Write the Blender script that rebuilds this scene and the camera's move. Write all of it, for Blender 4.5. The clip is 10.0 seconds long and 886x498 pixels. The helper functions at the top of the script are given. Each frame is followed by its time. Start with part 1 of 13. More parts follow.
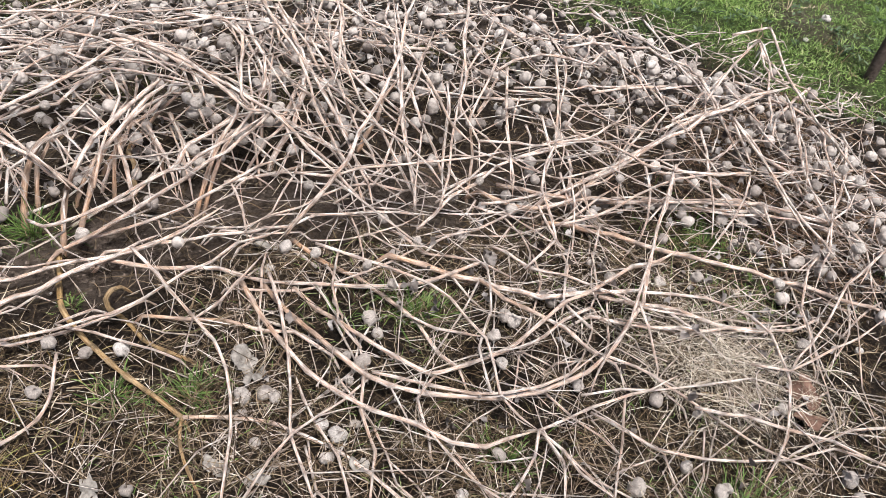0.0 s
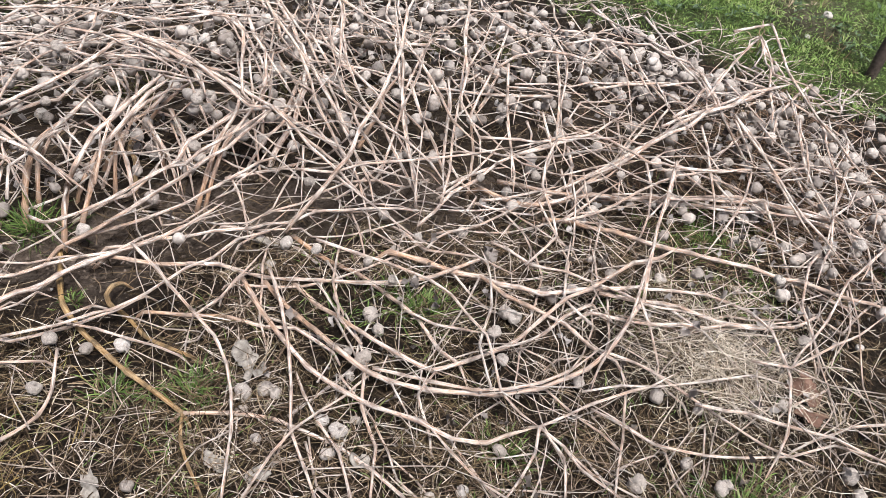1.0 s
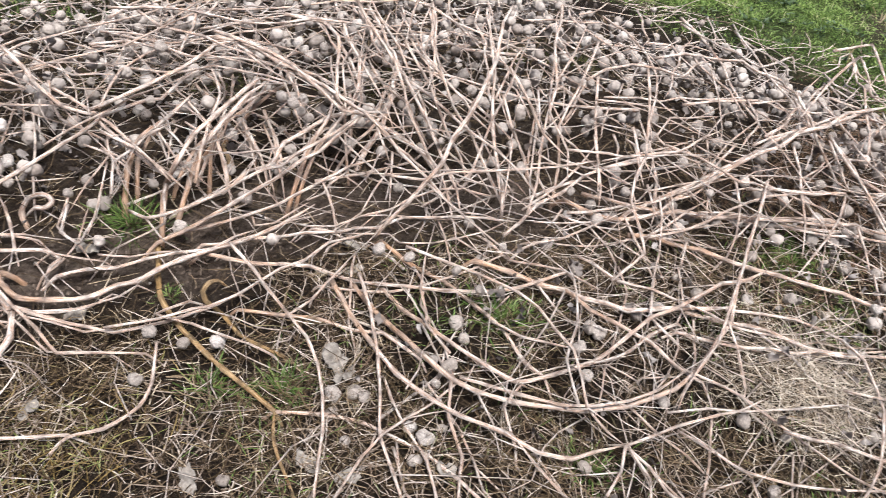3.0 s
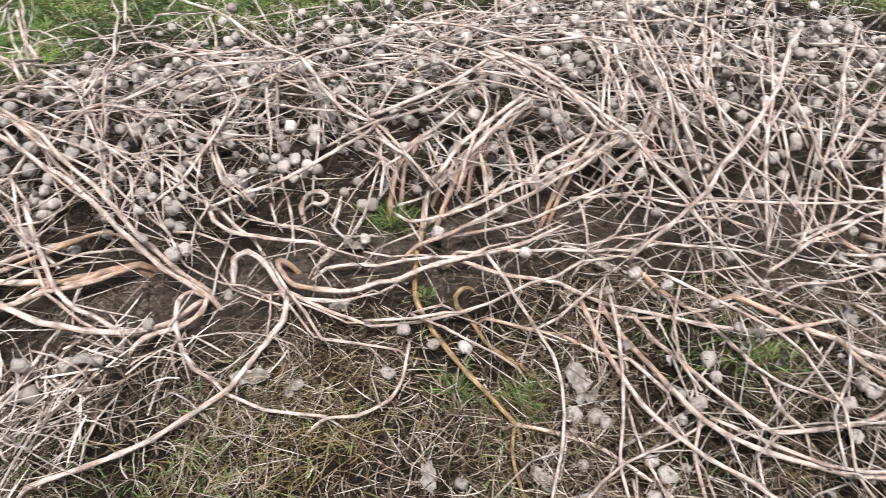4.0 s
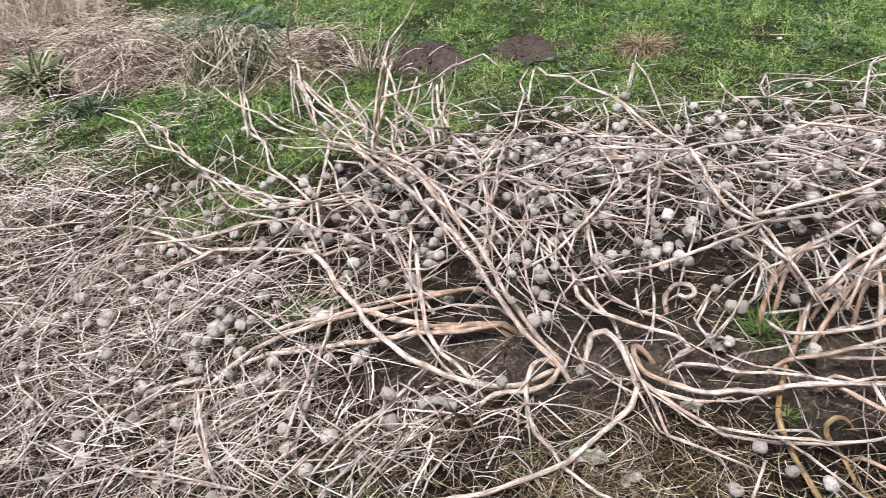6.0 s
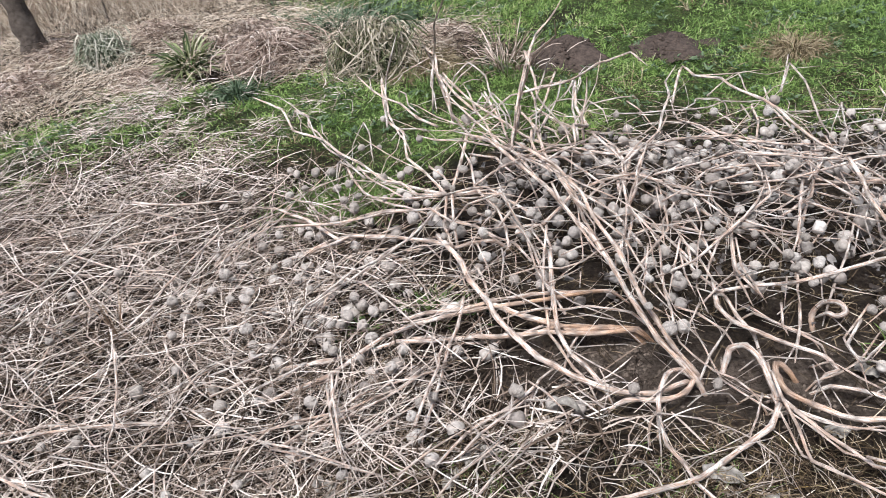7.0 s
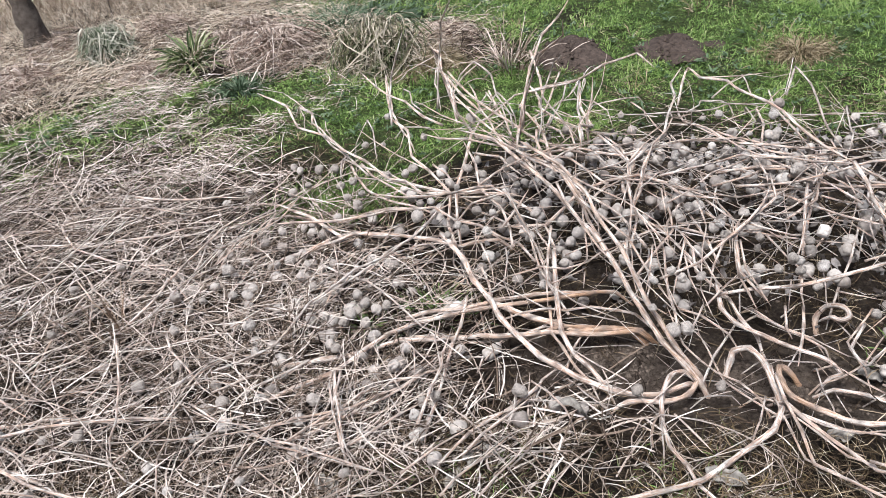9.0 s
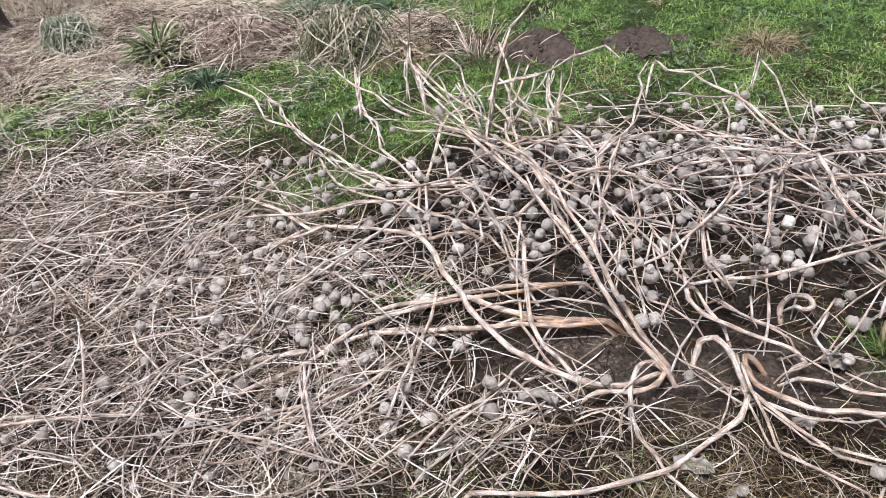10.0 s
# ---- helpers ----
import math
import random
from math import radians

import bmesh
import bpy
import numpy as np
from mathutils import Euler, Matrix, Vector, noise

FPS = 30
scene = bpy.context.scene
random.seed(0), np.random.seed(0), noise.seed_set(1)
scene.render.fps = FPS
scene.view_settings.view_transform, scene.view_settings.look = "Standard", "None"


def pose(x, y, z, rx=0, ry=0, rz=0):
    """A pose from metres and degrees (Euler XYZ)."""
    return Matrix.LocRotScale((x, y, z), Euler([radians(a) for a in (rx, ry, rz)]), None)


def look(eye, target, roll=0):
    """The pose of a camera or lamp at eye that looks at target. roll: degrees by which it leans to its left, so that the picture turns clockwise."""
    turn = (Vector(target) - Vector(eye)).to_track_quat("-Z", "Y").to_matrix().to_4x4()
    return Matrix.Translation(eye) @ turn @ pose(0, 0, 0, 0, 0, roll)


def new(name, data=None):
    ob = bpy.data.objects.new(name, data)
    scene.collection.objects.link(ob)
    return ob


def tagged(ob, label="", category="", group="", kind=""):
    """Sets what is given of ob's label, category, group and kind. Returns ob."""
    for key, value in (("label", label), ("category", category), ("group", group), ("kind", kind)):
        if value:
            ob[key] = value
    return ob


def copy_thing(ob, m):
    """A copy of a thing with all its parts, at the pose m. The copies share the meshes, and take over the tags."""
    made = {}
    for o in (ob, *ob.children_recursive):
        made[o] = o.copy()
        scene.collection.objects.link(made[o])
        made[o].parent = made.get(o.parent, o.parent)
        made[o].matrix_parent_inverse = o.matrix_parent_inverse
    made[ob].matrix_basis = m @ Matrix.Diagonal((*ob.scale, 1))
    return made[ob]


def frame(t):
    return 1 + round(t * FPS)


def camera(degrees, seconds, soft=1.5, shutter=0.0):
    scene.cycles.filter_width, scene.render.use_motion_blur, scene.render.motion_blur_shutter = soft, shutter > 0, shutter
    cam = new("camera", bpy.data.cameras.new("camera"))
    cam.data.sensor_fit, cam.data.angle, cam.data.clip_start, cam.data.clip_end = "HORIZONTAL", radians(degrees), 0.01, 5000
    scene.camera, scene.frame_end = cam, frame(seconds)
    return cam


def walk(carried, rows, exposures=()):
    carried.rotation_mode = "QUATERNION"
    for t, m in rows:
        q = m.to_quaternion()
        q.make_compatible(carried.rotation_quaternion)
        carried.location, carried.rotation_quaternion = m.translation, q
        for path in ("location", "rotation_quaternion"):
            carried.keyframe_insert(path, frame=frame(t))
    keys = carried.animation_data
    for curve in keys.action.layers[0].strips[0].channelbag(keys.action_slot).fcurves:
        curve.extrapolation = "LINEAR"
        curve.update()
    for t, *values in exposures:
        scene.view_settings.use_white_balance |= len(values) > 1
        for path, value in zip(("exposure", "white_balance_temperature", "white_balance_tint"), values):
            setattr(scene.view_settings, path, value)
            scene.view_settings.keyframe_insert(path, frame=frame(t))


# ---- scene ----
# the walk: one person stands and pans a phone to the left
cam = camera(57.2, 10.0, soft=0.5, shutter=0.22)
PATH = [
    (0, 0.217, -0.183, 1.498, -64.68, -39.97, 9.89),
    (0.5, 0.217, -0.184, 1.500, -64.62, -40.09, 9.85),
    (1, 0.217, -0.184, 1.497, -64.64, -40.20, 9.94),
    (1.5, 0.218, -0.182, 1.499, -64.50, -40.34, 10.00),
    (2, 0.216, -0.187, 1.498, -64.26, -40.25, 10.07),
    (2.2, 0.215, -0.188, 1.497, -64.04, -40.17, 10.05),
    (3.3, 0.146, -0.063, 1.518, -55.21, -41.59, 7.26),
    (3.5, 0.135, -0.054, 1.516, -50.42, -41.76, 4.65),
    (4, 0.129, -0.043, 1.501, -38.94, -41.09, 1.25),
    (4.3, 0.119, -0.033, 1.498, -32.65, -39.55, -0.50),
    (4.5, 0.112, -0.025, 1.495, -30.26, -37.33, -1.09),
    (5, 0.095, -0.018, 1.490, -23.22, -35.63, -2.60),
    (5.5, 0.082, -0.018, 1.486, -15.68, -34.16, -5.15),
    (6, 0.073, -0.021, 1.488, -9.43, -33.66, -6.79),
    (6.2, 0.073, -0.022, 1.489, -6.67, -33.46, -7.54),
    (7.3, -0.003, 0.001, 1.499, 1.58, -32.92, -8.79),
    (7.5, -0.005, 0.001, 1.498, 2.28, -32.80, -8.96),
    (8, -0.003, 0.002, 1.497, 2.39, -32.83, -8.71),
    (8.5, -0.004, 0.001, 1.498, 1.14, -33.00, -8.04),
    (9, -0.000, -0.000, 1.498, -0.00, -33.17, -7.71),
    (9.5, -0.001, 0.002, 1.499, -0.87, -33.43, -7.39),
    (10, 0.003, 0.003, 1.496, -2.37, -33.96, -6.68),
]


def eye_row(x, y, z, yaw, pitch, roll):
    a, b = radians(yaw), radians(pitch)
    way = Vector((-math.sin(a) * math.cos(b), math.cos(a) * math.cos(b), math.sin(b)))
    return look((x, y, z), Vector((x, y, z)) + way * 3, roll)


walk(cam, [(t, eye_row(*row)) for t, *row in PATH], exposures=[(0, 0.95, 6470, 11), (4, 0.98, 6470, 12), (7.3, 0.86, 6120, 9), (10, 0.87, 6120, 9)])

# ---- light: a bright overcast day ----
SUN_ELEVATION, SUN_AZIMUTH = 70.0, 215.0
world = bpy.data.worlds.new("overcast_sky")
scene.world = world
world.use_nodes = True
wn = world.node_tree
wn.nodes.clear()
sky = wn.nodes.new("ShaderNodeTexSky")
sky.sky_type = "NISHITA"
sky.sun_disc = False
sky.sun_elevation, sky.sun_rotation = radians(SUN_ELEVATION), radians(SUN_AZIMUTH)
sky.dust_density, sky.air_density, sky.ozone_density = 4.0, 1.0, 1.0
bg = wn.nodes.new("ShaderNodeBackground")
bg.inputs["Strength"].default_value = 0.05
wo = wn.nodes.new("ShaderNodeOutputWorld")
wn.links.new(sky.outputs[0], bg.inputs["Color"])
wn.links.new(bg.outputs[0], wo.inputs["Surface"])
sun_data = bpy.data.lights.new("sun", "SUN")
sun_data.energy, sun_data.angle, sun_data.color = 3.6, radians(24), (1.0, 0.985, 0.965)
sun = new("sun", sun_data)
sa, se = radians(SUN_AZIMUTH), radians(SUN_ELEVATION)
sun.matrix_world = look(Vector((math.sin(sa) * math.cos(se), math.cos(sa) * math.cos(se), math.sin(se))) * 30, (0, 0, 0))

# ---- materials ----


class Nodes:
    """A short way to write a node material."""

    def __init__(self, name):
        self.mat = bpy.data.materials.new(name)
        self.mat.use_nodes = True
        self.nt = self.mat.node_tree
        self.bsdf = self.nt.nodes["Principled BSDF"]

    def put(self, value, socket):
        if isinstance(value, bpy.types.NodeSocket):
            self.nt.links.new(value, socket)
        else:
            socket.default_value = value

    def add(self, kind, out=0, settings=None, **inputs):
        n = self.nt.nodes.new(kind)
        if settings:
            settings(n)
        for k, v in inputs.items():
            self.put(v, n.inputs[int(k[1:])] if k[0] == "i" and k[1:].isdigit() else n.inputs[k.replace("_", " ")])
        return n.outputs[out]

    def noise(self, vector, scale, detail=4.0, rough=0.6):
        return self.add("ShaderNodeTexNoise", 0, Vector=vector, Scale=scale, Detail=detail, Roughness=rough)

    def ramp(self, fac, *stops):
        n = self.nt.nodes.new("ShaderNodeValToRGB")
        e = n.color_ramp.elements
        while len(e) < len(stops):
            e.new(0.5)
        for el, (p, c) in zip(e, stops):
            el.position = p
            el.color = (*c, 1) if len(c) == 3 else c
        self.put(fac, n.inputs[0])
        return n.outputs[0]

    def mix(self, fac, a, b, blend="MIX"):
        n = self.nt.nodes.new("ShaderNodeMix")
        n.data_type, n.blend_type = "RGBA", blend
        self.put(fac, n.inputs[0])
        for v, k in ((a, 6), (b, 7)):
            self.put((*v, 1) if isinstance(v, tuple) and len(v) == 3 else v, n.inputs[k])
        return n.outputs[2]

    def math(self, op, a, b=0.0, clamp=False):
        n = self.nt.nodes.new("ShaderNodeMath")
        n.operation, n.use_clamp = op, clamp
        self.put(a, n.inputs[0])
        self.put(b, n.inputs[1])
        return n.outputs[0]

    def coords(self, which="Object"):
        return self.nt.nodes.new("ShaderNodeTexCoord").outputs[which]

    def stretch(self, vector, scale):
        return self.add("ShaderNodeMapping", 0, Vector=vector, Scale=scale)

    def attribute(self, name):
        n = self.nt.nodes.new("ShaderNodeAttribute")
        n.attribute_name = name
        return n.outputs["Fac"]

    def island(self):
        return self.nt.nodes.new("ShaderNodeNewGeometry").outputs["Random Per Island"]

    def each(self):
        return self.nt.nodes.new("ShaderNodeObjectInfo").outputs["Random"]

    def finish(self, color, rough=0.8, height=None, depth=0.01, strength=0.6, spec=0.3):
        self.put(color if not isinstance(color, tuple) else (*color, 1), self.bsdf.inputs["Base Color"])
        self.put(rough, self.bsdf.inputs["Roughness"])
        self.bsdf.inputs["Specular IOR Level"].default_value = spec
        if height is not None:
            b = self.add("ShaderNodeBump", 0, Strength=strength, Distance=depth, Height=height)
            self.put(b, self.bsdf.inputs["Normal"])
        return self.mat


def stalk_material(name, pale, warm, base, grime):
    """Bleached bark with lengthwise fibres; warm tones near the root and where the bark has gone."""
    m = Nodes(name)
    uv = m.coords("UV")
    obj = m.coords("Object")
    age, knot = m.attribute("age"), m.attribute("knot")
    chance = m.math("FRACT", m.math("ADD", m.each(), m.island()))
    fibre = m.noise(m.stretch(uv, (7.0, 16.0, 1.0)), 1.0, 7.0, 0.75)
    strip = m.noise(m.stretch(uv, (4.0, 5.0, 1.0)), 1.0, 4.0, 0.6)
    patch = m.noise(m.stretch(uv, (1.5, 7.0, 1.0)), 1.0, 4.0, 0.6)
    blot = m.noise(obj, 42.0, 6.0, 0.7)
    light = tuple(min(0.9, v * 1.12) for v in pale)
    deep = tuple(v * 0.5 for v in warm)
    tone = m.ramp(fibre, (0.38, deep), (0.465, warm), (0.525, pale), (0.58, light))
    thread = m.noise(m.stretch(uv, (19.0, 30.0, 1.0)), 1.0, 5.0, 0.7)
    tone = m.mix(0.8, tone, m.ramp(thread, (0.37, (0.62, 0.57, 0.53)), (0.45, (0.98, 0.97, 0.96)), (0.60, (1.14, 1.14, 1.14))), "MULTIPLY")
    bare = m.math("ADD", strip, m.math("MULTIPLY", m.math("SUBTRACT", chance, 0.5), 0.14))
    tone = m.mix(m.ramp(bare, (0.51, (0, 0, 0)), (0.60, (0.6, 0.6, 0.6))), tone, m.mix(0.12, warm, deep))
    root = m.ramp(m.math("ADD", age, m.math("MULTIPLY", patch, 0.35)), (0.22, (0.9, 0.9, 0.9)), (0.55, (0, 0, 0)))
    tone = m.mix(root, tone, m.ramp(fibre, (0.38, tuple(v * 0.5 for v in base)), (0.58, tuple(v * 1.35 for v in base))))
    tone = m.mix(m.ramp(blot, (0.56, (0, 0, 0)), (0.67, (0.7, 0.7, 0.7))), tone, grime)
    tone = m.mix(m.math("MULTIPLY", knot, m.math("MULTIPLY", blot, 1.4), True), tone, grime)
    tone = m.mix(0.85, tone, m.ramp(m.noise(obj, 8.0, 3.0), (0.36, (0.80, 0.78, 0.76)), (0.56, (1.1, 1.1, 1.1))), "MULTIPLY")
    h = m.math("ADD", m.math("ADD", fibre, thread), m.math("MULTIPLY", blot, 0.8))
    return m.finish(tone, m.ramp(blot, (0.4, (0.62, 0.62, 0.62)), (0.6, (0.85, 0.85, 0.85))), h, 0.005, 1.0, 0.2)


def island_material(name, stops, rough=0.8, spec=0.1, through_light=0.0, grain=120.0, tone=None):
    """One colour a blade or piece, with a fine grain on it."""
    m = Nodes(name)
    c = m.ramp(m.attribute(tone) if tone else m.island(), *stops)
    n = m.noise(m.coords("Object"), grain, 3.0)
    c = m.mix(m.ramp(n, (0.35, (0.62, 0.6, 0.56)), (0.65, (1.1, 1.1, 1.1))), c, c)
    g = m.mix(0.7, c, m.ramp(n, (0.3, (0.5, 0.48, 0.45)), (0.7, (1.0, 1.0, 1.0))), "MULTIPLY")
    mat = m.finish(g, rough, None, spec=spec)
    if through_light:
        t = m.add("ShaderNodeBsdfTranslucent", 0, Color=g)
        mx = m.add("ShaderNodeMixShader", 0, i0=through_light, i1=m.bsdf.outputs[0], i2=t)
        m.nt.links.new(mx, m.nt.nodes["Material Output"].inputs["Surface"])
    return mat


STALK = stalk_material("dry_stalk_bark", (0.88, 0.785, 0.735), (0.72, 0.50, 0.385), (0.47, 0.265, 0.14), (0.23, 0.185, 0.16))
TWIG = stalk_material("dry_twig_bark", (0.86, 0.79, 0.755), (0.62, 0.485, 0.40), (0.44, 0.31, 0.20), (0.24, 0.20, 0.18))
GREENISH = stalk_material("root_stub_bark", (0.66, 0.49, 0.30), (0.50, 0.30, 0.14), (0.34, 0.215, 0.085), (0.11, 0.085, 0.055))
STRAW = island_material("straw", ((0.0, (0.055, 0.038, 0.028)), (0.28, (0.23, 0.172, 0.136)), (0.55, (0.58, 0.485, 0.425)), (1.0, (0.88, 0.79, 0.725))))
HAY = island_material("pale_fine_hay", ((0.0, (0.17, 0.13, 0.09)), (0.4, (0.45, 0.38, 0.30)), (1.0, (0.77, 0.70, 0.60))))
OLIVE_HAIR = island_material("olive_brown_fine_grass", ((0.0, (0.035, 0.025, 0.014)), (0.4, (0.12, 0.083, 0.044)), (0.72, (0.30, 0.225, 0.15)), (0.84, (0.17, 0.15, 0.07)), (1.0, (0.52, 0.45, 0.375))))
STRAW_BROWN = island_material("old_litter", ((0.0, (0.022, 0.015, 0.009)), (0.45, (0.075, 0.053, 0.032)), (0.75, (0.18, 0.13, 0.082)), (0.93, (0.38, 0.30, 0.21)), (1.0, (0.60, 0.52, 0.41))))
# near-black tone puts shade of gaps and hollows into colour; dark rootlets share it
UNDER = island_material("shade_dark_straw_and_root", ((0.0, (0.008, 0.005, 0.004)), (0.55, (0.026, 0.018, 0.013)), (0.88, (0.08, 0.058, 0.043)), (1.0, (0.30, 0.24, 0.19))))
STRAW_DULL = island_material("matted_dead_grass", ((0.0, (0.03, 0.02, 0.013)), (0.4, (0.13, 0.09, 0.062)), (0.72, (0.33, 0.27, 0.22)), (1.0, (0.70, 0.62, 0.56))))
GRASS_TONES = ((0.0, (0.095, 0.17, 0.036)), (0.4, (0.175, 0.295, 0.068)), (0.75, (0.26, 0.40, 0.11)), (0.92, (0.30, 0.41, 0.14)), (1.0, (0.41, 0.42, 0.24)))
GRASS = island_material("green_grass", GRASS_TONES, 0.55, 0.35, 0.35)
LAWN_BLADE = island_material("lawn_blade", ((0.0, (0.045, 0.085, 0.025)), (0.3, (0.145, 0.245, 0.06)), (0.6, (0.275, 0.425, 0.11)), (0.85, (0.40, 0.53, 0.175)), (1.0, (0.55, 0.575, 0.30))), 0.55, 0.35, 0.35, tone="tone")
THATCH = island_material("dead_lawn_thatch", ((0.0, (0.10, 0.07, 0.04)), (0.5, (0.32, 0.25, 0.15)), (1.0, (0.58, 0.50, 0.36))), tone="tone")
OLIVE_MOSS = island_material("olive_moss", ((0.0, (0.035, 0.045, 0.012)), (0.5, (0.095, 0.12, 0.03)), (0.85, (0.17, 0.19, 0.06)), (1.0, (0.34, 0.30, 0.16))), 0.7, 0.2, 0.2)
WEED = island_material("dull_weed_leaf", ((0.0, (0.045, 0.08, 0.035)), (0.6, (0.10, 0.16, 0.08)), (1.0, (0.20, 0.26, 0.15))), 0.6, 0.3, 0.2)


def ground_material():
    m = Nodes("ground_earth")
    p = m.coords("Object")
    soil, green = m.attribute("soil"), m.attribute("green")
    big, mid, fine = m.noise(p, 3.0, 5.0), m.noise(p, 22.0, 9.0, 0.72), m.noise(p, 90.0, 6.0, 0.75)
    earth = m.ramp(m.math("ADD", m.math("MULTIPLY", mid, 0.6), m.math("MULTIPLY", fine, 0.4)), (0.38, (0.030, 0.021, 0.016)), (0.46, (0.13, 0.098, 0.077)), (0.54, (0.215, 0.168, 0.136)), (0.64, (0.33, 0.27, 0.225)))
    wet = m.ramp(big, (0.42, (0.6, 0.6, 0.6)), (0.62, (1.1, 1.1, 1.1)))
    earth = m.mix(0.8, earth, wet, "MULTIPLY")
    # brown litter lowered to near black, so its colour also carries shade between stems
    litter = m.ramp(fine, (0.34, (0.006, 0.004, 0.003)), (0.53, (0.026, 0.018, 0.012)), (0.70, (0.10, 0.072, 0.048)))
    moss = m.ramp(fine, (0.36, (0.03, 0.042, 0.013)), (0.5, (0.08, 0.115, 0.034)), (0.66, (0.15, 0.185, 0.065)))
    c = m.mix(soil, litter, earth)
    c = m.mix(green, c, moss)
    rough = m.ramp(mid, (0.3, (0.55, 0.55, 0.55)), (0.6, (0.92, 0.92, 0.92)))
    h = m.math("ADD", m.math("MULTIPLY", mid, 1.0), m.math("MULTIPLY", fine, 0.8))
    return m.finish(c, rough, h, 0.045, 1.0, 0.15)


GROUND = ground_material()


def husk_material():
    """A papery skin: pale ground, a net of fine veins, stains."""
    m = Nodes("papery_husk")
    p = m.coords("Object")
    uv = m.coords("UV")
    vein = m.noise(m.stretch(uv, (30.0, 7.0, 1.0)), 1.0, 6.0, 0.75)
    cells = m.nt.nodes.new("ShaderNodeTexVoronoi")
    cells.feature = "DISTANCE_TO_EDGE"
    m.put(m.stretch(uv, (30.0, 10.0, 1.0)), cells.inputs["Vector"])
    m.put(1.0, cells.inputs["Scale"])
    net = cells.outputs[0]
    blot = m.noise(p, 60.0, 6.0, 0.7)
    c = m.ramp(m.each(), (0.0, (0.52, 0.465, 0.425)), (0.45, (0.67, 0.61, 0.57)), (0.85, (0.76, 0.70, 0.66)), (1.0, (0.86, 0.82, 0.79)))
    c = m.mix(0.85, c, m.ramp(vein, (0.38, (0.74, 0.71, 0.68)), (0.60, (1.16, 1.14, 1.12))), "MULTIPLY")
    c = m.mix(m.ramp(net, (0.0, (0.5, 0.5, 0.5)), (0.10, (0, 0, 0))), c, (0.32, 0.275, 0.24))
    c = m.mix(m.ramp(blot, (0.54, (0, 0, 0)), (0.68, (0.35, 0.35, 0.35))), c, (0.36, 0.31, 0.27))
    mat = m.finish(c, 0.9, m.math("ADD", vein, m.math("MULTIPLY", blot, 0.5)), 0.008, 1.0, 0.08)
    t = m.add("ShaderNodeBsdfTranslucent", 0, Color=c)
    mx = m.add("ShaderNodeMixShader", 0, i0=0.2, i1=m.bsdf.outputs[0], i2=t)
    m.nt.links.new(mx, m.nt.nodes["Material Output"].inputs["Surface"])
    return mat


HUSK = husk_material()
HUSK_FAR = island_material("papery_husk_far", ((0.0, (0.38, 0.33, 0.30)), (0.5, (0.55, 0.495, 0.455)), (0.9, (0.67, 0.61, 0.57)), (1.0, (0.80, 0.75, 0.71))), 0.9, 0.08, 0.2, 110.0)


def plain_rough(name, dark, light, scale, rough=0.9, depth=0.01):
    m = Nodes(name)
    p = m.coords("Object")
    n, b = m.noise(p, scale, 6.0, 0.65), m.noise(p, scale * 0.2, 4.0)
    c = m.mix(0.6, m.ramp(n, (0.3, dark), (0.7, light)), m.ramp(b, (0.35, (0.7, 0.7, 0.7)), (0.65, (1.1, 1.1, 1.1))), "MULTIPLY")
    return m.finish(c, rough, n, depth, 0.9, 0.2)


MOLE_EARTH = plain_rough("fresh_crumbly_earth", (0.035, 0.026, 0.022), (0.115, 0.085, 0.070), 45.0, 0.95, 0.02)
BED_EARTH = plain_rough("damp_bed_crumbs", (0.06, 0.044, 0.034), (0.24, 0.19, 0.155), 60.0, 0.9, 0.01)
TRUNK_BARK = plain_rough("grey_brown_trunk_bark", (0.07, 0.055, 0.045), (0.20, 0.165, 0.14), 25.0, 0.9, 0.015)
RUST = plain_rough("brown_weathered_stake", (0.05, 0.038, 0.032), (0.13, 0.10, 0.085), 50.0, 0.8, 0.004)
STONE = plain_rough("pale_stone", (0.36, 0.33, 0.30), (0.55, 0.52, 0.48), 60.0, 0.8, 0.004)
DEAD_LEAF = plain_rough("rotting_brown_leaf", (0.10, 0.055, 0.04), (0.26, 0.155, 0.115), 70.0, 0.75, 0.003)
PALE_LEAF = plain_rough("bleached_skin", (0.13, 0.115, 0.10), (0.36, 0.33, 0.295), 90.0, 0.7, 0.003)

# ---- shared mesh helpers ----
rng = np.random.default_rng(7)


def wave(x, y, seed=0.0):
    """Smooth uneven ground noise, about -1 to 1."""
    s = seed * 1.7
    return (np.sin(1.9 * x + 1.1 * y + s) + np.sin(-1.3 * x + 2.3 * y + 2 * s + 1) + np.sin(3.7 * x - 2.9 * y + s * 3)
            + 0.6 * np.sin(6.1 * x + 5.3 * y + s) + 0.5 * np.sin(9.7 * x - 8.1 * y + 2.2 * s) + 0.3 * np.sin(17 * x + 15 * y + s)) / 3.2


def line_distance(x, y, line):
    x, y = np.asarray(x, float), np.asarray(y, float)
    best = np.full(x.shape, 1e9)
    for (ax, ay), (bx, by) in zip(line, line[1:]):
        dx, dy = bx - ax, by - ay
        t = np.clip(((x - ax) * dx + (y - ay) * dy) / (dx * dx + dy * dy), 0, 1)
        best = np.minimum(best, np.hypot(x - ax - t * dx, y - ay - t * dy))
    return best


def inside(x, y, poly):
    x, y = np.asarray(x, float), np.asarray(y, float)
    res = np.zeros(x.shape, bool)
    for (ax, ay), (bx, by) in zip(poly, poly[1:] + poly[:1]):
        if ay != by:
            res ^= ((ay > y) != (by > y)) & (x < (bx - ax) * (y - ay) / (by - ay) + ax)
    return res


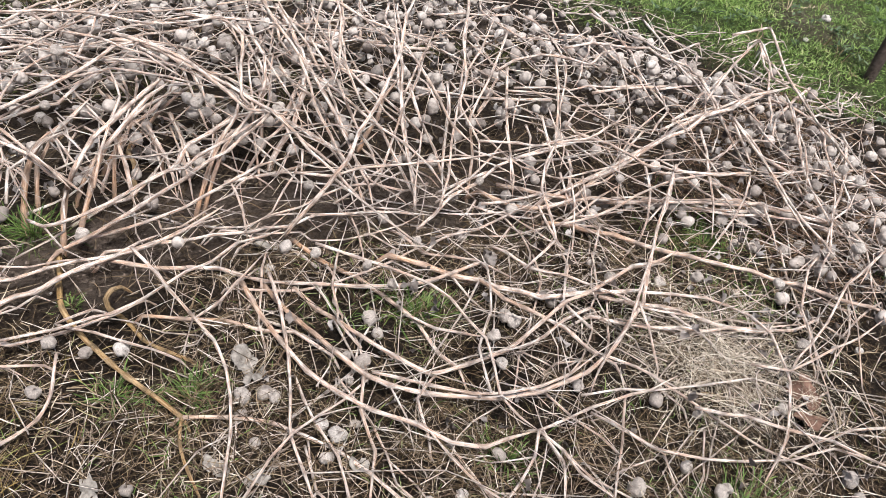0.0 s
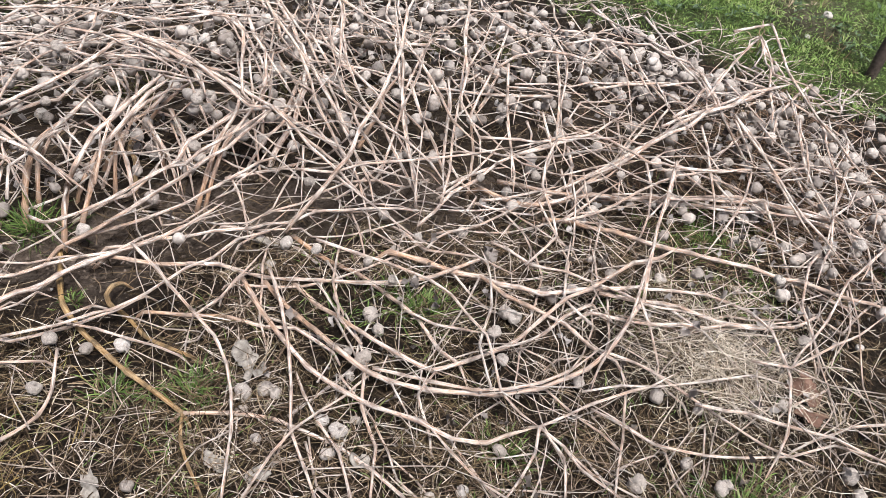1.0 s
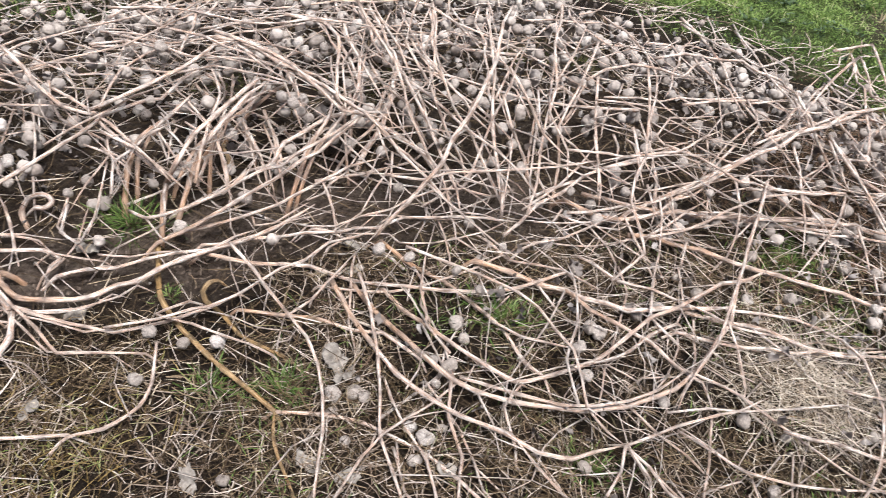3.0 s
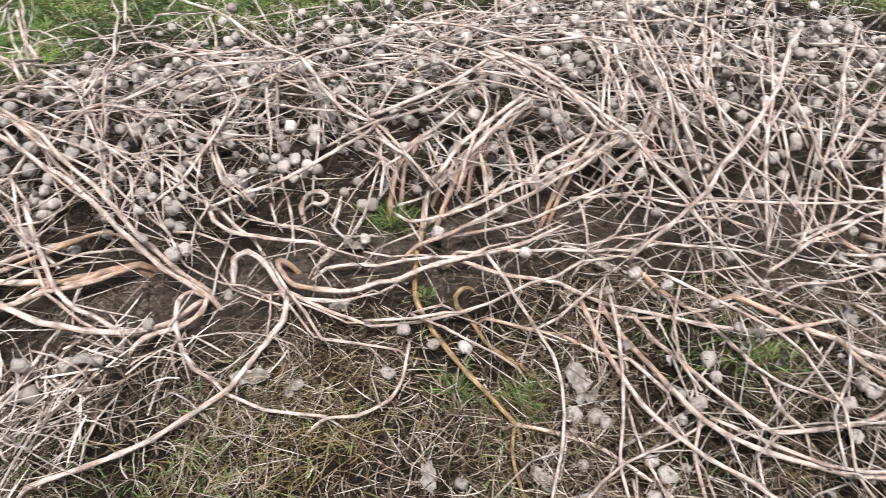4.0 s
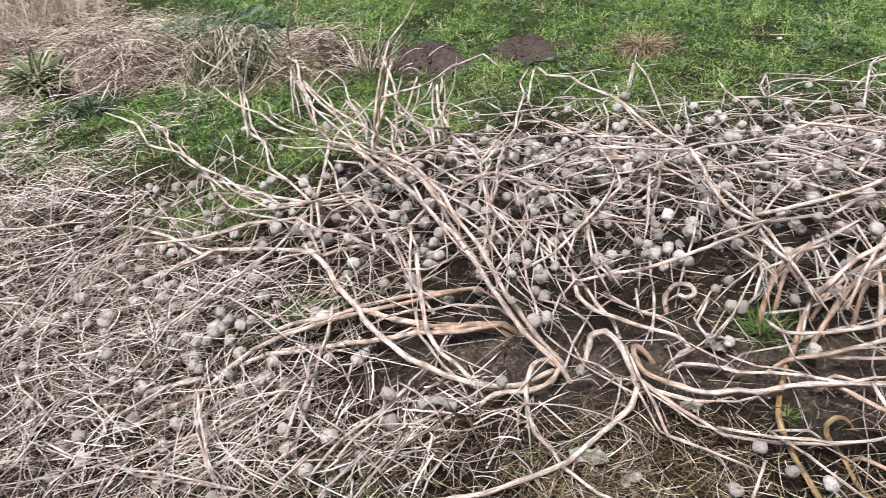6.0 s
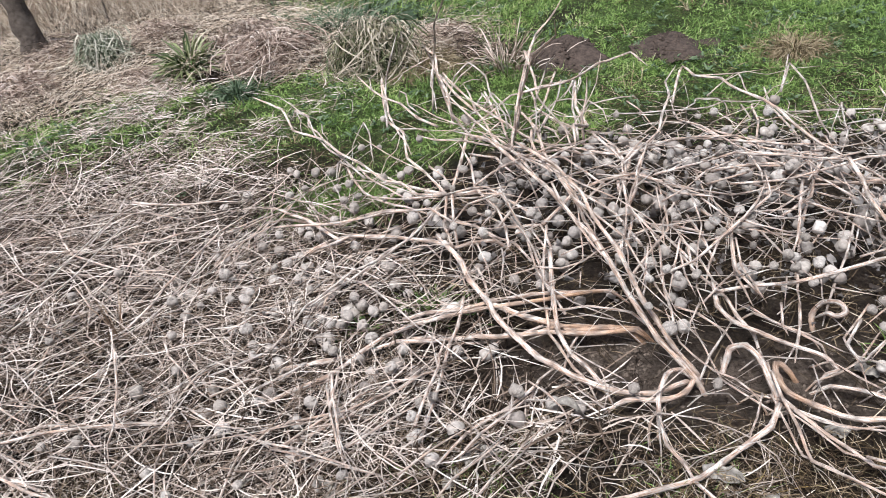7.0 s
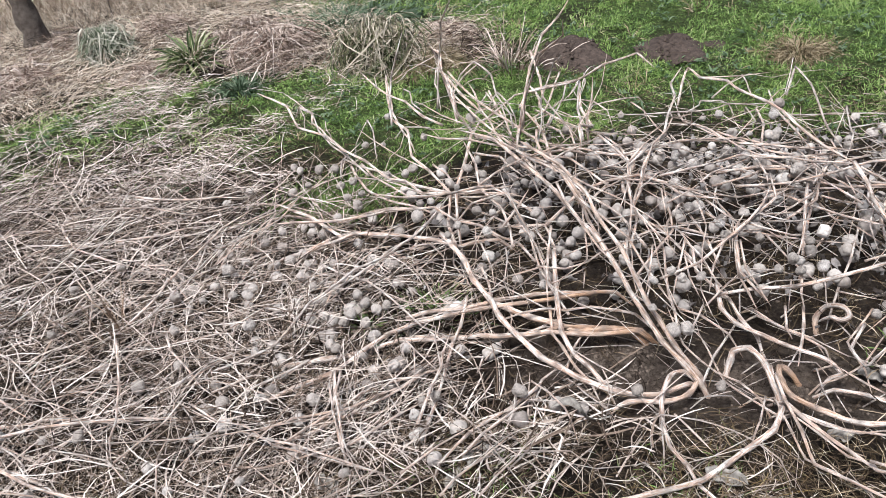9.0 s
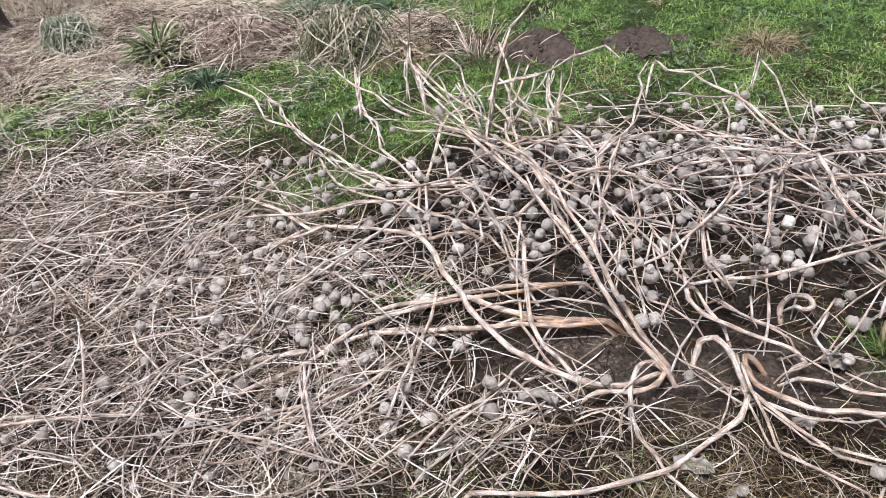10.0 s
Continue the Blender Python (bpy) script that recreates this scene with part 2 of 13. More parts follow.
def soft_inside(x, y, poly, width):
    d = line_distance(x, y, poly + poly[:1])
    d = np.where(inside(x, y, poly), d, -d) + 0.5 * width * wave(x * 2.2, y * 2.2, 3)
    return np.clip(d / width + 0.5, 0, 1)


# the plan: bed of bare earth, heap of stalks, lawn behind
BED = [(0.30, 1.68), (0.75, 1.48), (1.15, 1.35), (1.55, 1.18), (1.95, 0.85), (2.35, 0.45)]
HEAP = [(0.0, 2.2), (0.2, 2.75), (0.8, 2.85), (1.4, 2.65), (2.0, 2.5), (2.7, 2.3), (3.15, 1.9), (3.4, 1.3), (3.45, 0.4), (3.4, -0.2), (3.15, -0.7), (2.5, -0.65), (2.3, 0.05), (2.1, 0.5), (1.6, 1.1), (1.0, 1.5), (0.4, 1.75)]
LAWN_NEAR = [(-1.5, 3.55), (-1.0, 3.25), (-0.5, 3.05), (-0.1, 2.98), (0.3, 3.08), (0.85, 2.98), (1.5, 2.78), (2.0, 2.64), (2.9, 2.42), (3.32, 2.05), (3.7, 1.4), (3.75, 0.5), (3.75, -0.4), (4.0, -2.0), (40, -8), (40, 40), (1.0, 40), (-0.8, 5.6), (0.1, 4.75), (0.35, 4.05), (-0.6, 4.05), (-1.4, 4.4), (-1.9, 4.1)]


def zones(x, y):
    """Share of bare soil and of green grass at a place."""
    soil = np.clip(1.15 - line_distance(x, y, BED) / 0.22 + 0.35 * wave(x * 3, y * 3, 1), 0, 1)
    # little soil under the heap: the dark litter colour deepens its shade
    soil = np.maximum(soil, 0.3 * soft_inside(x, y, HEAP, 0.3))
    green = soft_inside(x, y, LAWN_NEAR, 0.35) * np.clip(0.9 + 0.4 * wave(x * 1.4, y * 1.4, 5) + 0.45 * wave(x * 4.3, y * 4.3, 19), 0.2, 1)
    left = soft_inside(x, y, [(-2.4, 3.2), (-0.6, 3.05), (-0.5, 3.5), (-1.3, 4.3), (-2.3, 4.0)], 0.4)
    green = np.maximum(green * (1 - 0.45 * left), left * np.clip(0.3 + 0.8 * wave(x * 2.1, y * 2.1, 8), 0, 1))
    bare = np.exp(-((x - 4.65) / 0.35) ** 2 - ((y - 0.07) / 0.22) ** 2)
    green = green * (1 - np.clip(1.6 * bare, 0, 1))
    soil = np.maximum(soil, np.clip(1.4 * bare, 0, 1))
    away = np.clip((np.hypot(x - 0.8, y - 1.3) - 3.4 + 0.4 * wave(x, y, 12)) / 0.8, 0, 1) * (1 - soft_inside(x, y, [(-40, 3.6), (-2.0, 4.1), (-0.6, 4.1), (0.3, 4.1), (-1.0, 5.8), (-3, 40), (-40, 40)], 0.5))
    green = np.maximum(green, 0.85 * away * np.clip((3.2 - y + 0.4 * wave(x, y, 44)) / 1.2, 0, 1))
    return soil, green


def ground_z(x, y):
    x, y = np.asarray(x, float), np.asarray(y, float)
    near = np.exp(-((x - 0.8) ** 2 + (y - 2) ** 2) / 60)
    d = line_distance(x, y, BED)
    return near * (0.022 * wave(x * 1.3, y * 1.3, 2) + 0.008 * wave(x * 6, y * 6, 4)) - 0.02 * np.exp(-(d / 0.25) ** 2)


def make_mesh(name, verts, faces, material, smooth=True):
    """verts (n, 3); faces (m, 3 or 4)."""
    verts, faces = np.asarray(verts, np.float32), np.asarray(faces, np.int32)
    me = bpy.data.meshes.new(name)
    k = faces.shape[1]
    me.vertices.add(len(verts))
    me.vertices.foreach_set("co", verts.ravel())
    me.loops.add(faces.size)
    me.loops.foreach_set("vertex_index", faces.ravel())
    me.polygons.add(len(faces))
    me.polygons.foreach_set("loop_start", np.arange(0, faces.size, k, dtype=np.int32))
    me.polygons.foreach_set("use_smooth", np.full(len(faces), smooth))
    me.update(calc_edges=True)
    me.validate()
    me.materials.append(material)
    return me


def part(name, mesh, parent, label=""):
    ob = new(name, mesh)
    ob.parent = parent
    return tagged(ob, label) if label else ob


def tube_arrays(pts, radii, sides=7, wobble=0.0, seed=0):
    """A closed tube along pts: verts, quads, uv a corner, share of length a vertex."""
    r = np.random.default_rng(seed)
    pts, radii = np.asarray(pts, float), np.asarray(radii, float)
    n = len(pts)
    tan = np.gradient(pts, axis=0)
    tan /= np.linalg.norm(tan, axis=1)[:, None] + 1e-9
    ref = np.array([0.0, 0.0, 1.0]) if abs(tan[0][2]) < 0.9 else np.array([1.0, 0.0, 0.0])
    u = np.cross(tan[0], ref)
    us = []
    for k in range(n):
        u = u - tan[k] * (u @ tan[k])
        u /= np.linalg.norm(u) + 1e-9
        us.append(u)
    us = np.array(us)
    vs = np.cross(tan, us)
    ang = np.linspace(0, 2 * math.pi, sides, endpoint=False)
    shape = 1 + wobble * r.normal(size=(n, sides))
    ring = pts[:, None] + (radii[:, None] * shape)[..., None] * (np.cos(ang)[None, :, None] * us[:, None] + np.sin(ang)[None, :, None] * vs[:, None])
    length = np.concatenate([[0], np.cumsum(np.linalg.norm(np.diff(pts, axis=0), axis=1))])
    i, j = np.meshgrid(np.arange(n - 1), np.arange(sides), indexing="ij")
    j2 = (j + 1) % sides
    quads = np.stack([i * sides + j, i * sides + j2, (i + 1) * sides + j2, (i + 1) * sides + j], -1).reshape(-1, 4)
    uv = np.stack([np.stack([j / sides, length[i]], -1), np.stack([(j + 1) / sides, length[i]], -1),
                   np.stack([(j + 1) / sides, length[i + 1]], -1), np.stack([j / sides, length[i + 1]], -1)], 2).reshape(-1, 2)
    verts = np.concatenate([ring.reshape(-1, 3), pts[:1], pts[-1:]])
    a, b = n * sides, n * sides + 1
    jj = np.arange(sides)
    cap0 = np.stack([jj * 0 + a, (jj + 1) % sides, jj, jj * 0 + a], -1)[:, :3]
    cap1 = np.stack([jj * 0 + b, (n - 1) * sides + jj, (n - 1) * sides + (jj + 1) % sides], -1)
    share = np.concatenate([np.repeat(length / (length[-1] + 1e-9), sides), [0, 1]])
    return verts, quads, uv, share, np.concatenate([cap0, cap1])


def tube_mesh(name, tubes, material):
    """One mesh from several tubes (pts, radii, age0, age1, sides)."""
    V, F, UV, A, K, off = [], [], [], [], [], 0
    for k, (pts, radii, a0, a1, sides, *knots) in enumerate(tubes):
        v, q, uv, share, caps = tube_arrays(pts, radii, sides, 0.07, k)
        V.append(v)
        F.extend((q + off).tolist())
        F.extend((caps + off).tolist())
        UV.append(uv)
        UV.append(np.tile(uv[:1], (caps.size, 1)))
        A.append(a0 + (a1 - a0) * share)
        kn = np.asarray(knots[0]) if knots else np.zeros(len(pts))
        K.append(np.concatenate([np.repeat(kn, sides), [0, 0]]))
        off += len(v)
    me = bpy.data.meshes.new(name)
    me.from_pydata(np.concatenate(V).tolist(), [], F)
    me.polygons.foreach_set("use_smooth", np.ones(len(F), bool))
    me.uv_layers.new(name="UVMap").data.foreach_set("uv", np.concatenate(UV).astype(np.float32).ravel())
    me.attributes.new("age", "FLOAT", "POINT").data.foreach_set("value", np.concatenate(A).astype(np.float32))
    me.attributes.new("knot", "FLOAT", "POINT").data.foreach_set("value", np.concatenate(K).astype(np.float32))
    me.materials.append(material)
    return me


def jointed(nodes, r0, r1, knot=0.22, step=0.035, seed=0, curve=0.3):
    """A stalk through its nodes: nearly straight between them, bent and swollen at each one."""
    r = np.random.default_rng(seed)
    nodes = [np.asarray(p, float) for p in nodes]
    n = len(nodes)
    tang = []
    for k in range(n):
        a = nodes[max(k - 1, 0)]
        b = nodes[min(k + 1, n - 1)]
        tang.append((b - a) / (np.linalg.norm(b - a) + 1e-9))
    pts, sw = [], []
    for k in range(n - 1):
        a, b = nodes[k], nodes[k + 1]
        d = np.linalg.norm(b - a)
        m = max(3, int(d / step))
        for i in range(m):
            s = i / m
            line = a + (b - a) * s
            h = (2 * s ** 3 - 3 * s ** 2 + 1) * a + (s ** 3 - 2 * s ** 2 + s) * d * tang[k] + (-2 * s ** 3 + 3 * s ** 2) * b + (s ** 3 - s ** 2) * d * tang[k + 1]
            pts.append(line * (1 - curve) + h * curve + r.normal(size=3) * 0.05 * min(r0, 0.01))
            sw.append(max(0, 1 - min(s, 1 - s) * d / 0.018))
    pts.append(nodes[-1])
    sw.append(0.2)
    pts, sw = np.array(pts), np.array(sw)
    t = np.linspace(0, 1, len(pts))
    rad = (r0 + (r1 - r0) * t) * (1 + knot * sw) * (1 + 0.05 * r.normal(size=len(pts)))
    return pts, rad


def blades(n, xy, length, width, lift, heading, droop, seed, z0=None, segs=3, curl=0.5):
    """n ribbons: each starts at xy, leaves at lift (radians) along heading, and droops. All arrays of n."""
    s = np.linspace(0, 1, segs + 1)
    base_z = ground_z(xy[:, 0], xy[:, 1]) if z0 is None else z0
    out = np.zeros((n, segs + 1, 3))
    pos = np.stack([xy[:, 0], xy[:, 1], base_z], -1)
    r = np.random.default_rng(seed)
    turn = r.normal(size=n) * curl
    for k in range(segs + 1):
        out[:, k] = pos
        a = lift - droop * s[k]
        hd = heading + turn * s[k]
        pos = pos + (length / segs)[:, None] * np.stack([np.cos(a) * np.cos(hd), np.cos(a) * np.sin(hd), np.sin(a)], -1)
    floor = ground_z(out[..., 0], out[..., 1]) + 0.002
    out[..., 2] = np.maximum(out[..., 2], floor)
    side = np.stack([-np.sin(heading), np.cos(heading), r.normal(size=n) * 0.6], -1)
    side /= np.linalg.norm(side, axis=1)[:, None]
    w = (width[:, None] * 0.5 * np.array([0.8] + [1.0] * (segs - 1) + [0.15])[None])[..., None]
    V = np.stack([out - side[:, None] * w, out + side[:, None] * w], 2).reshape(-1, 3)
    i = np.arange(n)[:, None] * (2 * (segs + 1)) + np.arange(segs)[None] * 2
    F = np.stack([i, i + 1, i + 3, i + 2], -1).reshape(-1, 4)
    return V, F


def scatter(n, x0, x1, y0, y1, keep, seed):
    """About n places in a box, kept with the probability keep(x, y)."""
    r = np.random.default_rng(seed)
    p = np.stack([r.uniform(x0, x1, n), r.uniform(y0, y1, n)], -1)
    return p[r.random(n) < keep(p[:, 0], p[:, 1])]


# ---- ground: one sheet to the horizon ----
def spread(lo, hi, step):
    core = np.arange(lo, hi + step, step)
    tail = np.cumsum(step * 1.35 ** np.arange(1, 30))
    return np.concatenate([(lo - tail)[::-1], core, hi + tail])


gx, gy = spread(-3.2, 5.2, 0.04), spread(-0.8, 6.4, 0.04)
GX, GY = np.meshgrid(gx, gy, indexing="ij")
GZ = ground_z(GX, GY)
ni, nj = GX.shape
I, J = np.meshgrid(np.arange(ni - 1), np.arange(nj - 1), indexing="ij")
quads = np.stack([I * nj + J, (I + 1) * nj + J, (I + 1) * nj + J + 1, I * nj + J + 1], -1).reshape(-1, 4)
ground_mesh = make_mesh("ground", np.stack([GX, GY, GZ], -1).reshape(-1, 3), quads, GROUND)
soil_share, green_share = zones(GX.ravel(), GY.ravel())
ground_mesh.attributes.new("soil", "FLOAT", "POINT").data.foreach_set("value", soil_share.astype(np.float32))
ground_mesh.attributes.new("green", "FLOAT", "POINT").data.foreach_set("value", green_share.astype(np.float32))
tagged(new("ground", ground_mesh), "damp brown garden soil running into litter and lawn", "ground", kind="structure")

# ---- lawn, litter and straw ----
def stuff(name, arrays, material, label, category):
    ob = new(name, make_mesh(name, *arrays, material))
    return tagged(ob, label, category, kind="stuff")


def lawn():
    """Short blades all over; their length and tone change from patch to patch."""
    p = scatter(640000, -2.6, 5.4, -0.9, 6.6, lambda x, y: zones(x, y)[1] * np.clip(1.25 - 0.09 * np.hypot(x, y), 0.25, 1), 11)
    n = len(p)
    r = np.random.default_rng(12)
    rough = wave(p[:, 0] * 2.6, p[:, 1] * 2.6, 6) + wave(p[:, 0] * 6.5, p[:, 1] * 6.5, 16)
    patch = np.clip(0.8 + 0.55 * rough, 0.35, 2.0)
    tone = np.clip(0.45 + 0.22 * rough + 0.22 * r.normal(size=n), 0, 1)
    return blades(n, p, r.uniform(0.013, 0.038, n) * patch, r.uniform(0.0016, 0.0034, n) * (1 + 0.12 * np.hypot(p[:, 0], p[:, 1])), r.uniform(0.15, 1.35, n), r.uniform(0, 6.28, n), r.uniform(0.2, 1.6, n), 13, segs=2), tone


def lawn_clumps(count, per, seed, box, keep, size, width, tones):
    """Tufts of the sward, joined: blades fan out of each foot; every tuft has its own tone."""
    foot = scatter(count, *box, keep, seed)
    m = len(foot)
    r = np.random.default_rng(seed + 1)
    big, base = np.repeat(r.uniform(0.55, 1.45, m), per), np.repeat(r.random(m), per)
    n = m * per
    ang, out = r.uniform(0, 6.28, n), np.abs(r.normal(size=n)) * 0.028 * big
    xy = np.repeat(foot, per, 0) + np.stack([out * np.cos(ang), out * np.sin(ang)], -1)
    tone = np.clip(tones[0] + tones[1] * base + 0.14 * r.normal(size=n), 0, 1)
    far = 1 + 0.10 * np.hypot(xy[:, 0], xy[:, 1])
    return blades(n, xy, r.uniform(*size, n) * big, r.uniform(*width, n) * far, r.uniform(0.45, 1.45, n), ang + r.normal(size=n) * 0.5, r.uniform(0.4, 2.0, n), seed + 2, segs=3), tone


def litter():
    def keep(x, y):
        soil, green = zones(x, y)
        edge = np.clip((2.9 - np.hypot(x - 0.6, (y - 1.2) * 1.05) + 0.3 * wave(x * 2, y * 2, 3)) / 0.6, 0, 1)
        return edge * np.clip(0.7 + 0.9 * wave(x * 4.5, y * 4.5, 31), 0.15, 1) * np.clip(1 - 0.93 * np.clip(soil * 1.2, 0, 1) - 0.65 * green, 0, 1)
    p = scatter(76000, -3.2, 4.0, -2.2, 3.9, keep, 21)
    n = len(p)
    r = np.random.default_rng(22)
    return blades(n, p, r.uniform(0.04, 0.15, n), r.uniform(0.0012, 0.0027, n), r.normal(size=n) * 0.12 + 0.1, r.uniform(0, 6.28, n), r.normal(size=n) * 0.3 + 0.15, 23, ground_z(p[:, 0], p[:, 1]) + r.uniform(0.002, 0.03, n), curl=1.3)


def toned_stuff(name, made, material, label, category):
    """Stuff whose blades carry a tone of their own."""
    arrays, tone = made
    ob = stuff(name, arrays, material, label, category)
    ob.data.attributes.new("tone", "FLOAT", "POINT").data.foreach_set("value", np.repeat(tone, len(arrays[0]) // len(tone)).astype(np.float32))
    return ob


def sward(x, y):
    return zones(x, y)[1] ** 1.5 * np.clip(0.6 + 0.8 * wave(x * 3.2, y * 3.2, 44), 0.15, 1)


LAWN_BOX = (-2.6, 5.4, -0.9, 6.6)
toned_stuff("lawn_grass", lawn(), LAWN_BLADE, "short green lawn grass blades with yellow tips", "grass")
toned_stuff("lawn_tufts", lawn_clumps(15000, 26, 15, LAWN_BOX, sward, (0.02, 0.05), (0.0013, 0.0025), (0.10, 0.62)), LAWN_BLADE, "uneven tufts of taller green grass in the lawn", "grass")
toned_stuff("lawn_thatch", lawn_clumps(3600, 14, 18, LAWN_BOX, lambda x, y: zones(x, y)[1] ** 0.5 * (zones(x, y)[1] > 0.05) * np.clip(-0.1 + 1.1 * wave(x * 3.7, y * 3.7, 47), 0.02, 1), (0.03, 0.09), (0.0014, 0.003), (0.15, 0.7)), THATCH, "yellow-brown dead blades lying in the lawn", "grass")
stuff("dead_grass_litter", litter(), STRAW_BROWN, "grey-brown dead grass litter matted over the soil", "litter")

# ---- dry stalks ----
def grow(root, azimuth, length, peak, r0, seed, seg=0.17, level=2):
    """Nodes of a fallen stalk: rises from the root to its peak height, bends at each node and lies down."""
    r = np.random.default_rng(seed)
    p = np.array([root[0], root[1], float(ground_z(root[0], root[1])) - 0.01])
    nodes, walked, az = [p.copy()], 0.0, azimuth
    zig = r.choice([-1, 1])
    while walked < length:
        d = seg * r.uniform(0.7, 1.35)
        walked += d
        s = walked / length
        want = peak * math.sin(math.pi * min(s * 0.95, 1.0) ** 0.75) + 0.015
        z = max(float(ground_z(p[0], p[1])) + r0 + 0.004, p[2] + (p[2] * 0 + want - p[2]) * 0.75 + r.normal() * 0.02)
        dz = np.clip(z - p[2], -0.9 * d, 0.9 * d)
        flat = math.sqrt(max(d * d - dz * dz, 1e-6))
        az2 = az + zig * r.uniform(0.08, 0.34)
        zig = -zig if r.random() < 0.8 else zig
        az += r.normal() * 0.10
        p = p + np.array([math.cos(az2) * flat, math.sin(az2) * flat, dz])
        nodes.append(p.copy())
    return nodes


def side_shoots(nodes, r0, r1, seed, how_many, spread_up=0.25, size=1.0):
    """Branches from the nodes of a stalk: lists of nodes and their thickness."""
    r = np.random.default_rng(seed + 500)
    out = []
    n = len(nodes)
    if n < 3:
        return out
    for k in sorted(r.choice(np.arange(1, n - 1), size=min(how_many, n - 2), replace=False)):
        p, q = nodes[k], nodes[k + 1]
        way = q - p
        az = math.atan2(way[1], way[0]) + r.choice([-1, 1]) * r.uniform(0.4, 1.0)
        rr = (r0 + (r1 - r0) * k / n) * r.uniform(0.45, 0.7)
        branch, at = [p.copy()], p.copy()
        lift = r.normal() * spread_up
        for i in range(r.integers(2, 5)):
            d = r.uniform(0.07, 0.17) * size
            az += r.normal() * 0.35
            lift = lift * 0.7 + r.normal() * 0.18 - 0.05
            at = at + d * np.array([math.cos(az) * math.cos(lift), math.sin(az) * math.cos(lift), math.sin(lift)])
            at[2] = max(at[2], float(ground_z(at[0], at[1])) + rr)
            branch.append(at.copy())
        out.append((branch, rr))
    return out


def knots_of(pts, nodes):
    d = np.min(np.linalg.norm(np.asarray(pts)[:, None] - np.asarray(nodes)[None], axis=2), axis=1)
    return np.clip(1.2 - d / 0.022, 0, 1)


def kinked(nodes, seed, r0):
    """More joints on long stretches, each a little off the line."""
    r = np.random.default_rng(seed + 77)
    out = [np.asarray(nodes[0], float)]
    for a, b in zip(nodes, nodes[1:]):
        a, b = np.asarray(a, float), np.asarray(b, float)
        d = np.linalg.norm(b - a)
        if d > 0.12:
            m = a + (b - a) * r.uniform(0.35, 0.65) + r.normal(size=3) * np.array([1, 1, 0.6]) * 0.045 * d
            m[2] = max(m[2], float(ground_z(m[0], m[1])) + r0)
            out.append(m)
        out.append(b)
    return out


def stems(nodes, r0, r1, seed, shoots, age, curve):
    """The main stem and the side shoots of a stalk as tubes; the pods hang at the ends of the shoots."""
    nodes = kinked(nodes, seed, r0)
    pts, rad = jointed(nodes, r0, r1, seed=seed, curve=curve)
    rad[-4:] *= (0.9, 0.75, 0.55, 0.3)
    tubes = [(pts, rad, age[0], age[1], 7, knots_of(pts, nodes))]
    for k, (br, rr) in enumerate(side_shoots([np.asarray(p, float) for p in nodes], r0, r1, seed, shoots)):
        bp, brad = jointed(br, rr, rr * 0.45, seed=seed + k, step=0.05)
        tubes.append((bp, brad, 0.55, 1.0, 5, knots_of(bp, br)))
    return tubes


def stalk(nodes, r0, r1, seed, label, shoots=3, material=None, age=(0.0, 1.0), curve=0.3, group="fallen dry stalks"):
    """One stalk: its main stem and its side shoots, each a part."""
    material = material or STALK
    main, *branches = stems(nodes, r0, r1, seed, shoots, age, curve)
    base = np.array(nodes[0], float)
    thing = new("dry_stalk")
    thing.location = Vector(base)
    tagged(thing, label, "dry stalk", group)
    part("main_stem", tube_mesh("main_stem", [(main[0] - base, *main[1:])], material), thing)
    for pts, *rest in branches:
        part("side_shoot", tube_mesh("side_shoot", [(pts - base, *rest)], TWIG), thing)
    return thing


LABELS = {"dry_stalk_bark": "bleached tan dry stalk with knotted joints, lying on the bed",
          "dry_twig_bark": "thin pale dry twig with sharp bends, caught in the heap",
          "root_stub_bark": "yellow-brown damp root-end stalk lying on bare soil"}
made_count = 0
NEAR = 1.98  # stalks past this reach of the bed are told apart no more
DEEP = {"dry_stalk_bark": [], "dry_twig_bark": []}


def traced(nodes, r0, r1, material, age, shoots, curve):
    """A stalk whose own course can be told apart in the heap."""
    global made_count
    made_count += 1
    ends = []
    for tip, before in ((nodes[0], nodes[1]), (nodes[-1], nodes[-2])):
        d = np.array(tip) - np.array(before)
        d = d / (np.linalg.norm(d) + 1e-9)
        high = tip[2] - float(ground_z(tip[0], tip[1]))
        low = high < 0.06
        q = np.array(tip) + d * max(0.02, 1.1 * high)
        if low:
            q[2] = float(ground_z(q[0], q[1])) - 0.012
        ends.append(tuple(q) if low else None)
    nodes = ([ends[0]] if ends[0] else []) + list(nodes) + ([ends[1]] if ends[1] else [])
    shoots = min(shoots, 1)
    r0, r1 = r0 * 0.87, r1 * 0.87
    curve = curve if curve > 0.5 else 0.22
    middle = np.mean(np.array(nodes), axis=0)
    if np.hypot(middle[0] - 0.2, middle[1]) < NEAR or material is GREENISH:
        stalk(nodes, r0, r1, made_count, LABELS[material.name], shoots=shoots, material=material, age=age, curve=curve)
    else:
        DEEP[material.name].extend(stems(nodes, r0, r1, made_count, shoots, age, curve))

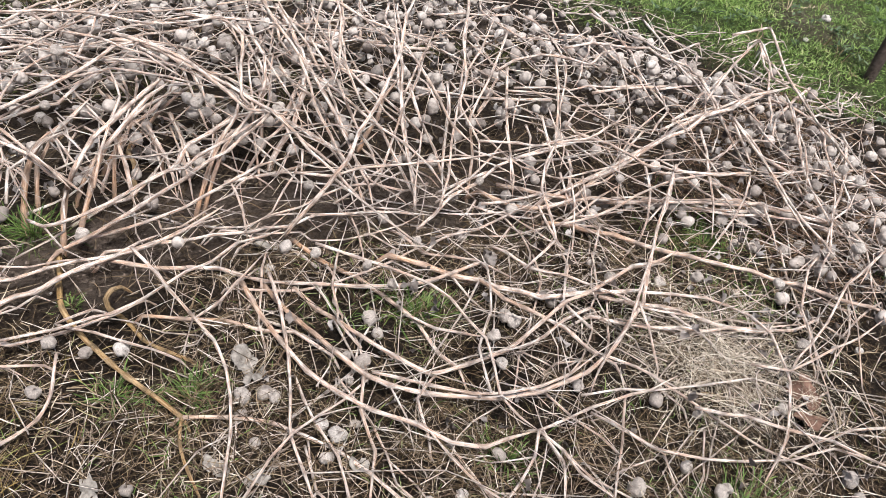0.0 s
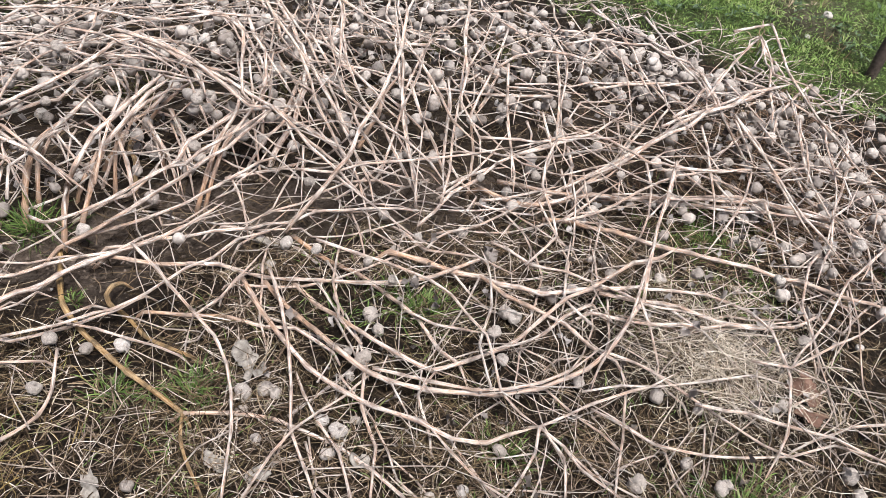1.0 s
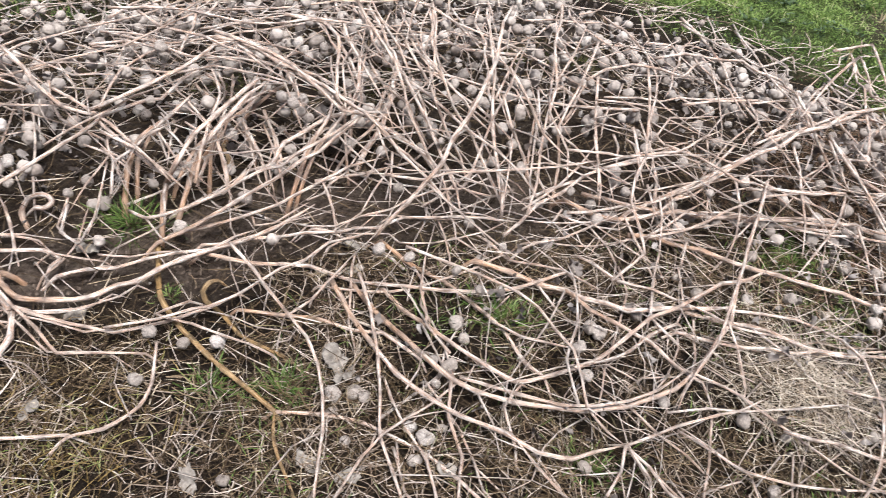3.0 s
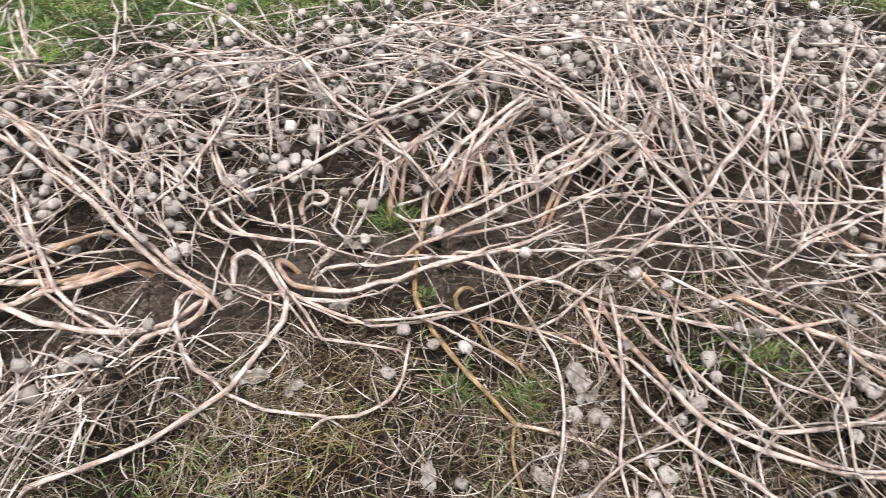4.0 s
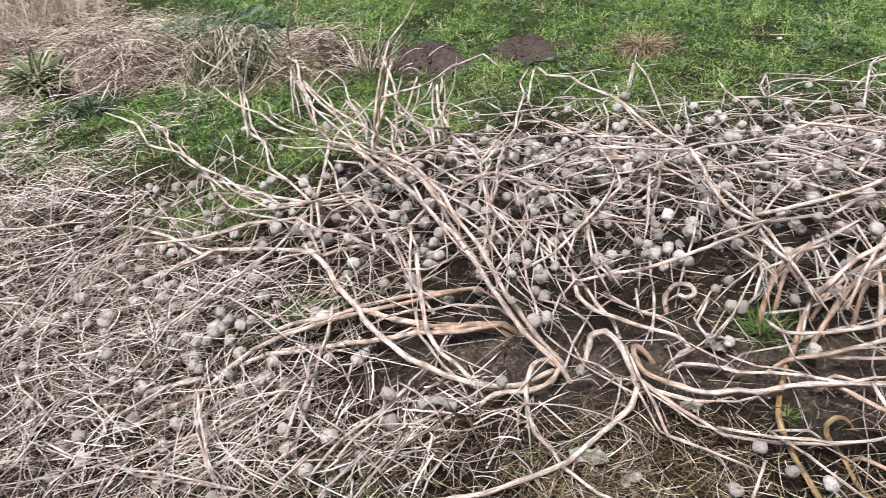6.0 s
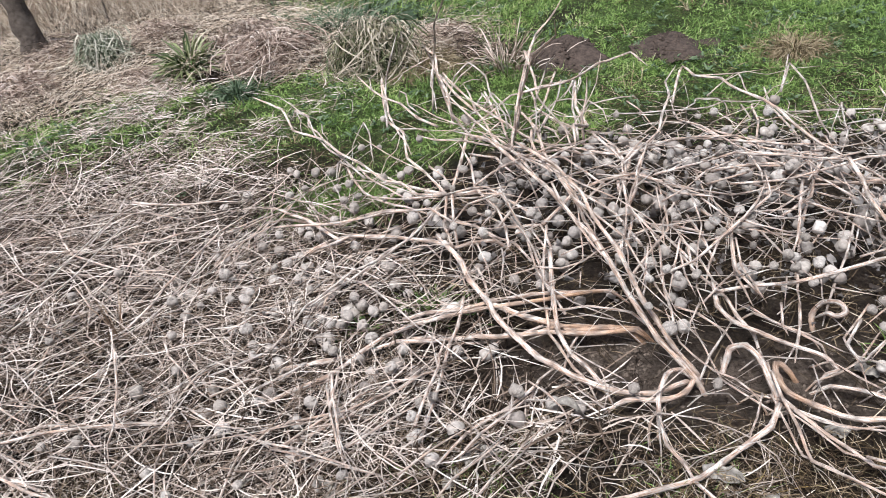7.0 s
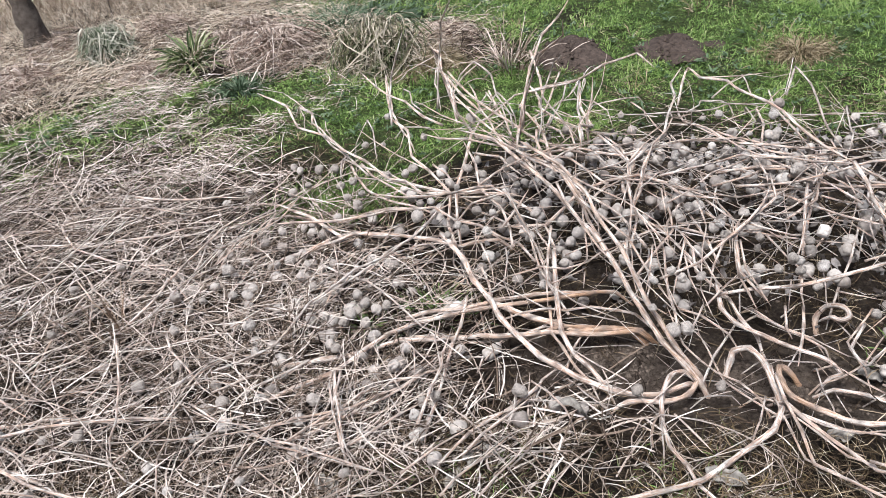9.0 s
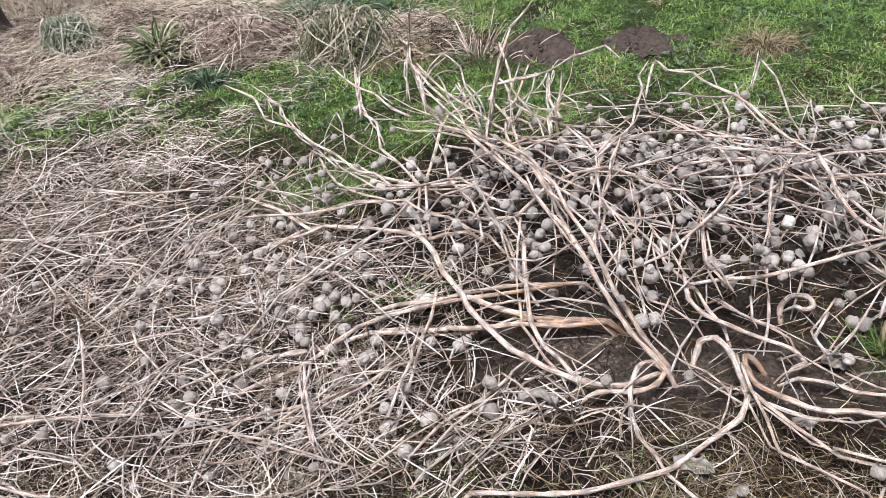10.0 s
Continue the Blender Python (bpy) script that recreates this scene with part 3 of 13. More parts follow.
traced([(1.152, 1.343, 0.01), (1.067, 1.237, 0.01), (1.018, 1.164, 0.02), (0.990, 1.074, 0.02), (0.971, 0.941, 0.02), (0.959, 0.822, 0.03), (0.953, 0.709, 0.03)], 0.0084, 0.0061, GREENISH, (0.05, 0.30), 0, 0.60)
traced([(0.953, 0.709, 0.03), (1.023, 0.617, 0.03), (1.057, 0.551, 0.03), (1.070, 0.495, 0.03), (1.087, 0.391, 0.03), (1.076, 0.301, 0.04), (1.062, 0.207, 0.04)], 0.0053, 0.0041, STALK, (0.10, 0.80), 1, 0.35)
traced([(0.953, 0.709, 0.03), (0.901, 0.662, 0.03), (0.863, 0.600, 0.03), (0.839, 0.545, 0.02)], 0.0044, 0.0032, GREENISH, (0.20, 0.40), 0, 0.60)
traced([(1.047, 1.091, 0.04), (0.960, 1.107, 0.05), (1.021, 0.937, 0.05), (1.060, 0.821, 0.04)], 0.0039, 0.0032, STALK, (0.50, 1.00), 0, 0.35)
traced([(0.849, 1.149, 0.06), (0.940, 1.077, 0.07), (1.045, 1.013, 0.08), (1.116, 0.979, 0.10), (1.228, 0.965, 0.11), (1.376, 0.938, 0.12), (1.483, 0.882, 0.13)], 0.0041, 0.0042, STALK, (0.30, 0.90), 1, 0.35)
traced([(1.192, 1.210, 0.03), (1.259, 1.082, 0.03), (1.341, 0.967, 0.04), (1.378, 0.848, 0.04), (1.445, 0.737, 0.05), (1.512, 0.643, 0.05), (1.590, 0.555, 0.05), (1.697, 0.481, 0.06), (1.785, 0.443, 0.06)], 0.0062, 0.0056, STALK, (0.15, 0.90), 1, 0.35)
traced([(1.180, 1.088, 0.15), (1.148, 0.936, 0.13), (1.134, 0.853, 0.11), (1.121, 0.773, 0.09), (1.088, 0.706, 0.07), (1.031, 0.640, 0.07), (0.967, 0.581, 0.06), (0.901, 0.534, 0.06), (0.831, 0.481, 0.06)], 0.0049, 0.0031, STALK, (0.40, 0.90), 2, 0.35)
traced([(1.142, 0.861, 0.08), (1.224, 0.854, 0.08), (1.293, 0.863, 0.09), (1.359, 0.858, 0.11)], 0.0038, 0.0030, STALK, (0.50, 0.90), 1, 0.35)
traced([(1.112, 0.995, 0.03), (1.166, 0.911, 0.03), (1.215, 0.830, 0.04), (1.247, 0.734, 0.04), (1.289, 0.676, 0.04), (1.284, 0.558, 0.04)], 0.0054, 0.0048, STALK, (0.05, 0.40), 0, 0.35)
traced([(1.338, 0.888, 0.04), (1.272, 0.756, 0.04), (1.238, 0.674, 0.05), (1.204, 0.570, 0.05), (1.192, 0.472, 0.06), (1.199, 0.384, 0.06), (1.228, 0.283, 0.06), (1.232, 0.198, 0.06), (1.268, 0.133, 0.06), (1.375, 0.062, 0.06)], 0.0072, 0.0054, STALK, (0.10, 0.80), 1, 0.35)
traced([(1.376, 0.831, 0.08), (1.298, 0.725, 0.07), (1.208, 0.628, 0.06), (1.126, 0.554, 0.06), (1.046, 0.488, 0.05), (0.990, 0.404, 0.05), (0.944, 0.338, 0.05)], 0.0051, 0.0032, STALK, (0.30, 0.90), 1, 0.35)
traced([(1.366, 0.838, 0.04), (1.324, 0.705, 0.04), (1.293, 0.566, 0.05), (1.271, 0.451, 0.06), (1.314, 0.309, 0.06), (1.392, 0.175, 0.07), (1.476, 0.101, 0.07), (1.589, 0.036, 0.08), (1.754, 0.015, 0.08), (1.907, 0.013, 0.08), (2.151, 0.073, 0.09)], 0.0073, 0.0058, STALK, (0.10, 0.90), 2, 0.35)
traced([(1.260, 0.452, 0.06), (1.188, 0.406, 0.05), (1.126, 0.323, 0.04), (1.013, 0.256, 0.04)], 0.0047, 0.0033, STALK, (0.40, 0.90), 1, 0.35)
traced([(1.281, 0.444, 0.07), (1.329, 0.320, 0.07), (1.363, 0.221, 0.08), (1.406, 0.157, 0.09), (1.472, 0.104, 0.09), (1.539, 0.064, 0.10), (1.634, 0.034, 0.11)], 0.0047, 0.0039, STALK, (0.30, 0.90), 1, 0.35)
traced([(1.406, 0.773, 0.04), (1.384, 0.635, 0.04), (1.371, 0.540, 0.05), (1.367, 0.438, 0.05), (1.375, 0.339, 0.05), (1.449, 0.282, 0.06), (1.551, 0.230, 0.06), (1.671, 0.199, 0.08), (1.761, 0.181, 0.09), (1.832, 0.141, 0.10), (1.981, 0.085, 0.12), (2.116, 0.005, 0.13)], 0.0062, 0.0057, STALK, (0.20, 0.90), 2, 0.35)
traced([(1.477, 0.766, 0.15), (1.532, 0.578, 0.14), (1.548, 0.469, 0.14), (1.546, 0.401, 0.13), (1.510, 0.331, 0.13), (1.494, 0.270, 0.12), (1.442, 0.218, 0.11), (1.390, 0.168, 0.09), (1.370, 0.107, 0.08), (1.371, 0.055, 0.07)], 0.0046, 0.0032, STALK, (0.50, 1.00), 2, 0.35)
traced([(1.371, 0.055, 0.07), (1.372, -0.011, 0.05), (1.349, -0.066, 0.04), (1.335, -0.167, 0.04)], 0.0041, 0.0030, STALK, (0.60, 1.00), 1, 0.35)
traced([(1.371, 0.055, 0.07), (1.318, 0.035, 0.05), (1.241, 0.032, 0.04), (1.176, 0.036, 0.04)], 0.0041, 0.0029, STALK, (0.60, 1.00), 1, 0.35)
traced([(1.371, 0.048, 0.07), (1.346, -0.023, 0.05), (1.262, -0.070, 0.03)], 0.0031, 0.0026, STALK, (0.60, 1.00), 1, 0.35)
traced([(1.371, 0.055, 0.07), (1.494, -0.014, 0.08), (1.583, -0.078, 0.09), (1.689, -0.149, 0.11)], 0.0036, 0.0034, STALK, (0.60, 1.00), 1, 0.35)
traced([(1.558, 0.905, 0.03), (1.543, 0.738, 0.03), (1.528, 0.581, 0.04), (1.504, 0.461, 0.04), (1.447, 0.359, 0.04), (1.433, 0.299, 0.05)], 0.0072, 0.0048, STALK, (0.00, 0.40), 0, 0.35)
traced([(1.500, 0.494, 0.05), (1.498, 0.409, 0.06), (1.542, 0.290, 0.07)], 0.0041, 0.0035, STALK, (0.40, 0.80), 0, 0.35)
traced([(1.658, 0.655, 0.05), (1.701, 0.482, 0.05), (1.728, 0.358, 0.06), (1.772, 0.245, 0.06), (1.865, 0.147, 0.07), (1.978, 0.022, 0.08)], 0.0088, 0.0066, STALK, (0.05, 0.60), 1, 0.35)
traced([(1.725, 0.409, 0.06), (1.708, 0.263, 0.06), (1.710, 0.148, 0.06), (1.691, 0.065, 0.05), (1.687, -0.006, 0.05)], 0.0065, 0.0050, STALK, (0.10, 0.60), 1, 0.35)
traced([(1.834, 0.441, 0.09), (1.823, 0.311, 0.09), (1.869, 0.153, 0.09), (1.881, 0.005, 0.09), (1.950, -0.144, 0.09)], 0.0045, 0.0032, STALK, (0.30, 0.90), 1, 0.35)
traced([(2.106, 0.621, 0.03), (2.095, 0.537, 0.04), (2.101, 0.464, 0.05), (2.264, 0.321, 0.07), (2.367, 0.168, 0.08), (2.477, 0.021, 0.09), (2.577, -0.132, 0.09), (2.588, -0.253, 0.10), (2.617, -0.383, 0.11)], 0.0088, 0.0075, STALK, (0.10, 0.70), 2, 0.35)
traced([(2.177, 0.600, 0.03), (2.194, 0.529, 0.04), (2.205, 0.456, 0.05), (2.284, 0.299, 0.05), (2.425, 0.089, 0.06), (2.550, -0.111, 0.07), (2.603, -0.294, 0.08), (2.610, -0.462, 0.09)], 0.0077, 0.0062, STALK, (0.20, 0.80), 2, 0.35)
traced([(2.073, 0.391, 0.05), (2.136, 0.261, 0.05), (2.168, 0.123, 0.06), (2.201, -0.022, 0.07), (2.260, -0.191, 0.07), (2.300, -0.330, 0.07), (2.315, -0.455, 0.07), (2.353, -0.589, 0.07)], 0.0084, 0.0057, STALK, (0.10, 0.70), 2, 0.35)
traced([(1.877, 0.125, 0.06), (1.913, 0.041, 0.06), (1.958, -0.071, 0.07), (1.967, -0.147, 0.07), (2.028, -0.271, 0.06), (2.104, -0.346, 0.06)], 0.0065, 0.0055, STALK, (0.20, 0.70), 1, 0.35)
traced([(1.792, 0.111, 0.06), (1.855, -0.030, 0.06), (1.941, -0.158, 0.06), (2.068, -0.309, 0.06), (2.199, -0.403, 0.06)], 0.0048, 0.0045, STALK, (0.30, 0.80), 1, 0.35)
traced([(1.942, 0.041, 0.08), (2.043, -0.117, 0.08), (2.041, -0.241, 0.09), (1.998, -0.303, 0.10), (1.911, -0.366, 0.09), (1.783, -0.405, 0.09), (1.703, -0.422, 0.08), (1.642, -0.420, 0.07)], 0.0049, 0.0032, STALK, (0.40, 1.00), 2, 0.35)
traced([(2.362, 0.126, 0.21), (2.100, 0.076, 0.18), (1.980, 0.047, 0.15), (1.854, 0.023, 0.13), (1.710, 0.013, 0.11), (1.603, 0.015, 0.09), (1.545, 0.005, 0.07)], 0.0054, 0.0033, STALK, (0.50, 1.00), 1, 0.35)
traced([(1.870, 0.020, 0.11), (1.811, -0.037, 0.09), (1.738, -0.098, 0.06)], 0.0037, 0.0030, STALK, (0.60, 1.00), 0, 0.35)
traced([(1.533, 0.021, 0.06), (1.601, -0.049, 0.07), (1.747, -0.215, 0.07), (1.877, -0.377, 0.06)], 0.0033, 0.0025, TWIG, (0.50, 1.00), 2, 0.35)
traced([(1.685, 0.042, 0.06), (1.701, -0.043, 0.06), (1.689, -0.166, 0.06), (1.679, -0.284, 0.05), (1.664, -0.387, 0.05), (1.687, -0.503, 0.04)], 0.0040, 0.0028, STALK, (0.50, 1.00), 2, 0.35)
traced([(1.500, -0.017, 0.06), (1.502, -0.064, 0.06), (1.489, -0.179, 0.07), (1.541, -0.282, 0.06), (1.664, -0.449, 0.06), (1.807, -0.671, 0.05)], 0.0037, 0.0028, STALK, (0.50, 1.00), 2, 0.35)
traced([(1.955, -0.656, 0.04), (1.860, -0.557, 0.05), (1.753, -0.484, 0.05), (1.706, -0.453, 0.04)], 0.0040, 0.0033, STALK, (0.50, 1.00), 0, 0.35)
traced([(2.285, 0.116, 0.26), (2.490, -0.065, 0.23), (2.385, -0.085, 0.21), (2.337, -0.084, 0.16), (2.157, -0.064, 0.11)], 0.0047, 0.0040, STALK, (0.50, 1.00), 1, 0.35)
traced([(1.503, 0.889, 0.09), (1.564, 0.838, 0.20), (1.659, 0.807, 0.30), (1.782, 0.815, 0.40), (1.925, 0.850, 0.48), (2.102, 0.925, 0.56)], 0.0065, 0.0057, STALK, (0.20, 0.90), 1, 0.35)
traced([(1.842, 0.695, 0.07), (1.891, 0.763, 0.19), (2.038, 0.901, 0.31), (2.125, 0.986, 0.41), (2.151, 1.030, 0.51)], 0.0058, 0.0047, STALK, (0.30, 0.90), 2, 0.35)
traced([(2.390, 0.733, 0.31), (2.283, 0.658, 0.21), (2.081, 0.512, 0.11)], 0.0051, 0.0036, STALK, (0.50, 1.00), 1, 0.35)
traced([(2.165, 0.821, 0.31), (2.093, 0.762, 0.21), (1.873, 0.624, 0.11)], 0.0037, 0.0029, TWIG, (0.50, 1.00), 1, 0.35)
traced([(1.214, 1.644, 0.26), (1.246, 1.615, 0.28), (1.349, 1.591, 0.30), (1.465, 1.575, 0.32), (1.593, 1.587, 0.34), (1.650, 1.535, 0.36)], 0.0063, 0.0057, STALK, (0.40, 0.90), 2, 0.35)
traced([(1.192, 1.527, 0.01), (1.260, 1.587, 0.08), (1.306, 1.575, 0.16), (1.382, 1.545, 0.21), (1.463, 1.532, 0.26)], 0.0099, 0.0078, STALK, (0.00, 0.40), 1, 0.70)
traced([(1.189, 1.369, 0.01), (1.276, 1.445, 0.09), (1.277, 1.401, 0.17), (1.354, 1.410, 0.23), (1.490, 1.418, 0.27), (1.606, 1.409, 0.31)], 0.0086, 0.0068, STALK, (0.00, 0.60), 2, 0.70)
traced([(1.265, 1.389, 0.01), (1.328, 1.406, 0.10), (1.379, 1.401, 0.19), (1.462, 1.391, 0.25), (1.600, 1.381, 0.31)], 0.0088, 0.0067, STALK, (0.00, 0.60), 2, 0.70)
traced([(1.413, 1.433, 0.01), (1.469, 1.482, 0.08), (1.496, 1.477, 0.16), (1.610, 1.496, 0.18), (1.715, 1.466, 0.21)], 0.0070, 0.0060, STALK, (0.00, 0.50), 1, 0.60)
traced([(1.476, 1.423, 0.01), (1.508, 1.451, 0.05), (1.525, 1.495, 0.06), (1.609, 1.560, 0.06)], 0.0071, 0.0062, GREENISH, (0.20, 0.50), 0, 0.70)
traced([(1.578, 1.416, 0.02), (1.603, 1.449, 0.05), (1.621, 1.518, 0.08), (1.607, 1.562, 0.11)], 0.0061, 0.0049, STALK, (0.00, 0.40), 0, 0.70)
traced([(1.497, 1.201, 0.01), (1.566, 1.223, 0.09), (1.629, 1.231, 0.17), (1.719, 1.249, 0.21), (1.774, 1.287, 0.26)], 0.0081, 0.0059, STALK, (0.00, 0.50), 2, 0.60)
traced([(1.521, 1.193, 0.01), (1.578, 1.209, 0.09), (1.619, 1.201, 0.17), (1.730, 1.216, 0.21), (1.836, 1.224, 0.26)], 0.0069, 0.0048, STALK, (0.00, 0.50), 2, 0.60)
traced([(1.152, 1.446, 0.06), (1.128, 1.342, 0.11), (1.199, 1.253, 0.16), (1.313, 1.194, 0.21), (1.431, 1.157, 0.22), (1.567, 1.148, 0.24), (1.725, 1.138, 0.26)], 0.0053, 0.0046, STALK, (0.50, 0.90), 1, 0.35)
traced([(1.138, 1.323, 0.03), (1.270, 1.271, 0.07), (1.395, 1.235, 0.11), (1.558, 1.207, 0.15), (1.685, 1.199, 0.17), (1.797, 1.195, 0.20), (1.751, 1.256, 0.23)], 0.0062, 0.0059, STALK, (0.10, 0.90), 1, 0.35)
traced([(1.182, 1.324, 0.03), (1.346, 1.232, 0.05), (1.433, 1.174, 0.08), (1.558, 1.147, 0.10), (1.667, 1.120, 0.12), (1.737, 1.055, 0.15)], 0.0053, 0.0047, STALK, (0.10, 0.80), 1, 0.35)
traced([(1.213, 1.235, 0.03), (1.311, 1.156, 0.04), (1.422, 1.063, 0.05), (1.522, 0.973, 0.06), (1.646, 0.898, 0.07), (1.740, 0.792, 0.08), (1.814, 0.670, 0.09)], 0.0053, 0.0046, STALK, (0.20, 0.90), 1, 0.35)
traced([(1.706, 1.275, 0.31), (1.720, 1.123, 0.28), (1.727, 1.043, 0.24), (1.718, 0.980, 0.21), (1.725, 0.885, 0.17), (1.707, 0.773, 0.13)], 0.0057, 0.0045, STALK, (0.40, 0.90), 1, 0.35)
traced([(1.208, 1.608, 0.21), (1.248, 1.517, 0.18), (1.264, 1.418, 0.14), (1.290, 1.374, 0.09)], 0.0053, 0.0043, STALK, (0.40, 0.90), 1, 0.35)
traced([(1.342, 1.566, 0.21), (1.313, 1.476, 0.13), (1.363, 1.388, 0.07)], 0.0033, 0.0033, TWIG, (0.40, 0.90), 1, 0.35)
traced([(1.627, 1.622, 0.36), (1.661, 1.460, 0.36), (1.634, 1.266, 0.36), (1.679, 1.169, 0.28), (1.825, 1.129, 0.21)], 0.0058, 0.0048, STALK, (0.40, 0.90), 1, 0.35)
traced([(1.659, 1.545, 0.36), (1.663, 1.377, 0.36), (1.702, 1.271, 0.31), (1.781, 1.237, 0.21)], 0.0058, 0.0048, STALK, (0.40, 0.90), 1, 0.35)
traced([(1.789, 1.498, 0.41), (1.869, 1.423, 0.39), (1.868, 1.357, 0.37), (1.769, 1.273, 0.34), (1.695, 1.203, 0.30), (1.711, 1.174, 0.26)], 0.0059, 0.0046, STALK, (0.40, 0.90), 1, 0.35)
traced([(1.963, 1.422, 0.36), (1.886, 1.288, 0.32), (1.801, 1.219, 0.27), (1.794, 1.241, 0.21)], 0.0062, 0.0048, STALK, (0.40, 0.90), 1, 0.35)
traced([(2.652, 0.655, 0.31), (2.753, 0.538, 0.33), (2.772, 0.409, 0.36), (2.924, 0.295, 0.28), (3.029, 0.213, 0.21)], 0.0055, 0.0044, STALK, (0.50, 1.00), 1, 0.35)
traced([(2.736, 0.163, 0.51), (2.889, 0.084, 0.51), (2.583, -0.041, 0.51), (2.570, -0.126, 0.45), (2.668, -0.242, 0.33), (2.766, -0.382, 0.21)], 0.0044, 0.0038, STALK, (0.50, 1.00), 1, 0.35)
traced([(2.660, 0.158, 0.31), (2.821, 0.140, 0.38), (2.897, 0.101, 0.46), (2.844, 0.015, 0.38), (2.981, -0.050, 0.31)], 0.0045, 0.0041, STALK, (0.50, 1.00), 1, 0.35)
traced([(2.229, 0.348, 0.11), (2.338, 0.279, 0.17), (2.494, 0.207, 0.23), (2.630, 0.138, 0.28), (2.792, 0.050, 0.32), (2.866, -0.046, 0.36)], 0.0074, 0.0065, STALK, (0.20, 0.90), 2, 0.35)
traced([(2.196, 0.448, 0.03), (2.335, 0.358, 0.09), (2.457, 0.282, 0.15), (2.618, 0.205, 0.21), (2.763, 0.112, 0.25), (2.909, 0.014, 0.29), (2.777, -0.056, 0.34)], 0.0076, 0.0064, STALK, (0.20, 0.90), 2, 0.35)
traced([(2.708, 0.211, 0.36), (2.676, 0.089, 0.26), (2.688, -0.042, 0.13)], 0.0052, 0.0046, STALK, (0.50, 1.00), 1, 0.35)
traced([(2.622, 0.054, 0.31), (2.549, -0.074, 0.26), (2.454, -0.203, 0.21), (2.425, -0.334, 0.15), (2.416, -0.428, 0.09)], 0.0050, 0.0041, STALK, (0.50, 1.00), 2, 0.35)
traced([(1.743, 0.092, 0.07), (1.770, 0.183, 0.08), (1.880, 0.233, 0.09), (1.983, 0.269, 0.11)], 0.0041, 0.0034, TWIG, (0.50, 1.00), 1, 0.35)
traced([(1.365, 0.183, 0.11), (1.562, 0.301, 0.11), (1.687, 0.360, 0.09), (1.815, 0.462, 0.07)], 0.0036, 0.0034, TWIG, (0.50, 1.00), 1, 0.35)
traced([(3.027, 0.724, 0.31), (2.882, 0.486, 0.27), (2.770, 0.367, 0.23), (2.769, 0.278, 0.18), (2.630, 0.282, 0.13)], 0.0060, 0.0041, STALK, (0.50, 1.00), 1, 0.35)
traced([(1.790, 0.316, 0.11), (1.892, 0.285, 0.16), (2.006, 0.396, 0.21), (2.167, 0.442, 0.26), (2.269, 0.532, 0.31)], 0.0043, 0.0036, STALK, (0.50, 1.00), 1, 0.35)
traced([(2.071, 0.355, 0.06), (2.122, 0.263, 0.11), (2.249, 0.185, 0.16), (2.364, 0.113, 0.19), (2.447, -0.008, 0.23)], 0.0048, 0.0036, STALK, (0.50, 1.00), 1, 0.35)
traced([(1.794, 0.653, 0.06), (1.953, 0.643, 0.09), (2.126, 0.592, 0.13), (2.248, 0.507, 0.17), (2.353, 0.399, 0.21)], 0.0057, 0.0050, STALK, (0.30, 0.90), 1, 0.35)
traced([(0.819, 1.481, 0.03), (0.803, 1.496, 0.03), (0.789, 1.449, 0.03), (0.790, 1.394, 0.03), (0.824, 1.333, 0.04), (0.891, 1.274, 0.04), (1.006, 1.237, 0.04), (1.131, 1.211, 0.05), (1.250, 1.171, 0.05), (1.375, 1.136, 0.05), (1.523, 1.121, 0.06)], 0.0084, 0.0064, STALK, (0.05, 0.75), 0, 0.80)
traced([(0.702, 1.556, 0.02), (0.715, 1.568, 0.04), (0.743, 1.546, 0.06), (0.758, 1.482, 0.06), (0.755, 1.421, 0.05), (0.756, 1.398, 0.04)], 0.0089, 0.0085, STALK, (0.40, 0.70), 0, 0.90)
traced([(0.747, 1.349, 0.04), (0.702, 1.287, 0.04), (0.636, 1.250, 0.04), (0.564, 1.210, 0.04), (0.496, 1.173, 0.04), (0.411, 1.159, 0.04), (0.297, 1.148, 0.04), (0.165, 1.166, 0.04), (0.053, 1.190, 0.04)], 0.0083, 0.0059, STALK, (0.50, 1.00), 0, 0.50)
traced([(0.762, 1.432, 0.07), (0.754, 1.354, 0.06), (0.749, 1.255, 0.06), (0.739, 1.168, 0.05), (0.792, 1.112, 0.05), (0.870, 1.035, 0.04)], 0.0043, 0.0034, STALK, (0.50, 1.00), 0, 0.35)
traced([(0.761, 1.370, 0.04), (0.807, 1.245, 0.04), (0.864, 1.137, 0.04), (0.966, 1.079, 0.04), (1.073, 1.039, 0.04), (1.144, 1.025, 0.04)], 0.0053, 0.0040, STALK, (0.50, 0.90), 0, 0.35)
traced([(0.762, 1.340, 0.04), (0.850, 1.261, 0.04), (0.997, 1.223, 0.04)], 0.0036, 0.0031, STALK, (0.50, 0.90), 0, 0.35)
traced([(0.968, 1.640, -0.01), (0.979, 1.675, 0.02), (1.012, 1.690, 0.04), (1.032, 1.647, 0.07), (1.040, 1.619, 0.06), (1.019, 1.616, 0.05), (1.005, 1.646, 0.04)], 0.0084, 0.0072, STALK, (0.05, 0.90), 0, 0.90)
traced([(0.734, 1.765, 0.11), (0.719, 1.682, 0.09), (0.744, 1.636, 0.07), (0.841, 1.552, 0.05), (0.921, 1.488, 0.04), (0.936, 1.443, 0.03), (0.903, 1.435, 0.03)], 0.0070, 0.0055, STALK, (0.40, 0.80), 0, 0.60)
traced([(0.894, 1.395, 0.03), (1.008, 1.320, 0.03), (1.141, 1.249, 0.04), (1.207, 1.189, 0.05), (1.333, 1.156, 0.06)], 0.0055, 0.0044, STALK, (0.30, 0.90), 0, 0.35)
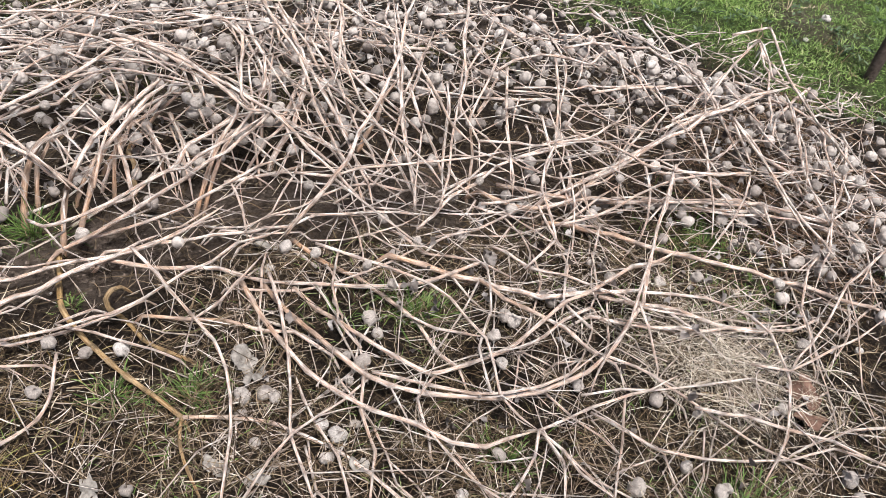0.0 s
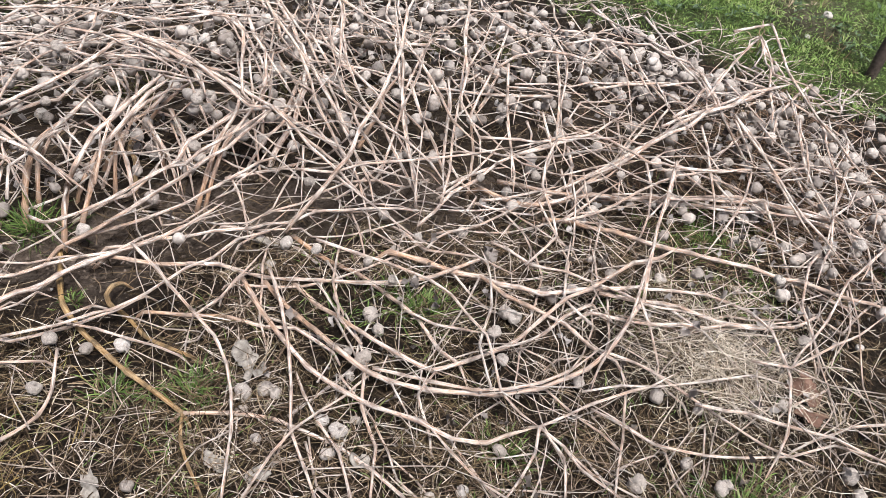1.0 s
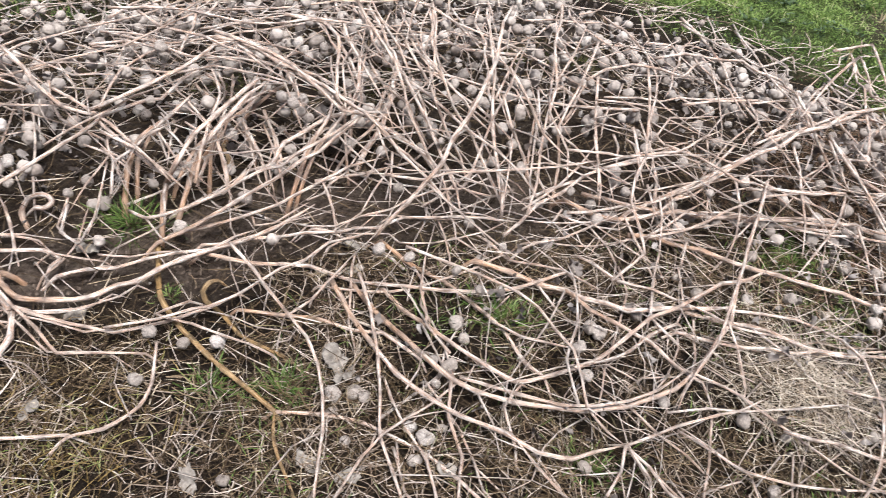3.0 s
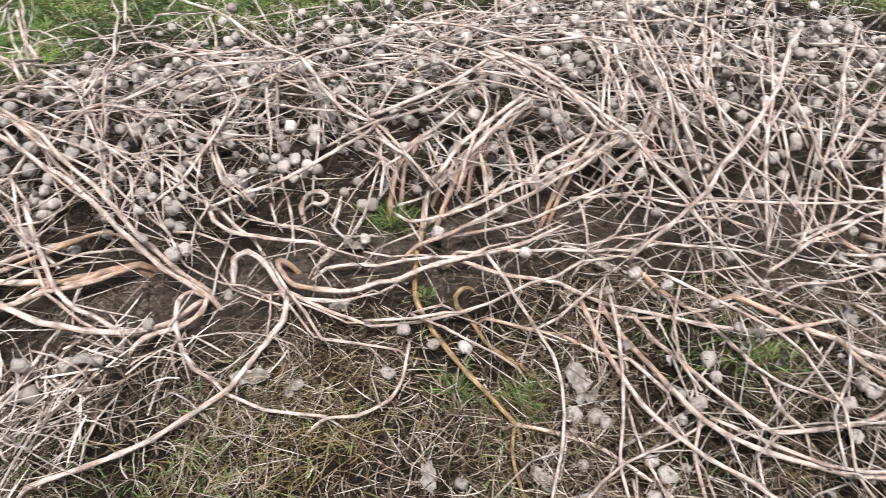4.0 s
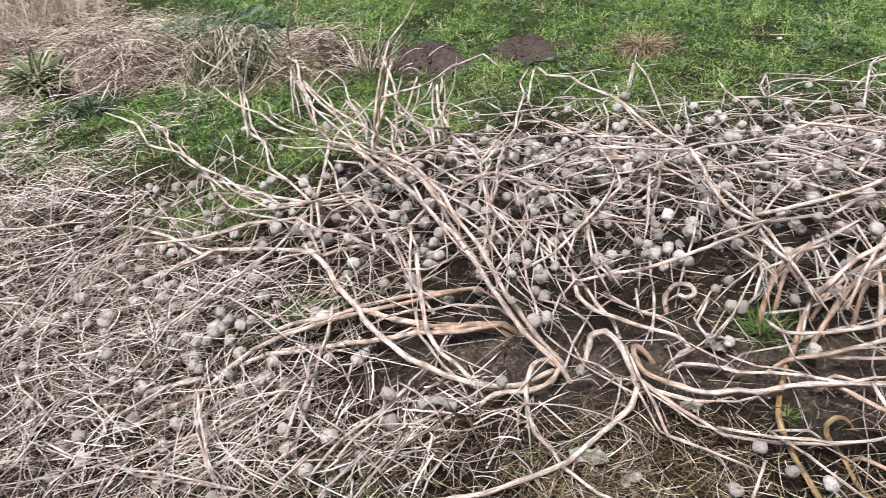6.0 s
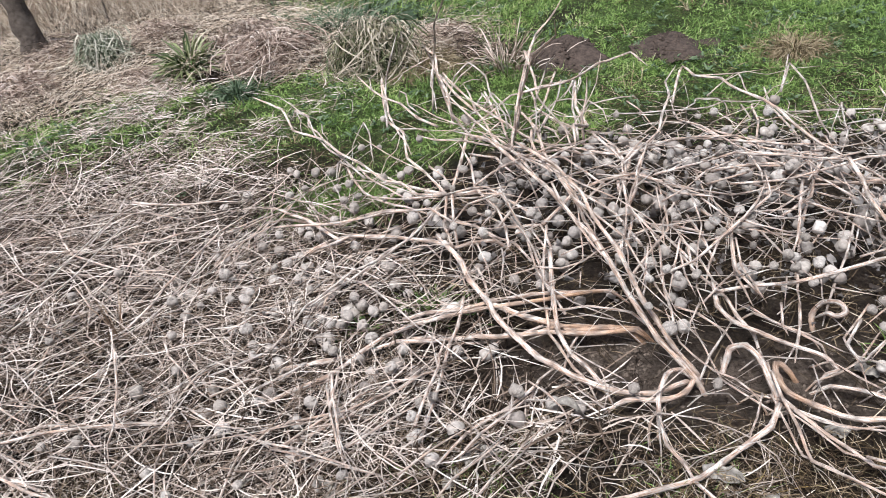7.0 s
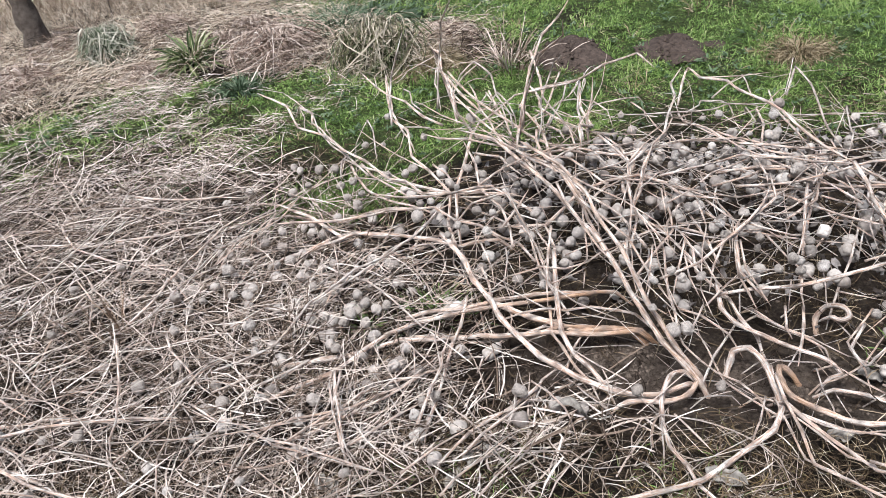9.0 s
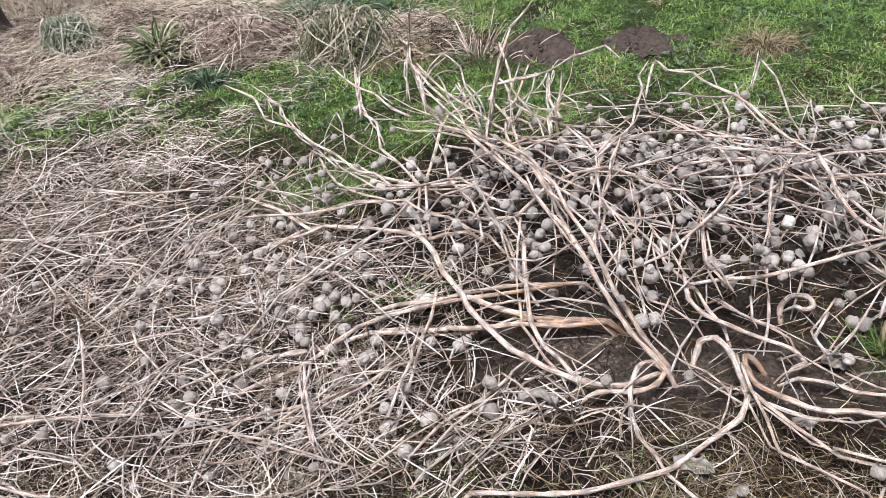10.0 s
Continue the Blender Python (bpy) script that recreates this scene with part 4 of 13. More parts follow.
traced([(1.057, 1.577, 0.06), (0.981, 1.496, 0.06), (0.979, 1.418, 0.07), (1.088, 1.503, 0.05), (1.157, 1.574, 0.04)], 0.0047, 0.0036, TWIG, (0.40, 0.90), 0, 0.35)
traced([(0.472, 1.391, 0.03), (0.485, 1.438, 0.04), (0.518, 1.483, 0.06), (0.567, 1.526, 0.03), (0.594, 1.510, 0.01)], 0.0070, 0.0065, STALK, (0.30, 0.50), 0, 0.90)
traced([(0.002, 2.177, 0.13), (0.062, 2.037, 0.11), (0.118, 1.865, 0.08), (0.164, 1.737, 0.06), (0.221, 1.643, 0.04), (0.308, 1.551, 0.03), (0.392, 1.496, 0.02), (0.485, 1.466, 0.02), (0.577, 1.501, 0.01)], 0.0092, 0.0086, STALK, (0.90, 0.30), 0, 0.60)
traced([(0.405, 1.448, 0.03), (0.488, 1.431, 0.03), (0.558, 1.454, 0.02), (0.600, 1.506, 0.01)], 0.0071, 0.0075, STALK, (0.50, 0.20), 0, 0.80)
traced([(0.469, 1.393, 0.03), (0.459, 1.287, 0.03), (0.484, 1.163, 0.04), (0.531, 1.070, 0.04), (0.596, 1.005, 0.04), (0.628, 0.974, 0.04)], 0.0050, 0.0040, STALK, (0.40, 0.90), 0, 0.35)
traced([(0.625, 0.969, 0.04), (0.683, 0.934, 0.04), (0.766, 0.925, 0.04), (0.827, 0.959, 0.04), (0.906, 1.040, 0.04)], 0.0044, 0.0039, STALK, (0.60, 1.00), 0, 0.60)
traced([(0.605, 1.491, 0.01), (0.532, 1.600, 0.08), (0.483, 1.736, 0.15), (0.433, 1.927, 0.22), (0.360, 2.072, 0.28), (0.280, 2.220, 0.32), (0.202, 2.315, 0.37), (0.096, 2.329, 0.41)], 0.0086, 0.0057, STALK, (0.25, 0.60), 2, 0.35)
traced([(0.611, 1.525, 0.01), (0.553, 1.570, 0.09), (0.506, 1.658, 0.17), (0.472, 1.781, 0.26), (0.429, 2.010, 0.31), (0.372, 2.108, 0.36), (0.268, 2.200, 0.41)], 0.0076, 0.0051, STALK, (0.25, 0.70), 2, 0.35)
traced([(0.483, 1.707, 0.03), (0.337, 1.740, 0.03), (0.222, 1.816, 0.04), (0.129, 1.892, 0.05)], 0.0100, 0.0088, STALK, (0.05, 0.40), 0, 0.35)
traced([(-0.133, 1.863, 0.06), (-0.063, 1.881, 0.06), (0.034, 1.872, 0.06), (0.132, 1.891, 0.06), (0.248, 1.906, 0.05), (0.384, 1.885, 0.05), (0.477, 1.868, 0.05)], 0.0073, 0.0070, STALK, (0.50, 0.20), 0, 0.35)
traced([(-0.123, 1.809, 0.03), (0.010, 1.781, 0.03), (0.132, 1.750, 0.04), (0.263, 1.742, 0.04), (0.389, 1.703, 0.04), (0.497, 1.695, 0.04)], 0.0082, 0.0078, STALK, (0.50, 0.05), 0, 0.35)
traced([(0.323, 1.975, 0.15), (0.308, 1.879, 0.11), (0.288, 1.701, 0.07), (0.306, 1.627, 0.05), (0.364, 1.520, 0.03)], 0.0080, 0.0062, STALK, (0.90, 1.00), 0, 0.35)
traced([(0.051, 1.914, 0.07), (-0.007, 1.741, 0.05), (-0.065, 1.544, 0.04), (-0.100, 1.455, 0.03)], 0.0054, 0.0046, STALK, (0.60, 1.00), 1, 0.35)
traced([(0.717, 1.719, 0.11), (0.903, 1.659, 0.15), (1.124, 1.652, 0.19), (1.252, 1.640, 0.23), (1.387, 1.578, 0.25), (1.610, 1.597, 0.28), (1.702, 1.606, 0.31)], 0.0058, 0.0053, STALK, (0.40, 0.90), 1, 0.35)
traced([(1.189, 1.977, 0.31), (1.178, 1.838, 0.27), (1.224, 1.658, 0.23), (1.255, 1.553, 0.16), (1.296, 1.397, 0.09)], 0.0065, 0.0049, STALK, (0.40, 0.90), 1, 0.35)
traced([(1.036, 1.889, 0.04), (1.190, 2.162, 0.11), (1.237, 2.198, 0.21)], 0.0055, 0.0059, STALK, (0.20, 0.80), 1, 0.35)
traced([(0.852, 2.507, 0.31), (0.953, 2.711, 0.35), (0.999, 2.470, 0.39), (1.055, 2.273, 0.39), (1.108, 2.142, 0.35), (1.189, 1.977, 0.31)], 0.0047, 0.0054, STALK, (1.00, 0.50), 1, 0.35)
traced([(1.207, 2.469, 0.31), (1.267, 2.554, 0.37), (1.164, 2.199, 0.43), (1.162, 2.106, 0.37), (1.194, 2.033, 0.31)], 0.0037, 0.0033, TWIG, (0.50, 1.00), 0, 0.35)
traced([(2.059, 2.209, 0.31), (2.207, 2.072, 0.34), (2.282, 1.898, 0.37), (2.188, 1.672, 0.41), (2.185, 1.572, 0.36), (2.068, 1.394, 0.31), (2.021, 1.284, 0.26)], 0.0052, 0.0051, STALK, (0.80, 0.40), 1, 0.35)
traced([(1.721, 1.922, 0.36), (1.846, 2.075, 0.42), (1.926, 2.064, 0.44), (1.905, 1.997, 0.41)], 0.0040, 0.0035, TWIG, (0.50, 1.00), 0, 0.35)
traced([(2.342, 1.376, 0.56), (2.228, 1.333, 0.46), (2.160, 1.307, 0.36), (2.110, 1.287, 0.26)], 0.0046, 0.0042, STALK, (0.90, 0.60), 1, 0.35)
traced([(1.958, 1.014, 0.11), (1.990, 1.140, 0.21), (2.021, 1.299, 0.31), (2.019, 1.411, 0.41), (2.020, 1.476, 0.51), (2.093, 1.600, 0.61)], 0.0059, 0.0047, STALK, (0.30, 0.80), 1, 0.35)
traced([(2.017, 1.091, 0.11), (2.102, 1.254, 0.21), (2.104, 1.350, 0.31), (2.124, 1.473, 0.41)], 0.0050, 0.0042, STALK, (0.30, 0.80), 1, 0.35)
traced([(1.960, 1.056, 0.05), (1.926, 1.131, 0.09), (1.886, 1.190, 0.13), (1.855, 1.237, 0.17), (1.735, 1.278, 0.18), (1.543, 1.260, 0.19), (1.356, 1.187, 0.21)], 0.0095, 0.0063, STALK, (0.30, 0.80), 1, 0.35)
traced([(2.182, 1.692, 0.21), (2.095, 1.555, 0.21), (2.015, 1.431, 0.21), (1.936, 1.314, 0.19), (1.902, 1.283, 0.16), (1.865, 1.291, 0.13)], 0.0071, 0.0052, STALK, (0.40, 0.80), 1, 0.60)
traced([(1.878, 1.297, 0.06), (2.019, 1.431, 0.10), (2.139, 1.476, 0.15), (2.151, 1.539, 0.18), (2.337, 1.696, 0.21)], 0.0064, 0.0061, STALK, (0.20, 0.80), 1, 0.60)
traced([(1.820, 1.205, 0.01), (1.944, 1.227, 0.07), (2.050, 1.273, 0.13), (2.173, 1.330, 0.19)], 0.0110, 0.0089, STALK, (0.30, 0.70), 1, 0.60)
traced([(0.338, 2.545, 0.41), (0.481, 2.418, 0.48), (0.559, 2.332, 0.56), (0.675, 2.383, 0.56), (0.690, 2.257, 0.56)], 0.0043, 0.0030, STALK, (0.60, 1.00), 0, 0.35)
traced([(0.293, 2.546, 0.21), (0.333, 2.493, 0.41), (0.371, 2.360, 0.61), (0.382, 2.042, 0.81)], 0.0045, 0.0025, STALK, (0.50, 0.90), 0, 0.35)
traced([(0.572, 1.757, 0.16), (0.675, 1.752, 0.20), (0.764, 1.790, 0.24), (0.863, 1.847, 0.27), (0.926, 1.879, 0.29), (0.949, 1.981, 0.31)], 0.0044, 0.0049, STALK, (0.30, 0.90), 1, 0.35)
traced([(1.116, 1.460, 0.13), (1.182, 1.532, 0.16), (1.303, 1.539, 0.19), (1.352, 1.525, 0.20), (1.295, 1.346, 0.21)], 0.0045, 0.0033, TWIG, (0.30, 0.90), 1, 0.35)
traced([(1.233, 1.266, 0.21), (1.428, 1.421, 0.25), (1.502, 1.466, 0.27), (1.571, 1.587, 0.29)], 0.0045, 0.0041, STALK, (0.10, 0.80), 1, 0.35)
traced([(0.508, 1.938, 0.09), (0.586, 2.099, 0.17), (0.653, 2.227, 0.24), (0.733, 2.291, 0.31)], 0.0050, 0.0044, STALK, (0.30, 0.90), 1, 0.35)
traced([(0.328, 1.984, 0.11), (0.331, 2.184, 0.11), (0.234, 2.194, 0.11), (0.171, 2.302, 0.10), (0.040, 2.419, 0.09)], 0.0046, 0.0038, STALK, (0.40, 0.90), 1, 0.35)
traced([(0.520, 1.790, 0.16), (0.666, 1.949, 0.18), (0.703, 2.181, 0.21), (0.593, 2.231, 0.21), (0.484, 2.163, 0.21)], 0.0038, 0.0031, STALK, (0.40, 0.90), 1, 0.35)
traced([(0.655, 2.049, 0.31), (0.749, 2.068, 0.31), (0.913, 2.109, 0.31), (1.040, 2.050, 0.31), (1.204, 2.005, 0.29), (1.276, 1.803, 0.27), (1.375, 1.734, 0.26)], 0.0040, 0.0031, STALK, (0.60, 1.00), 2, 0.35)
traced([(0.867, 2.017, 0.26), (1.013, 1.963, 0.28), (1.245, 1.986, 0.30), (1.423, 1.965, 0.30), (1.665, 1.956, 0.28), (1.914, 2.004, 0.26)], 0.0042, 0.0037, STALK, (0.60, 1.00), 2, 0.35)
traced([(1.470, 2.001, 0.21), (1.599, 1.862, 0.23), (1.734, 1.743, 0.26), (1.869, 1.622, 0.23), (1.923, 1.448, 0.21)], 0.0046, 0.0032, STALK, (0.60, 1.00), 2, 0.35)
traced([(0.288, 2.322, 0.37), (0.292, 2.279, 0.46), (0.345, 2.390, 0.56), (0.392, 2.437, 0.64), (0.499, 2.501, 0.73)], 0.0043, 0.0032, STALK, (0.50, 0.90), 0, 0.35)
traced([(0.050, 2.746, 0.31), (0.079, 2.837, 0.47), (0.089, 2.591, 0.67), (0.089, 2.068, 0.91)], 0.0038, 0.0022, TWIG, (0.50, 0.90), 0, 0.35)
traced([(-0.125, 2.767, 0.26), (-0.107, 2.901, 0.39), (-0.074, 2.854, 0.49), (-0.041, 2.892, 0.56)], 0.0045, 0.0038, TWIG, (0.50, 0.90), 0, 0.35)
traced([(0.123, 2.845, 0.21), (0.092, 2.924, 0.34), (0.070, 2.934, 0.44), (0.045, 2.890, 0.51)], 0.0052, 0.0038, STALK, (0.50, 0.90), 1, 0.35)
traced([(0.057, 2.596, 0.31), (-0.007, 2.624, 0.34), (-0.118, 2.780, 0.37), (-0.218, 2.947, 0.41)], 0.0048, 0.0039, STALK, (0.50, 0.90), 1, 0.35)
traced([(0.046, 2.113, 0.31), (-0.038, 2.136, 0.31), (-0.138, 2.256, 0.31), (-0.288, 2.504, 0.31), (-0.462, 2.745, 0.31), (-0.660, 3.141, 0.31)], 0.0041, 0.0049, STALK, (0.40, 0.90), 2, 0.35)
traced([(-0.209, 2.390, 0.26), (-0.330, 2.568, 0.30), (-0.412, 2.825, 0.32), (-0.476, 2.932, 0.31)], 0.0034, 0.0033, TWIG, (0.50, 1.00), 1, 0.35)
traced([(0.044, 2.153, 0.09), (0.049, 2.398, 0.15), (-0.066, 2.591, 0.21), (-0.124, 2.817, 0.26), (-0.137, 3.128, 0.31)], 0.0055, 0.0056, STALK, (0.30, 0.90), 1, 0.35)
traced([(0.047, 2.291, 0.21), (-0.147, 2.461, 0.22), (-0.306, 2.603, 0.23), (-0.311, 2.455, 0.23)], 0.0045, 0.0035, TWIG, (0.50, 1.00), 1, 0.35)
traced([(0.268, 1.992, 0.11), (0.233, 2.085, 0.12), (0.124, 2.186, 0.14), (-0.010, 2.301, 0.16), (-0.163, 2.375, 0.13), (-0.363, 2.403, 0.10), (-0.575, 2.489, 0.07)], 0.0048, 0.0051, STALK, (0.40, 0.90), 1, 0.35)
traced([(0.184, 2.208, 0.06), (0.045, 2.184, 0.07), (-0.134, 2.286, 0.08), (-0.286, 2.339, 0.08), (-0.405, 2.322, 0.06), (-0.464, 2.291, 0.05)], 0.0079, 0.0055, STALK, (0.20, 0.90), 1, 0.35)
traced([(-0.329, 2.348, 0.06), (-0.392, 2.438, 0.06), (-0.457, 2.528, 0.06), (-0.590, 2.643, 0.07)], 0.0069, 0.0060, STALK, (0.40, 0.90), 0, 0.35)
traced([(-1.339, 1.634, 0.04), (-1.179, 1.638, 0.05), (-1.014, 1.622, 0.06), (-0.855, 1.597, 0.05), (-0.740, 1.586, 0.05)], 0.0044, 0.0043, STALK, (0.30, 0.90), 1, 0.35)
traced([(-1.351, 1.588, 0.04), (-1.188, 1.497, 0.04), (-1.061, 1.430, 0.04), (-0.867, 1.344, 0.04)], 0.0054, 0.0049, STALK, (0.50, 1.00), 0, 0.35)
traced([(-0.511, 1.618, 0.04), (-0.345, 1.692, 0.04), (-0.250, 1.762, 0.05), (-0.185, 1.804, 0.06), (-0.102, 1.835, 0.06), (0.080, 1.862, 0.06), (0.319, 1.863, 0.06), (0.455, 1.860, 0.06)], 0.0076, 0.0070, STALK, (0.70, 0.05), 0, 0.35)
traced([(-0.476, 1.748, 0.04), (-0.284, 1.758, 0.04), (-0.155, 1.794, 0.04), (-0.012, 1.772, 0.04), (0.128, 1.748, 0.04), (0.297, 1.758, 0.04), (0.507, 1.699, 0.04)], 0.0080, 0.0066, STALK, (0.60, 0.05), 0, 0.35)
traced([(-0.542, 1.500, 0.04), (-0.396, 1.527, 0.05), (-0.322, 1.536, 0.05), (-0.188, 1.599, 0.06), (-0.097, 1.617, 0.06), (-0.021, 1.625, 0.07)], 0.0041, 0.0037, STALK, (0.70, 0.30), 0, 0.35)
traced([(-0.479, 1.451, 0.04), (-0.334, 1.484, 0.06), (-0.188, 1.552, 0.06), (-0.067, 1.634, 0.06)], 0.0041, 0.0038, STALK, (0.70, 0.30), 0, 0.35)
traced([(-0.299, 1.375, 0.04), (-0.321, 1.471, 0.09), (-0.341, 1.676, 0.06)], 0.0034, 0.0033, STALK, (0.70, 0.30), 0, 0.35)
traced([(-0.574, 1.515, 0.04), (-0.476, 1.441, 0.05), (-0.385, 1.389, 0.06), (-0.304, 1.362, 0.04), (-0.218, 1.327, 0.03)], 0.0042, 0.0029, STALK, (0.40, 0.90), 0, 0.35)
traced([(0.201, 1.539, 0.04), (0.120, 1.475, 0.04), (-0.001, 1.403, 0.04), (-0.077, 1.330, 0.03)], 0.0052, 0.0038, STALK, (0.70, 1.00), 0, 0.35)
traced([(-0.392, 2.164, 0.09), (-0.243, 2.022, 0.10), (-0.143, 1.859, 0.11), (-0.085, 1.787, 0.08), (-0.011, 1.752, 0.06)], 0.0039, 0.0028, TWIG, (0.70, 0.40), 0, 0.35)
traced([(-0.393, 1.675, 0.11), (-0.516, 1.631, 0.09), (-0.584, 1.632, 0.06)], 0.0038, 0.0033, TWIG, (0.70, 1.00), 0, 0.35)
traced([(-0.679, 1.741, 0.06), (-0.500, 1.785, 0.09), (-0.404, 1.903, 0.13), (-0.271, 2.031, 0.14), (-0.111, 2.135, 0.15)], 0.0040, 0.0038, TWIG, (0.40, 1.00), 1, 0.35)
traced([(-0.555, 2.000, 0.06), (-0.414, 1.952, 0.09), (-0.239, 2.038, 0.13), (-0.094, 2.163, 0.14), (0.053, 2.397, 0.15)], 0.0043, 0.0041, TWIG, (0.40, 1.00), 1, 0.35)
traced([(0.526, 2.371, 0.26), (0.569, 2.121, 0.31), (0.710, 2.205, 0.36), (0.829, 2.472, 0.36), (0.927, 2.706, 0.36)], 0.0045, 0.0037, TWIG, (0.40, 1.00), 0, 0.35)
traced([(0.555, 1.995, 0.11), (0.609, 2.211, 0.17), (0.636, 2.301, 0.22), (0.584, 2.460, 0.26)], 0.0051, 0.0046, STALK, (0.30, 1.00), 1, 0.35)
traced([(0.333, 2.153, 0.13), (0.467, 2.278, 0.16), (0.556, 2.270, 0.19), (0.643, 2.226, 0.22), (0.717, 2.049, 0.24), (0.812, 1.954, 0.26)], 0.0064, 0.0046, STALK, (0.30, 1.00), 1, 0.35)
traced([(0.317, 2.473, 0.21), (0.487, 2.452, 0.23), (0.616, 2.294, 0.26), (0.791, 2.286, 0.29), (0.943, 2.223, 0.29), (1.087, 2.123, 0.30), (1.212, 2.051, 0.31)], 0.0047, 0.0040, STALK, (0.50, 1.00), 2, 0.35)
traced([(0.513, 2.439, 0.26), (0.523, 2.565, 0.32), (0.565, 2.727, 0.36), (0.473, 2.553, 0.36)], 0.0046, 0.0035, TWIG, (0.50, 1.00), 0, 0.35)
traced([(2.492, 1.733, 0.21), (2.777, 1.837, 0.26), (2.743, 1.746, 0.21)], 0.0050, 0.0039, STALK, (0.25, 0.95), 1, 0.35)
traced([(1.828, 1.884, 0.16), (1.966, 1.800, 0.18), (2.127, 1.700, 0.20), (2.178, 1.572, 0.21), (2.365, 1.452, 0.21), (2.613, 1.318, 0.21)], 0.0048, 0.0040, STALK, (0.25, 0.95), 1, 0.35)
traced([(1.898, 1.977, 0.21), (2.115, 1.777, 0.23), (2.330, 1.578, 0.26), (2.537, 1.471, 0.26), (2.658, 1.368, 0.26)], 0.0043, 0.0035, STALK, (0.25, 0.95), 1, 0.35)
traced([(1.661, 1.663, 0.31), (1.759, 1.537, 0.27), (1.790, 1.343, 0.22), (1.828, 1.279, 0.16)], 0.0053, 0.0041, STALK, (0.25, 0.95), 1, 0.35)
traced([(1.707, 1.611, 0.31), (1.736, 1.476, 0.28), (1.832, 1.410, 0.23), (1.889, 1.288, 0.16)], 0.0053, 0.0041, STALK, (0.25, 0.95), 1, 0.35)
traced([(1.847, 1.580, 0.21), (1.784, 1.443, 0.17), (1.748, 1.371, 0.12), (1.699, 1.333, 0.06)], 0.0055, 0.0042, STALK, (0.25, 0.95), 1, 0.35)
traced([(1.477, 1.543, 0.01), (1.607, 1.562, 0.09), (1.743, 1.546, 0.15), (1.771, 1.536, 0.21)], 0.0075, 0.0064, STALK, (0.00, 0.50), 1, 0.35)
traced([(1.583, 1.560, 0.01), (1.725, 1.565, 0.09), (1.776, 1.526, 0.15), (1.773, 1.451, 0.21)], 0.0077, 0.0052, STALK, (0.00, 0.50), 1, 0.35)
traced([(1.594, 1.480, 0.13), (1.578, 1.399, 0.07), (1.564, 1.352, 0.01)], 0.0055, 0.0049, STALK, (0.25, 0.95), 1, 0.35)
traced([(1.684, 1.487, 0.13), (1.664, 1.415, 0.07), (1.632, 1.353, 0.01)], 0.0056, 0.0049, STALK, (0.25, 0.95), 1, 0.35)
traced([(1.974, 0.994, 0.07), (2.040, 0.976, 0.17), (2.093, 0.942, 0.31)], 0.0081, 0.0065, STALK, (0.00, 0.50), 1, 0.35)
traced([(2.521, 1.385, 0.11), (2.644, 1.491, 0.27), (2.505, 1.400, 0.44), (2.432, 1.322, 0.61)], 0.0059, 0.0041, STALK, (0.25, 0.95), 1, 0.35)
traced([(1.954, 1.288, 0.26), (2.010, 1.182, 0.16), (1.986, 1.069, 0.07)], 0.0048, 0.0042, STALK, (0.25, 0.95), 1, 0.35)
traced([(2.203, 1.333, 0.26), (2.134, 1.163, 0.22), (2.125, 1.022, 0.17), (2.202, 0.957, 0.09)], 0.0043, 0.0035, STALK, (0.25, 0.95), 1, 0.35)
traced([(1.728, 1.213, 0.04), (1.800, 1.210, 0.10), (1.922, 1.208, 0.15), (2.015, 1.233, 0.21)], 0.0060, 0.0048, STALK, (0.25, 0.95), 1, 0.35)
traced([(2.607, 1.537, 0.31), (2.391, 1.368, 0.23), (2.335, 1.270, 0.21)], 0.0042, 0.0033, STALK, (0.25, 0.95), 1, 0.35)
traced([(0.978, 2.463, 0.21), (1.061, 2.279, 0.22), (1.198, 2.130, 0.24), (1.208, 1.923, 0.26)], 0.0048, 0.0032, STALK, (0.25, 0.95), 1, 0.35)
traced([(1.957, 2.783, 0.11), (1.808, 2.542, 0.13), (1.981, 2.605, 0.13), (2.178, 2.625, 0.11)], 0.0045, 0.0037, TWIG, (0.25, 0.95), 1, 0.35)
traced([(1.744, 2.669, 0.09), (1.869, 2.563, 0.11), (1.998, 2.429, 0.12), (2.073, 2.339, 0.11)], 0.0043, 0.0035, TWIG, (0.25, 0.95), 1, 0.35)
traced([(0.806, 2.035, 0.26), (0.977, 2.092, 0.26), (1.106, 2.112, 0.24), (1.280, 2.146, 0.21)], 0.0042, 0.0035, STALK, (0.25, 0.95), 1, 0.35)
traced([(1.187, 1.892, 0.16), (1.107, 1.774, 0.12), (1.049, 1.709, 0.08), (1.013, 1.666, 0.03)], 0.0038, 0.0036, TWIG, (0.25, 0.95), 1, 0.35)
traced([(1.251, 1.548, 0.01), (1.310, 1.613, 0.06), (1.375, 1.628, 0.11), (1.440, 1.596, 0.15)], 0.0073, 0.0062, STALK, (0.00, 0.50), 1, 0.35)
traced([(1.346, 1.498, 0.01), (1.454, 1.535, 0.07), (1.520, 1.503, 0.14), (1.579, 1.509, 0.21)], 0.0073, 0.0061, STALK, (0.00, 0.50), 1, 0.35)
traced([(1.421, 1.485, 0.01), (1.506, 1.481, 0.11), (1.534, 1.464, 0.19)], 0.0062, 0.0048, STALK, (0.25, 0.95), 1, 0.35)
traced([(0.828, 2.134, 0.11), (0.895, 1.989, 0.12), (1.055, 1.876, 0.13), (1.152, 1.834, 0.13)], 0.0044, 0.0032, STALK, (0.25, 0.95), 1, 0.35)
traced([(1.193, 2.111, 0.26), (1.080, 1.949, 0.22), (0.994, 1.942, 0.17), (0.959, 2.044, 0.11)], 0.0045, 0.0039, STALK, (0.25, 0.95), 1, 0.35)
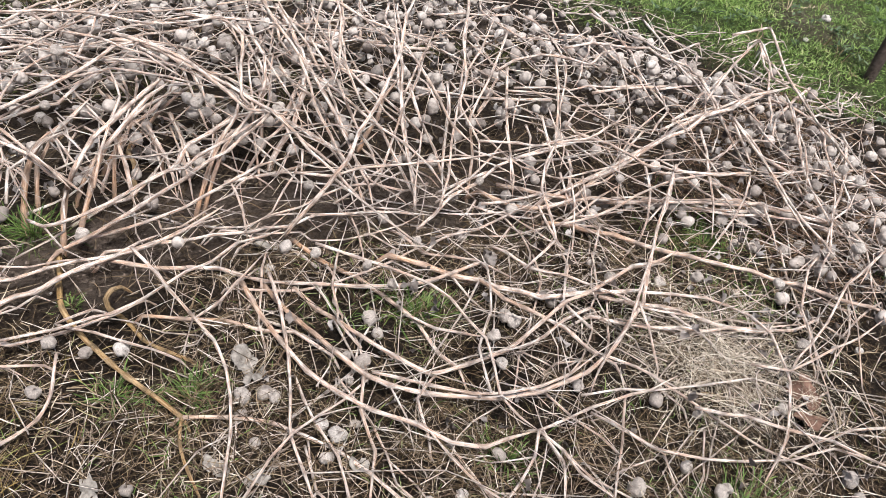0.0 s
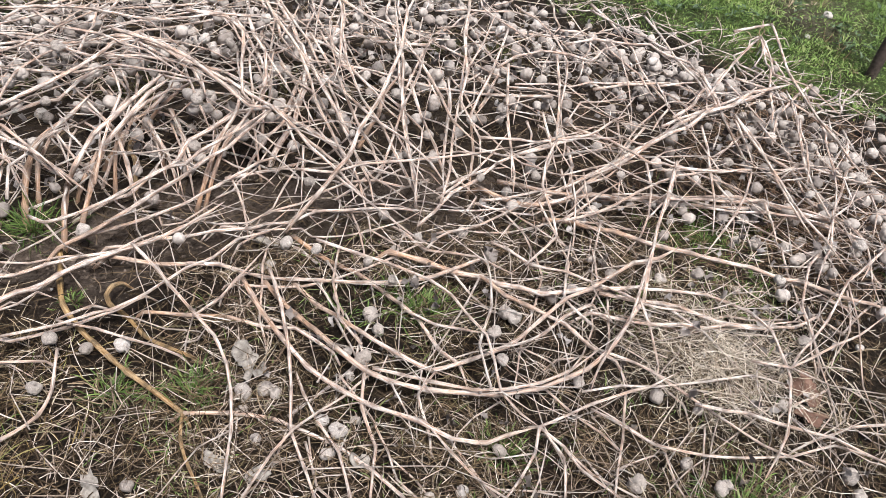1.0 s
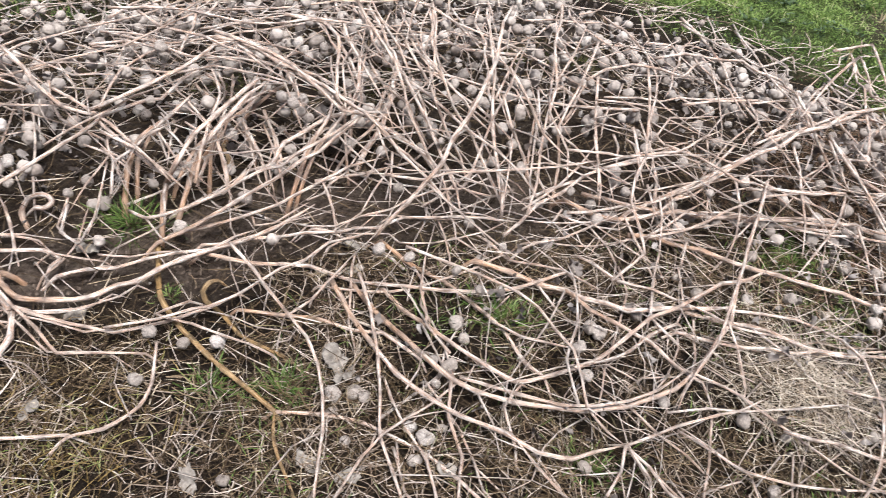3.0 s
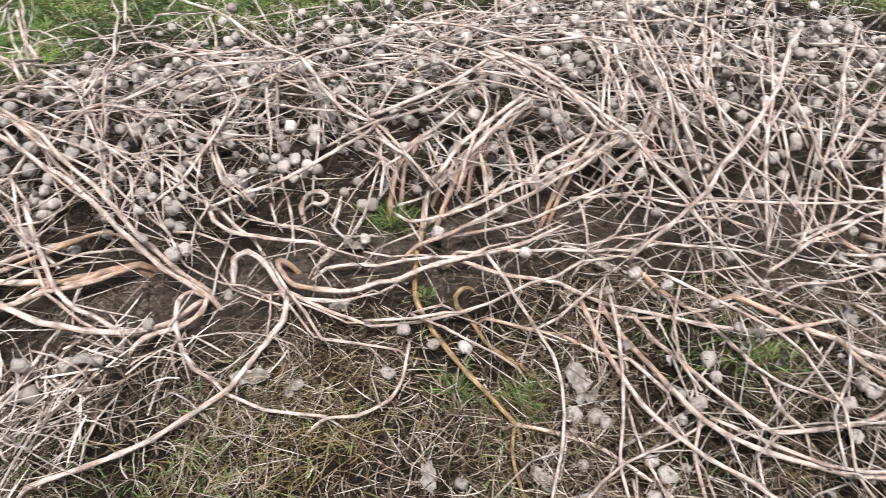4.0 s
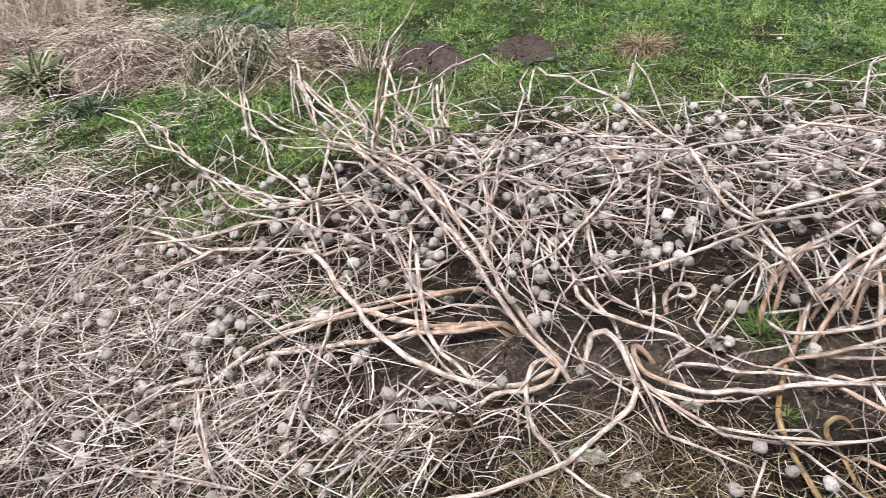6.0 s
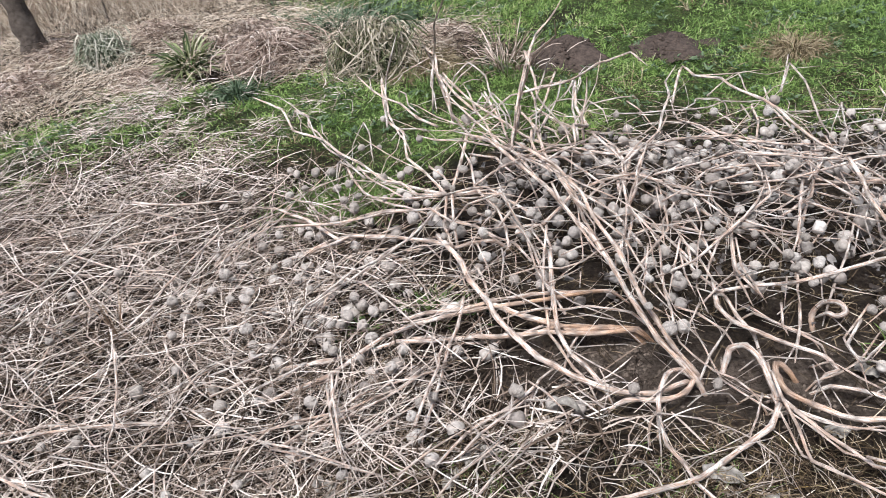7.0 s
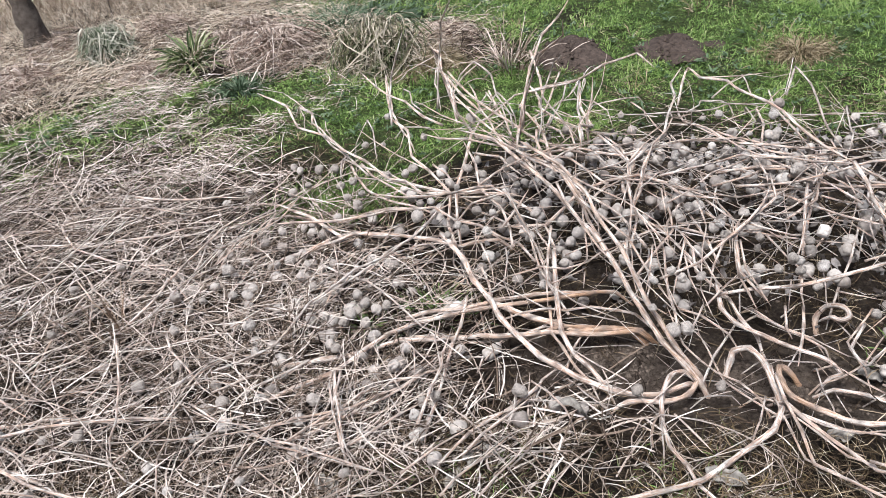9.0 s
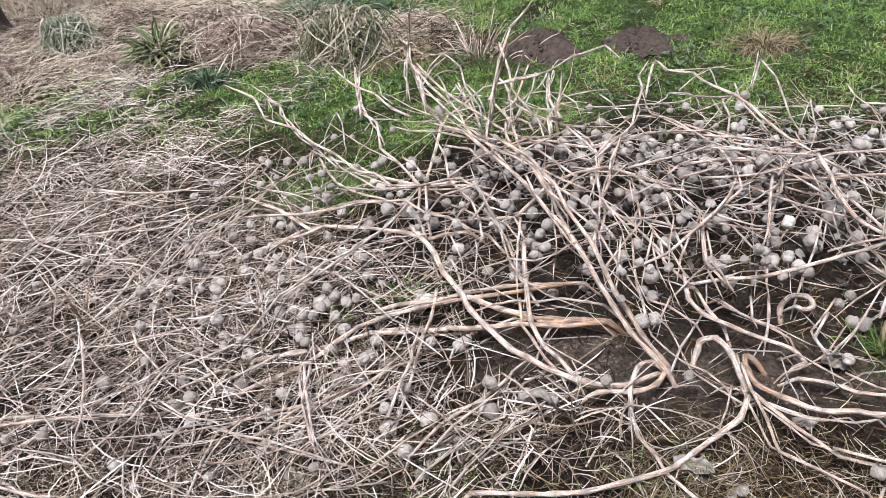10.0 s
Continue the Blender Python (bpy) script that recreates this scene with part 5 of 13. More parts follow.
traced([(1.243, 1.880, 0.23), (1.193, 1.766, 0.18), (1.259, 1.679, 0.12), (1.196, 1.506, 0.06)], 0.0051, 0.0035, STALK, (0.25, 0.95), 1, 0.35)
traced([(1.273, 1.702, 0.21), (1.412, 1.787, 0.24), (1.542, 1.788, 0.26), (1.703, 1.762, 0.26)], 0.0041, 0.0033, STALK, (0.25, 0.95), 1, 0.35)
traced([(0.114, 3.090, 0.31), (0.194, 2.717, 0.33), (0.283, 2.421, 0.36), (0.398, 2.324, 0.31), (0.508, 2.326, 0.26)], 0.0049, 0.0043, STALK, (0.25, 0.95), 1, 0.35)
traced([(0.152, 2.595, 0.26), (0.069, 2.346, 0.19), (0.059, 2.259, 0.12), (0.060, 2.216, 0.06)], 0.0064, 0.0048, STALK, (0.25, 0.95), 1, 0.35)
traced([(0.225, 2.600, 0.36), (0.258, 2.629, 0.39), (0.295, 2.479, 0.36), (0.307, 2.488, 0.26)], 0.0032, 0.0027, TWIG, (0.25, 0.95), 1, 0.35)
traced([(0.543, 2.490, 0.21), (0.542, 2.506, 0.31), (0.574, 2.555, 0.43)], 0.0051, 0.0039, STALK, (0.25, 0.95), 1, 0.35)
traced([(0.404, 2.798, 0.46), (0.401, 2.537, 0.39), (0.457, 2.475, 0.32), (0.503, 2.451, 0.26)], 0.0046, 0.0033, STALK, (0.25, 0.95), 1, 0.35)
traced([(0.496, 2.607, 0.41), (0.413, 2.495, 0.31), (0.379, 2.530, 0.26)], 0.0033, 0.0028, TWIG, (0.25, 0.95), 1, 0.35)
traced([(0.005, 2.600, 0.16), (0.074, 2.325, 0.19), (0.182, 2.281, 0.21), (0.284, 2.290, 0.21)], 0.0044, 0.0031, STALK, (0.25, 0.95), 1, 0.35)
traced([(-0.021, 2.472, 0.13), (0.149, 2.356, 0.16), (0.277, 2.293, 0.16)], 0.0050, 0.0037, STALK, (0.25, 0.95), 1, 0.35)
traced([(0.390, 2.181, 0.29), (0.434, 2.097, 0.22), (0.469, 1.985, 0.15), (0.507, 1.923, 0.09)], 0.0059, 0.0047, STALK, (0.25, 0.95), 1, 0.35)
traced([(0.362, 2.329, 0.36), (0.373, 2.221, 0.31), (0.431, 2.128, 0.24), (0.477, 2.035, 0.16)], 0.0051, 0.0040, STALK, (0.25, 0.95), 1, 0.35)
traced([(0.465, 2.193, 0.16), (0.568, 2.276, 0.19), (0.659, 2.201, 0.23), (0.722, 2.129, 0.22), (0.817, 2.045, 0.21)], 0.0042, 0.0037, STALK, (0.25, 0.95), 1, 0.35)
traced([(0.741, 2.077, 0.21), (0.674, 2.025, 0.16), (0.655, 1.940, 0.11)], 0.0043, 0.0036, STALK, (0.25, 0.95), 1, 0.35)
traced([(0.763, 1.932, 0.16), (0.676, 2.041, 0.14), (0.563, 2.038, 0.11), (0.473, 2.008, 0.07)], 0.0048, 0.0042, STALK, (0.25, 0.95), 1, 0.35)
traced([(0.833, 1.668, 0.11), (0.779, 1.725, 0.17), (0.800, 1.820, 0.21), (0.878, 1.952, 0.21)], 0.0046, 0.0037, STALK, (0.25, 0.95), 1, 0.35)
traced([(2.116, 1.206, 0.46), (1.972, 1.081, 0.41), (1.824, 0.992, 0.36)], 0.0043, 0.0034, STALK, (0.30, 0.95), 1, 0.35)
traced([(2.435, 0.928, 0.46), (2.370, 0.893, 0.36), (2.157, 0.763, 0.26), (2.024, 0.599, 0.16)], 0.0051, 0.0036, STALK, (0.30, 0.95), 1, 0.35)
traced([(1.935, 1.162, 0.41), (1.932, 1.052, 0.31), (1.907, 0.943, 0.19), (1.867, 0.821, 0.07)], 0.0047, 0.0042, STALK, (0.30, 0.95), 1, 0.35)
traced([(1.863, 1.144, 0.39), (1.823, 1.048, 0.28), (1.820, 0.958, 0.17), (1.781, 0.816, 0.06)], 0.0046, 0.0041, STALK, (0.30, 0.95), 1, 0.35)
traced([(2.048, 0.870, 0.41), (2.013, 0.757, 0.34), (2.028, 0.714, 0.27), (2.053, 0.621, 0.21)], 0.0046, 0.0041, STALK, (0.30, 0.95), 1, 0.35)
traced([(1.980, 0.837, 0.36), (1.964, 0.725, 0.21), (1.979, 0.657, 0.09)], 0.0046, 0.0042, STALK, (0.30, 0.95), 1, 0.35)
traced([(1.900, 0.722, 0.06), (1.919, 0.851, 0.19), (1.878, 0.933, 0.32), (1.914, 1.047, 0.46)], 0.0048, 0.0039, STALK, (0.30, 0.95), 1, 0.35)
traced([(1.838, 0.861, 0.06), (1.935, 0.846, 0.22), (2.024, 0.842, 0.37), (2.071, 0.834, 0.51)], 0.0048, 0.0034, STALK, (0.30, 0.95), 1, 0.35)
traced([(2.096, 0.649, 0.21), (2.177, 0.503, 0.22), (2.303, 0.386, 0.24), (2.490, 0.329, 0.26)], 0.0048, 0.0038, STALK, (0.30, 0.95), 1, 0.35)
traced([(1.863, 0.628, 0.11), (2.024, 0.704, 0.21), (2.274, 0.811, 0.31), (2.497, 0.853, 0.41)], 0.0040, 0.0039, STALK, (0.30, 0.95), 1, 0.35)
traced([(1.665, 0.990, 0.16), (1.772, 0.845, 0.19), (1.899, 0.704, 0.21), (2.110, 0.561, 0.21)], 0.0045, 0.0036, STALK, (0.30, 0.95), 1, 0.35)
traced([(2.197, 0.515, 0.31), (2.151, 0.440, 0.23), (2.132, 0.435, 0.11)], 0.0041, 0.0036, STALK, (0.30, 0.95), 1, 0.35)
traced([(2.457, 0.606, 0.36), (2.329, 0.518, 0.29), (2.184, 0.438, 0.21)], 0.0045, 0.0036, STALK, (0.30, 0.95), 1, 0.35)
traced([(1.982, 1.173, 0.26), (1.875, 0.928, 0.29), (1.798, 0.725, 0.31), (1.698, 0.539, 0.31)], 0.0049, 0.0036, STALK, (0.30, 0.95), 1, 0.35)
traced([(2.340, 0.746, 0.31), (2.490, 0.669, 0.34), (2.506, 0.508, 0.36), (2.697, 0.481, 0.36)], 0.0051, 0.0040, STALK, (0.30, 0.95), 1, 0.35)
traced([(2.530, 0.483, 0.26), (2.695, 0.368, 0.26), (2.853, 0.292, 0.22), (2.986, 0.102, 0.16)], 0.0052, 0.0043, STALK, (0.30, 0.95), 1, 0.35)
traced([(2.350, 0.448, 0.21), (2.366, 0.340, 0.21), (2.336, 0.198, 0.21), (2.452, 0.131, 0.16), (2.468, -0.047, 0.11)], 0.0050, 0.0038, STALK, (0.30, 0.95), 1, 0.35)
traced([(2.980, 0.138, 0.26), (2.980, -0.022, 0.26), (2.971, -0.128, 0.24), (2.949, -0.279, 0.21)], 0.0049, 0.0040, STALK, (0.30, 0.95), 1, 0.35)
traced([(2.970, -0.063, 0.26), (2.761, -0.162, 0.22), (2.643, -0.245, 0.17), (2.531, -0.365, 0.11)], 0.0055, 0.0037, STALK, (0.30, 0.95), 1, 0.35)
traced([(2.823, -0.193, 0.21), (2.790, -0.330, 0.16), (2.949, -0.451, 0.11)], 0.0053, 0.0040, STALK, (0.30, 0.95), 1, 0.35)
traced([(2.949, -0.279, 0.21), (2.714, -0.327, 0.15), (2.460, -0.362, 0.11), (2.272, -0.368, 0.07)], 0.0054, 0.0034, STALK, (0.30, 0.95), 1, 0.35)
traced([(2.497, -0.492, 0.16), (2.286, -0.429, 0.14), (2.023, -0.400, 0.11), (1.895, -0.382, 0.09)], 0.0047, 0.0030, STALK, (0.30, 0.95), 1, 0.35)
traced([(1.844, -0.287, 0.11), (1.874, -0.373, 0.12), (2.032, -0.453, 0.12), (2.257, -0.550, 0.11)], 0.0035, 0.0033, STALK, (0.30, 0.95), 1, 0.35)
traced([(2.439, -0.341, 0.09), (2.154, -0.348, 0.10), (2.040, -0.402, 0.10), (1.883, -0.482, 0.09)], 0.0042, 0.0029, STALK, (0.30, 0.95), 1, 0.35)
traced([(1.833, 0.126, 0.05), (1.735, 0.161, 0.06), (1.594, 0.191, 0.07), (1.495, 0.236, 0.09)], 0.0054, 0.0039, STALK, (0.30, 0.95), 1, 0.35)
traced([(1.293, 0.488, 0.11), (1.343, 0.589, 0.09), (1.441, 0.682, 0.08), (1.573, 0.763, 0.06)], 0.0037, 0.0033, STALK, (0.30, 0.95), 1, 0.35)
traced([(0.860, 0.452, 0.07), (1.042, 0.477, 0.07), (1.184, 0.450, 0.06), (1.285, 0.445, 0.05)], 0.0032, 0.0028, STALK, (0.30, 0.95), 1, 0.35)
traced([(0.989, 0.289, 0.06), (1.064, 0.374, 0.05), (1.108, 0.468, 0.04), (1.183, 0.588, 0.04)], 0.0036, 0.0037, STALK, (0.30, 0.95), 1, 0.35)
traced([(1.236, 0.273, 0.06), (1.200, 0.179, 0.06), (1.176, 0.096, 0.06), (1.175, 0.027, 0.06)], 0.0036, 0.0025, STALK, (0.30, 0.95), 1, 0.35)
traced([(1.219, 0.246, 0.05), (1.287, 0.322, 0.06), (1.359, 0.323, 0.07)], 0.0035, 0.0033, STALK, (0.30, 0.95), 1, 0.35)
traced([(2.980, 0.703, 0.31), (2.900, 0.508, 0.32), (2.845, 0.365, 0.33), (3.114, 0.318, 0.29), (3.066, 0.279, 0.26)], 0.0045, 0.0037, TWIG, (0.30, 0.95), 1, 0.35)
traced([(3.095, 0.537, 0.31), (2.838, 0.315, 0.31), (2.785, 0.186, 0.27), (2.969, 0.055, 0.21)], 0.0045, 0.0035, TWIG, (0.30, 0.95), 1, 0.35)
traced([(1.555, 2.056, 0.21), (1.570, 1.834, 0.26), (1.537, 1.618, 0.31), (1.634, 1.526, 0.31), (1.687, 1.406, 0.31)], 0.0050, 0.0040, STALK, (0.30, 0.95), 1, 0.35)
traced([(1.430, 1.886, 0.21), (1.486, 1.685, 0.25), (1.570, 1.570, 0.29), (1.633, 1.417, 0.30), (1.662, 1.275, 0.31)], 0.0047, 0.0034, STALK, (0.30, 0.95), 1, 0.35)
traced([(1.604, 1.938, 0.31), (1.607, 1.648, 0.34), (1.606, 1.467, 0.36), (1.582, 1.275, 0.36)], 0.0048, 0.0032, STALK, (0.30, 0.95), 1, 0.35)
traced([(1.492, 1.921, 0.36), (1.604, 1.774, 0.38), (1.668, 1.526, 0.41), (1.829, 1.428, 0.41), (1.955, 1.241, 0.41)], 0.0040, 0.0036, STALK, (0.30, 0.95), 1, 0.35)
traced([(0.293, 2.300, 0.26), (0.231, 2.504, 0.29), (0.196, 2.681, 0.32), (0.174, 2.821, 0.36)], 0.0044, 0.0038, STALK, (0.35, 0.95), 1, 0.35)
traced([(0.356, 2.260, 0.21), (0.282, 2.469, 0.26), (0.186, 2.600, 0.31), (0.103, 2.848, 0.36), (0.064, 2.967, 0.41)], 0.0044, 0.0039, STALK, (0.35, 0.95), 1, 0.35)
traced([(0.292, 2.099, 0.21), (0.177, 2.265, 0.23), (0.048, 2.202, 0.26), (-0.108, 2.183, 0.28), (-0.210, 2.185, 0.31)], 0.0049, 0.0037, STALK, (0.35, 0.95), 1, 0.35)
traced([(0.206, 2.008, 0.16), (0.200, 2.187, 0.19), (0.143, 2.290, 0.22), (0.118, 2.567, 0.26)], 0.0048, 0.0042, STALK, (0.35, 0.95), 1, 0.35)
traced([(0.168, 2.445, 0.31), (0.105, 2.471, 0.41), (0.101, 2.518, 0.51)], 0.0046, 0.0034, STALK, (0.35, 0.95), 1, 0.35)
traced([(0.333, 2.309, 0.31), (0.383, 2.466, 0.41), (0.429, 2.491, 0.51), (0.427, 2.318, 0.61)], 0.0033, 0.0026, TWIG, (0.35, 0.95), 1, 0.35)
traced([(0.389, 2.175, 0.31), (0.259, 2.284, 0.34), (0.126, 2.354, 0.36), (-0.015, 2.443, 0.36)], 0.0037, 0.0034, STALK, (0.35, 0.95), 1, 0.35)
traced([(0.519, 2.121, 0.26), (0.432, 2.271, 0.29), (0.341, 2.361, 0.29), (0.238, 2.574, 0.26)], 0.0041, 0.0036, STALK, (0.35, 0.95), 1, 0.35)
traced([(0.580, 1.912, 0.16), (0.538, 2.061, 0.19), (0.462, 2.174, 0.21), (0.422, 2.358, 0.21)], 0.0046, 0.0040, STALK, (0.35, 0.95), 1, 0.35)
traced([(0.719, 1.840, 0.11), (0.666, 1.980, 0.14), (0.593, 2.075, 0.17), (0.477, 2.017, 0.21)], 0.0046, 0.0036, STALK, (0.35, 0.95), 1, 0.35)
traced([(0.772, 1.856, 0.11), (0.758, 2.009, 0.15), (0.728, 2.129, 0.18), (0.641, 2.253, 0.21)], 0.0046, 0.0039, STALK, (0.35, 0.95), 1, 0.35)
traced([(0.791, 1.611, 0.04), (0.758, 1.730, 0.08), (0.696, 1.822, 0.12), (0.692, 2.010, 0.16)], 0.0053, 0.0048, STALK, (0.35, 0.95), 1, 0.35)
traced([(0.590, 1.628, 0.06), (0.600, 1.764, 0.10), (0.630, 1.915, 0.15), (0.609, 2.015, 0.19)], 0.0043, 0.0036, STALK, (0.35, 0.95), 1, 0.35)
traced([(0.325, 1.782, 0.06), (0.280, 1.968, 0.09), (0.275, 2.133, 0.11), (0.244, 2.281, 0.11)], 0.0045, 0.0040, STALK, (0.35, 0.95), 1, 0.35)
traced([(0.507, 1.756, 0.05), (0.393, 1.802, 0.06), (0.267, 1.808, 0.07), (0.136, 1.784, 0.07)], 0.0045, 0.0040, STALK, (0.35, 0.95), 1, 0.35)
traced([(0.134, 2.141, 0.31), (0.246, 2.191, 0.34), (0.396, 2.261, 0.34), (0.556, 2.341, 0.31)], 0.0036, 0.0033, STALK, (0.35, 0.95), 1, 0.35)
traced([(0.276, 2.390, 0.36), (0.236, 2.446, 0.46), (0.192, 2.686, 0.49), (0.121, 2.588, 0.46)], 0.0033, 0.0029, TWIG, (0.35, 0.95), 1, 0.35)
traced([(1.512, 2.015, 0.24), (1.567, 1.960, 0.24), (1.605, 1.896, 0.24), (1.596, 1.817, 0.24), (1.588, 1.739, 0.24)], 0.0039, 0.0031, STALK, (0.35, 1.00), 1, 0.35)
traced([(1.576, 1.719, 0.27), (1.668, 1.792, 0.27), (1.787, 1.891, 0.27), (1.835, 1.931, 0.27)], 0.0050, 0.0040, STALK, (0.35, 1.00), 0, 0.35)
traced([(1.678, 1.695, 0.27), (1.749, 1.655, 0.27), (1.791, 1.606, 0.27)], 0.0027, 0.0022, TWIG, (0.35, 1.00), 1, 0.35)
traced([(1.635, 1.941, 0.22), (1.671, 1.858, 0.22), (1.730, 1.764, 0.22), (1.775, 1.692, 0.22)], 0.0029, 0.0023, TWIG, (0.35, 1.00), 0, 0.35)
traced([(1.480, 1.958, 0.19), (1.560, 1.941, 0.19), (1.648, 1.925, 0.19), (1.698, 1.909, 0.19)], 0.0029, 0.0024, TWIG, (0.35, 1.00), 1, 0.35)
traced([(1.463, 1.906, 0.22), (1.507, 1.827, 0.22), (1.575, 1.730, 0.22), (1.621, 1.664, 0.22), (1.682, 1.591, 0.22), (1.708, 1.524, 0.22)], 0.0028, 0.0023, TWIG, (0.35, 1.00), 0, 0.35)
traced([(1.418, 1.857, 0.22), (1.436, 1.808, 0.22), (1.516, 1.718, 0.22)], 0.0028, 0.0022, TWIG, (0.35, 1.00), 1, 0.35)
traced([(1.462, 1.930, 0.22), (1.398, 1.830, 0.22), (1.354, 1.765, 0.22)], 0.0028, 0.0023, TWIG, (0.35, 1.00), 0, 0.35)
traced([(1.372, 1.803, 0.19), (1.406, 1.765, 0.19), (1.471, 1.728, 0.19)], 0.0018, 0.0014, TWIG, (0.35, 1.00), 0, 0.35)
traced([(1.332, 1.785, 0.19), (1.370, 1.740, 0.19), (1.386, 1.691, 0.19), (1.448, 1.664, 0.19)], 0.0027, 0.0021, TWIG, (0.35, 1.00), 0, 0.35)
traced([(1.576, 1.792, 0.16), (1.536, 1.694, 0.16), (1.524, 1.581, 0.16)], 0.0037, 0.0030, STALK, (0.35, 1.00), 1, 0.35)
traced([(1.416, 1.640, 0.19), (1.401, 1.571, 0.19), (1.410, 1.538, 0.18)], 0.0026, 0.0021, TWIG, (0.35, 1.00), 0, 0.35)
traced([(1.444, 1.624, 0.19), (1.469, 1.574, 0.19), (1.461, 1.518, 0.19), (1.462, 1.477, 0.17)], 0.0035, 0.0028, STALK, (0.35, 1.00), 1, 0.35)
traced([(1.656, 1.761, 0.11), (1.635, 1.700, 0.11), (1.611, 1.655, 0.11), (1.578, 1.598, 0.11)], 0.0057, 0.0046, STALK, (0.15, 0.80), 0, 0.35)
traced([(1.692, 1.748, 0.14), (1.681, 1.686, 0.14), (1.661, 1.634, 0.14), (1.640, 1.609, 0.14), (1.530, 1.563, 0.14)], 0.0057, 0.0046, STALK, (0.15, 0.80), 1, 0.35)
traced([(1.717, 1.730, 0.16), (1.664, 1.638, 0.16), (1.636, 1.595, 0.16)], 0.0047, 0.0038, STALK, (0.35, 1.00), 0, 0.35)
traced([(1.627, 2.182, 0.22), (1.616, 2.060, 0.22), (1.605, 1.993, 0.22)], 0.0031, 0.0025, TWIG, (0.35, 1.00), 1, 0.35)
traced([(1.695, 2.205, 0.22), (1.688, 2.128, 0.22), (1.670, 2.038, 0.22)], 0.0032, 0.0025, TWIG, (0.35, 1.00), 0, 0.35)
traced([(1.712, 1.901, 0.24), (1.774, 1.898, 0.24), (1.845, 1.916, 0.24), (1.939, 1.918, 0.24)], 0.0031, 0.0025, TWIG, (0.35, 1.00), 1, 0.35)
traced([(1.754, 1.837, 0.24), (1.842, 1.811, 0.24), (1.947, 1.772, 0.24), (2.034, 1.734, 0.24), (2.112, 1.683, 0.24)], 0.0040, 0.0032, STALK, (0.35, 1.00), 0, 0.35)
traced([(1.961, 1.787, 0.24), (2.032, 1.809, 0.24), (2.082, 1.829, 0.24)], 0.0031, 0.0025, TWIG, (0.35, 1.00), 1, 0.35)
traced([(1.823, 2.171, 0.19), (1.795, 2.028, 0.19), (1.782, 1.985, 0.19)], 0.0032, 0.0026, TWIG, (0.35, 1.00), 0, 0.35)
traced([(1.972, 1.889, 0.24), (1.948, 1.798, 0.24), (2.030, 1.755, 0.24), (2.081, 1.653, 0.24)], 0.0031, 0.0024, TWIG, (0.35, 1.00), 1, 0.35)
traced([(1.779, 1.815, 0.24), (1.803, 1.742, 0.24), (1.783, 1.659, 0.24), (1.800, 1.594, 0.24)], 0.0039, 0.0031, STALK, (0.35, 1.00), 0, 0.35)
traced([(1.771, 1.695, 0.24), (1.764, 1.603, 0.24), (1.727, 1.472, 0.24)], 0.0047, 0.0037, STALK, (0.35, 1.00), 1, 0.35)
traced([(1.705, 1.682, 0.24), (1.740, 1.602, 0.24), (1.775, 1.521, 0.24), (1.772, 1.359, 0.24)], 0.0037, 0.0029, STALK, (0.35, 1.00), 0, 0.35)
traced([(1.605, 1.636, 0.27), (1.718, 1.529, 0.27), (1.729, 1.427, 0.27), (1.738, 1.326, 0.26)], 0.0035, 0.0028, STALK, (0.35, 1.00), 1, 0.35)
traced([(1.681, 1.493, 0.24), (1.709, 1.420, 0.24), (1.675, 1.364, 0.23), (1.649, 1.308, 0.20), (1.630, 1.270, 0.18)], 0.0044, 0.0035, STALK, (0.35, 1.00), 0, 0.35)
traced([(1.776, 1.444, 0.22), (1.710, 1.356, 0.21), (1.694, 1.298, 0.19)], 0.0035, 0.0028, STALK, (0.35, 1.00), 1, 0.35)
traced([(1.688, 1.430, 0.27), (1.786, 1.479, 0.27)], 0.0027, 0.0021, TWIG, (0.35, 1.00), 0, 0.35)
traced([(1.642, 1.486, 0.24), (1.681, 1.448, 0.24), (1.772, 1.359, 0.24)], 0.0026, 0.0021, TWIG, (0.35, 1.00), 1, 0.35)
traced([(2.083, 1.680, 0.24), (2.072, 1.595, 0.24), (2.015, 1.513, 0.24), (1.981, 1.451, 0.24), (1.946, 1.384, 0.24), (1.882, 1.300, 0.24), (1.833, 1.243, 0.24), (1.804, 1.235, 0.23), (1.762, 1.230, 0.21)], 0.0040, 0.0032, STALK, (0.35, 1.00), 0, 0.35)
traced([(2.056, 1.604, 0.24), (2.138, 1.631, 0.24), (2.224, 1.672, 0.24)], 0.0031, 0.0025, TWIG, (0.35, 1.00), 1, 0.35)
traced([(2.161, 1.732, 0.19), (2.274, 1.627, 0.19), (2.372, 1.517, 0.19)], 0.0031, 0.0025, TWIG, (0.35, 1.00), 0, 0.35)
traced([(2.100, 1.672, 0.22), (2.202, 1.564, 0.22), (2.308, 1.453, 0.22)], 0.0030, 0.0024, TWIG, (0.35, 1.00), 1, 0.35)
traced([(2.299, 1.730, 0.14), (2.218, 1.625, 0.14), (2.174, 1.553, 0.14), (2.136, 1.506, 0.14), (2.057, 1.474, 0.14)], 0.0064, 0.0051, STALK, (0.15, 0.80), 0, 0.35)
traced([(1.920, 1.413, 0.27), (1.983, 1.440, 0.27), (2.016, 1.440, 0.27), (2.023, 1.383, 0.27), (2.037, 1.304, 0.27)], 0.0027, 0.0022, TWIG, (0.35, 1.00), 1, 0.35)
traced([(1.898, 1.409, 0.27), (1.801, 1.312, 0.27), (1.761, 1.261, 0.24), (1.742, 1.223, 0.22)], 0.0036, 0.0029, STALK, (0.35, 1.00), 0, 0.35)
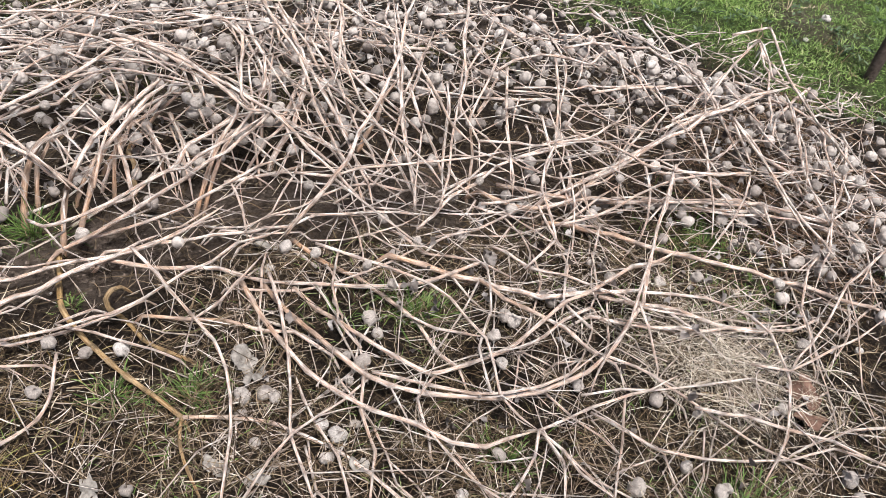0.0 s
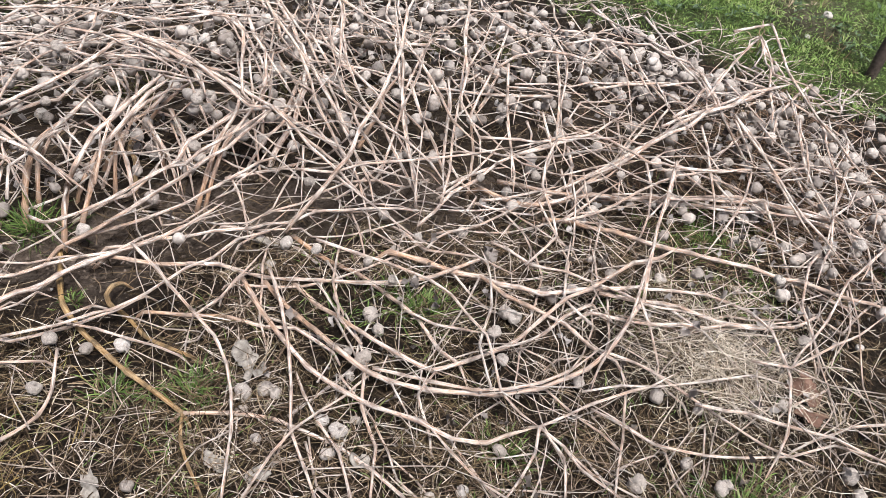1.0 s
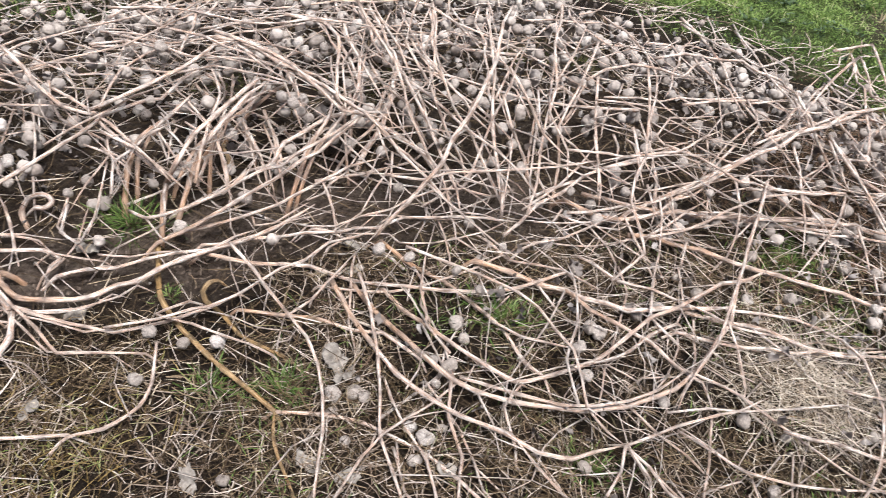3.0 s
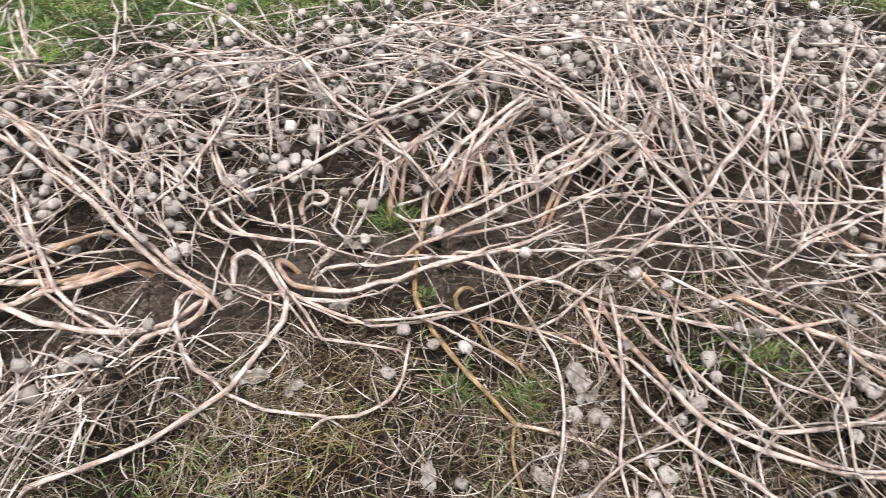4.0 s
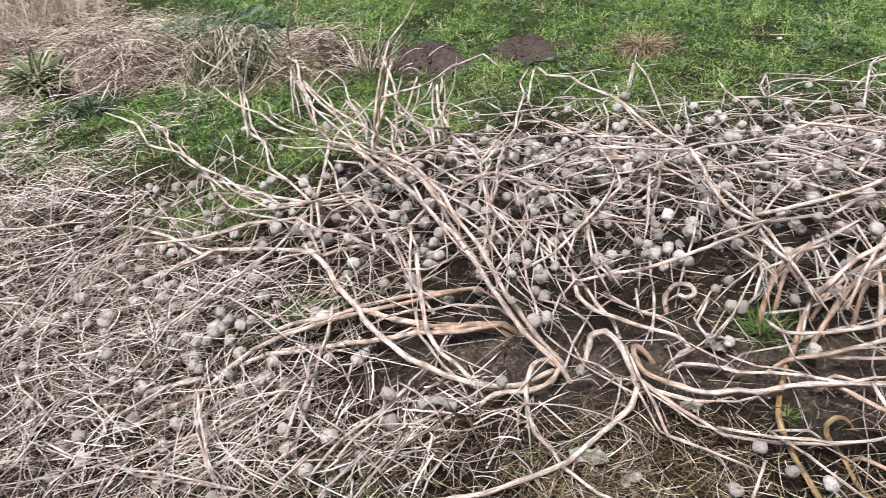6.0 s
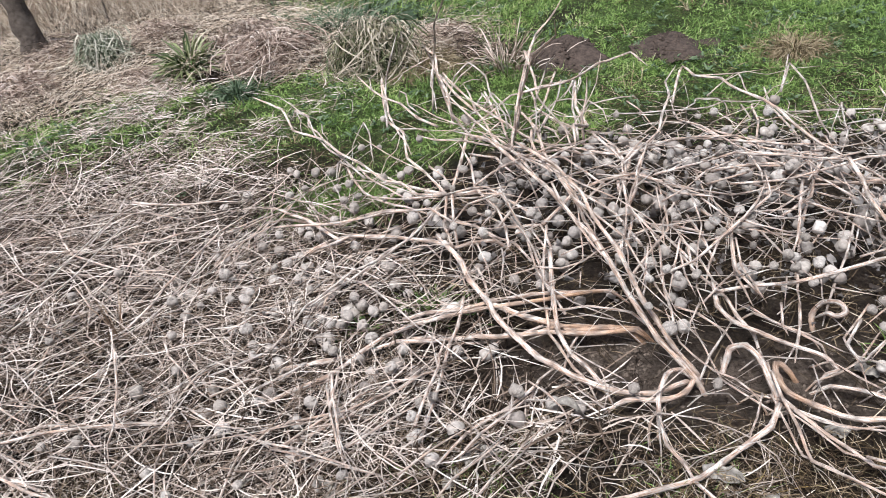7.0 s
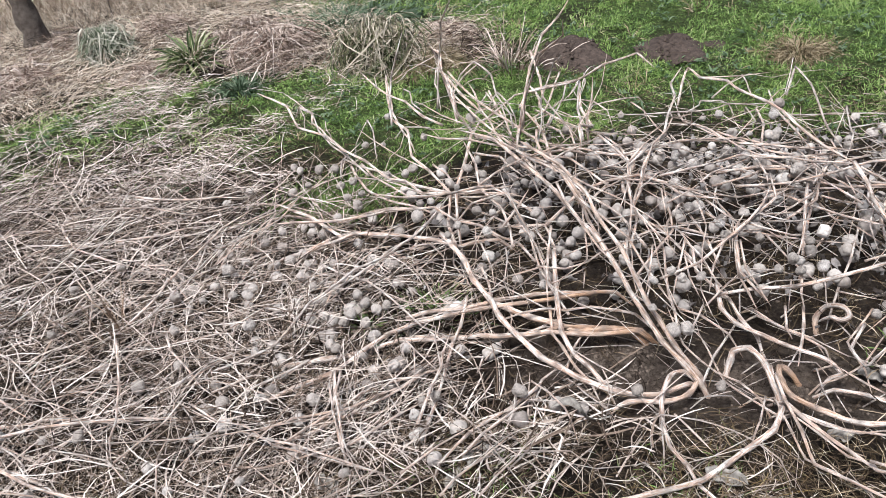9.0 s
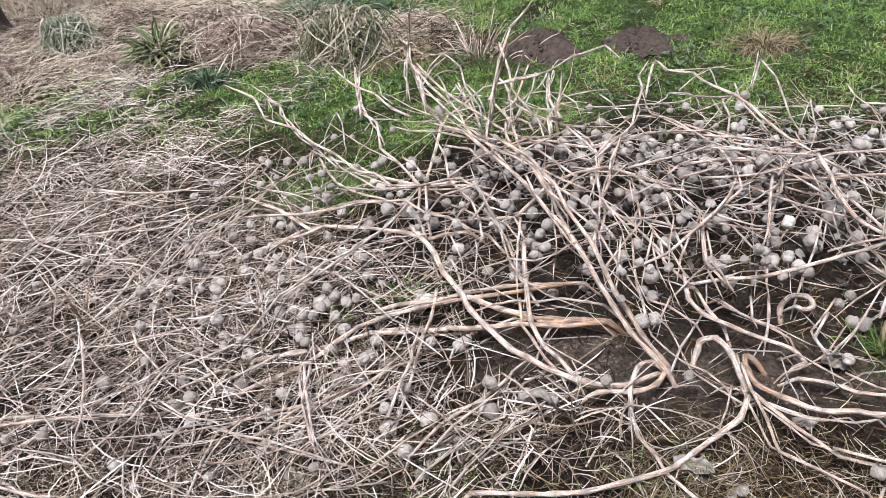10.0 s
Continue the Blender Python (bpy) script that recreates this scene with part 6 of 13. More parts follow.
traced([(1.809, 1.394, 0.24), (1.864, 1.378, 0.24), (1.908, 1.346, 0.24), (1.941, 1.267, 0.24), (1.982, 1.213, 0.24)], 0.0026, 0.0021, TWIG, (0.35, 1.00), 1, 0.35)
traced([(2.048, 1.381, 0.22), (1.977, 1.275, 0.22), (1.900, 1.155, 0.21), (1.867, 1.094, 0.18), (1.857, 1.065, 0.17)], 0.0037, 0.0030, STALK, (0.35, 1.00), 0, 0.35)
traced([(2.077, 1.423, 0.19), (1.976, 1.342, 0.19), (1.883, 1.265, 0.19)], 0.0028, 0.0023, TWIG, (0.35, 1.00), 1, 0.35)
traced([(1.906, 1.348, 0.24), (1.955, 1.301, 0.24), (1.938, 1.199, 0.24), (1.921, 1.109, 0.23)], 0.0027, 0.0021, TWIG, (0.35, 1.00), 0, 0.35)
traced([(2.260, 1.564, 0.27), (2.165, 1.422, 0.27), (2.071, 1.298, 0.27), (1.992, 1.199, 0.27), (1.929, 1.105, 0.26), (1.899, 1.027, 0.22), (1.878, 0.989, 0.19)], 0.0060, 0.0048, STALK, (0.35, 1.00), 1, 0.35)
traced([(2.282, 1.622, 0.24), (2.212, 1.510, 0.24), (2.137, 1.386, 0.24), (2.074, 1.288, 0.24)], 0.0051, 0.0041, STALK, (0.35, 1.00), 0, 0.35)
traced([(2.304, 1.680, 0.22), (2.249, 1.580, 0.22), (2.188, 1.465, 0.22), (2.102, 1.357, 0.22)], 0.0042, 0.0034, STALK, (0.35, 1.00), 1, 0.35)
traced([(2.398, 1.522, 0.24), (2.271, 1.429, 0.24), (2.133, 1.336, 0.24)], 0.0041, 0.0033, STALK, (0.35, 1.00), 0, 0.35)
traced([(1.890, 1.222, 0.14), (2.018, 1.284, 0.14), (2.172, 1.364, 0.14)], 0.0068, 0.0054, STALK, (0.15, 0.80), 1, 0.35)
traced([(2.129, 1.322, 0.27), (2.130, 1.243, 0.27), (2.050, 1.072, 0.27), (2.008, 0.932, 0.23), (2.008, 0.846, 0.20)], 0.0046, 0.0037, STALK, (0.35, 1.00), 0, 0.35)
traced([(2.359, 1.496, 0.24), (2.235, 1.323, 0.24), (2.152, 1.190, 0.24), (2.075, 1.066, 0.24), (2.059, 0.947, 0.23), (2.061, 0.905, 0.22)], 0.0041, 0.0033, STALK, (0.35, 1.00), 1, 0.35)
traced([(2.118, 1.324, 0.24), (2.127, 1.239, 0.24), (2.090, 1.099, 0.24), (2.028, 0.967, 0.23)], 0.0037, 0.0030, STALK, (0.35, 1.00), 0, 0.35)
traced([(2.475, 1.456, 0.24), (2.341, 1.339, 0.24), (2.229, 1.248, 0.24), (2.129, 1.161, 0.24)], 0.0063, 0.0050, STALK, (0.35, 1.00), 1, 0.35)
traced([(2.188, 1.286, 0.24), (2.247, 1.286, 0.24), (2.313, 1.241, 0.24), (2.353, 1.200, 0.24)], 0.0029, 0.0023, TWIG, (0.35, 1.00), 0, 0.35)
traced([(2.481, 1.390, 0.24), (2.435, 1.283, 0.24), (2.395, 1.206, 0.24), (2.375, 1.168, 0.24)], 0.0041, 0.0033, STALK, (0.35, 1.00), 1, 0.35)
traced([(2.485, 1.370, 0.27), (2.385, 1.226, 0.27), (2.302, 1.110, 0.27)], 0.0031, 0.0025, TWIG, (0.35, 1.00), 0, 0.35)
traced([(2.563, 1.303, 0.27), (2.362, 1.136, 0.27), (2.205, 1.021, 0.27), (2.072, 0.913, 0.25), (2.005, 0.849, 0.20)], 0.0052, 0.0041, STALK, (0.35, 1.00), 1, 0.35)
traced([(2.587, 1.282, 0.27), (2.444, 1.173, 0.27), (2.302, 1.032, 0.27), (2.206, 0.946, 0.27)], 0.0042, 0.0033, STALK, (0.35, 1.00), 0, 0.35)
traced([(2.070, 0.908, 0.27), (2.152, 0.931, 0.30), (2.284, 0.980, 0.30), (2.371, 1.003, 0.30), (2.409, 0.994, 0.30)], 0.0038, 0.0030, STALK, (0.35, 1.00), 1, 0.35)
traced([(2.243, 0.978, 0.24), (2.224, 0.922, 0.24), (2.160, 0.838, 0.23), (2.144, 0.815, 0.22)], 0.0036, 0.0029, STALK, (0.35, 1.00), 0, 0.35)
traced([(2.214, 0.980, 0.24), (2.113, 0.902, 0.24), (2.066, 0.834, 0.20)], 0.0036, 0.0029, STALK, (0.35, 1.00), 1, 0.35)
traced([(2.730, 1.236, 0.24), (2.547, 1.155, 0.24), (2.396, 1.067, 0.24)], 0.0032, 0.0026, TWIG, (0.35, 1.00), 0, 0.35)
traced([(2.371, 1.284, 0.24), (2.412, 1.218, 0.24), (2.461, 1.145, 0.24)], 0.0020, 0.0016, TWIG, (0.35, 1.00), 0, 0.35)
traced([(2.423, 1.547, 0.22), (2.415, 1.463, 0.22), (2.492, 1.396, 0.22)], 0.0032, 0.0025, TWIG, (0.35, 1.00), 0, 0.35)
traced([(1.935, 1.075, 0.20), (1.965, 1.002, 0.19), (2.015, 0.911, 0.18)], 0.0026, 0.0020, TWIG, (0.35, 1.00), 1, 0.35)
traced([(1.983, 1.103, 0.22), (1.994, 1.025, 0.20), (2.057, 0.943, 0.20)], 0.0026, 0.0021, TWIG, (0.35, 1.00), 0, 0.35)
traced([(1.994, 1.025, 0.20), (1.946, 1.008, 0.18), (1.909, 1.000, 0.17)], 0.0034, 0.0027, STALK, (0.35, 1.00), 1, 0.35)
traced([(2.611, 1.141, 0.27), (2.700, 1.075, 0.27), (2.765, 0.994, 0.27), (2.838, 0.868, 0.27)], 0.0042, 0.0034, STALK, (0.35, 1.00), 0, 0.35)
traced([(2.502, 1.064, 0.27), (2.600, 1.004, 0.27)], 0.0040, 0.0032, STALK, (0.35, 1.00), 1, 0.35)
traced([(2.152, 0.750, 0.23), (2.398, 0.890, 0.27), (2.624, 1.012, 0.27), (2.800, 1.099, 0.27)], 0.0043, 0.0034, STALK, (0.35, 1.00), 0, 0.35)
traced([(2.454, 1.014, 0.24), (2.443, 0.917, 0.24), (2.415, 0.813, 0.24), (2.414, 0.738, 0.24)], 0.0039, 0.0031, STALK, (0.35, 1.00), 1, 0.35)
traced([(2.693, 1.037, 0.22), (2.608, 0.941, 0.22), (2.529, 0.850, 0.22), (2.492, 0.779, 0.22)], 0.0042, 0.0033, STALK, (0.35, 1.00), 0, 0.35)
traced([(2.637, 0.986, 0.24), (2.619, 0.895, 0.24), (2.615, 0.836, 0.24)], 0.0040, 0.0032, STALK, (0.35, 1.00), 1, 0.35)
traced([(2.346, 0.785, 0.14), (2.488, 0.822, 0.14), (2.642, 0.862, 0.14)], 0.0051, 0.0041, STALK, (0.15, 0.80), 0, 0.35)
traced([(2.583, 0.929, 0.11), (2.538, 0.810, 0.11)], 0.0061, 0.0048, STALK, (0.15, 0.80), 1, 0.35)
traced([(2.293, 0.880, 0.24), (2.234, 0.792, 0.24), (2.201, 0.726, 0.21), (2.182, 0.681, 0.19)], 0.0036, 0.0029, STALK, (0.35, 1.00), 0, 0.35)
traced([(2.089, 0.757, 0.20), (2.167, 0.810, 0.25), (2.233, 0.848, 0.27)], 0.0035, 0.0028, STALK, (0.35, 1.00), 1, 0.35)
traced([(2.826, 1.077, 0.27), (2.727, 0.949, 0.27), (2.690, 0.837, 0.27), (2.659, 0.754, 0.27)], 0.0043, 0.0034, STALK, (0.35, 1.00), 0, 0.35)
traced([(2.884, 0.963, 0.27), (2.842, 0.847, 0.27), (2.790, 0.775, 0.27), (2.757, 0.748, 0.27)], 0.0043, 0.0034, STALK, (0.35, 1.00), 1, 0.35)
traced([(3.045, 0.900, 0.27), (2.915, 0.813, 0.27), (2.844, 0.756, 0.27), (2.786, 0.750, 0.27)], 0.0045, 0.0036, STALK, (0.35, 1.00), 0, 0.35)
traced([(2.702, 0.727, 0.30), (2.616, 0.643, 0.30), (2.553, 0.598, 0.30), (2.446, 0.552, 0.30), (2.343, 0.514, 0.27), (2.292, 0.485, 0.23)], 0.0040, 0.0032, STALK, (0.35, 1.00), 1, 0.35)
traced([(2.780, 0.740, 0.24), (2.666, 0.707, 0.24), (2.516, 0.664, 0.24)], 0.0031, 0.0025, TWIG, (0.35, 1.00), 0, 0.35)
traced([(2.499, 0.784, 0.24), (2.540, 0.709, 0.24)], 0.0038, 0.0030, STALK, (0.35, 1.00), 1, 0.35)
traced([(2.537, 0.696, 0.24), (2.436, 0.666, 0.24)], 0.0038, 0.0030, STALK, (0.35, 1.00), 0, 0.35)
traced([(2.319, 0.692, 0.27), (2.370, 0.628, 0.27), (2.429, 0.536, 0.27), (2.467, 0.474, 0.27)], 0.0036, 0.0029, STALK, (0.35, 1.00), 1, 0.35)
traced([(2.355, 0.681, 0.27), (2.437, 0.601, 0.27), (2.542, 0.508, 0.27), (2.658, 0.395, 0.27), (2.737, 0.344, 0.27)], 0.0039, 0.0031, STALK, (0.35, 1.00), 0, 0.35)
traced([(2.329, 0.478, 0.23), (2.406, 0.475, 0.27), (2.438, 0.442, 0.27), (2.537, 0.366, 0.27)], 0.0037, 0.0029, STALK, (0.35, 1.00), 1, 0.35)
traced([(2.904, 0.643, 0.27), (2.763, 0.602, 0.27), (2.629, 0.568, 0.27), (2.500, 0.539, 0.27)], 0.0042, 0.0033, STALK, (0.35, 1.00), 0, 0.35)
traced([(2.848, 0.579, 0.27), (2.773, 0.483, 0.27), (2.722, 0.400, 0.27), (2.601, 0.294, 0.27)], 0.0041, 0.0033, STALK, (0.35, 1.00), 1, 0.35)
traced([(2.759, 0.619, 0.24), (2.778, 0.519, 0.24), (2.789, 0.481, 0.24)], 0.0030, 0.0024, TWIG, (0.35, 1.00), 0, 0.35)
traced([(2.604, 0.528, 0.24), (2.591, 0.440, 0.24), (2.567, 0.400, 0.24)], 0.0038, 0.0030, STALK, (0.35, 1.00), 1, 0.35)
traced([(2.598, 0.717, 0.24), (2.704, 0.616, 0.24), (2.778, 0.519, 0.24)], 0.0030, 0.0024, TWIG, (0.35, 1.00), 0, 0.35)
traced([(3.460, 0.996, 0.06), (3.595, 0.939, 0.03), (3.747, 0.863, 0.03)], 0.0041, 0.0032, TWIG, (0.35, 1.00), 1, 0.35)
traced([(3.051, 0.827, 0.16), (3.109, 0.756, 0.16), (3.084, 0.672, 0.16)], 0.0056, 0.0045, STALK, (0.35, 1.00), 0, 0.35)
traced([(3.368, 0.767, 0.07), (3.674, 0.692, 0.02)], 0.0039, 0.0032, TWIG, (0.35, 1.00), 1, 0.35)
traced([(3.810, 0.833, 0.03), (3.634, 0.721, 0.03), (3.334, 0.612, 0.11)], 0.0041, 0.0033, TWIG, (0.35, 1.00), 0, 0.35)
traced([(3.837, 0.716, 0.03), (3.751, 0.656, 0.03), (3.637, 0.574, 0.03)], 0.0041, 0.0033, TWIG, (0.35, 1.00), 1, 0.35)
traced([(2.277, 0.670, 0.23), (2.362, 0.617, 0.24), (2.435, 0.593, 0.24)], 0.0027, 0.0022, TWIG, (0.35, 1.00), 0, 0.35)
traced([(2.282, 0.651, 0.22), (2.322, 0.571, 0.22), (2.347, 0.504, 0.22)], 0.0026, 0.0021, TWIG, (0.35, 1.00), 1, 0.35)
traced([(2.387, 0.528, 0.24), (2.396, 0.451, 0.23), (2.419, 0.382, 0.23)], 0.0027, 0.0021, TWIG, (0.35, 1.00), 0, 0.35)
traced([(2.367, 0.661, 0.24), (2.294, 0.638, 0.22), (2.243, 0.614, 0.20)], 0.0036, 0.0029, STALK, (0.35, 1.00), 1, 0.35)
traced([(2.505, 0.404, 0.24), (2.419, 0.371, 0.22)], 0.0027, 0.0022, TWIG, (0.35, 1.00), 0, 0.35)
traced([(2.613, 0.368, 0.24), (2.499, 0.362, 0.24), (2.424, 0.364, 0.22)], 0.0028, 0.0023, TWIG, (0.35, 1.00), 1, 0.35)
traced([(2.134, 0.786, 0.21), (2.209, 0.710, 0.21), (2.282, 0.651, 0.22)], 0.0026, 0.0021, TWIG, (0.35, 1.00), 0, 0.35)
traced([(3.022, 0.441, 0.24), (3.006, 0.370, 0.24), (2.982, 0.297, 0.24), (2.967, 0.229, 0.24)], 0.0043, 0.0034, STALK, (0.35, 1.00), 1, 0.35)
traced([(3.690, 0.610, 0.04), (3.663, 0.560, 0.04), (3.636, 0.472, 0.04), (3.405, 0.359, 0.12), (3.164, 0.295, 0.20), (3.058, 0.302, 0.22)], 0.0039, 0.0031, TWIG, (0.35, 1.00), 0, 0.35)
traced([(2.699, 0.320, 0.27), (2.785, 0.261, 0.27), (2.855, 0.203, 0.27)], 0.0040, 0.0032, STALK, (0.35, 1.00), 1, 0.35)
traced([(2.851, 0.222, 0.27), (2.765, 0.155, 0.27), (2.661, 0.066, 0.27)], 0.0040, 0.0032, STALK, (0.35, 1.00), 0, 0.35)
traced([(2.493, 0.229, 0.25), (2.644, 0.155, 0.27), (2.840, 0.080, 0.27), (2.929, 0.007, 0.27)], 0.0051, 0.0041, STALK, (0.35, 1.00), 1, 0.35)
traced([(2.539, 0.214, 0.27), (2.773, 0.197, 0.27), (2.978, 0.180, 0.27), (3.124, 0.183, 0.24)], 0.0054, 0.0043, STALK, (0.35, 1.00), 0, 0.35)
traced([(3.124, 0.183, 0.24), (2.900, 0.123, 0.27)], 0.0033, 0.0026, TWIG, (0.35, 1.00), 1, 0.35)
traced([(3.214, 0.185, 0.21), (2.928, 0.095, 0.27)], 0.0034, 0.0027, TWIG, (0.35, 1.00), 0, 0.35)
traced([(2.968, 0.146, 0.32), (3.750, 0.220, 0.06), (3.916, 0.221, 0.06)], 0.0041, 0.0033, TWIG, (0.35, 1.00), 1, 0.35)
traced([(3.923, 0.215, 0.06), (3.671, 0.124, 0.06), (2.841, 0.003, 0.32), (2.639, -0.054, 0.32)], 0.0054, 0.0044, STALK, (0.35, 1.00), 0, 0.35)
traced([(3.815, 0.172, 0.06), (3.437, 0.138, 0.13), (2.905, 0.080, 0.30)], 0.0040, 0.0032, TWIG, (0.35, 1.00), 1, 0.35)
traced([(3.844, 0.180, 0.06), (3.715, 0.096, 0.06), (3.277, -0.001, 0.19)], 0.0053, 0.0043, STALK, (0.35, 1.00), 0, 0.35)
traced([(3.868, 0.180, 0.06), (3.942, 0.168, 0.06), (3.998, 0.118, 0.06)], 0.0041, 0.0033, TWIG, (0.35, 1.00), 1, 0.35)
traced([(3.170, 0.168, 0.23), (3.274, 0.104, 0.18), (3.463, 0.044, 0.11)], 0.0036, 0.0029, TWIG, (0.35, 1.00), 0, 0.35)
traced([(3.040, 0.136, 0.27), (3.012, 0.068, 0.27), (3.001, 0.025, 0.27)], 0.0032, 0.0025, TWIG, (0.35, 1.00), 1, 0.35)
traced([(2.914, 0.161, 0.27), (2.840, 0.080, 0.27), (2.762, 0.011, 0.27), (2.718, -0.038, 0.27)], 0.0041, 0.0033, STALK, (0.35, 1.00), 0, 0.35)
traced([(3.649, 0.006, 0.05), (3.262, -0.081, 0.18), (2.973, -0.127, 0.27)], 0.0038, 0.0031, TWIG, (0.35, 1.00), 1, 0.35)
traced([(3.008, -0.033, 0.27), (2.926, -0.080, 0.27), (2.797, -0.119, 0.27)], 0.0031, 0.0025, TWIG, (0.35, 1.00), 0, 0.35)
traced([(2.996, 0.004, 0.27), (2.895, -0.050, 0.27), (2.775, -0.097, 0.27)], 0.0031, 0.0025, TWIG, (0.35, 1.00), 1, 0.35)
traced([(2.884, -0.137, 0.27), (2.963, -0.167, 0.27), (3.620, -0.186, 0.05), (3.702, -0.189, 0.05)], 0.0039, 0.0031, TWIG, (0.35, 1.00), 0, 0.35)
traced([(3.702, -0.189, 0.05), (3.016, -0.226, 0.26)], 0.0039, 0.0031, TWIG, (0.35, 1.00), 1, 0.35)
traced([(2.972, -0.175, 0.27), (3.624, -0.219, 0.05), (3.771, -0.251, 0.05)], 0.0039, 0.0031, TWIG, (0.35, 1.00), 0, 0.35)
traced([(3.045, -0.085, 0.26), (3.067, -0.162, 0.26)], 0.0032, 0.0025, TWIG, (0.35, 1.00), 1, 0.35)
traced([(2.710, 0.334, 0.27), (2.640, 0.279, 0.27), (2.576, 0.246, 0.27)], 0.0039, 0.0031, STALK, (0.35, 1.00), 0, 0.35)
traced([(3.049, -0.113, 0.24), (3.544, -0.219, 0.06), (3.650, -0.262, 0.05)], 0.0025, 0.0020, TWIG, (0.35, 1.00), 0, 0.35)
traced([(3.006, -0.199, 0.24), (3.531, -0.290, 0.05)], 0.0025, 0.0020, TWIG, (0.35, 1.00), 0, 0.35)
traced([(1.343, 1.580, 0.18), (1.336, 1.521, 0.16), (1.329, 1.482, 0.15), (1.331, 1.433, 0.13), (1.335, 1.396, 0.12), (1.338, 1.358, 0.11)], 0.0034, 0.0027, STALK, (0.35, 1.00), 1, 0.35)
traced([(1.191, 1.595, 0.17), (1.207, 1.553, 0.16), (1.211, 1.518, 0.15), (1.203, 1.494, 0.14)], 0.0033, 0.0026, STALK, (0.35, 1.00), 0, 0.35)
traced([(1.407, 1.509, 0.20), (1.424, 1.466, 0.18), (1.431, 1.451, 0.18)], 0.0033, 0.0027, STALK, (0.35, 1.00), 1, 0.35)
traced([(1.380, 1.511, 0.19), (1.352, 1.502, 0.18), (1.319, 1.476, 0.16), (1.278, 1.437, 0.14)], 0.0033, 0.0027, STALK, (0.35, 1.00), 0, 0.35)
traced([(1.370, 1.542, 0.20), (1.349, 1.505, 0.18)], 0.0025, 0.0020, TWIG, (0.35, 1.00), 1, 0.35)
traced([(1.432, 1.449, 0.20), (1.426, 1.402, 0.18), (1.398, 1.343, 0.15), (1.368, 1.298, 0.12), (1.335, 1.257, 0.10)], 0.0041, 0.0033, STALK, (0.35, 1.00), 0, 0.35)
traced([(1.360, 1.289, 0.07), (1.306, 1.227, 0.04), (1.288, 1.184, 0.03)], 0.0024, 0.0019, TWIG, (0.35, 1.00), 1, 0.35)
traced([(1.682, 1.485, 0.08), (1.626, 1.396, 0.08), (1.587, 1.335, 0.07), (1.549, 1.276, 0.05)], 0.0036, 0.0029, STALK, (0.15, 0.80), 0, 0.35)
traced([(1.611, 1.527, 0.08), (1.580, 1.440, 0.08), (1.536, 1.369, 0.07)], 0.0036, 0.0029, STALK, (0.15, 0.80), 1, 0.35)
traced([(1.529, 1.505, 0.05), (1.519, 1.459, 0.05), (1.499, 1.426, 0.05), (1.452, 1.405, 0.04)], 0.0044, 0.0035, STALK, (0.15, 0.80), 0, 0.35)
traced([(1.372, 1.213, 0.05), (1.358, 1.189, 0.04), (1.401, 1.159, 0.04), (1.476, 1.150, 0.05), (1.529, 1.138, 0.06)], 0.0032, 0.0026, STALK, (0.15, 0.80), 1, 0.35)
traced([(1.272, 1.179, 0.04), (1.360, 1.138, 0.05), (1.480, 1.091, 0.06)], 0.0031, 0.0025, STALK, (0.35, 1.00), 0, 0.35)
traced([(1.226, 1.636, 0.20), (1.260, 1.614, 0.20), (1.296, 1.604, 0.20)], 0.0025, 0.0020, TWIG, (0.35, 1.00), 1, 0.35)
traced([(1.446, 1.079, 0.05), (1.506, 1.034, 0.04), (1.576, 0.994, 0.06), (1.623, 0.952, 0.06), (1.636, 0.933, 0.06)], 0.0032, 0.0025, STALK, (0.35, 1.00), 0, 0.35)
traced([(1.511, 1.140, 0.07), (1.557, 1.121, 0.08), (1.588, 1.128, 0.09), (1.654, 1.125, 0.10), (1.717, 1.138, 0.12), (1.773, 1.144, 0.14)], 0.0033, 0.0027, STALK, (0.35, 1.00), 1, 0.35)
traced([(1.618, 1.220, 0.11), (1.626, 1.173, 0.10), (1.652, 1.134, 0.09), (1.658, 1.086, 0.08), (1.659, 1.056, 0.07)], 0.0033, 0.0026, STALK, (0.35, 1.00), 0, 0.35)
traced([(1.584, 1.156, 0.10), (1.566, 1.113, 0.08), (1.539, 1.067, 0.06), (1.513, 1.034, 0.04)], 0.0040, 0.0032, STALK, (0.35, 1.00), 1, 0.35)
traced([(1.715, 1.200, 0.18), (1.720, 1.151, 0.17), (1.727, 1.105, 0.15), (1.740, 1.074, 0.15)], 0.0033, 0.0027, STALK, (0.35, 1.00), 0, 0.35)
traced([(1.795, 1.131, 0.19), (1.766, 1.075, 0.16), (1.739, 1.031, 0.14)], 0.0042, 0.0033, STALK, (0.35, 1.00), 1, 0.35)
traced([(1.749, 1.039, 0.13), (1.712, 1.028, 0.11), (1.653, 1.019, 0.09), (1.588, 1.004, 0.06), (1.550, 1.011, 0.05)], 0.0033, 0.0026, STALK, (0.35, 1.00), 0, 0.35)
traced([(1.788, 1.061, 0.14), (1.726, 1.013, 0.11), (1.646, 0.951, 0.07)], 0.0041, 0.0033, STALK, (0.35, 1.00), 1, 0.35)
traced([(1.728, 1.042, 0.14), (1.761, 0.986, 0.13), (1.818, 0.917, 0.13)], 0.0032, 0.0026, STALK, (0.35, 1.00), 0, 0.35)
traced([(1.832, 1.151, 0.16), (1.822, 1.078, 0.14), (1.820, 1.023, 0.13), (1.819, 0.969, 0.11)], 0.0059, 0.0047, STALK, (0.35, 1.00), 1, 0.35)
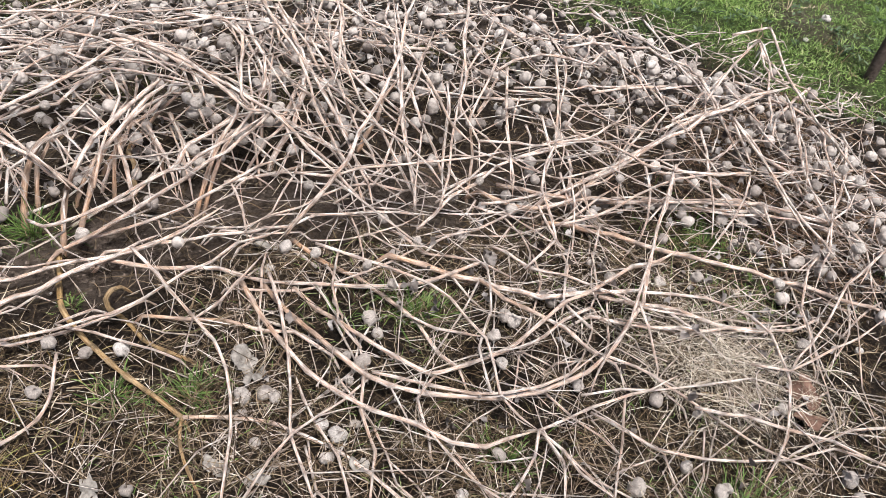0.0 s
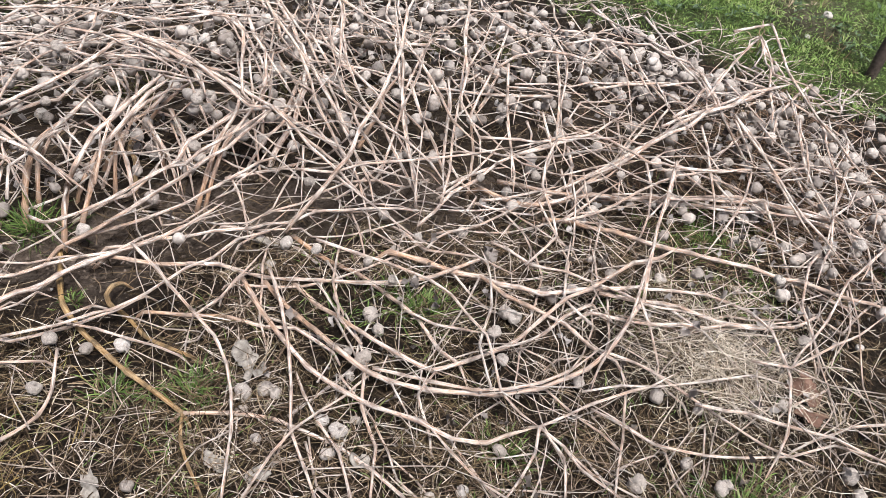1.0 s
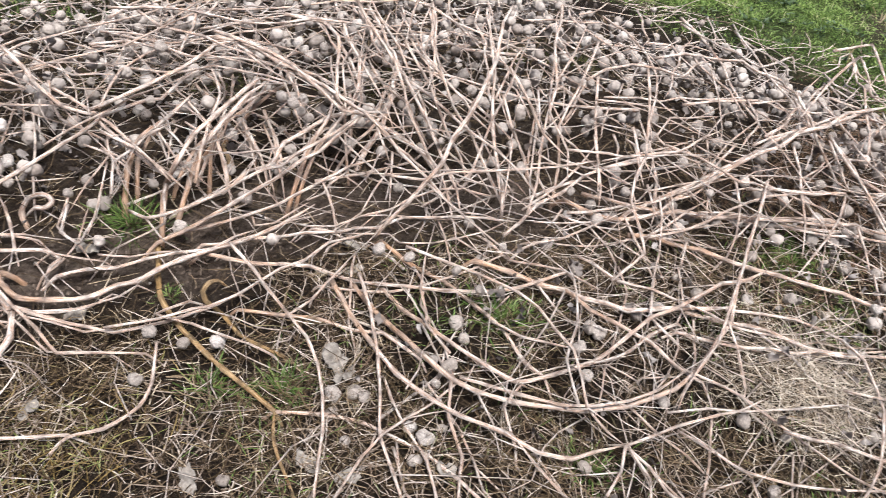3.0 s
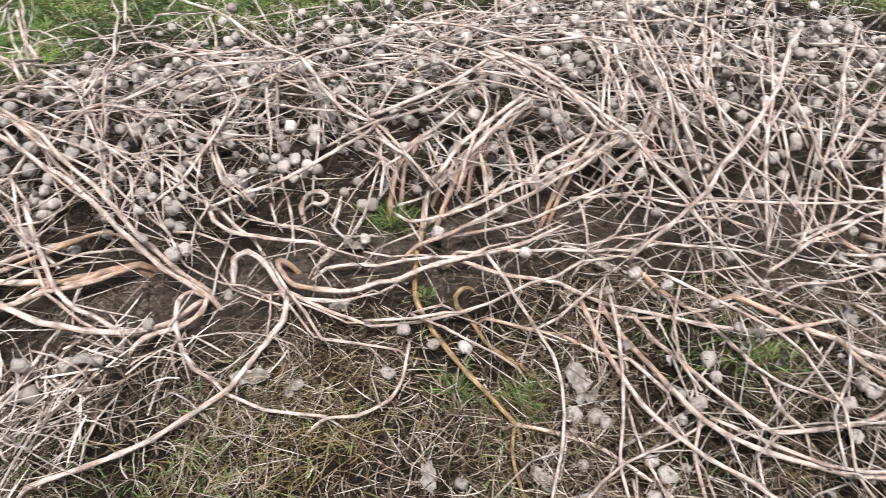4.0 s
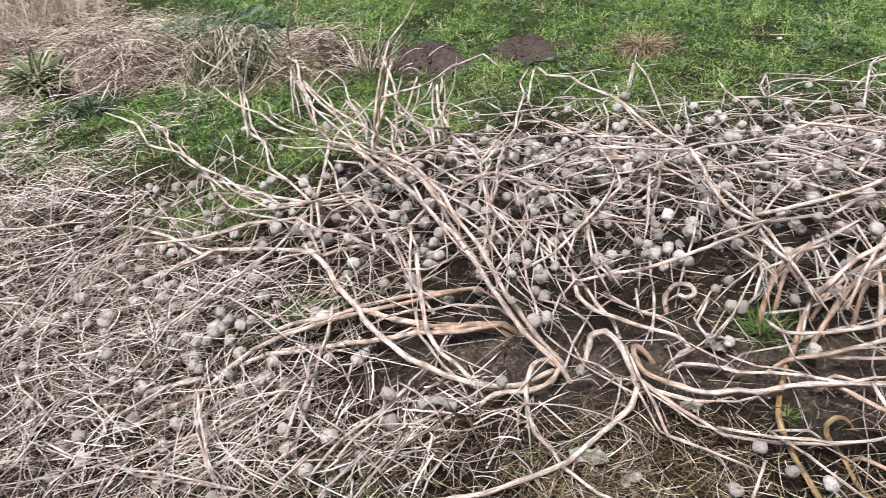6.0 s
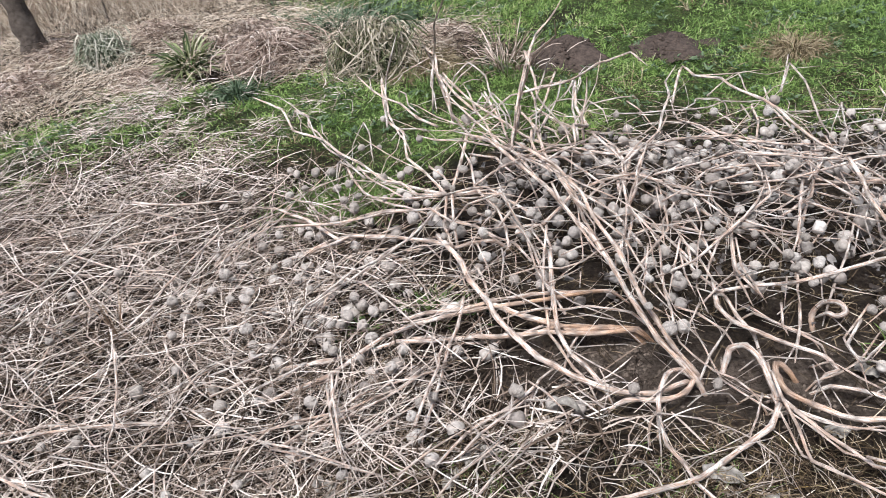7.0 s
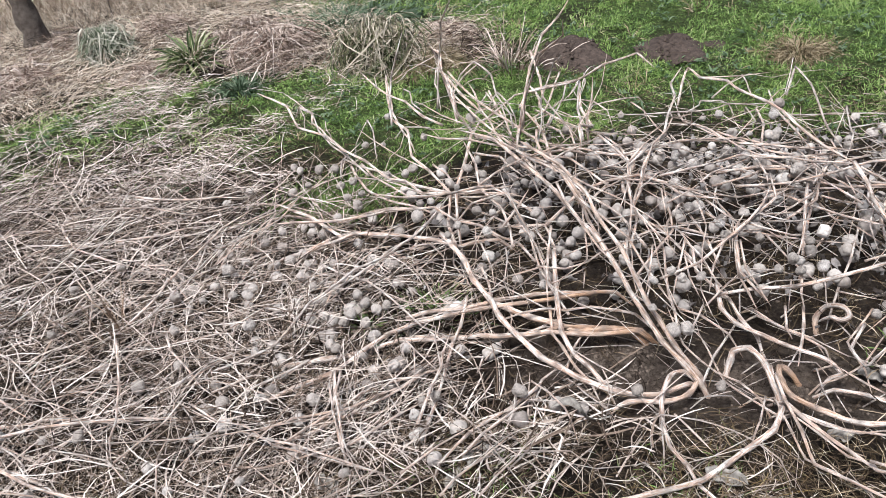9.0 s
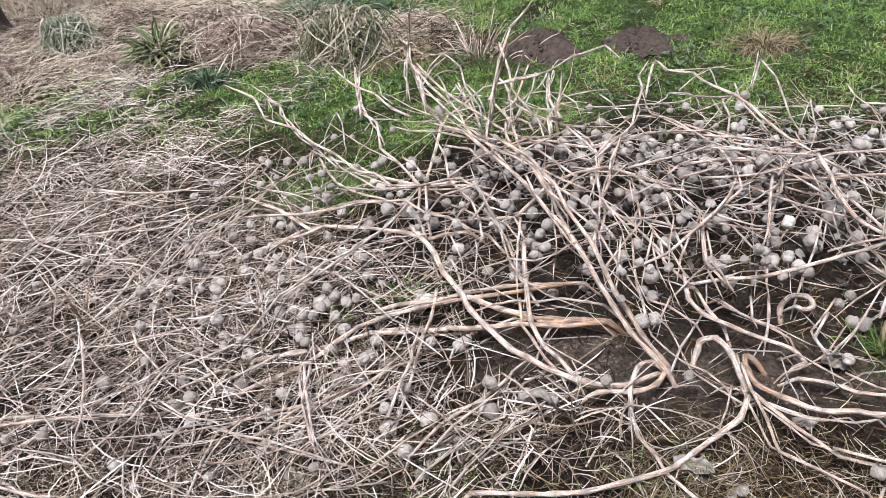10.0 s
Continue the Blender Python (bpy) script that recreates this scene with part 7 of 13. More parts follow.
traced([(1.842, 1.054, 0.18), (1.829, 0.980, 0.15), (1.813, 0.924, 0.13), (1.808, 0.879, 0.11), (1.768, 0.826, 0.08), (1.729, 0.775, 0.05)], 0.0033, 0.0027, STALK, (0.35, 1.00), 0, 0.35)
traced([(1.900, 1.016, 0.19), (1.877, 0.965, 0.17), (1.847, 0.910, 0.14), (1.817, 0.844, 0.11), (1.771, 0.787, 0.07)], 0.0050, 0.0040, STALK, (0.35, 1.00), 1, 0.35)
traced([(1.881, 0.947, 0.16), (1.923, 0.927, 0.17), (1.966, 0.918, 0.19)], 0.0033, 0.0027, STALK, (0.35, 1.00), 0, 0.35)
traced([(1.854, 0.915, 0.14), (1.836, 0.848, 0.11), (1.841, 0.780, 0.10), (1.853, 0.706, 0.07)], 0.0033, 0.0026, STALK, (0.35, 1.00), 1, 0.35)
traced([(1.721, 0.891, 0.07), (1.773, 0.870, 0.09), (1.840, 0.860, 0.11), (1.926, 0.843, 0.13), (1.970, 0.834, 0.14)], 0.0042, 0.0033, STALK, (0.35, 1.00), 0, 0.35)
traced([(1.770, 0.910, 0.11), (1.843, 0.864, 0.12), (1.874, 0.805, 0.12), (1.943, 0.690, 0.10)], 0.0024, 0.0020, TWIG, (0.35, 1.00), 1, 0.35)
traced([(1.997, 0.910, 0.20), (1.970, 0.836, 0.16), (1.945, 0.775, 0.13), (1.952, 0.718, 0.12), (1.947, 0.673, 0.10)], 0.0034, 0.0027, STALK, (0.35, 1.00), 0, 0.35)
traced([(2.031, 0.872, 0.20), (1.951, 0.794, 0.14), (1.892, 0.735, 0.10), (1.845, 0.690, 0.07)], 0.0051, 0.0040, STALK, (0.35, 1.00), 1, 0.35)
traced([(1.961, 0.788, 0.14), (2.022, 0.727, 0.15)], 0.0025, 0.0020, TWIG, (0.35, 1.00), 0, 0.35)
traced([(1.783, 0.795, 0.07), (1.819, 0.741, 0.07), (1.845, 0.699, 0.06)], 0.0032, 0.0026, STALK, (0.35, 1.00), 1, 0.35)
traced([(1.638, 0.935, 0.06), (1.689, 0.864, 0.06), (1.742, 0.804, 0.06), (1.780, 0.773, 0.06)], 0.0032, 0.0025, STALK, (0.35, 1.00), 0, 0.35)
traced([(1.780, 0.773, 0.06), (1.782, 0.733, 0.05), (1.763, 0.680, 0.04)], 0.0024, 0.0019, TWIG, (0.35, 1.00), 1, 0.35)
traced([(1.448, 1.061, 0.05), (1.514, 0.980, 0.04), (1.589, 0.904, 0.04), (1.581, 0.858, 0.04), (1.646, 0.791, 0.04), (1.704, 0.756, 0.04), (1.793, 0.702, 0.05), (1.861, 0.672, 0.07)], 0.0032, 0.0026, STALK, (0.35, 1.00), 0, 0.35)
traced([(1.732, 0.879, 0.07), (1.688, 0.853, 0.05), (1.636, 0.842, 0.04)], 0.0024, 0.0019, TWIG, (0.35, 1.00), 1, 0.35)
traced([(1.728, 0.845, 0.06), (1.698, 0.790, 0.04), (1.630, 0.721, 0.04)], 0.0032, 0.0025, STALK, (0.35, 1.00), 0, 0.35)
traced([(1.760, 1.090, 0.13), (1.702, 1.072, 0.10), (1.672, 1.078, 0.10)], 0.0033, 0.0026, STALK, (0.35, 1.00), 1, 0.35)
traced([(1.996, 1.015, 0.08), (1.986, 0.952, 0.07), (1.966, 0.884, 0.06), (1.974, 0.857, 0.06)], 0.0044, 0.0035, STALK, (0.15, 0.80), 0, 0.35)
traced([(1.709, 0.759, 0.04), (1.706, 0.699, 0.04), (1.702, 0.639, 0.04)], 0.0031, 0.0025, STALK, (0.35, 1.00), 1, 0.35)
traced([(1.431, 0.984, 0.04), (1.558, 0.978, 0.04), (1.636, 0.963, 0.07)], 0.0032, 0.0025, STALK, (0.35, 1.00), 0, 0.35)
traced([(2.011, 0.740, 0.15), (2.099, 0.655, 0.15), (2.170, 0.597, 0.16), (2.197, 0.573, 0.16)], 0.0034, 0.0027, STALK, (0.35, 1.00), 1, 0.35)
traced([(2.069, 0.740, 0.17), (2.087, 0.668, 0.15), (2.117, 0.583, 0.14), (2.137, 0.502, 0.12)], 0.0034, 0.0027, STALK, (0.35, 1.00), 0, 0.35)
traced([(2.167, 0.724, 0.20), (2.174, 0.664, 0.18), (2.167, 0.606, 0.16), (2.164, 0.530, 0.14), (2.174, 0.485, 0.14), (2.203, 0.413, 0.13)], 0.0034, 0.0027, STALK, (0.35, 1.00), 1, 0.35)
traced([(2.246, 0.638, 0.20), (2.187, 0.583, 0.16), (2.121, 0.527, 0.12), (2.068, 0.498, 0.09)], 0.0043, 0.0035, STALK, (0.35, 1.00), 0, 0.35)
traced([(1.947, 0.689, 0.08), (2.035, 0.646, 0.10), (2.105, 0.610, 0.11), (2.154, 0.569, 0.11)], 0.0060, 0.0048, STALK, (0.35, 1.00), 1, 0.35)
traced([(2.020, 0.704, 0.14), (1.995, 0.644, 0.11), (1.987, 0.577, 0.09)], 0.0041, 0.0033, STALK, (0.35, 1.00), 0, 0.35)
traced([(1.987, 0.577, 0.09), (1.944, 0.577, 0.07), (1.907, 0.582, 0.06)], 0.0033, 0.0026, STALK, (0.35, 1.00), 1, 0.35)
traced([(1.909, 0.666, 0.08), (1.970, 0.647, 0.10), (2.031, 0.628, 0.12), (2.134, 0.616, 0.15), (2.229, 0.616, 0.19)], 0.0043, 0.0035, STALK, (0.35, 1.00), 0, 0.35)
traced([(2.007, 0.566, 0.07), (2.061, 0.519, 0.07), (2.141, 0.447, 0.09), (2.198, 0.401, 0.10)], 0.0051, 0.0041, STALK, (0.35, 1.00), 1, 0.35)
traced([(2.167, 0.390, 0.11), (2.246, 0.338, 0.14), (2.308, 0.295, 0.16), (2.353, 0.262, 0.17), (2.409, 0.214, 0.19)], 0.0035, 0.0028, STALK, (0.35, 1.00), 0, 0.35)
traced([(2.203, 0.413, 0.13), (2.268, 0.352, 0.15), (2.333, 0.290, 0.17), (2.392, 0.224, 0.18)], 0.0035, 0.0028, STALK, (0.35, 1.00), 1, 0.35)
traced([(2.083, 0.345, 0.06), (2.147, 0.315, 0.08), (2.233, 0.286, 0.11), (2.313, 0.253, 0.13)], 0.0052, 0.0042, STALK, (0.35, 1.00), 0, 0.35)
traced([(2.103, 0.406, 0.08), (2.175, 0.351, 0.10), (2.290, 0.300, 0.13), (2.348, 0.282, 0.15)], 0.0052, 0.0042, STALK, (0.35, 1.00), 1, 0.35)
traced([(2.142, 0.319, 0.07), (2.206, 0.248, 0.08), (2.299, 0.161, 0.10)], 0.0035, 0.0028, STALK, (0.35, 1.00), 0, 0.35)
traced([(2.251, 0.361, 0.14), (2.197, 0.318, 0.11), (2.142, 0.265, 0.08)], 0.0034, 0.0027, STALK, (0.35, 1.00), 1, 0.35)
traced([(2.208, 0.376, 0.13), (2.163, 0.337, 0.10), (2.068, 0.285, 0.05)], 0.0034, 0.0027, STALK, (0.35, 1.00), 0, 0.35)
traced([(2.156, 0.242, 0.07), (2.072, 0.215, 0.04)], 0.0033, 0.0027, STALK, (0.35, 1.00), 1, 0.35)
traced([(2.486, 0.277, 0.23), (2.400, 0.289, 0.20), (2.346, 0.288, 0.17)], 0.0045, 0.0036, STALK, (0.35, 1.00), 0, 0.35)
traced([(2.175, 0.558, 0.15), (2.258, 0.488, 0.17), (2.339, 0.436, 0.20), (2.393, 0.408, 0.22)], 0.0044, 0.0035, STALK, (0.35, 1.00), 1, 0.35)
traced([(2.197, 0.573, 0.16), (2.263, 0.512, 0.18), (2.357, 0.427, 0.21), (2.419, 0.382, 0.23)], 0.0036, 0.0028, STALK, (0.35, 1.00), 0, 0.35)
traced([(2.299, 0.556, 0.20), (2.291, 0.520, 0.20), (2.241, 0.467, 0.16), (2.203, 0.429, 0.14)], 0.0044, 0.0035, STALK, (0.35, 1.00), 1, 0.35)
traced([(2.357, 0.616, 0.16), (2.318, 0.576, 0.15), (2.260, 0.547, 0.12)], 0.0045, 0.0036, STALK, (0.35, 1.00), 0, 0.35)
traced([(2.332, 0.494, 0.21), (2.286, 0.449, 0.18), (2.226, 0.427, 0.15)], 0.0035, 0.0028, STALK, (0.35, 1.00), 1, 0.35)
traced([(2.385, 0.403, 0.21), (2.367, 0.351, 0.20), (2.341, 0.295, 0.17)], 0.0044, 0.0035, STALK, (0.35, 1.00), 0, 0.35)
traced([(2.358, 0.489, 0.22), (2.349, 0.422, 0.20), (2.349, 0.391, 0.20)], 0.0035, 0.0028, STALK, (0.35, 1.00), 1, 0.35)
traced([(2.406, 0.374, 0.22), (2.413, 0.317, 0.21), (2.431, 0.246, 0.20), (2.449, 0.195, 0.20)], 0.0036, 0.0028, STALK, (0.35, 1.00), 0, 0.35)
traced([(2.468, 0.361, 0.22), (2.422, 0.325, 0.19), (2.367, 0.303, 0.17)], 0.0036, 0.0029, STALK, (0.35, 1.00), 1, 0.35)
traced([(2.450, 0.402, 0.22), (2.392, 0.349, 0.18)], 0.0036, 0.0029, STALK, (0.35, 1.00), 0, 0.35)
traced([(2.138, 0.510, 0.11), (2.244, 0.474, 0.15), (2.296, 0.466, 0.17)], 0.0026, 0.0021, TWIG, (0.35, 1.00), 1, 0.35)
traced([(1.981, 0.570, 0.07), (2.016, 0.491, 0.06), (2.061, 0.420, 0.06), (2.095, 0.402, 0.07)], 0.0041, 0.0033, STALK, (0.35, 1.00), 0, 0.35)
traced([(1.899, 0.617, 0.07), (1.954, 0.553, 0.07), (2.017, 0.494, 0.07), (2.027, 0.400, 0.05), (2.021, 0.302, 0.04), (2.020, 0.266, 0.04)], 0.0032, 0.0026, STALK, (0.35, 1.00), 1, 0.35)
traced([(1.806, 0.593, 0.04), (1.924, 0.532, 0.04), (2.046, 0.470, 0.07), (2.115, 0.434, 0.09)], 0.0042, 0.0033, STALK, (0.35, 1.00), 0, 0.35)
traced([(2.008, 0.487, 0.06), (1.994, 0.418, 0.04), (1.943, 0.363, 0.04)], 0.0033, 0.0026, STALK, (0.35, 1.00), 1, 0.35)
traced([(2.108, 0.430, 0.08), (2.071, 0.376, 0.06), (2.033, 0.316, 0.04), (2.015, 0.280, 0.04)], 0.0042, 0.0033, STALK, (0.35, 1.00), 0, 0.35)
traced([(2.248, 0.431, 0.12), (2.178, 0.365, 0.09), (2.123, 0.347, 0.07)], 0.0043, 0.0034, STALK, (0.35, 1.00), 1, 0.35)
traced([(2.384, 0.219, 0.18), (2.333, 0.170, 0.14), (2.253, 0.135, 0.10), (2.181, 0.123, 0.07)], 0.0044, 0.0035, STALK, (0.35, 1.00), 0, 0.35)
traced([(2.320, 0.119, 0.11), (2.187, 0.124, 0.06), (2.138, 0.135, 0.04)], 0.0035, 0.0028, STALK, (0.35, 1.00), 1, 0.35)
traced([(2.437, 0.174, 0.15), (2.356, 0.251, 0.13)], 0.0036, 0.0029, STALK, (0.35, 1.00), 0, 0.35)
traced([(2.280, 0.264, 0.09), (2.376, 0.136, 0.10)], 0.0035, 0.0028, STALK, (0.35, 1.00), 1, 0.35)
traced([(1.845, 0.615, 0.02), (1.945, 0.501, 0.02), (2.046, 0.404, 0.03), (2.107, 0.360, 0.04)], 0.0033, 0.0027, STALK, (0.15, 0.80), 0, 0.35)
traced([(2.608, 0.134, 0.24), (2.532, 0.082, 0.22), (2.465, 0.037, 0.18), (2.393, -0.013, 0.14), (2.299, -0.054, 0.09)], 0.0046, 0.0037, STALK, (0.35, 1.00), 1, 0.35)
traced([(2.541, 0.067, 0.22), (2.599, 0.075, 0.24), (2.693, 0.094, 0.24)], 0.0029, 0.0023, TWIG, (0.35, 1.00), 0, 0.35)
traced([(2.600, 0.064, 0.16), (2.767, 0.037, 0.16), (2.860, 0.004, 0.16)], 0.0040, 0.0032, STALK, (0.35, 1.00), 1, 0.35)
traced([(2.398, 0.181, 0.16), (2.460, 0.094, 0.17), (2.525, -0.007, 0.18), (2.563, -0.084, 0.19)], 0.0046, 0.0037, STALK, (0.35, 1.00), 0, 0.35)
traced([(2.440, 0.140, 0.19), (2.352, 0.113, 0.14), (2.239, 0.098, 0.09)], 0.0044, 0.0035, STALK, (0.35, 1.00), 1, 0.35)
traced([(2.427, 0.204, 0.19), (2.437, 0.129, 0.18), (2.452, 0.040, 0.17), (2.464, -0.029, 0.17), (2.470, -0.120, 0.16)], 0.0036, 0.0029, STALK, (0.35, 1.00), 0, 0.35)
traced([(2.675, 0.052, 0.27), (2.579, -0.018, 0.25), (2.529, -0.067, 0.22)], 0.0047, 0.0038, STALK, (0.35, 1.00), 1, 0.35)
traced([(2.683, 0.045, 0.27), (2.597, -0.047, 0.26), (2.553, -0.107, 0.23), (2.511, -0.165, 0.20), (2.470, -0.240, 0.16), (2.423, -0.316, 0.13)], 0.0047, 0.0038, STALK, (0.35, 1.00), 0, 0.35)
traced([(2.637, 0.012, 0.24), (2.729, -0.092, 0.24)], 0.0038, 0.0031, STALK, (0.35, 1.00), 1, 0.35)
traced([(2.714, -0.011, 0.27), (2.633, -0.087, 0.27), (2.612, -0.171, 0.25)], 0.0038, 0.0030, STALK, (0.35, 1.00), 0, 0.35)
traced([(2.522, -0.122, 0.17), (2.473, -0.163, 0.14)], 0.0027, 0.0022, TWIG, (0.35, 1.00), 1, 0.35)
traced([(2.629, -0.175, 0.23), (2.577, -0.143, 0.21), (2.536, -0.069, 0.20)], 0.0037, 0.0030, STALK, (0.35, 1.00), 0, 0.35)
traced([(2.629, -0.175, 0.23), (2.586, -0.157, 0.21), (2.548, -0.147, 0.20)], 0.0028, 0.0022, TWIG, (0.35, 1.00), 1, 0.35)
traced([(2.842, -0.118, 0.27), (2.692, -0.170, 0.27), (2.614, -0.207, 0.24), (2.549, -0.229, 0.21)], 0.0040, 0.0032, STALK, (0.35, 1.00), 0, 0.35)
traced([(2.638, -0.207, 0.23), (2.650, -0.276, 0.23), (2.670, -0.358, 0.23), (2.693, -0.418, 0.23)], 0.0038, 0.0030, STALK, (0.35, 1.00), 1, 0.35)
traced([(2.875, -0.176, 0.27), (2.741, -0.221, 0.27), (2.654, -0.271, 0.25), (2.595, -0.304, 0.22), (2.518, -0.334, 0.17)], 0.0040, 0.0032, STALK, (0.35, 1.00), 0, 0.35)
traced([(2.553, -0.154, 0.20), (2.597, -0.208, 0.21), (2.583, -0.251, 0.20)], 0.0028, 0.0022, TWIG, (0.35, 1.00), 1, 0.35)
traced([(2.554, -0.172, 0.20), (2.537, -0.226, 0.18)], 0.0027, 0.0022, TWIG, (0.35, 1.00), 0, 0.35)
traced([(2.504, -0.223, 0.16), (2.566, -0.240, 0.19)], 0.0027, 0.0022, TWIG, (0.35, 1.00), 1, 0.35)
traced([(2.342, 0.125, 0.11), (2.411, 0.025, 0.12), (2.498, -0.122, 0.14), (2.548, -0.248, 0.14), (2.565, -0.332, 0.14)], 0.0056, 0.0044, STALK, (0.35, 1.00), 0, 0.35)
traced([(2.376, 0.136, 0.10), (2.439, 0.031, 0.11), (2.508, -0.070, 0.12)], 0.0036, 0.0029, STALK, (0.35, 1.00), 1, 0.35)
traced([(2.402, 0.014, 0.10), (2.485, -0.136, 0.11), (2.532, -0.245, 0.12), (2.563, -0.360, 0.12)], 0.0046, 0.0037, STALK, (0.35, 1.00), 0, 0.35)
traced([(2.472, 0.024, 0.16), (2.433, -0.052, 0.14), (2.418, -0.087, 0.13)], 0.0036, 0.0029, STALK, (0.35, 1.00), 1, 0.35)
traced([(2.480, -0.141, 0.15), (2.436, -0.188, 0.12), (2.381, -0.231, 0.09)], 0.0045, 0.0036, STALK, (0.35, 1.00), 0, 0.35)
traced([(2.531, -0.336, 0.14), (2.457, -0.349, 0.11)], 0.0046, 0.0037, STALK, (0.35, 1.00), 1, 0.35)
traced([(2.530, -0.328, 0.16), (2.588, -0.357, 0.19), (2.670, -0.358, 0.23)], 0.0038, 0.0030, STALK, (0.35, 1.00), 0, 0.35)
traced([(2.549, -0.347, 0.15), (2.518, -0.412, 0.13)], 0.0028, 0.0022, TWIG, (0.35, 1.00), 1, 0.35)
traced([(2.656, -0.400, 0.21), (2.616, -0.434, 0.19), (2.514, -0.458, 0.14)], 0.0038, 0.0030, STALK, (0.35, 1.00), 0, 0.35)
traced([(2.660, -0.308, 0.23), (2.609, -0.357, 0.20), (2.570, -0.391, 0.17)], 0.0028, 0.0023, TWIG, (0.35, 1.00), 1, 0.35)
traced([(2.652, -0.329, 0.22), (2.727, -0.410, 0.23)], 0.0038, 0.0031, STALK, (0.35, 1.00), 0, 0.35)
traced([(2.872, -0.324, 0.24), (2.752, -0.353, 0.24), (2.672, -0.393, 0.22)], 0.0030, 0.0024, TWIG, (0.35, 1.00), 1, 0.35)
traced([(2.918, -0.195, 0.27), (2.806, -0.244, 0.27), (2.708, -0.297, 0.27), (2.670, -0.363, 0.25)], 0.0030, 0.0024, TWIG, (0.35, 1.00), 0, 0.35)
traced([(2.877, -0.248, 0.27), (2.775, -0.302, 0.27), (2.705, -0.357, 0.27)], 0.0030, 0.0024, TWIG, (0.35, 1.00), 1, 0.35)
traced([(2.646, -0.210, 0.26), (2.695, -0.282, 0.27)], 0.0019, 0.0015, TWIG, (0.35, 1.00), 0, 0.35)
traced([(2.649, -0.264, 0.25), (2.849, -0.289, 0.27)], 0.0020, 0.0016, TWIG, (0.35, 1.00), 0, 0.35)
traced([(2.390, -0.161, 0.09), (2.401, -0.227, 0.09)], 0.0035, 0.0028, STALK, (0.35, 1.00), 0, 0.35)
traced([(-0.570, 3.551, 0.06), (-0.507, 3.465, 0.06), (-0.450, 3.263, 0.06), (-0.369, 3.069, 0.06), (-0.319, 2.948, 0.06)], 0.0053, 0.0042, STALK, (0.35, 1.00), 1, 0.35)
traced([(-0.573, 3.562, 0.05), (-0.538, 3.373, 0.05)], 0.0026, 0.0021, TWIG, (0.35, 1.00), 0, 0.35)
traced([(-0.162, 3.769, 0.07), (-0.146, 3.548, 0.07), (-0.138, 3.317, 0.07), (-0.095, 3.091, 0.07), (-0.057, 2.876, 0.08)], 0.0055, 0.0044, STALK, (0.35, 1.00), 1, 0.35)
traced([(0.067, 4.116, 0.07), (0.104, 3.733, 0.07), (0.143, 3.536, 0.08), (0.199, 3.309, 0.08), (0.232, 3.159, 0.09)], 0.0074, 0.0059, STALK, (0.35, 1.00), 0, 0.35)
traced([(0.110, 4.026, 0.07), (0.107, 3.707, 0.07), (0.130, 3.483, 0.07), (0.131, 3.249, 0.07), (0.129, 3.088, 0.08)], 0.0073, 0.0058, STALK, (0.35, 1.00), 1, 0.35)
traced([(0.086, 3.791, 0.07), (0.074, 3.504, 0.07), (0.071, 3.272, 0.07)], 0.0041, 0.0033, TWIG, (0.35, 1.00), 0, 0.35)
traced([(0.132, 3.414, 0.07), (0.204, 3.634, 0.07), (0.302, 3.787, 0.07)], 0.0041, 0.0033, TWIG, (0.35, 1.00), 1, 0.35)
traced([(0.284, 3.405, 0.07), (0.303, 3.159, 0.08)], 0.0038, 0.0030, TWIG, (0.35, 1.00), 0, 0.35)
traced([(0.290, 3.415, 0.06), (0.224, 3.206, 0.07)], 0.0038, 0.0030, TWIG, (0.35, 1.00), 1, 0.35)
traced([(-0.081, 3.572, 0.07), (-0.048, 3.393, 0.07), (-0.003, 3.281, 0.07)], 0.0039, 0.0031, TWIG, (0.35, 1.00), 0, 0.35)
traced([(-0.060, 3.782, 0.07), (-0.118, 3.656, 0.07)], 0.0028, 0.0022, TWIG, (0.35, 1.00), 0, 0.35)
traced([(-0.254, 3.322, 0.05), (-0.300, 3.095, 0.05)], 0.0025, 0.0020, TWIG, (0.35, 1.00), 0, 0.35)
traced([(-0.254, 3.322, 0.05), (-0.222, 3.097, 0.05), (-0.211, 2.907, 0.05)], 0.0037, 0.0030, TWIG, (0.35, 1.00), 1, 0.35)
traced([(-0.442, 3.372, 0.05), (-0.412, 3.215, 0.05)], 0.0025, 0.0020, TWIG, (0.35, 1.00), 0, 0.35)
traced([(-0.095, 3.196, 0.05), (0.012, 3.158, 0.05)], 0.0036, 0.0029, TWIG, (0.35, 1.00), 1, 0.35)
traced([(0.562, 3.766, 0.07), (0.471, 3.426, 0.07), (0.402, 3.171, 0.08), (0.267, 2.194, 0.43), (0.257, 2.161, 0.40)], 0.0069, 0.0055, STALK, (0.35, 1.00), 0, 0.35)
traced([(0.298, 3.420, 0.07), (0.312, 3.223, 0.07), (0.324, 3.044, 0.09), (0.255, 2.260, 0.40)], 0.0051, 0.0041, STALK, (0.35, 1.00), 1, 0.35)
traced([(0.175, 2.948, 0.09), (0.277, 3.136, 0.08), (0.400, 3.326, 0.07), (0.534, 3.381, 0.07), (0.694, 3.414, 0.07)], 0.0051, 0.0041, STALK, (0.35, 1.00), 0, 0.35)
traced([(0.638, 3.521, 0.07), (0.552, 3.269, 0.07), (0.499, 3.112, 0.08), (0.332, 2.189, 0.44)], 0.0053, 0.0042, STALK, (0.35, 1.00), 1, 0.35)
traced([(0.704, 3.403, 0.06), (0.646, 3.111, 0.07), (0.453, 2.203, 0.43), (0.435, 2.097, 0.41)], 0.0077, 0.0062, STALK, (0.35, 1.00), 0, 0.35)
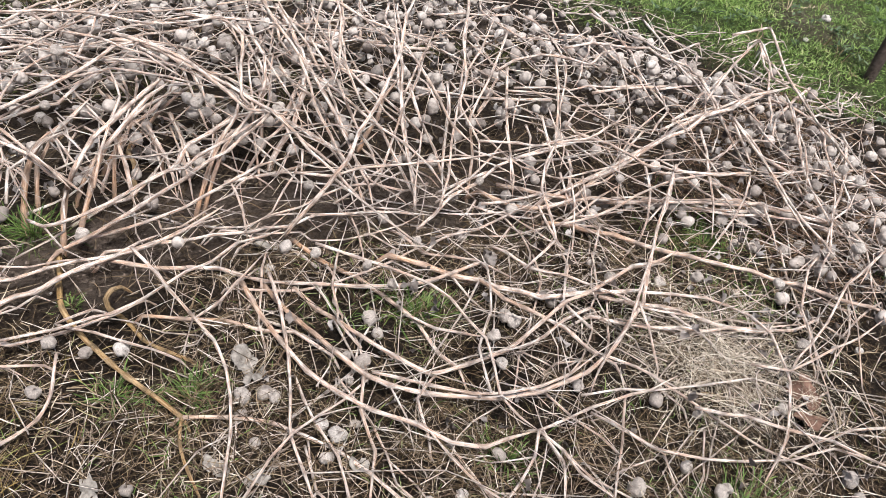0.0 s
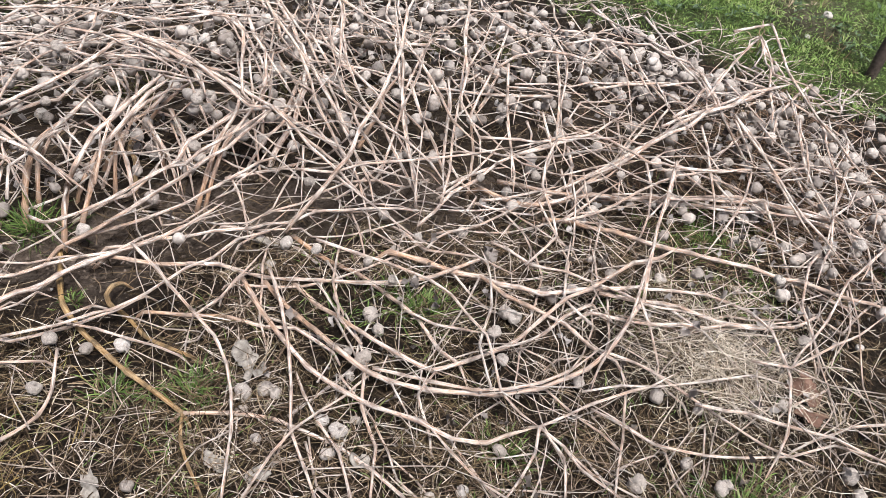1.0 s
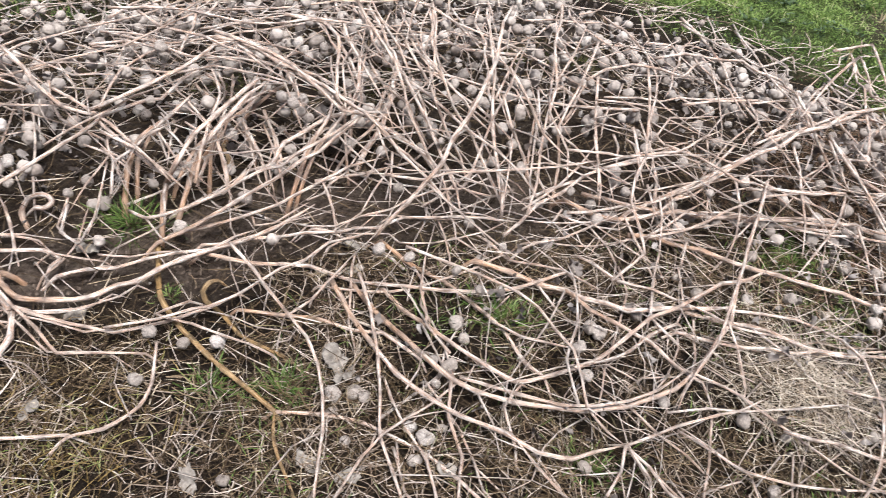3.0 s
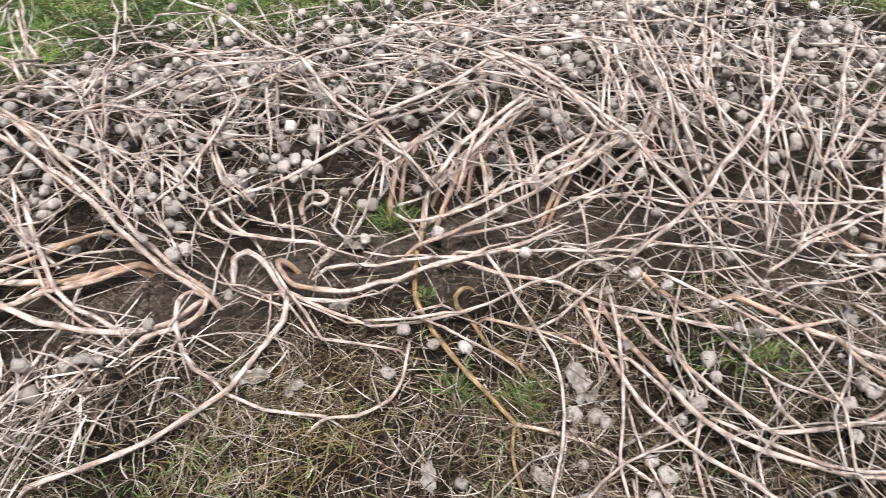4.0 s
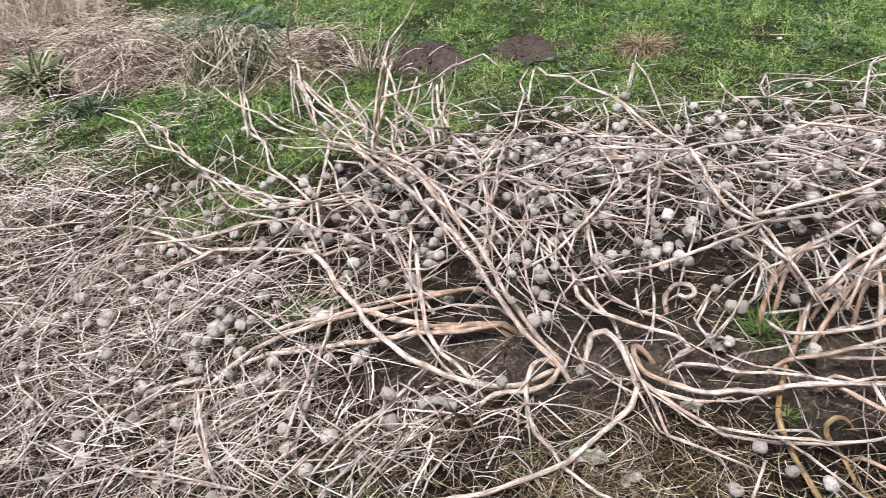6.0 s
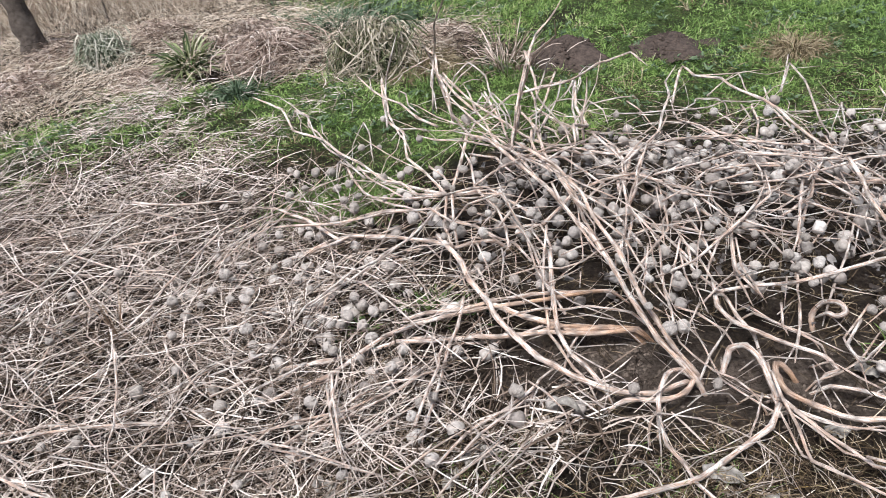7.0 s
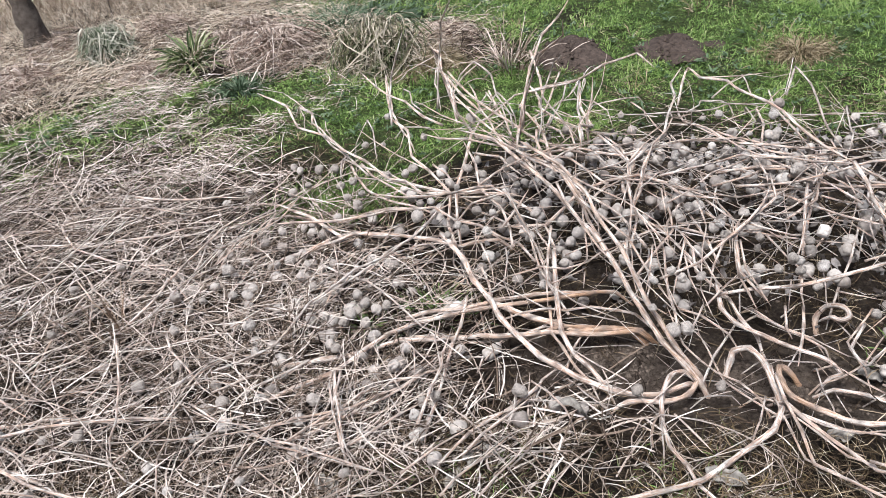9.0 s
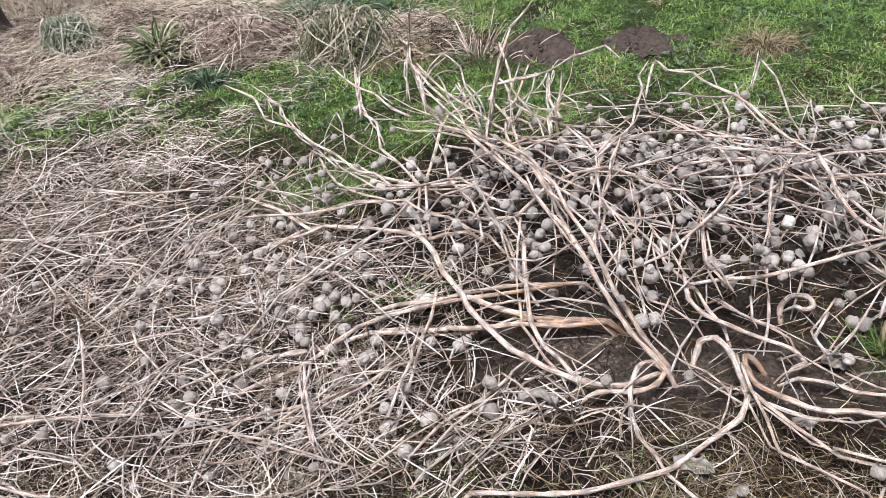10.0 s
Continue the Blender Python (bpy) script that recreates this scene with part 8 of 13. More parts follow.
traced([(0.704, 3.403, 0.06), (0.617, 3.225, 0.07)], 0.0038, 0.0031, TWIG, (0.35, 1.00), 1, 0.35)
traced([(0.745, 3.495, 0.06), (0.676, 3.239, 0.07)], 0.0039, 0.0031, TWIG, (0.35, 1.00), 0, 0.35)
traced([(0.749, 3.493, 0.06), (0.792, 3.565, 0.06), (0.834, 3.520, 0.06)], 0.0027, 0.0021, TWIG, (0.35, 1.00), 0, 0.35)
traced([(0.482, 3.449, 0.06), (0.496, 3.235, 0.07), (0.512, 3.052, 0.08), (0.390, 2.184, 0.43), (0.397, 2.139, 0.42)], 0.0051, 0.0041, STALK, (0.35, 1.00), 0, 0.35)
traced([(0.420, 3.141, 0.07), (0.350, 2.373, 0.35), (0.332, 2.182, 0.37), (0.351, 2.131, 0.35), (0.359, 2.089, 0.34)], 0.0059, 0.0047, STALK, (0.35, 1.00), 1, 0.35)
traced([(0.188, 2.976, 0.07), (0.251, 2.331, 0.33), (0.328, 2.147, 0.35), (0.382, 2.074, 0.34)], 0.0056, 0.0045, STALK, (0.35, 1.00), 0, 0.35)
traced([(0.162, 2.667, 0.15), (0.236, 2.239, 0.31), (0.271, 2.180, 0.30)], 0.0051, 0.0041, STALK, (0.35, 1.00), 1, 0.35)
traced([(0.336, 2.141, 0.35), (0.396, 2.141, 0.38), (0.464, 2.140, 0.40), (0.507, 2.182, 0.40)], 0.0034, 0.0027, STALK, (0.35, 1.00), 0, 0.35)
traced([(0.507, 2.182, 0.40), (0.537, 2.097, 0.39), (0.554, 2.037, 0.38), (0.540, 1.971, 0.35)], 0.0043, 0.0034, STALK, (0.35, 1.00), 1, 0.35)
traced([(0.562, 2.037, 0.38), (0.627, 2.123, 0.38), (0.677, 2.176, 0.38)], 0.0035, 0.0028, STALK, (0.35, 1.00), 0, 0.35)
traced([(0.563, 2.132, 0.35), (0.678, 2.176, 0.34), (0.833, 2.223, 0.32)], 0.0036, 0.0029, STALK, (0.35, 1.00), 1, 0.35)
traced([(0.483, 2.047, 0.34), (0.563, 2.006, 0.34)], 0.0033, 0.0026, STALK, (0.35, 1.00), 0, 0.35)
traced([(0.486, 2.166, 0.36), (0.616, 2.204, 0.35), (0.772, 2.370, 0.32)], 0.0028, 0.0023, TWIG, (0.35, 1.00), 1, 0.35)
traced([(0.584, 3.246, 0.05), (0.721, 3.199, 0.05), (0.754, 3.089, 0.05)], 0.0037, 0.0029, TWIG, (0.35, 1.00), 0, 0.35)
traced([(0.794, 3.014, 0.06), (1.019, 2.989, 0.05), (1.109, 2.981, 0.04)], 0.0036, 0.0029, TWIG, (0.35, 1.00), 1, 0.35)
traced([(0.722, 3.207, 0.03), (0.922, 3.223, 0.03)], 0.0037, 0.0030, TWIG, (0.35, 1.00), 0, 0.35)
traced([(0.680, 2.065, 0.30), (0.815, 2.164, 0.29)], 0.0027, 0.0021, TWIG, (0.35, 1.00), 1, 0.35)
traced([(0.266, 2.567, 0.20), (0.210, 2.364, 0.21)], 0.0030, 0.0024, TWIG, (0.35, 1.00), 0, 0.35)
traced([(1.180, 3.055, 0.06), (1.370, 3.243, 0.06)], 0.0039, 0.0031, TWIG, (0.35, 1.00), 1, 0.35)
traced([(1.377, 3.241, 0.06), (1.347, 3.090, 0.06), (1.330, 2.987, 0.06)], 0.0039, 0.0031, TWIG, (0.35, 1.00), 0, 0.35)
traced([(1.645, 3.348, 0.06), (1.497, 3.069, 0.06), (1.406, 2.949, 0.06)], 0.0027, 0.0022, TWIG, (0.35, 1.00), 0, 0.35)
traced([(1.372, 2.869, 0.06), (1.125, 2.203, 0.31), (1.116, 2.088, 0.31)], 0.0048, 0.0038, STALK, (0.35, 1.00), 0, 0.35)
traced([(1.425, 3.076, 0.05), (1.390, 2.937, 0.05)], 0.0038, 0.0030, TWIG, (0.35, 1.00), 1, 0.35)
traced([(1.012, 2.968, 0.06), (1.150, 2.968, 0.05), (1.232, 3.002, 0.05), (1.375, 2.954, 0.05)], 0.0036, 0.0029, TWIG, (0.35, 1.00), 0, 0.35)
traced([(1.012, 2.870, 0.10), (1.137, 3.063, 0.05), (1.210, 3.039, 0.05), (1.228, 2.991, 0.05)], 0.0036, 0.0029, TWIG, (0.35, 1.00), 1, 0.35)
traced([(0.923, 2.706, 0.18), (0.881, 2.310, 0.31), (0.923, 2.226, 0.30), (0.961, 2.141, 0.29)], 0.0043, 0.0034, STALK, (0.35, 1.00), 0, 0.35)
traced([(0.758, 2.210, 0.33), (0.856, 2.236, 0.31), (0.961, 2.229, 0.30), (1.030, 2.182, 0.29), (1.160, 2.194, 0.28)], 0.0038, 0.0030, STALK, (0.35, 1.00), 1, 0.35)
traced([(0.961, 2.141, 0.29), (0.959, 2.070, 0.29), (0.953, 2.004, 0.29), (0.935, 1.958, 0.29)], 0.0045, 0.0036, STALK, (0.35, 1.00), 0, 0.35)
traced([(0.967, 2.134, 0.29), (1.066, 2.102, 0.28), (1.166, 2.097, 0.28), (1.228, 2.083, 0.27)], 0.0046, 0.0037, STALK, (0.35, 1.00), 1, 0.35)
traced([(0.746, 1.967, 0.32), (0.799, 2.026, 0.31), (0.883, 2.073, 0.30), (0.954, 2.123, 0.29)], 0.0036, 0.0029, STALK, (0.35, 1.00), 0, 0.35)
traced([(1.319, 2.931, 0.05), (1.081, 2.340, 0.28), (1.004, 2.139, 0.29)], 0.0048, 0.0038, STALK, (0.35, 1.00), 1, 0.35)
traced([(1.400, 2.852, 0.04), (1.519, 2.819, 0.04), (1.745, 2.753, 0.04)], 0.0036, 0.0029, TWIG, (0.35, 1.00), 0, 0.35)
traced([(1.596, 2.738, 0.07), (1.325, 2.260, 0.27), (1.261, 2.132, 0.27), (1.215, 2.068, 0.27)], 0.0036, 0.0028, TWIG, (0.35, 1.00), 1, 0.35)
traced([(1.325, 2.232, 0.24), (1.434, 2.243, 0.24)], 0.0030, 0.0024, TWIG, (0.35, 1.00), 0, 0.35)
traced([(1.233, 2.199, 0.27), (1.214, 2.105, 0.27)], 0.0038, 0.0031, STALK, (0.35, 1.00), 1, 0.35)
traced([(1.061, 1.942, 0.28), (1.135, 2.030, 0.28), (1.228, 2.083, 0.27)], 0.0028, 0.0022, TWIG, (0.35, 1.00), 0, 0.35)
traced([(1.151, 2.118, 0.28), (1.072, 1.941, 0.28)], 0.0037, 0.0029, STALK, (0.35, 1.00), 1, 0.35)
traced([(1.196, 2.036, 0.28), (1.201, 1.931, 0.27)], 0.0045, 0.0036, STALK, (0.35, 1.00), 0, 0.35)
traced([(1.188, 2.020, 0.28), (1.259, 1.924, 0.27)], 0.0036, 0.0029, STALK, (0.35, 1.00), 1, 0.35)
traced([(0.728, 2.111, 0.30), (0.826, 2.171, 0.28)], 0.0027, 0.0021, TWIG, (0.35, 1.00), 0, 0.35)
traced([(1.364, 2.311, 0.24), (1.494, 2.347, 0.22)], 0.0031, 0.0025, TWIG, (0.35, 1.00), 1, 0.35)
traced([(1.372, 2.219, 0.24), (1.387, 2.154, 0.24)], 0.0030, 0.0024, TWIG, (0.35, 1.00), 0, 0.35)
traced([(0.799, 2.073, 0.32), (0.931, 2.198, 0.30)], 0.0027, 0.0022, TWIG, (0.35, 1.00), 1, 0.35)
traced([(1.279, 2.945, 0.05), (1.028, 2.346, 0.28)], 0.0036, 0.0029, TWIG, (0.35, 1.00), 0, 0.35)
traced([(-0.608, 2.590, 0.03), (-0.547, 2.606, 0.03), (-0.439, 2.544, 0.03), (-0.334, 2.506, 0.03), (-0.253, 2.529, 0.04), (-0.170, 2.543, 0.04), (-0.068, 2.517, 0.04), (0.046, 2.360, 0.09), (0.111, 2.214, 0.13), (0.173, 2.128, 0.13)], 0.0052, 0.0041, STALK, (0.35, 1.00), 1, 0.35)
traced([(-0.576, 2.286, 0.03), (-0.466, 2.345, 0.03), (-0.371, 2.410, 0.03), (-0.312, 2.419, 0.03), (-0.154, 2.357, 0.04), (-0.078, 2.300, 0.05)], 0.0057, 0.0045, STALK, (0.35, 1.00), 0, 0.35)
traced([(-0.317, 2.912, 0.04), (-0.252, 2.702, 0.04), (-0.147, 2.562, 0.05), (-0.067, 2.486, 0.06)], 0.0056, 0.0045, STALK, (0.35, 1.00), 1, 0.35)
traced([(-0.276, 2.924, 0.04), (-0.166, 2.694, 0.05), (-0.104, 2.601, 0.05), (0.036, 2.457, 0.10)], 0.0045, 0.0036, STALK, (0.35, 1.00), 0, 0.35)
traced([(0.035, 2.424, 0.12), (0.190, 2.196, 0.24)], 0.0038, 0.0030, STALK, (0.35, 1.00), 1, 0.35)
traced([(0.055, 2.414, 0.13), (0.196, 2.236, 0.25)], 0.0038, 0.0030, STALK, (0.35, 1.00), 0, 0.35)
traced([(0.037, 2.451, 0.12), (-0.060, 2.637, 0.06), (-0.164, 2.738, 0.05)], 0.0042, 0.0034, STALK, (0.35, 1.00), 1, 0.35)
traced([(0.023, 2.422, 0.10), (-0.074, 2.340, 0.06), (-0.155, 2.252, 0.05), (-0.249, 2.152, 0.05)], 0.0038, 0.0030, STALK, (0.35, 1.00), 0, 0.35)
traced([(-0.041, 2.229, 0.07), (-0.118, 2.260, 0.04), (-0.176, 2.228, 0.04), (-0.233, 2.132, 0.04), (-0.287, 2.085, 0.03)], 0.0036, 0.0029, STALK, (0.35, 1.00), 1, 0.35)
traced([(-0.527, 2.152, 0.03), (-0.469, 2.371, 0.03)], 0.0029, 0.0023, TWIG, (0.35, 1.00), 0, 0.35)
traced([(0.117, 2.105, 0.13), (0.138, 2.007, 0.10), (0.135, 1.928, 0.08)], 0.0034, 0.0027, STALK, (0.35, 1.00), 1, 0.35)
traced([(-0.458, 2.683, 0.03), (-0.378, 2.556, 0.03), (-0.355, 2.490, 0.03)], 0.0032, 0.0025, TWIG, (0.35, 1.00), 0, 0.35)
traced([(0.187, 2.064, 0.20), (0.238, 2.095, 0.24), (0.279, 2.125, 0.28)], 0.0050, 0.0040, STALK, (0.35, 1.00), 1, 0.35)
traced([(0.290, 2.063, 0.21), (0.283, 2.027, 0.19), (0.299, 1.979, 0.18), (0.309, 1.946, 0.17), (0.278, 1.916, 0.14), (0.179, 1.932, 0.11), (0.107, 1.914, 0.07)], 0.0033, 0.0027, STALK, (0.35, 1.00), 0, 0.35)
traced([(0.260, 1.907, 0.15), (0.334, 1.862, 0.16), (0.396, 1.853, 0.18), (0.429, 1.857, 0.20), (0.492, 1.856, 0.22)], 0.0032, 0.0026, STALK, (0.35, 1.00), 1, 0.35)
traced([(0.291, 1.855, 0.12), (0.348, 1.854, 0.14), (0.397, 1.857, 0.16)], 0.0032, 0.0025, STALK, (0.35, 1.00), 0, 0.35)
traced([(0.322, 2.001, 0.22), (0.297, 1.925, 0.17), (0.278, 1.849, 0.13), (0.266, 1.771, 0.09)], 0.0041, 0.0033, STALK, (0.35, 1.00), 1, 0.35)
traced([(0.359, 2.091, 0.31), (0.371, 2.029, 0.28), (0.400, 1.936, 0.25), (0.429, 1.855, 0.22), (0.456, 1.805, 0.20)], 0.0041, 0.0033, STALK, (0.35, 1.00), 0, 0.35)
traced([(0.407, 2.046, 0.28), (0.455, 1.966, 0.26), (0.513, 1.874, 0.23), (0.543, 1.783, 0.18), (0.566, 1.725, 0.15), (0.583, 1.677, 0.13)], 0.0041, 0.0033, STALK, (0.35, 1.00), 1, 0.35)
traced([(0.220, 2.108, 0.22), (0.302, 2.031, 0.22), (0.392, 1.975, 0.24), (0.448, 1.934, 0.24)], 0.0025, 0.0020, TWIG, (0.35, 1.00), 0, 0.35)
traced([(0.342, 1.901, 0.18), (0.422, 1.895, 0.21), (0.483, 1.883, 0.23)], 0.0032, 0.0025, STALK, (0.35, 1.00), 1, 0.35)
traced([(0.479, 1.868, 0.22), (0.540, 1.858, 0.23), (0.592, 1.876, 0.24)], 0.0024, 0.0019, TWIG, (0.35, 1.00), 0, 0.35)
traced([(0.557, 2.044, 0.31), (0.547, 1.958, 0.29), (0.520, 1.872, 0.23)], 0.0041, 0.0033, STALK, (0.35, 1.00), 1, 0.35)
traced([(0.547, 1.943, 0.28), (0.601, 1.851, 0.23), (0.633, 1.798, 0.20)], 0.0040, 0.0032, STALK, (0.35, 1.00), 0, 0.35)
traced([(0.594, 1.884, 0.25), (0.715, 1.864, 0.25)], 0.0032, 0.0026, STALK, (0.35, 1.00), 1, 0.35)
traced([(0.578, 1.880, 0.24), (0.705, 1.835, 0.23)], 0.0024, 0.0019, TWIG, (0.35, 1.00), 0, 0.35)
traced([(0.573, 1.835, 0.22), (0.549, 1.774, 0.18), (0.522, 1.722, 0.14)], 0.0031, 0.0025, STALK, (0.35, 1.00), 1, 0.35)
traced([(0.668, 1.850, 0.21), (0.626, 1.771, 0.17), (0.590, 1.702, 0.13)], 0.0040, 0.0032, STALK, (0.35, 1.00), 0, 0.35)
traced([(0.656, 1.812, 0.19), (0.650, 1.749, 0.16), (0.661, 1.685, 0.13)], 0.0032, 0.0025, STALK, (0.35, 1.00), 1, 0.35)
traced([(0.550, 2.017, 0.31), (0.506, 1.942, 0.27)], 0.0033, 0.0026, STALK, (0.35, 1.00), 0, 0.35)
traced([(0.642, 1.994, 0.30), (0.628, 1.892, 0.26)], 0.0033, 0.0026, STALK, (0.35, 1.00), 1, 0.35)
traced([(0.106, 2.040, 0.09), (0.122, 1.967, 0.07), (0.121, 1.905, 0.06)], 0.0042, 0.0034, STALK, (0.35, 1.00), 0, 0.35)
traced([(0.188, 2.042, 0.14), (0.166, 1.932, 0.09), (0.179, 1.839, 0.07)], 0.0025, 0.0020, TWIG, (0.35, 1.00), 1, 0.35)
traced([(0.389, 1.862, 0.14), (0.375, 1.813, 0.12)], 0.0032, 0.0025, STALK, (0.35, 1.00), 0, 0.35)
traced([(0.633, 1.912, 0.30), (0.700, 1.928, 0.32), (0.746, 1.967, 0.32)], 0.0033, 0.0026, STALK, (0.35, 1.00), 1, 0.35)
traced([(0.751, 1.931, 0.28), (0.792, 1.863, 0.26), (0.828, 1.830, 0.24)], 0.0033, 0.0026, STALK, (0.35, 1.00), 0, 0.35)
traced([(0.830, 1.838, 0.25), (0.932, 1.780, 0.23), (0.957, 1.766, 0.23)], 0.0032, 0.0026, STALK, (0.35, 1.00), 1, 0.35)
traced([(0.821, 1.817, 0.26), (0.882, 1.860, 0.29), (0.946, 1.957, 0.29)], 0.0042, 0.0034, STALK, (0.35, 1.00), 0, 0.35)
traced([(0.728, 1.806, 0.22), (0.789, 1.807, 0.23), (0.838, 1.836, 0.25)], 0.0032, 0.0026, STALK, (0.35, 1.00), 1, 0.35)
traced([(0.656, 1.877, 0.25), (0.766, 1.856, 0.25)], 0.0032, 0.0026, STALK, (0.35, 1.00), 0, 0.35)
traced([(0.649, 1.856, 0.24), (0.718, 1.824, 0.23), (0.801, 1.797, 0.22)], 0.0024, 0.0019, TWIG, (0.35, 1.00), 1, 0.35)
traced([(0.668, 1.850, 0.21), (0.695, 1.795, 0.19), (0.716, 1.718, 0.15), (0.735, 1.682, 0.14)], 0.0040, 0.0032, STALK, (0.35, 1.00), 0, 0.35)
traced([(0.666, 1.823, 0.17), (0.697, 1.748, 0.14)], 0.0048, 0.0038, STALK, (0.35, 1.00), 1, 0.35)
traced([(0.808, 1.825, 0.19), (0.782, 1.736, 0.15), (0.789, 1.684, 0.13), (0.794, 1.634, 0.11)], 0.0041, 0.0033, STALK, (0.35, 1.00), 0, 0.35)
traced([(0.810, 1.817, 0.21), (0.799, 1.738, 0.17), (0.811, 1.687, 0.15), (0.827, 1.628, 0.12)], 0.0032, 0.0026, STALK, (0.35, 1.00), 1, 0.35)
traced([(1.071, 1.990, 0.25), (1.004, 1.860, 0.25), (0.959, 1.765, 0.23), (0.927, 1.718, 0.20)], 0.0053, 0.0042, STALK, (0.35, 1.00), 0, 0.35)
traced([(1.065, 1.942, 0.25), (0.966, 1.866, 0.26), (0.873, 1.827, 0.25)], 0.0035, 0.0028, STALK, (0.35, 1.00), 1, 0.35)
traced([(0.891, 1.841, 0.20), (0.912, 1.791, 0.18), (0.924, 1.744, 0.17), (0.953, 1.702, 0.15), (0.978, 1.652, 0.14)], 0.0033, 0.0026, STALK, (0.35, 1.00), 0, 0.35)
traced([(0.916, 1.714, 0.13), (0.875, 1.628, 0.10)], 0.0032, 0.0026, STALK, (0.35, 1.00), 1, 0.35)
traced([(0.978, 1.777, 0.10), (0.931, 1.647, 0.07)], 0.0042, 0.0034, STALK, (0.15, 0.80), 0, 0.35)
traced([(1.188, 1.868, 0.16), (1.103, 1.729, 0.15)], 0.0026, 0.0021, TWIG, (0.35, 1.00), 1, 0.35)
traced([(0.935, 1.778, 0.20), (1.008, 1.793, 0.22)], 0.0025, 0.0020, TWIG, (0.35, 1.00), 0, 0.35)
traced([(1.011, 1.654, 0.12), (1.109, 1.589, 0.12)], 0.0032, 0.0026, STALK, (0.35, 1.00), 1, 0.35)
traced([(1.235, 1.956, 0.24), (1.180, 1.767, 0.24)], 0.0045, 0.0036, STALK, (0.35, 1.00), 0, 0.35)
traced([(1.213, 1.945, 0.25), (1.215, 1.833, 0.24)], 0.0036, 0.0028, STALK, (0.35, 1.00), 1, 0.35)
traced([(1.202, 1.867, 0.22), (1.135, 1.738, 0.22), (1.131, 1.696, 0.20)], 0.0026, 0.0021, TWIG, (0.35, 1.00), 0, 0.35)
traced([(1.172, 2.093, 0.11), (1.175, 1.991, 0.11), (1.241, 1.969, 0.11)], 0.0038, 0.0030, STALK, (0.15, 0.80), 1, 0.35)
traced([(0.903, 1.897, 0.23), (0.979, 1.886, 0.23), (1.027, 1.887, 0.22)], 0.0034, 0.0027, STALK, (0.35, 1.00), 0, 0.35)
traced([(0.834, 2.066, 0.25), (0.784, 1.961, 0.25), (0.770, 1.886, 0.24)], 0.0026, 0.0021, TWIG, (0.35, 1.00), 1, 0.35)
traced([(0.774, 1.842, 0.19), (0.724, 1.775, 0.16), (0.692, 1.708, 0.13)], 0.0041, 0.0033, STALK, (0.35, 1.00), 0, 0.35)
traced([(0.675, 1.679, 0.11), (0.751, 1.726, 0.14), (0.804, 1.748, 0.15)], 0.0032, 0.0026, STALK, (0.35, 1.00), 1, 0.35)
traced([(0.916, 1.885, 0.29), (0.994, 1.936, 0.28)], 0.0034, 0.0027, STALK, (0.35, 1.00), 0, 0.35)
traced([(0.997, 1.372, 0.05), (1.051, 1.319, 0.04), (1.107, 1.286, 0.04), (1.146, 1.252, 0.04)], 0.0031, 0.0025, STALK, (0.35, 1.00), 1, 0.35)
traced([(1.083, 1.023, 0.020), (1.068, 0.947, 0.015), (1.076, 0.886, 0.012), (1.091, 0.820, 0.010)], 0.0055, 0.0045, GREENISH, (0.00, 0.30), 0, 0.60)
traced([(1.091, 1.043, 0.010), (1.079, 1.069, 0.030), (1.085, 1.085, 0.050), (1.112, 1.094, 0.055), (1.137, 1.095, 0.045)], 0.0065, 0.0060, GREENISH, (0.00, 0.50), 0, 0.80)
traced([(1.054, 1.056, 0.03), (1.087, 0.989, 0.03), (1.105, 0.915, 0.03), (1.148, 0.849, 0.03)], 0.0021, 0.0017, TWIG, (0.35, 1.00), 1, 0.35)
traced([(1.241, 1.166, 0.04), (1.188, 1.097, 0.04), (1.146, 1.022, 0.04), (1.099, 0.958, 0.04)], 0.0015, 0.0012, TWIG, (0.35, 1.00), 0, 0.35)
traced([(1.102, 0.848, 0.03), (1.156, 0.884, 0.03), (1.195, 0.910, 0.03)], 0.0021, 0.0017, TWIG, (0.35, 1.00), 1, 0.35)
traced([(1.102, 0.848, 0.03), (1.125, 0.834, 0.03), (1.163, 0.845, 0.03)], 0.0021, 0.0017, TWIG, (0.35, 1.00), 0, 0.35)
traced([(1.466, 0.918, 0.04), (1.351, 0.835, 0.04), (1.257, 0.761, 0.04), (1.210, 0.701, 0.04)], 0.0038, 0.0030, STALK, (0.35, 1.00), 1, 0.35)
traced([(1.262, 0.884, 0.04), (1.334, 0.895, 0.04), (1.406, 0.893, 0.04)], 0.0030, 0.0024, STALK, (0.35, 1.00), 0, 0.35)
traced([(1.300, 0.902, 0.04), (1.356, 0.821, 0.04), (1.411, 0.756, 0.04), (1.474, 0.715, 0.04), (1.566, 0.674, 0.04), (1.653, 0.642, 0.04), (1.753, 0.616, 0.04)], 0.0039, 0.0031, STALK, (0.35, 1.00), 1, 0.35)
traced([(1.529, 0.768, 0.04), (1.496, 0.705, 0.04), (1.405, 0.621, 0.04)], 0.0037, 0.0030, STALK, (0.35, 1.00), 0, 0.35)
traced([(1.584, 0.585, 0.03), (1.538, 0.526, 0.03), (1.583, 0.520, 0.03), (1.638, 0.521, 0.03)], 0.0029, 0.0024, STALK, (0.35, 1.00), 1, 0.35)
traced([(1.245, 0.688, 0.03), (1.146, 0.670, 0.03)], 0.0020, 0.0016, TWIG, (0.35, 1.00), 0, 0.35)
traced([(1.416, 0.624, 0.03), (1.361, 0.539, 0.03), (1.302, 0.470, 0.03)], 0.0028, 0.0022, STALK, (0.35, 1.00), 1, 0.35)
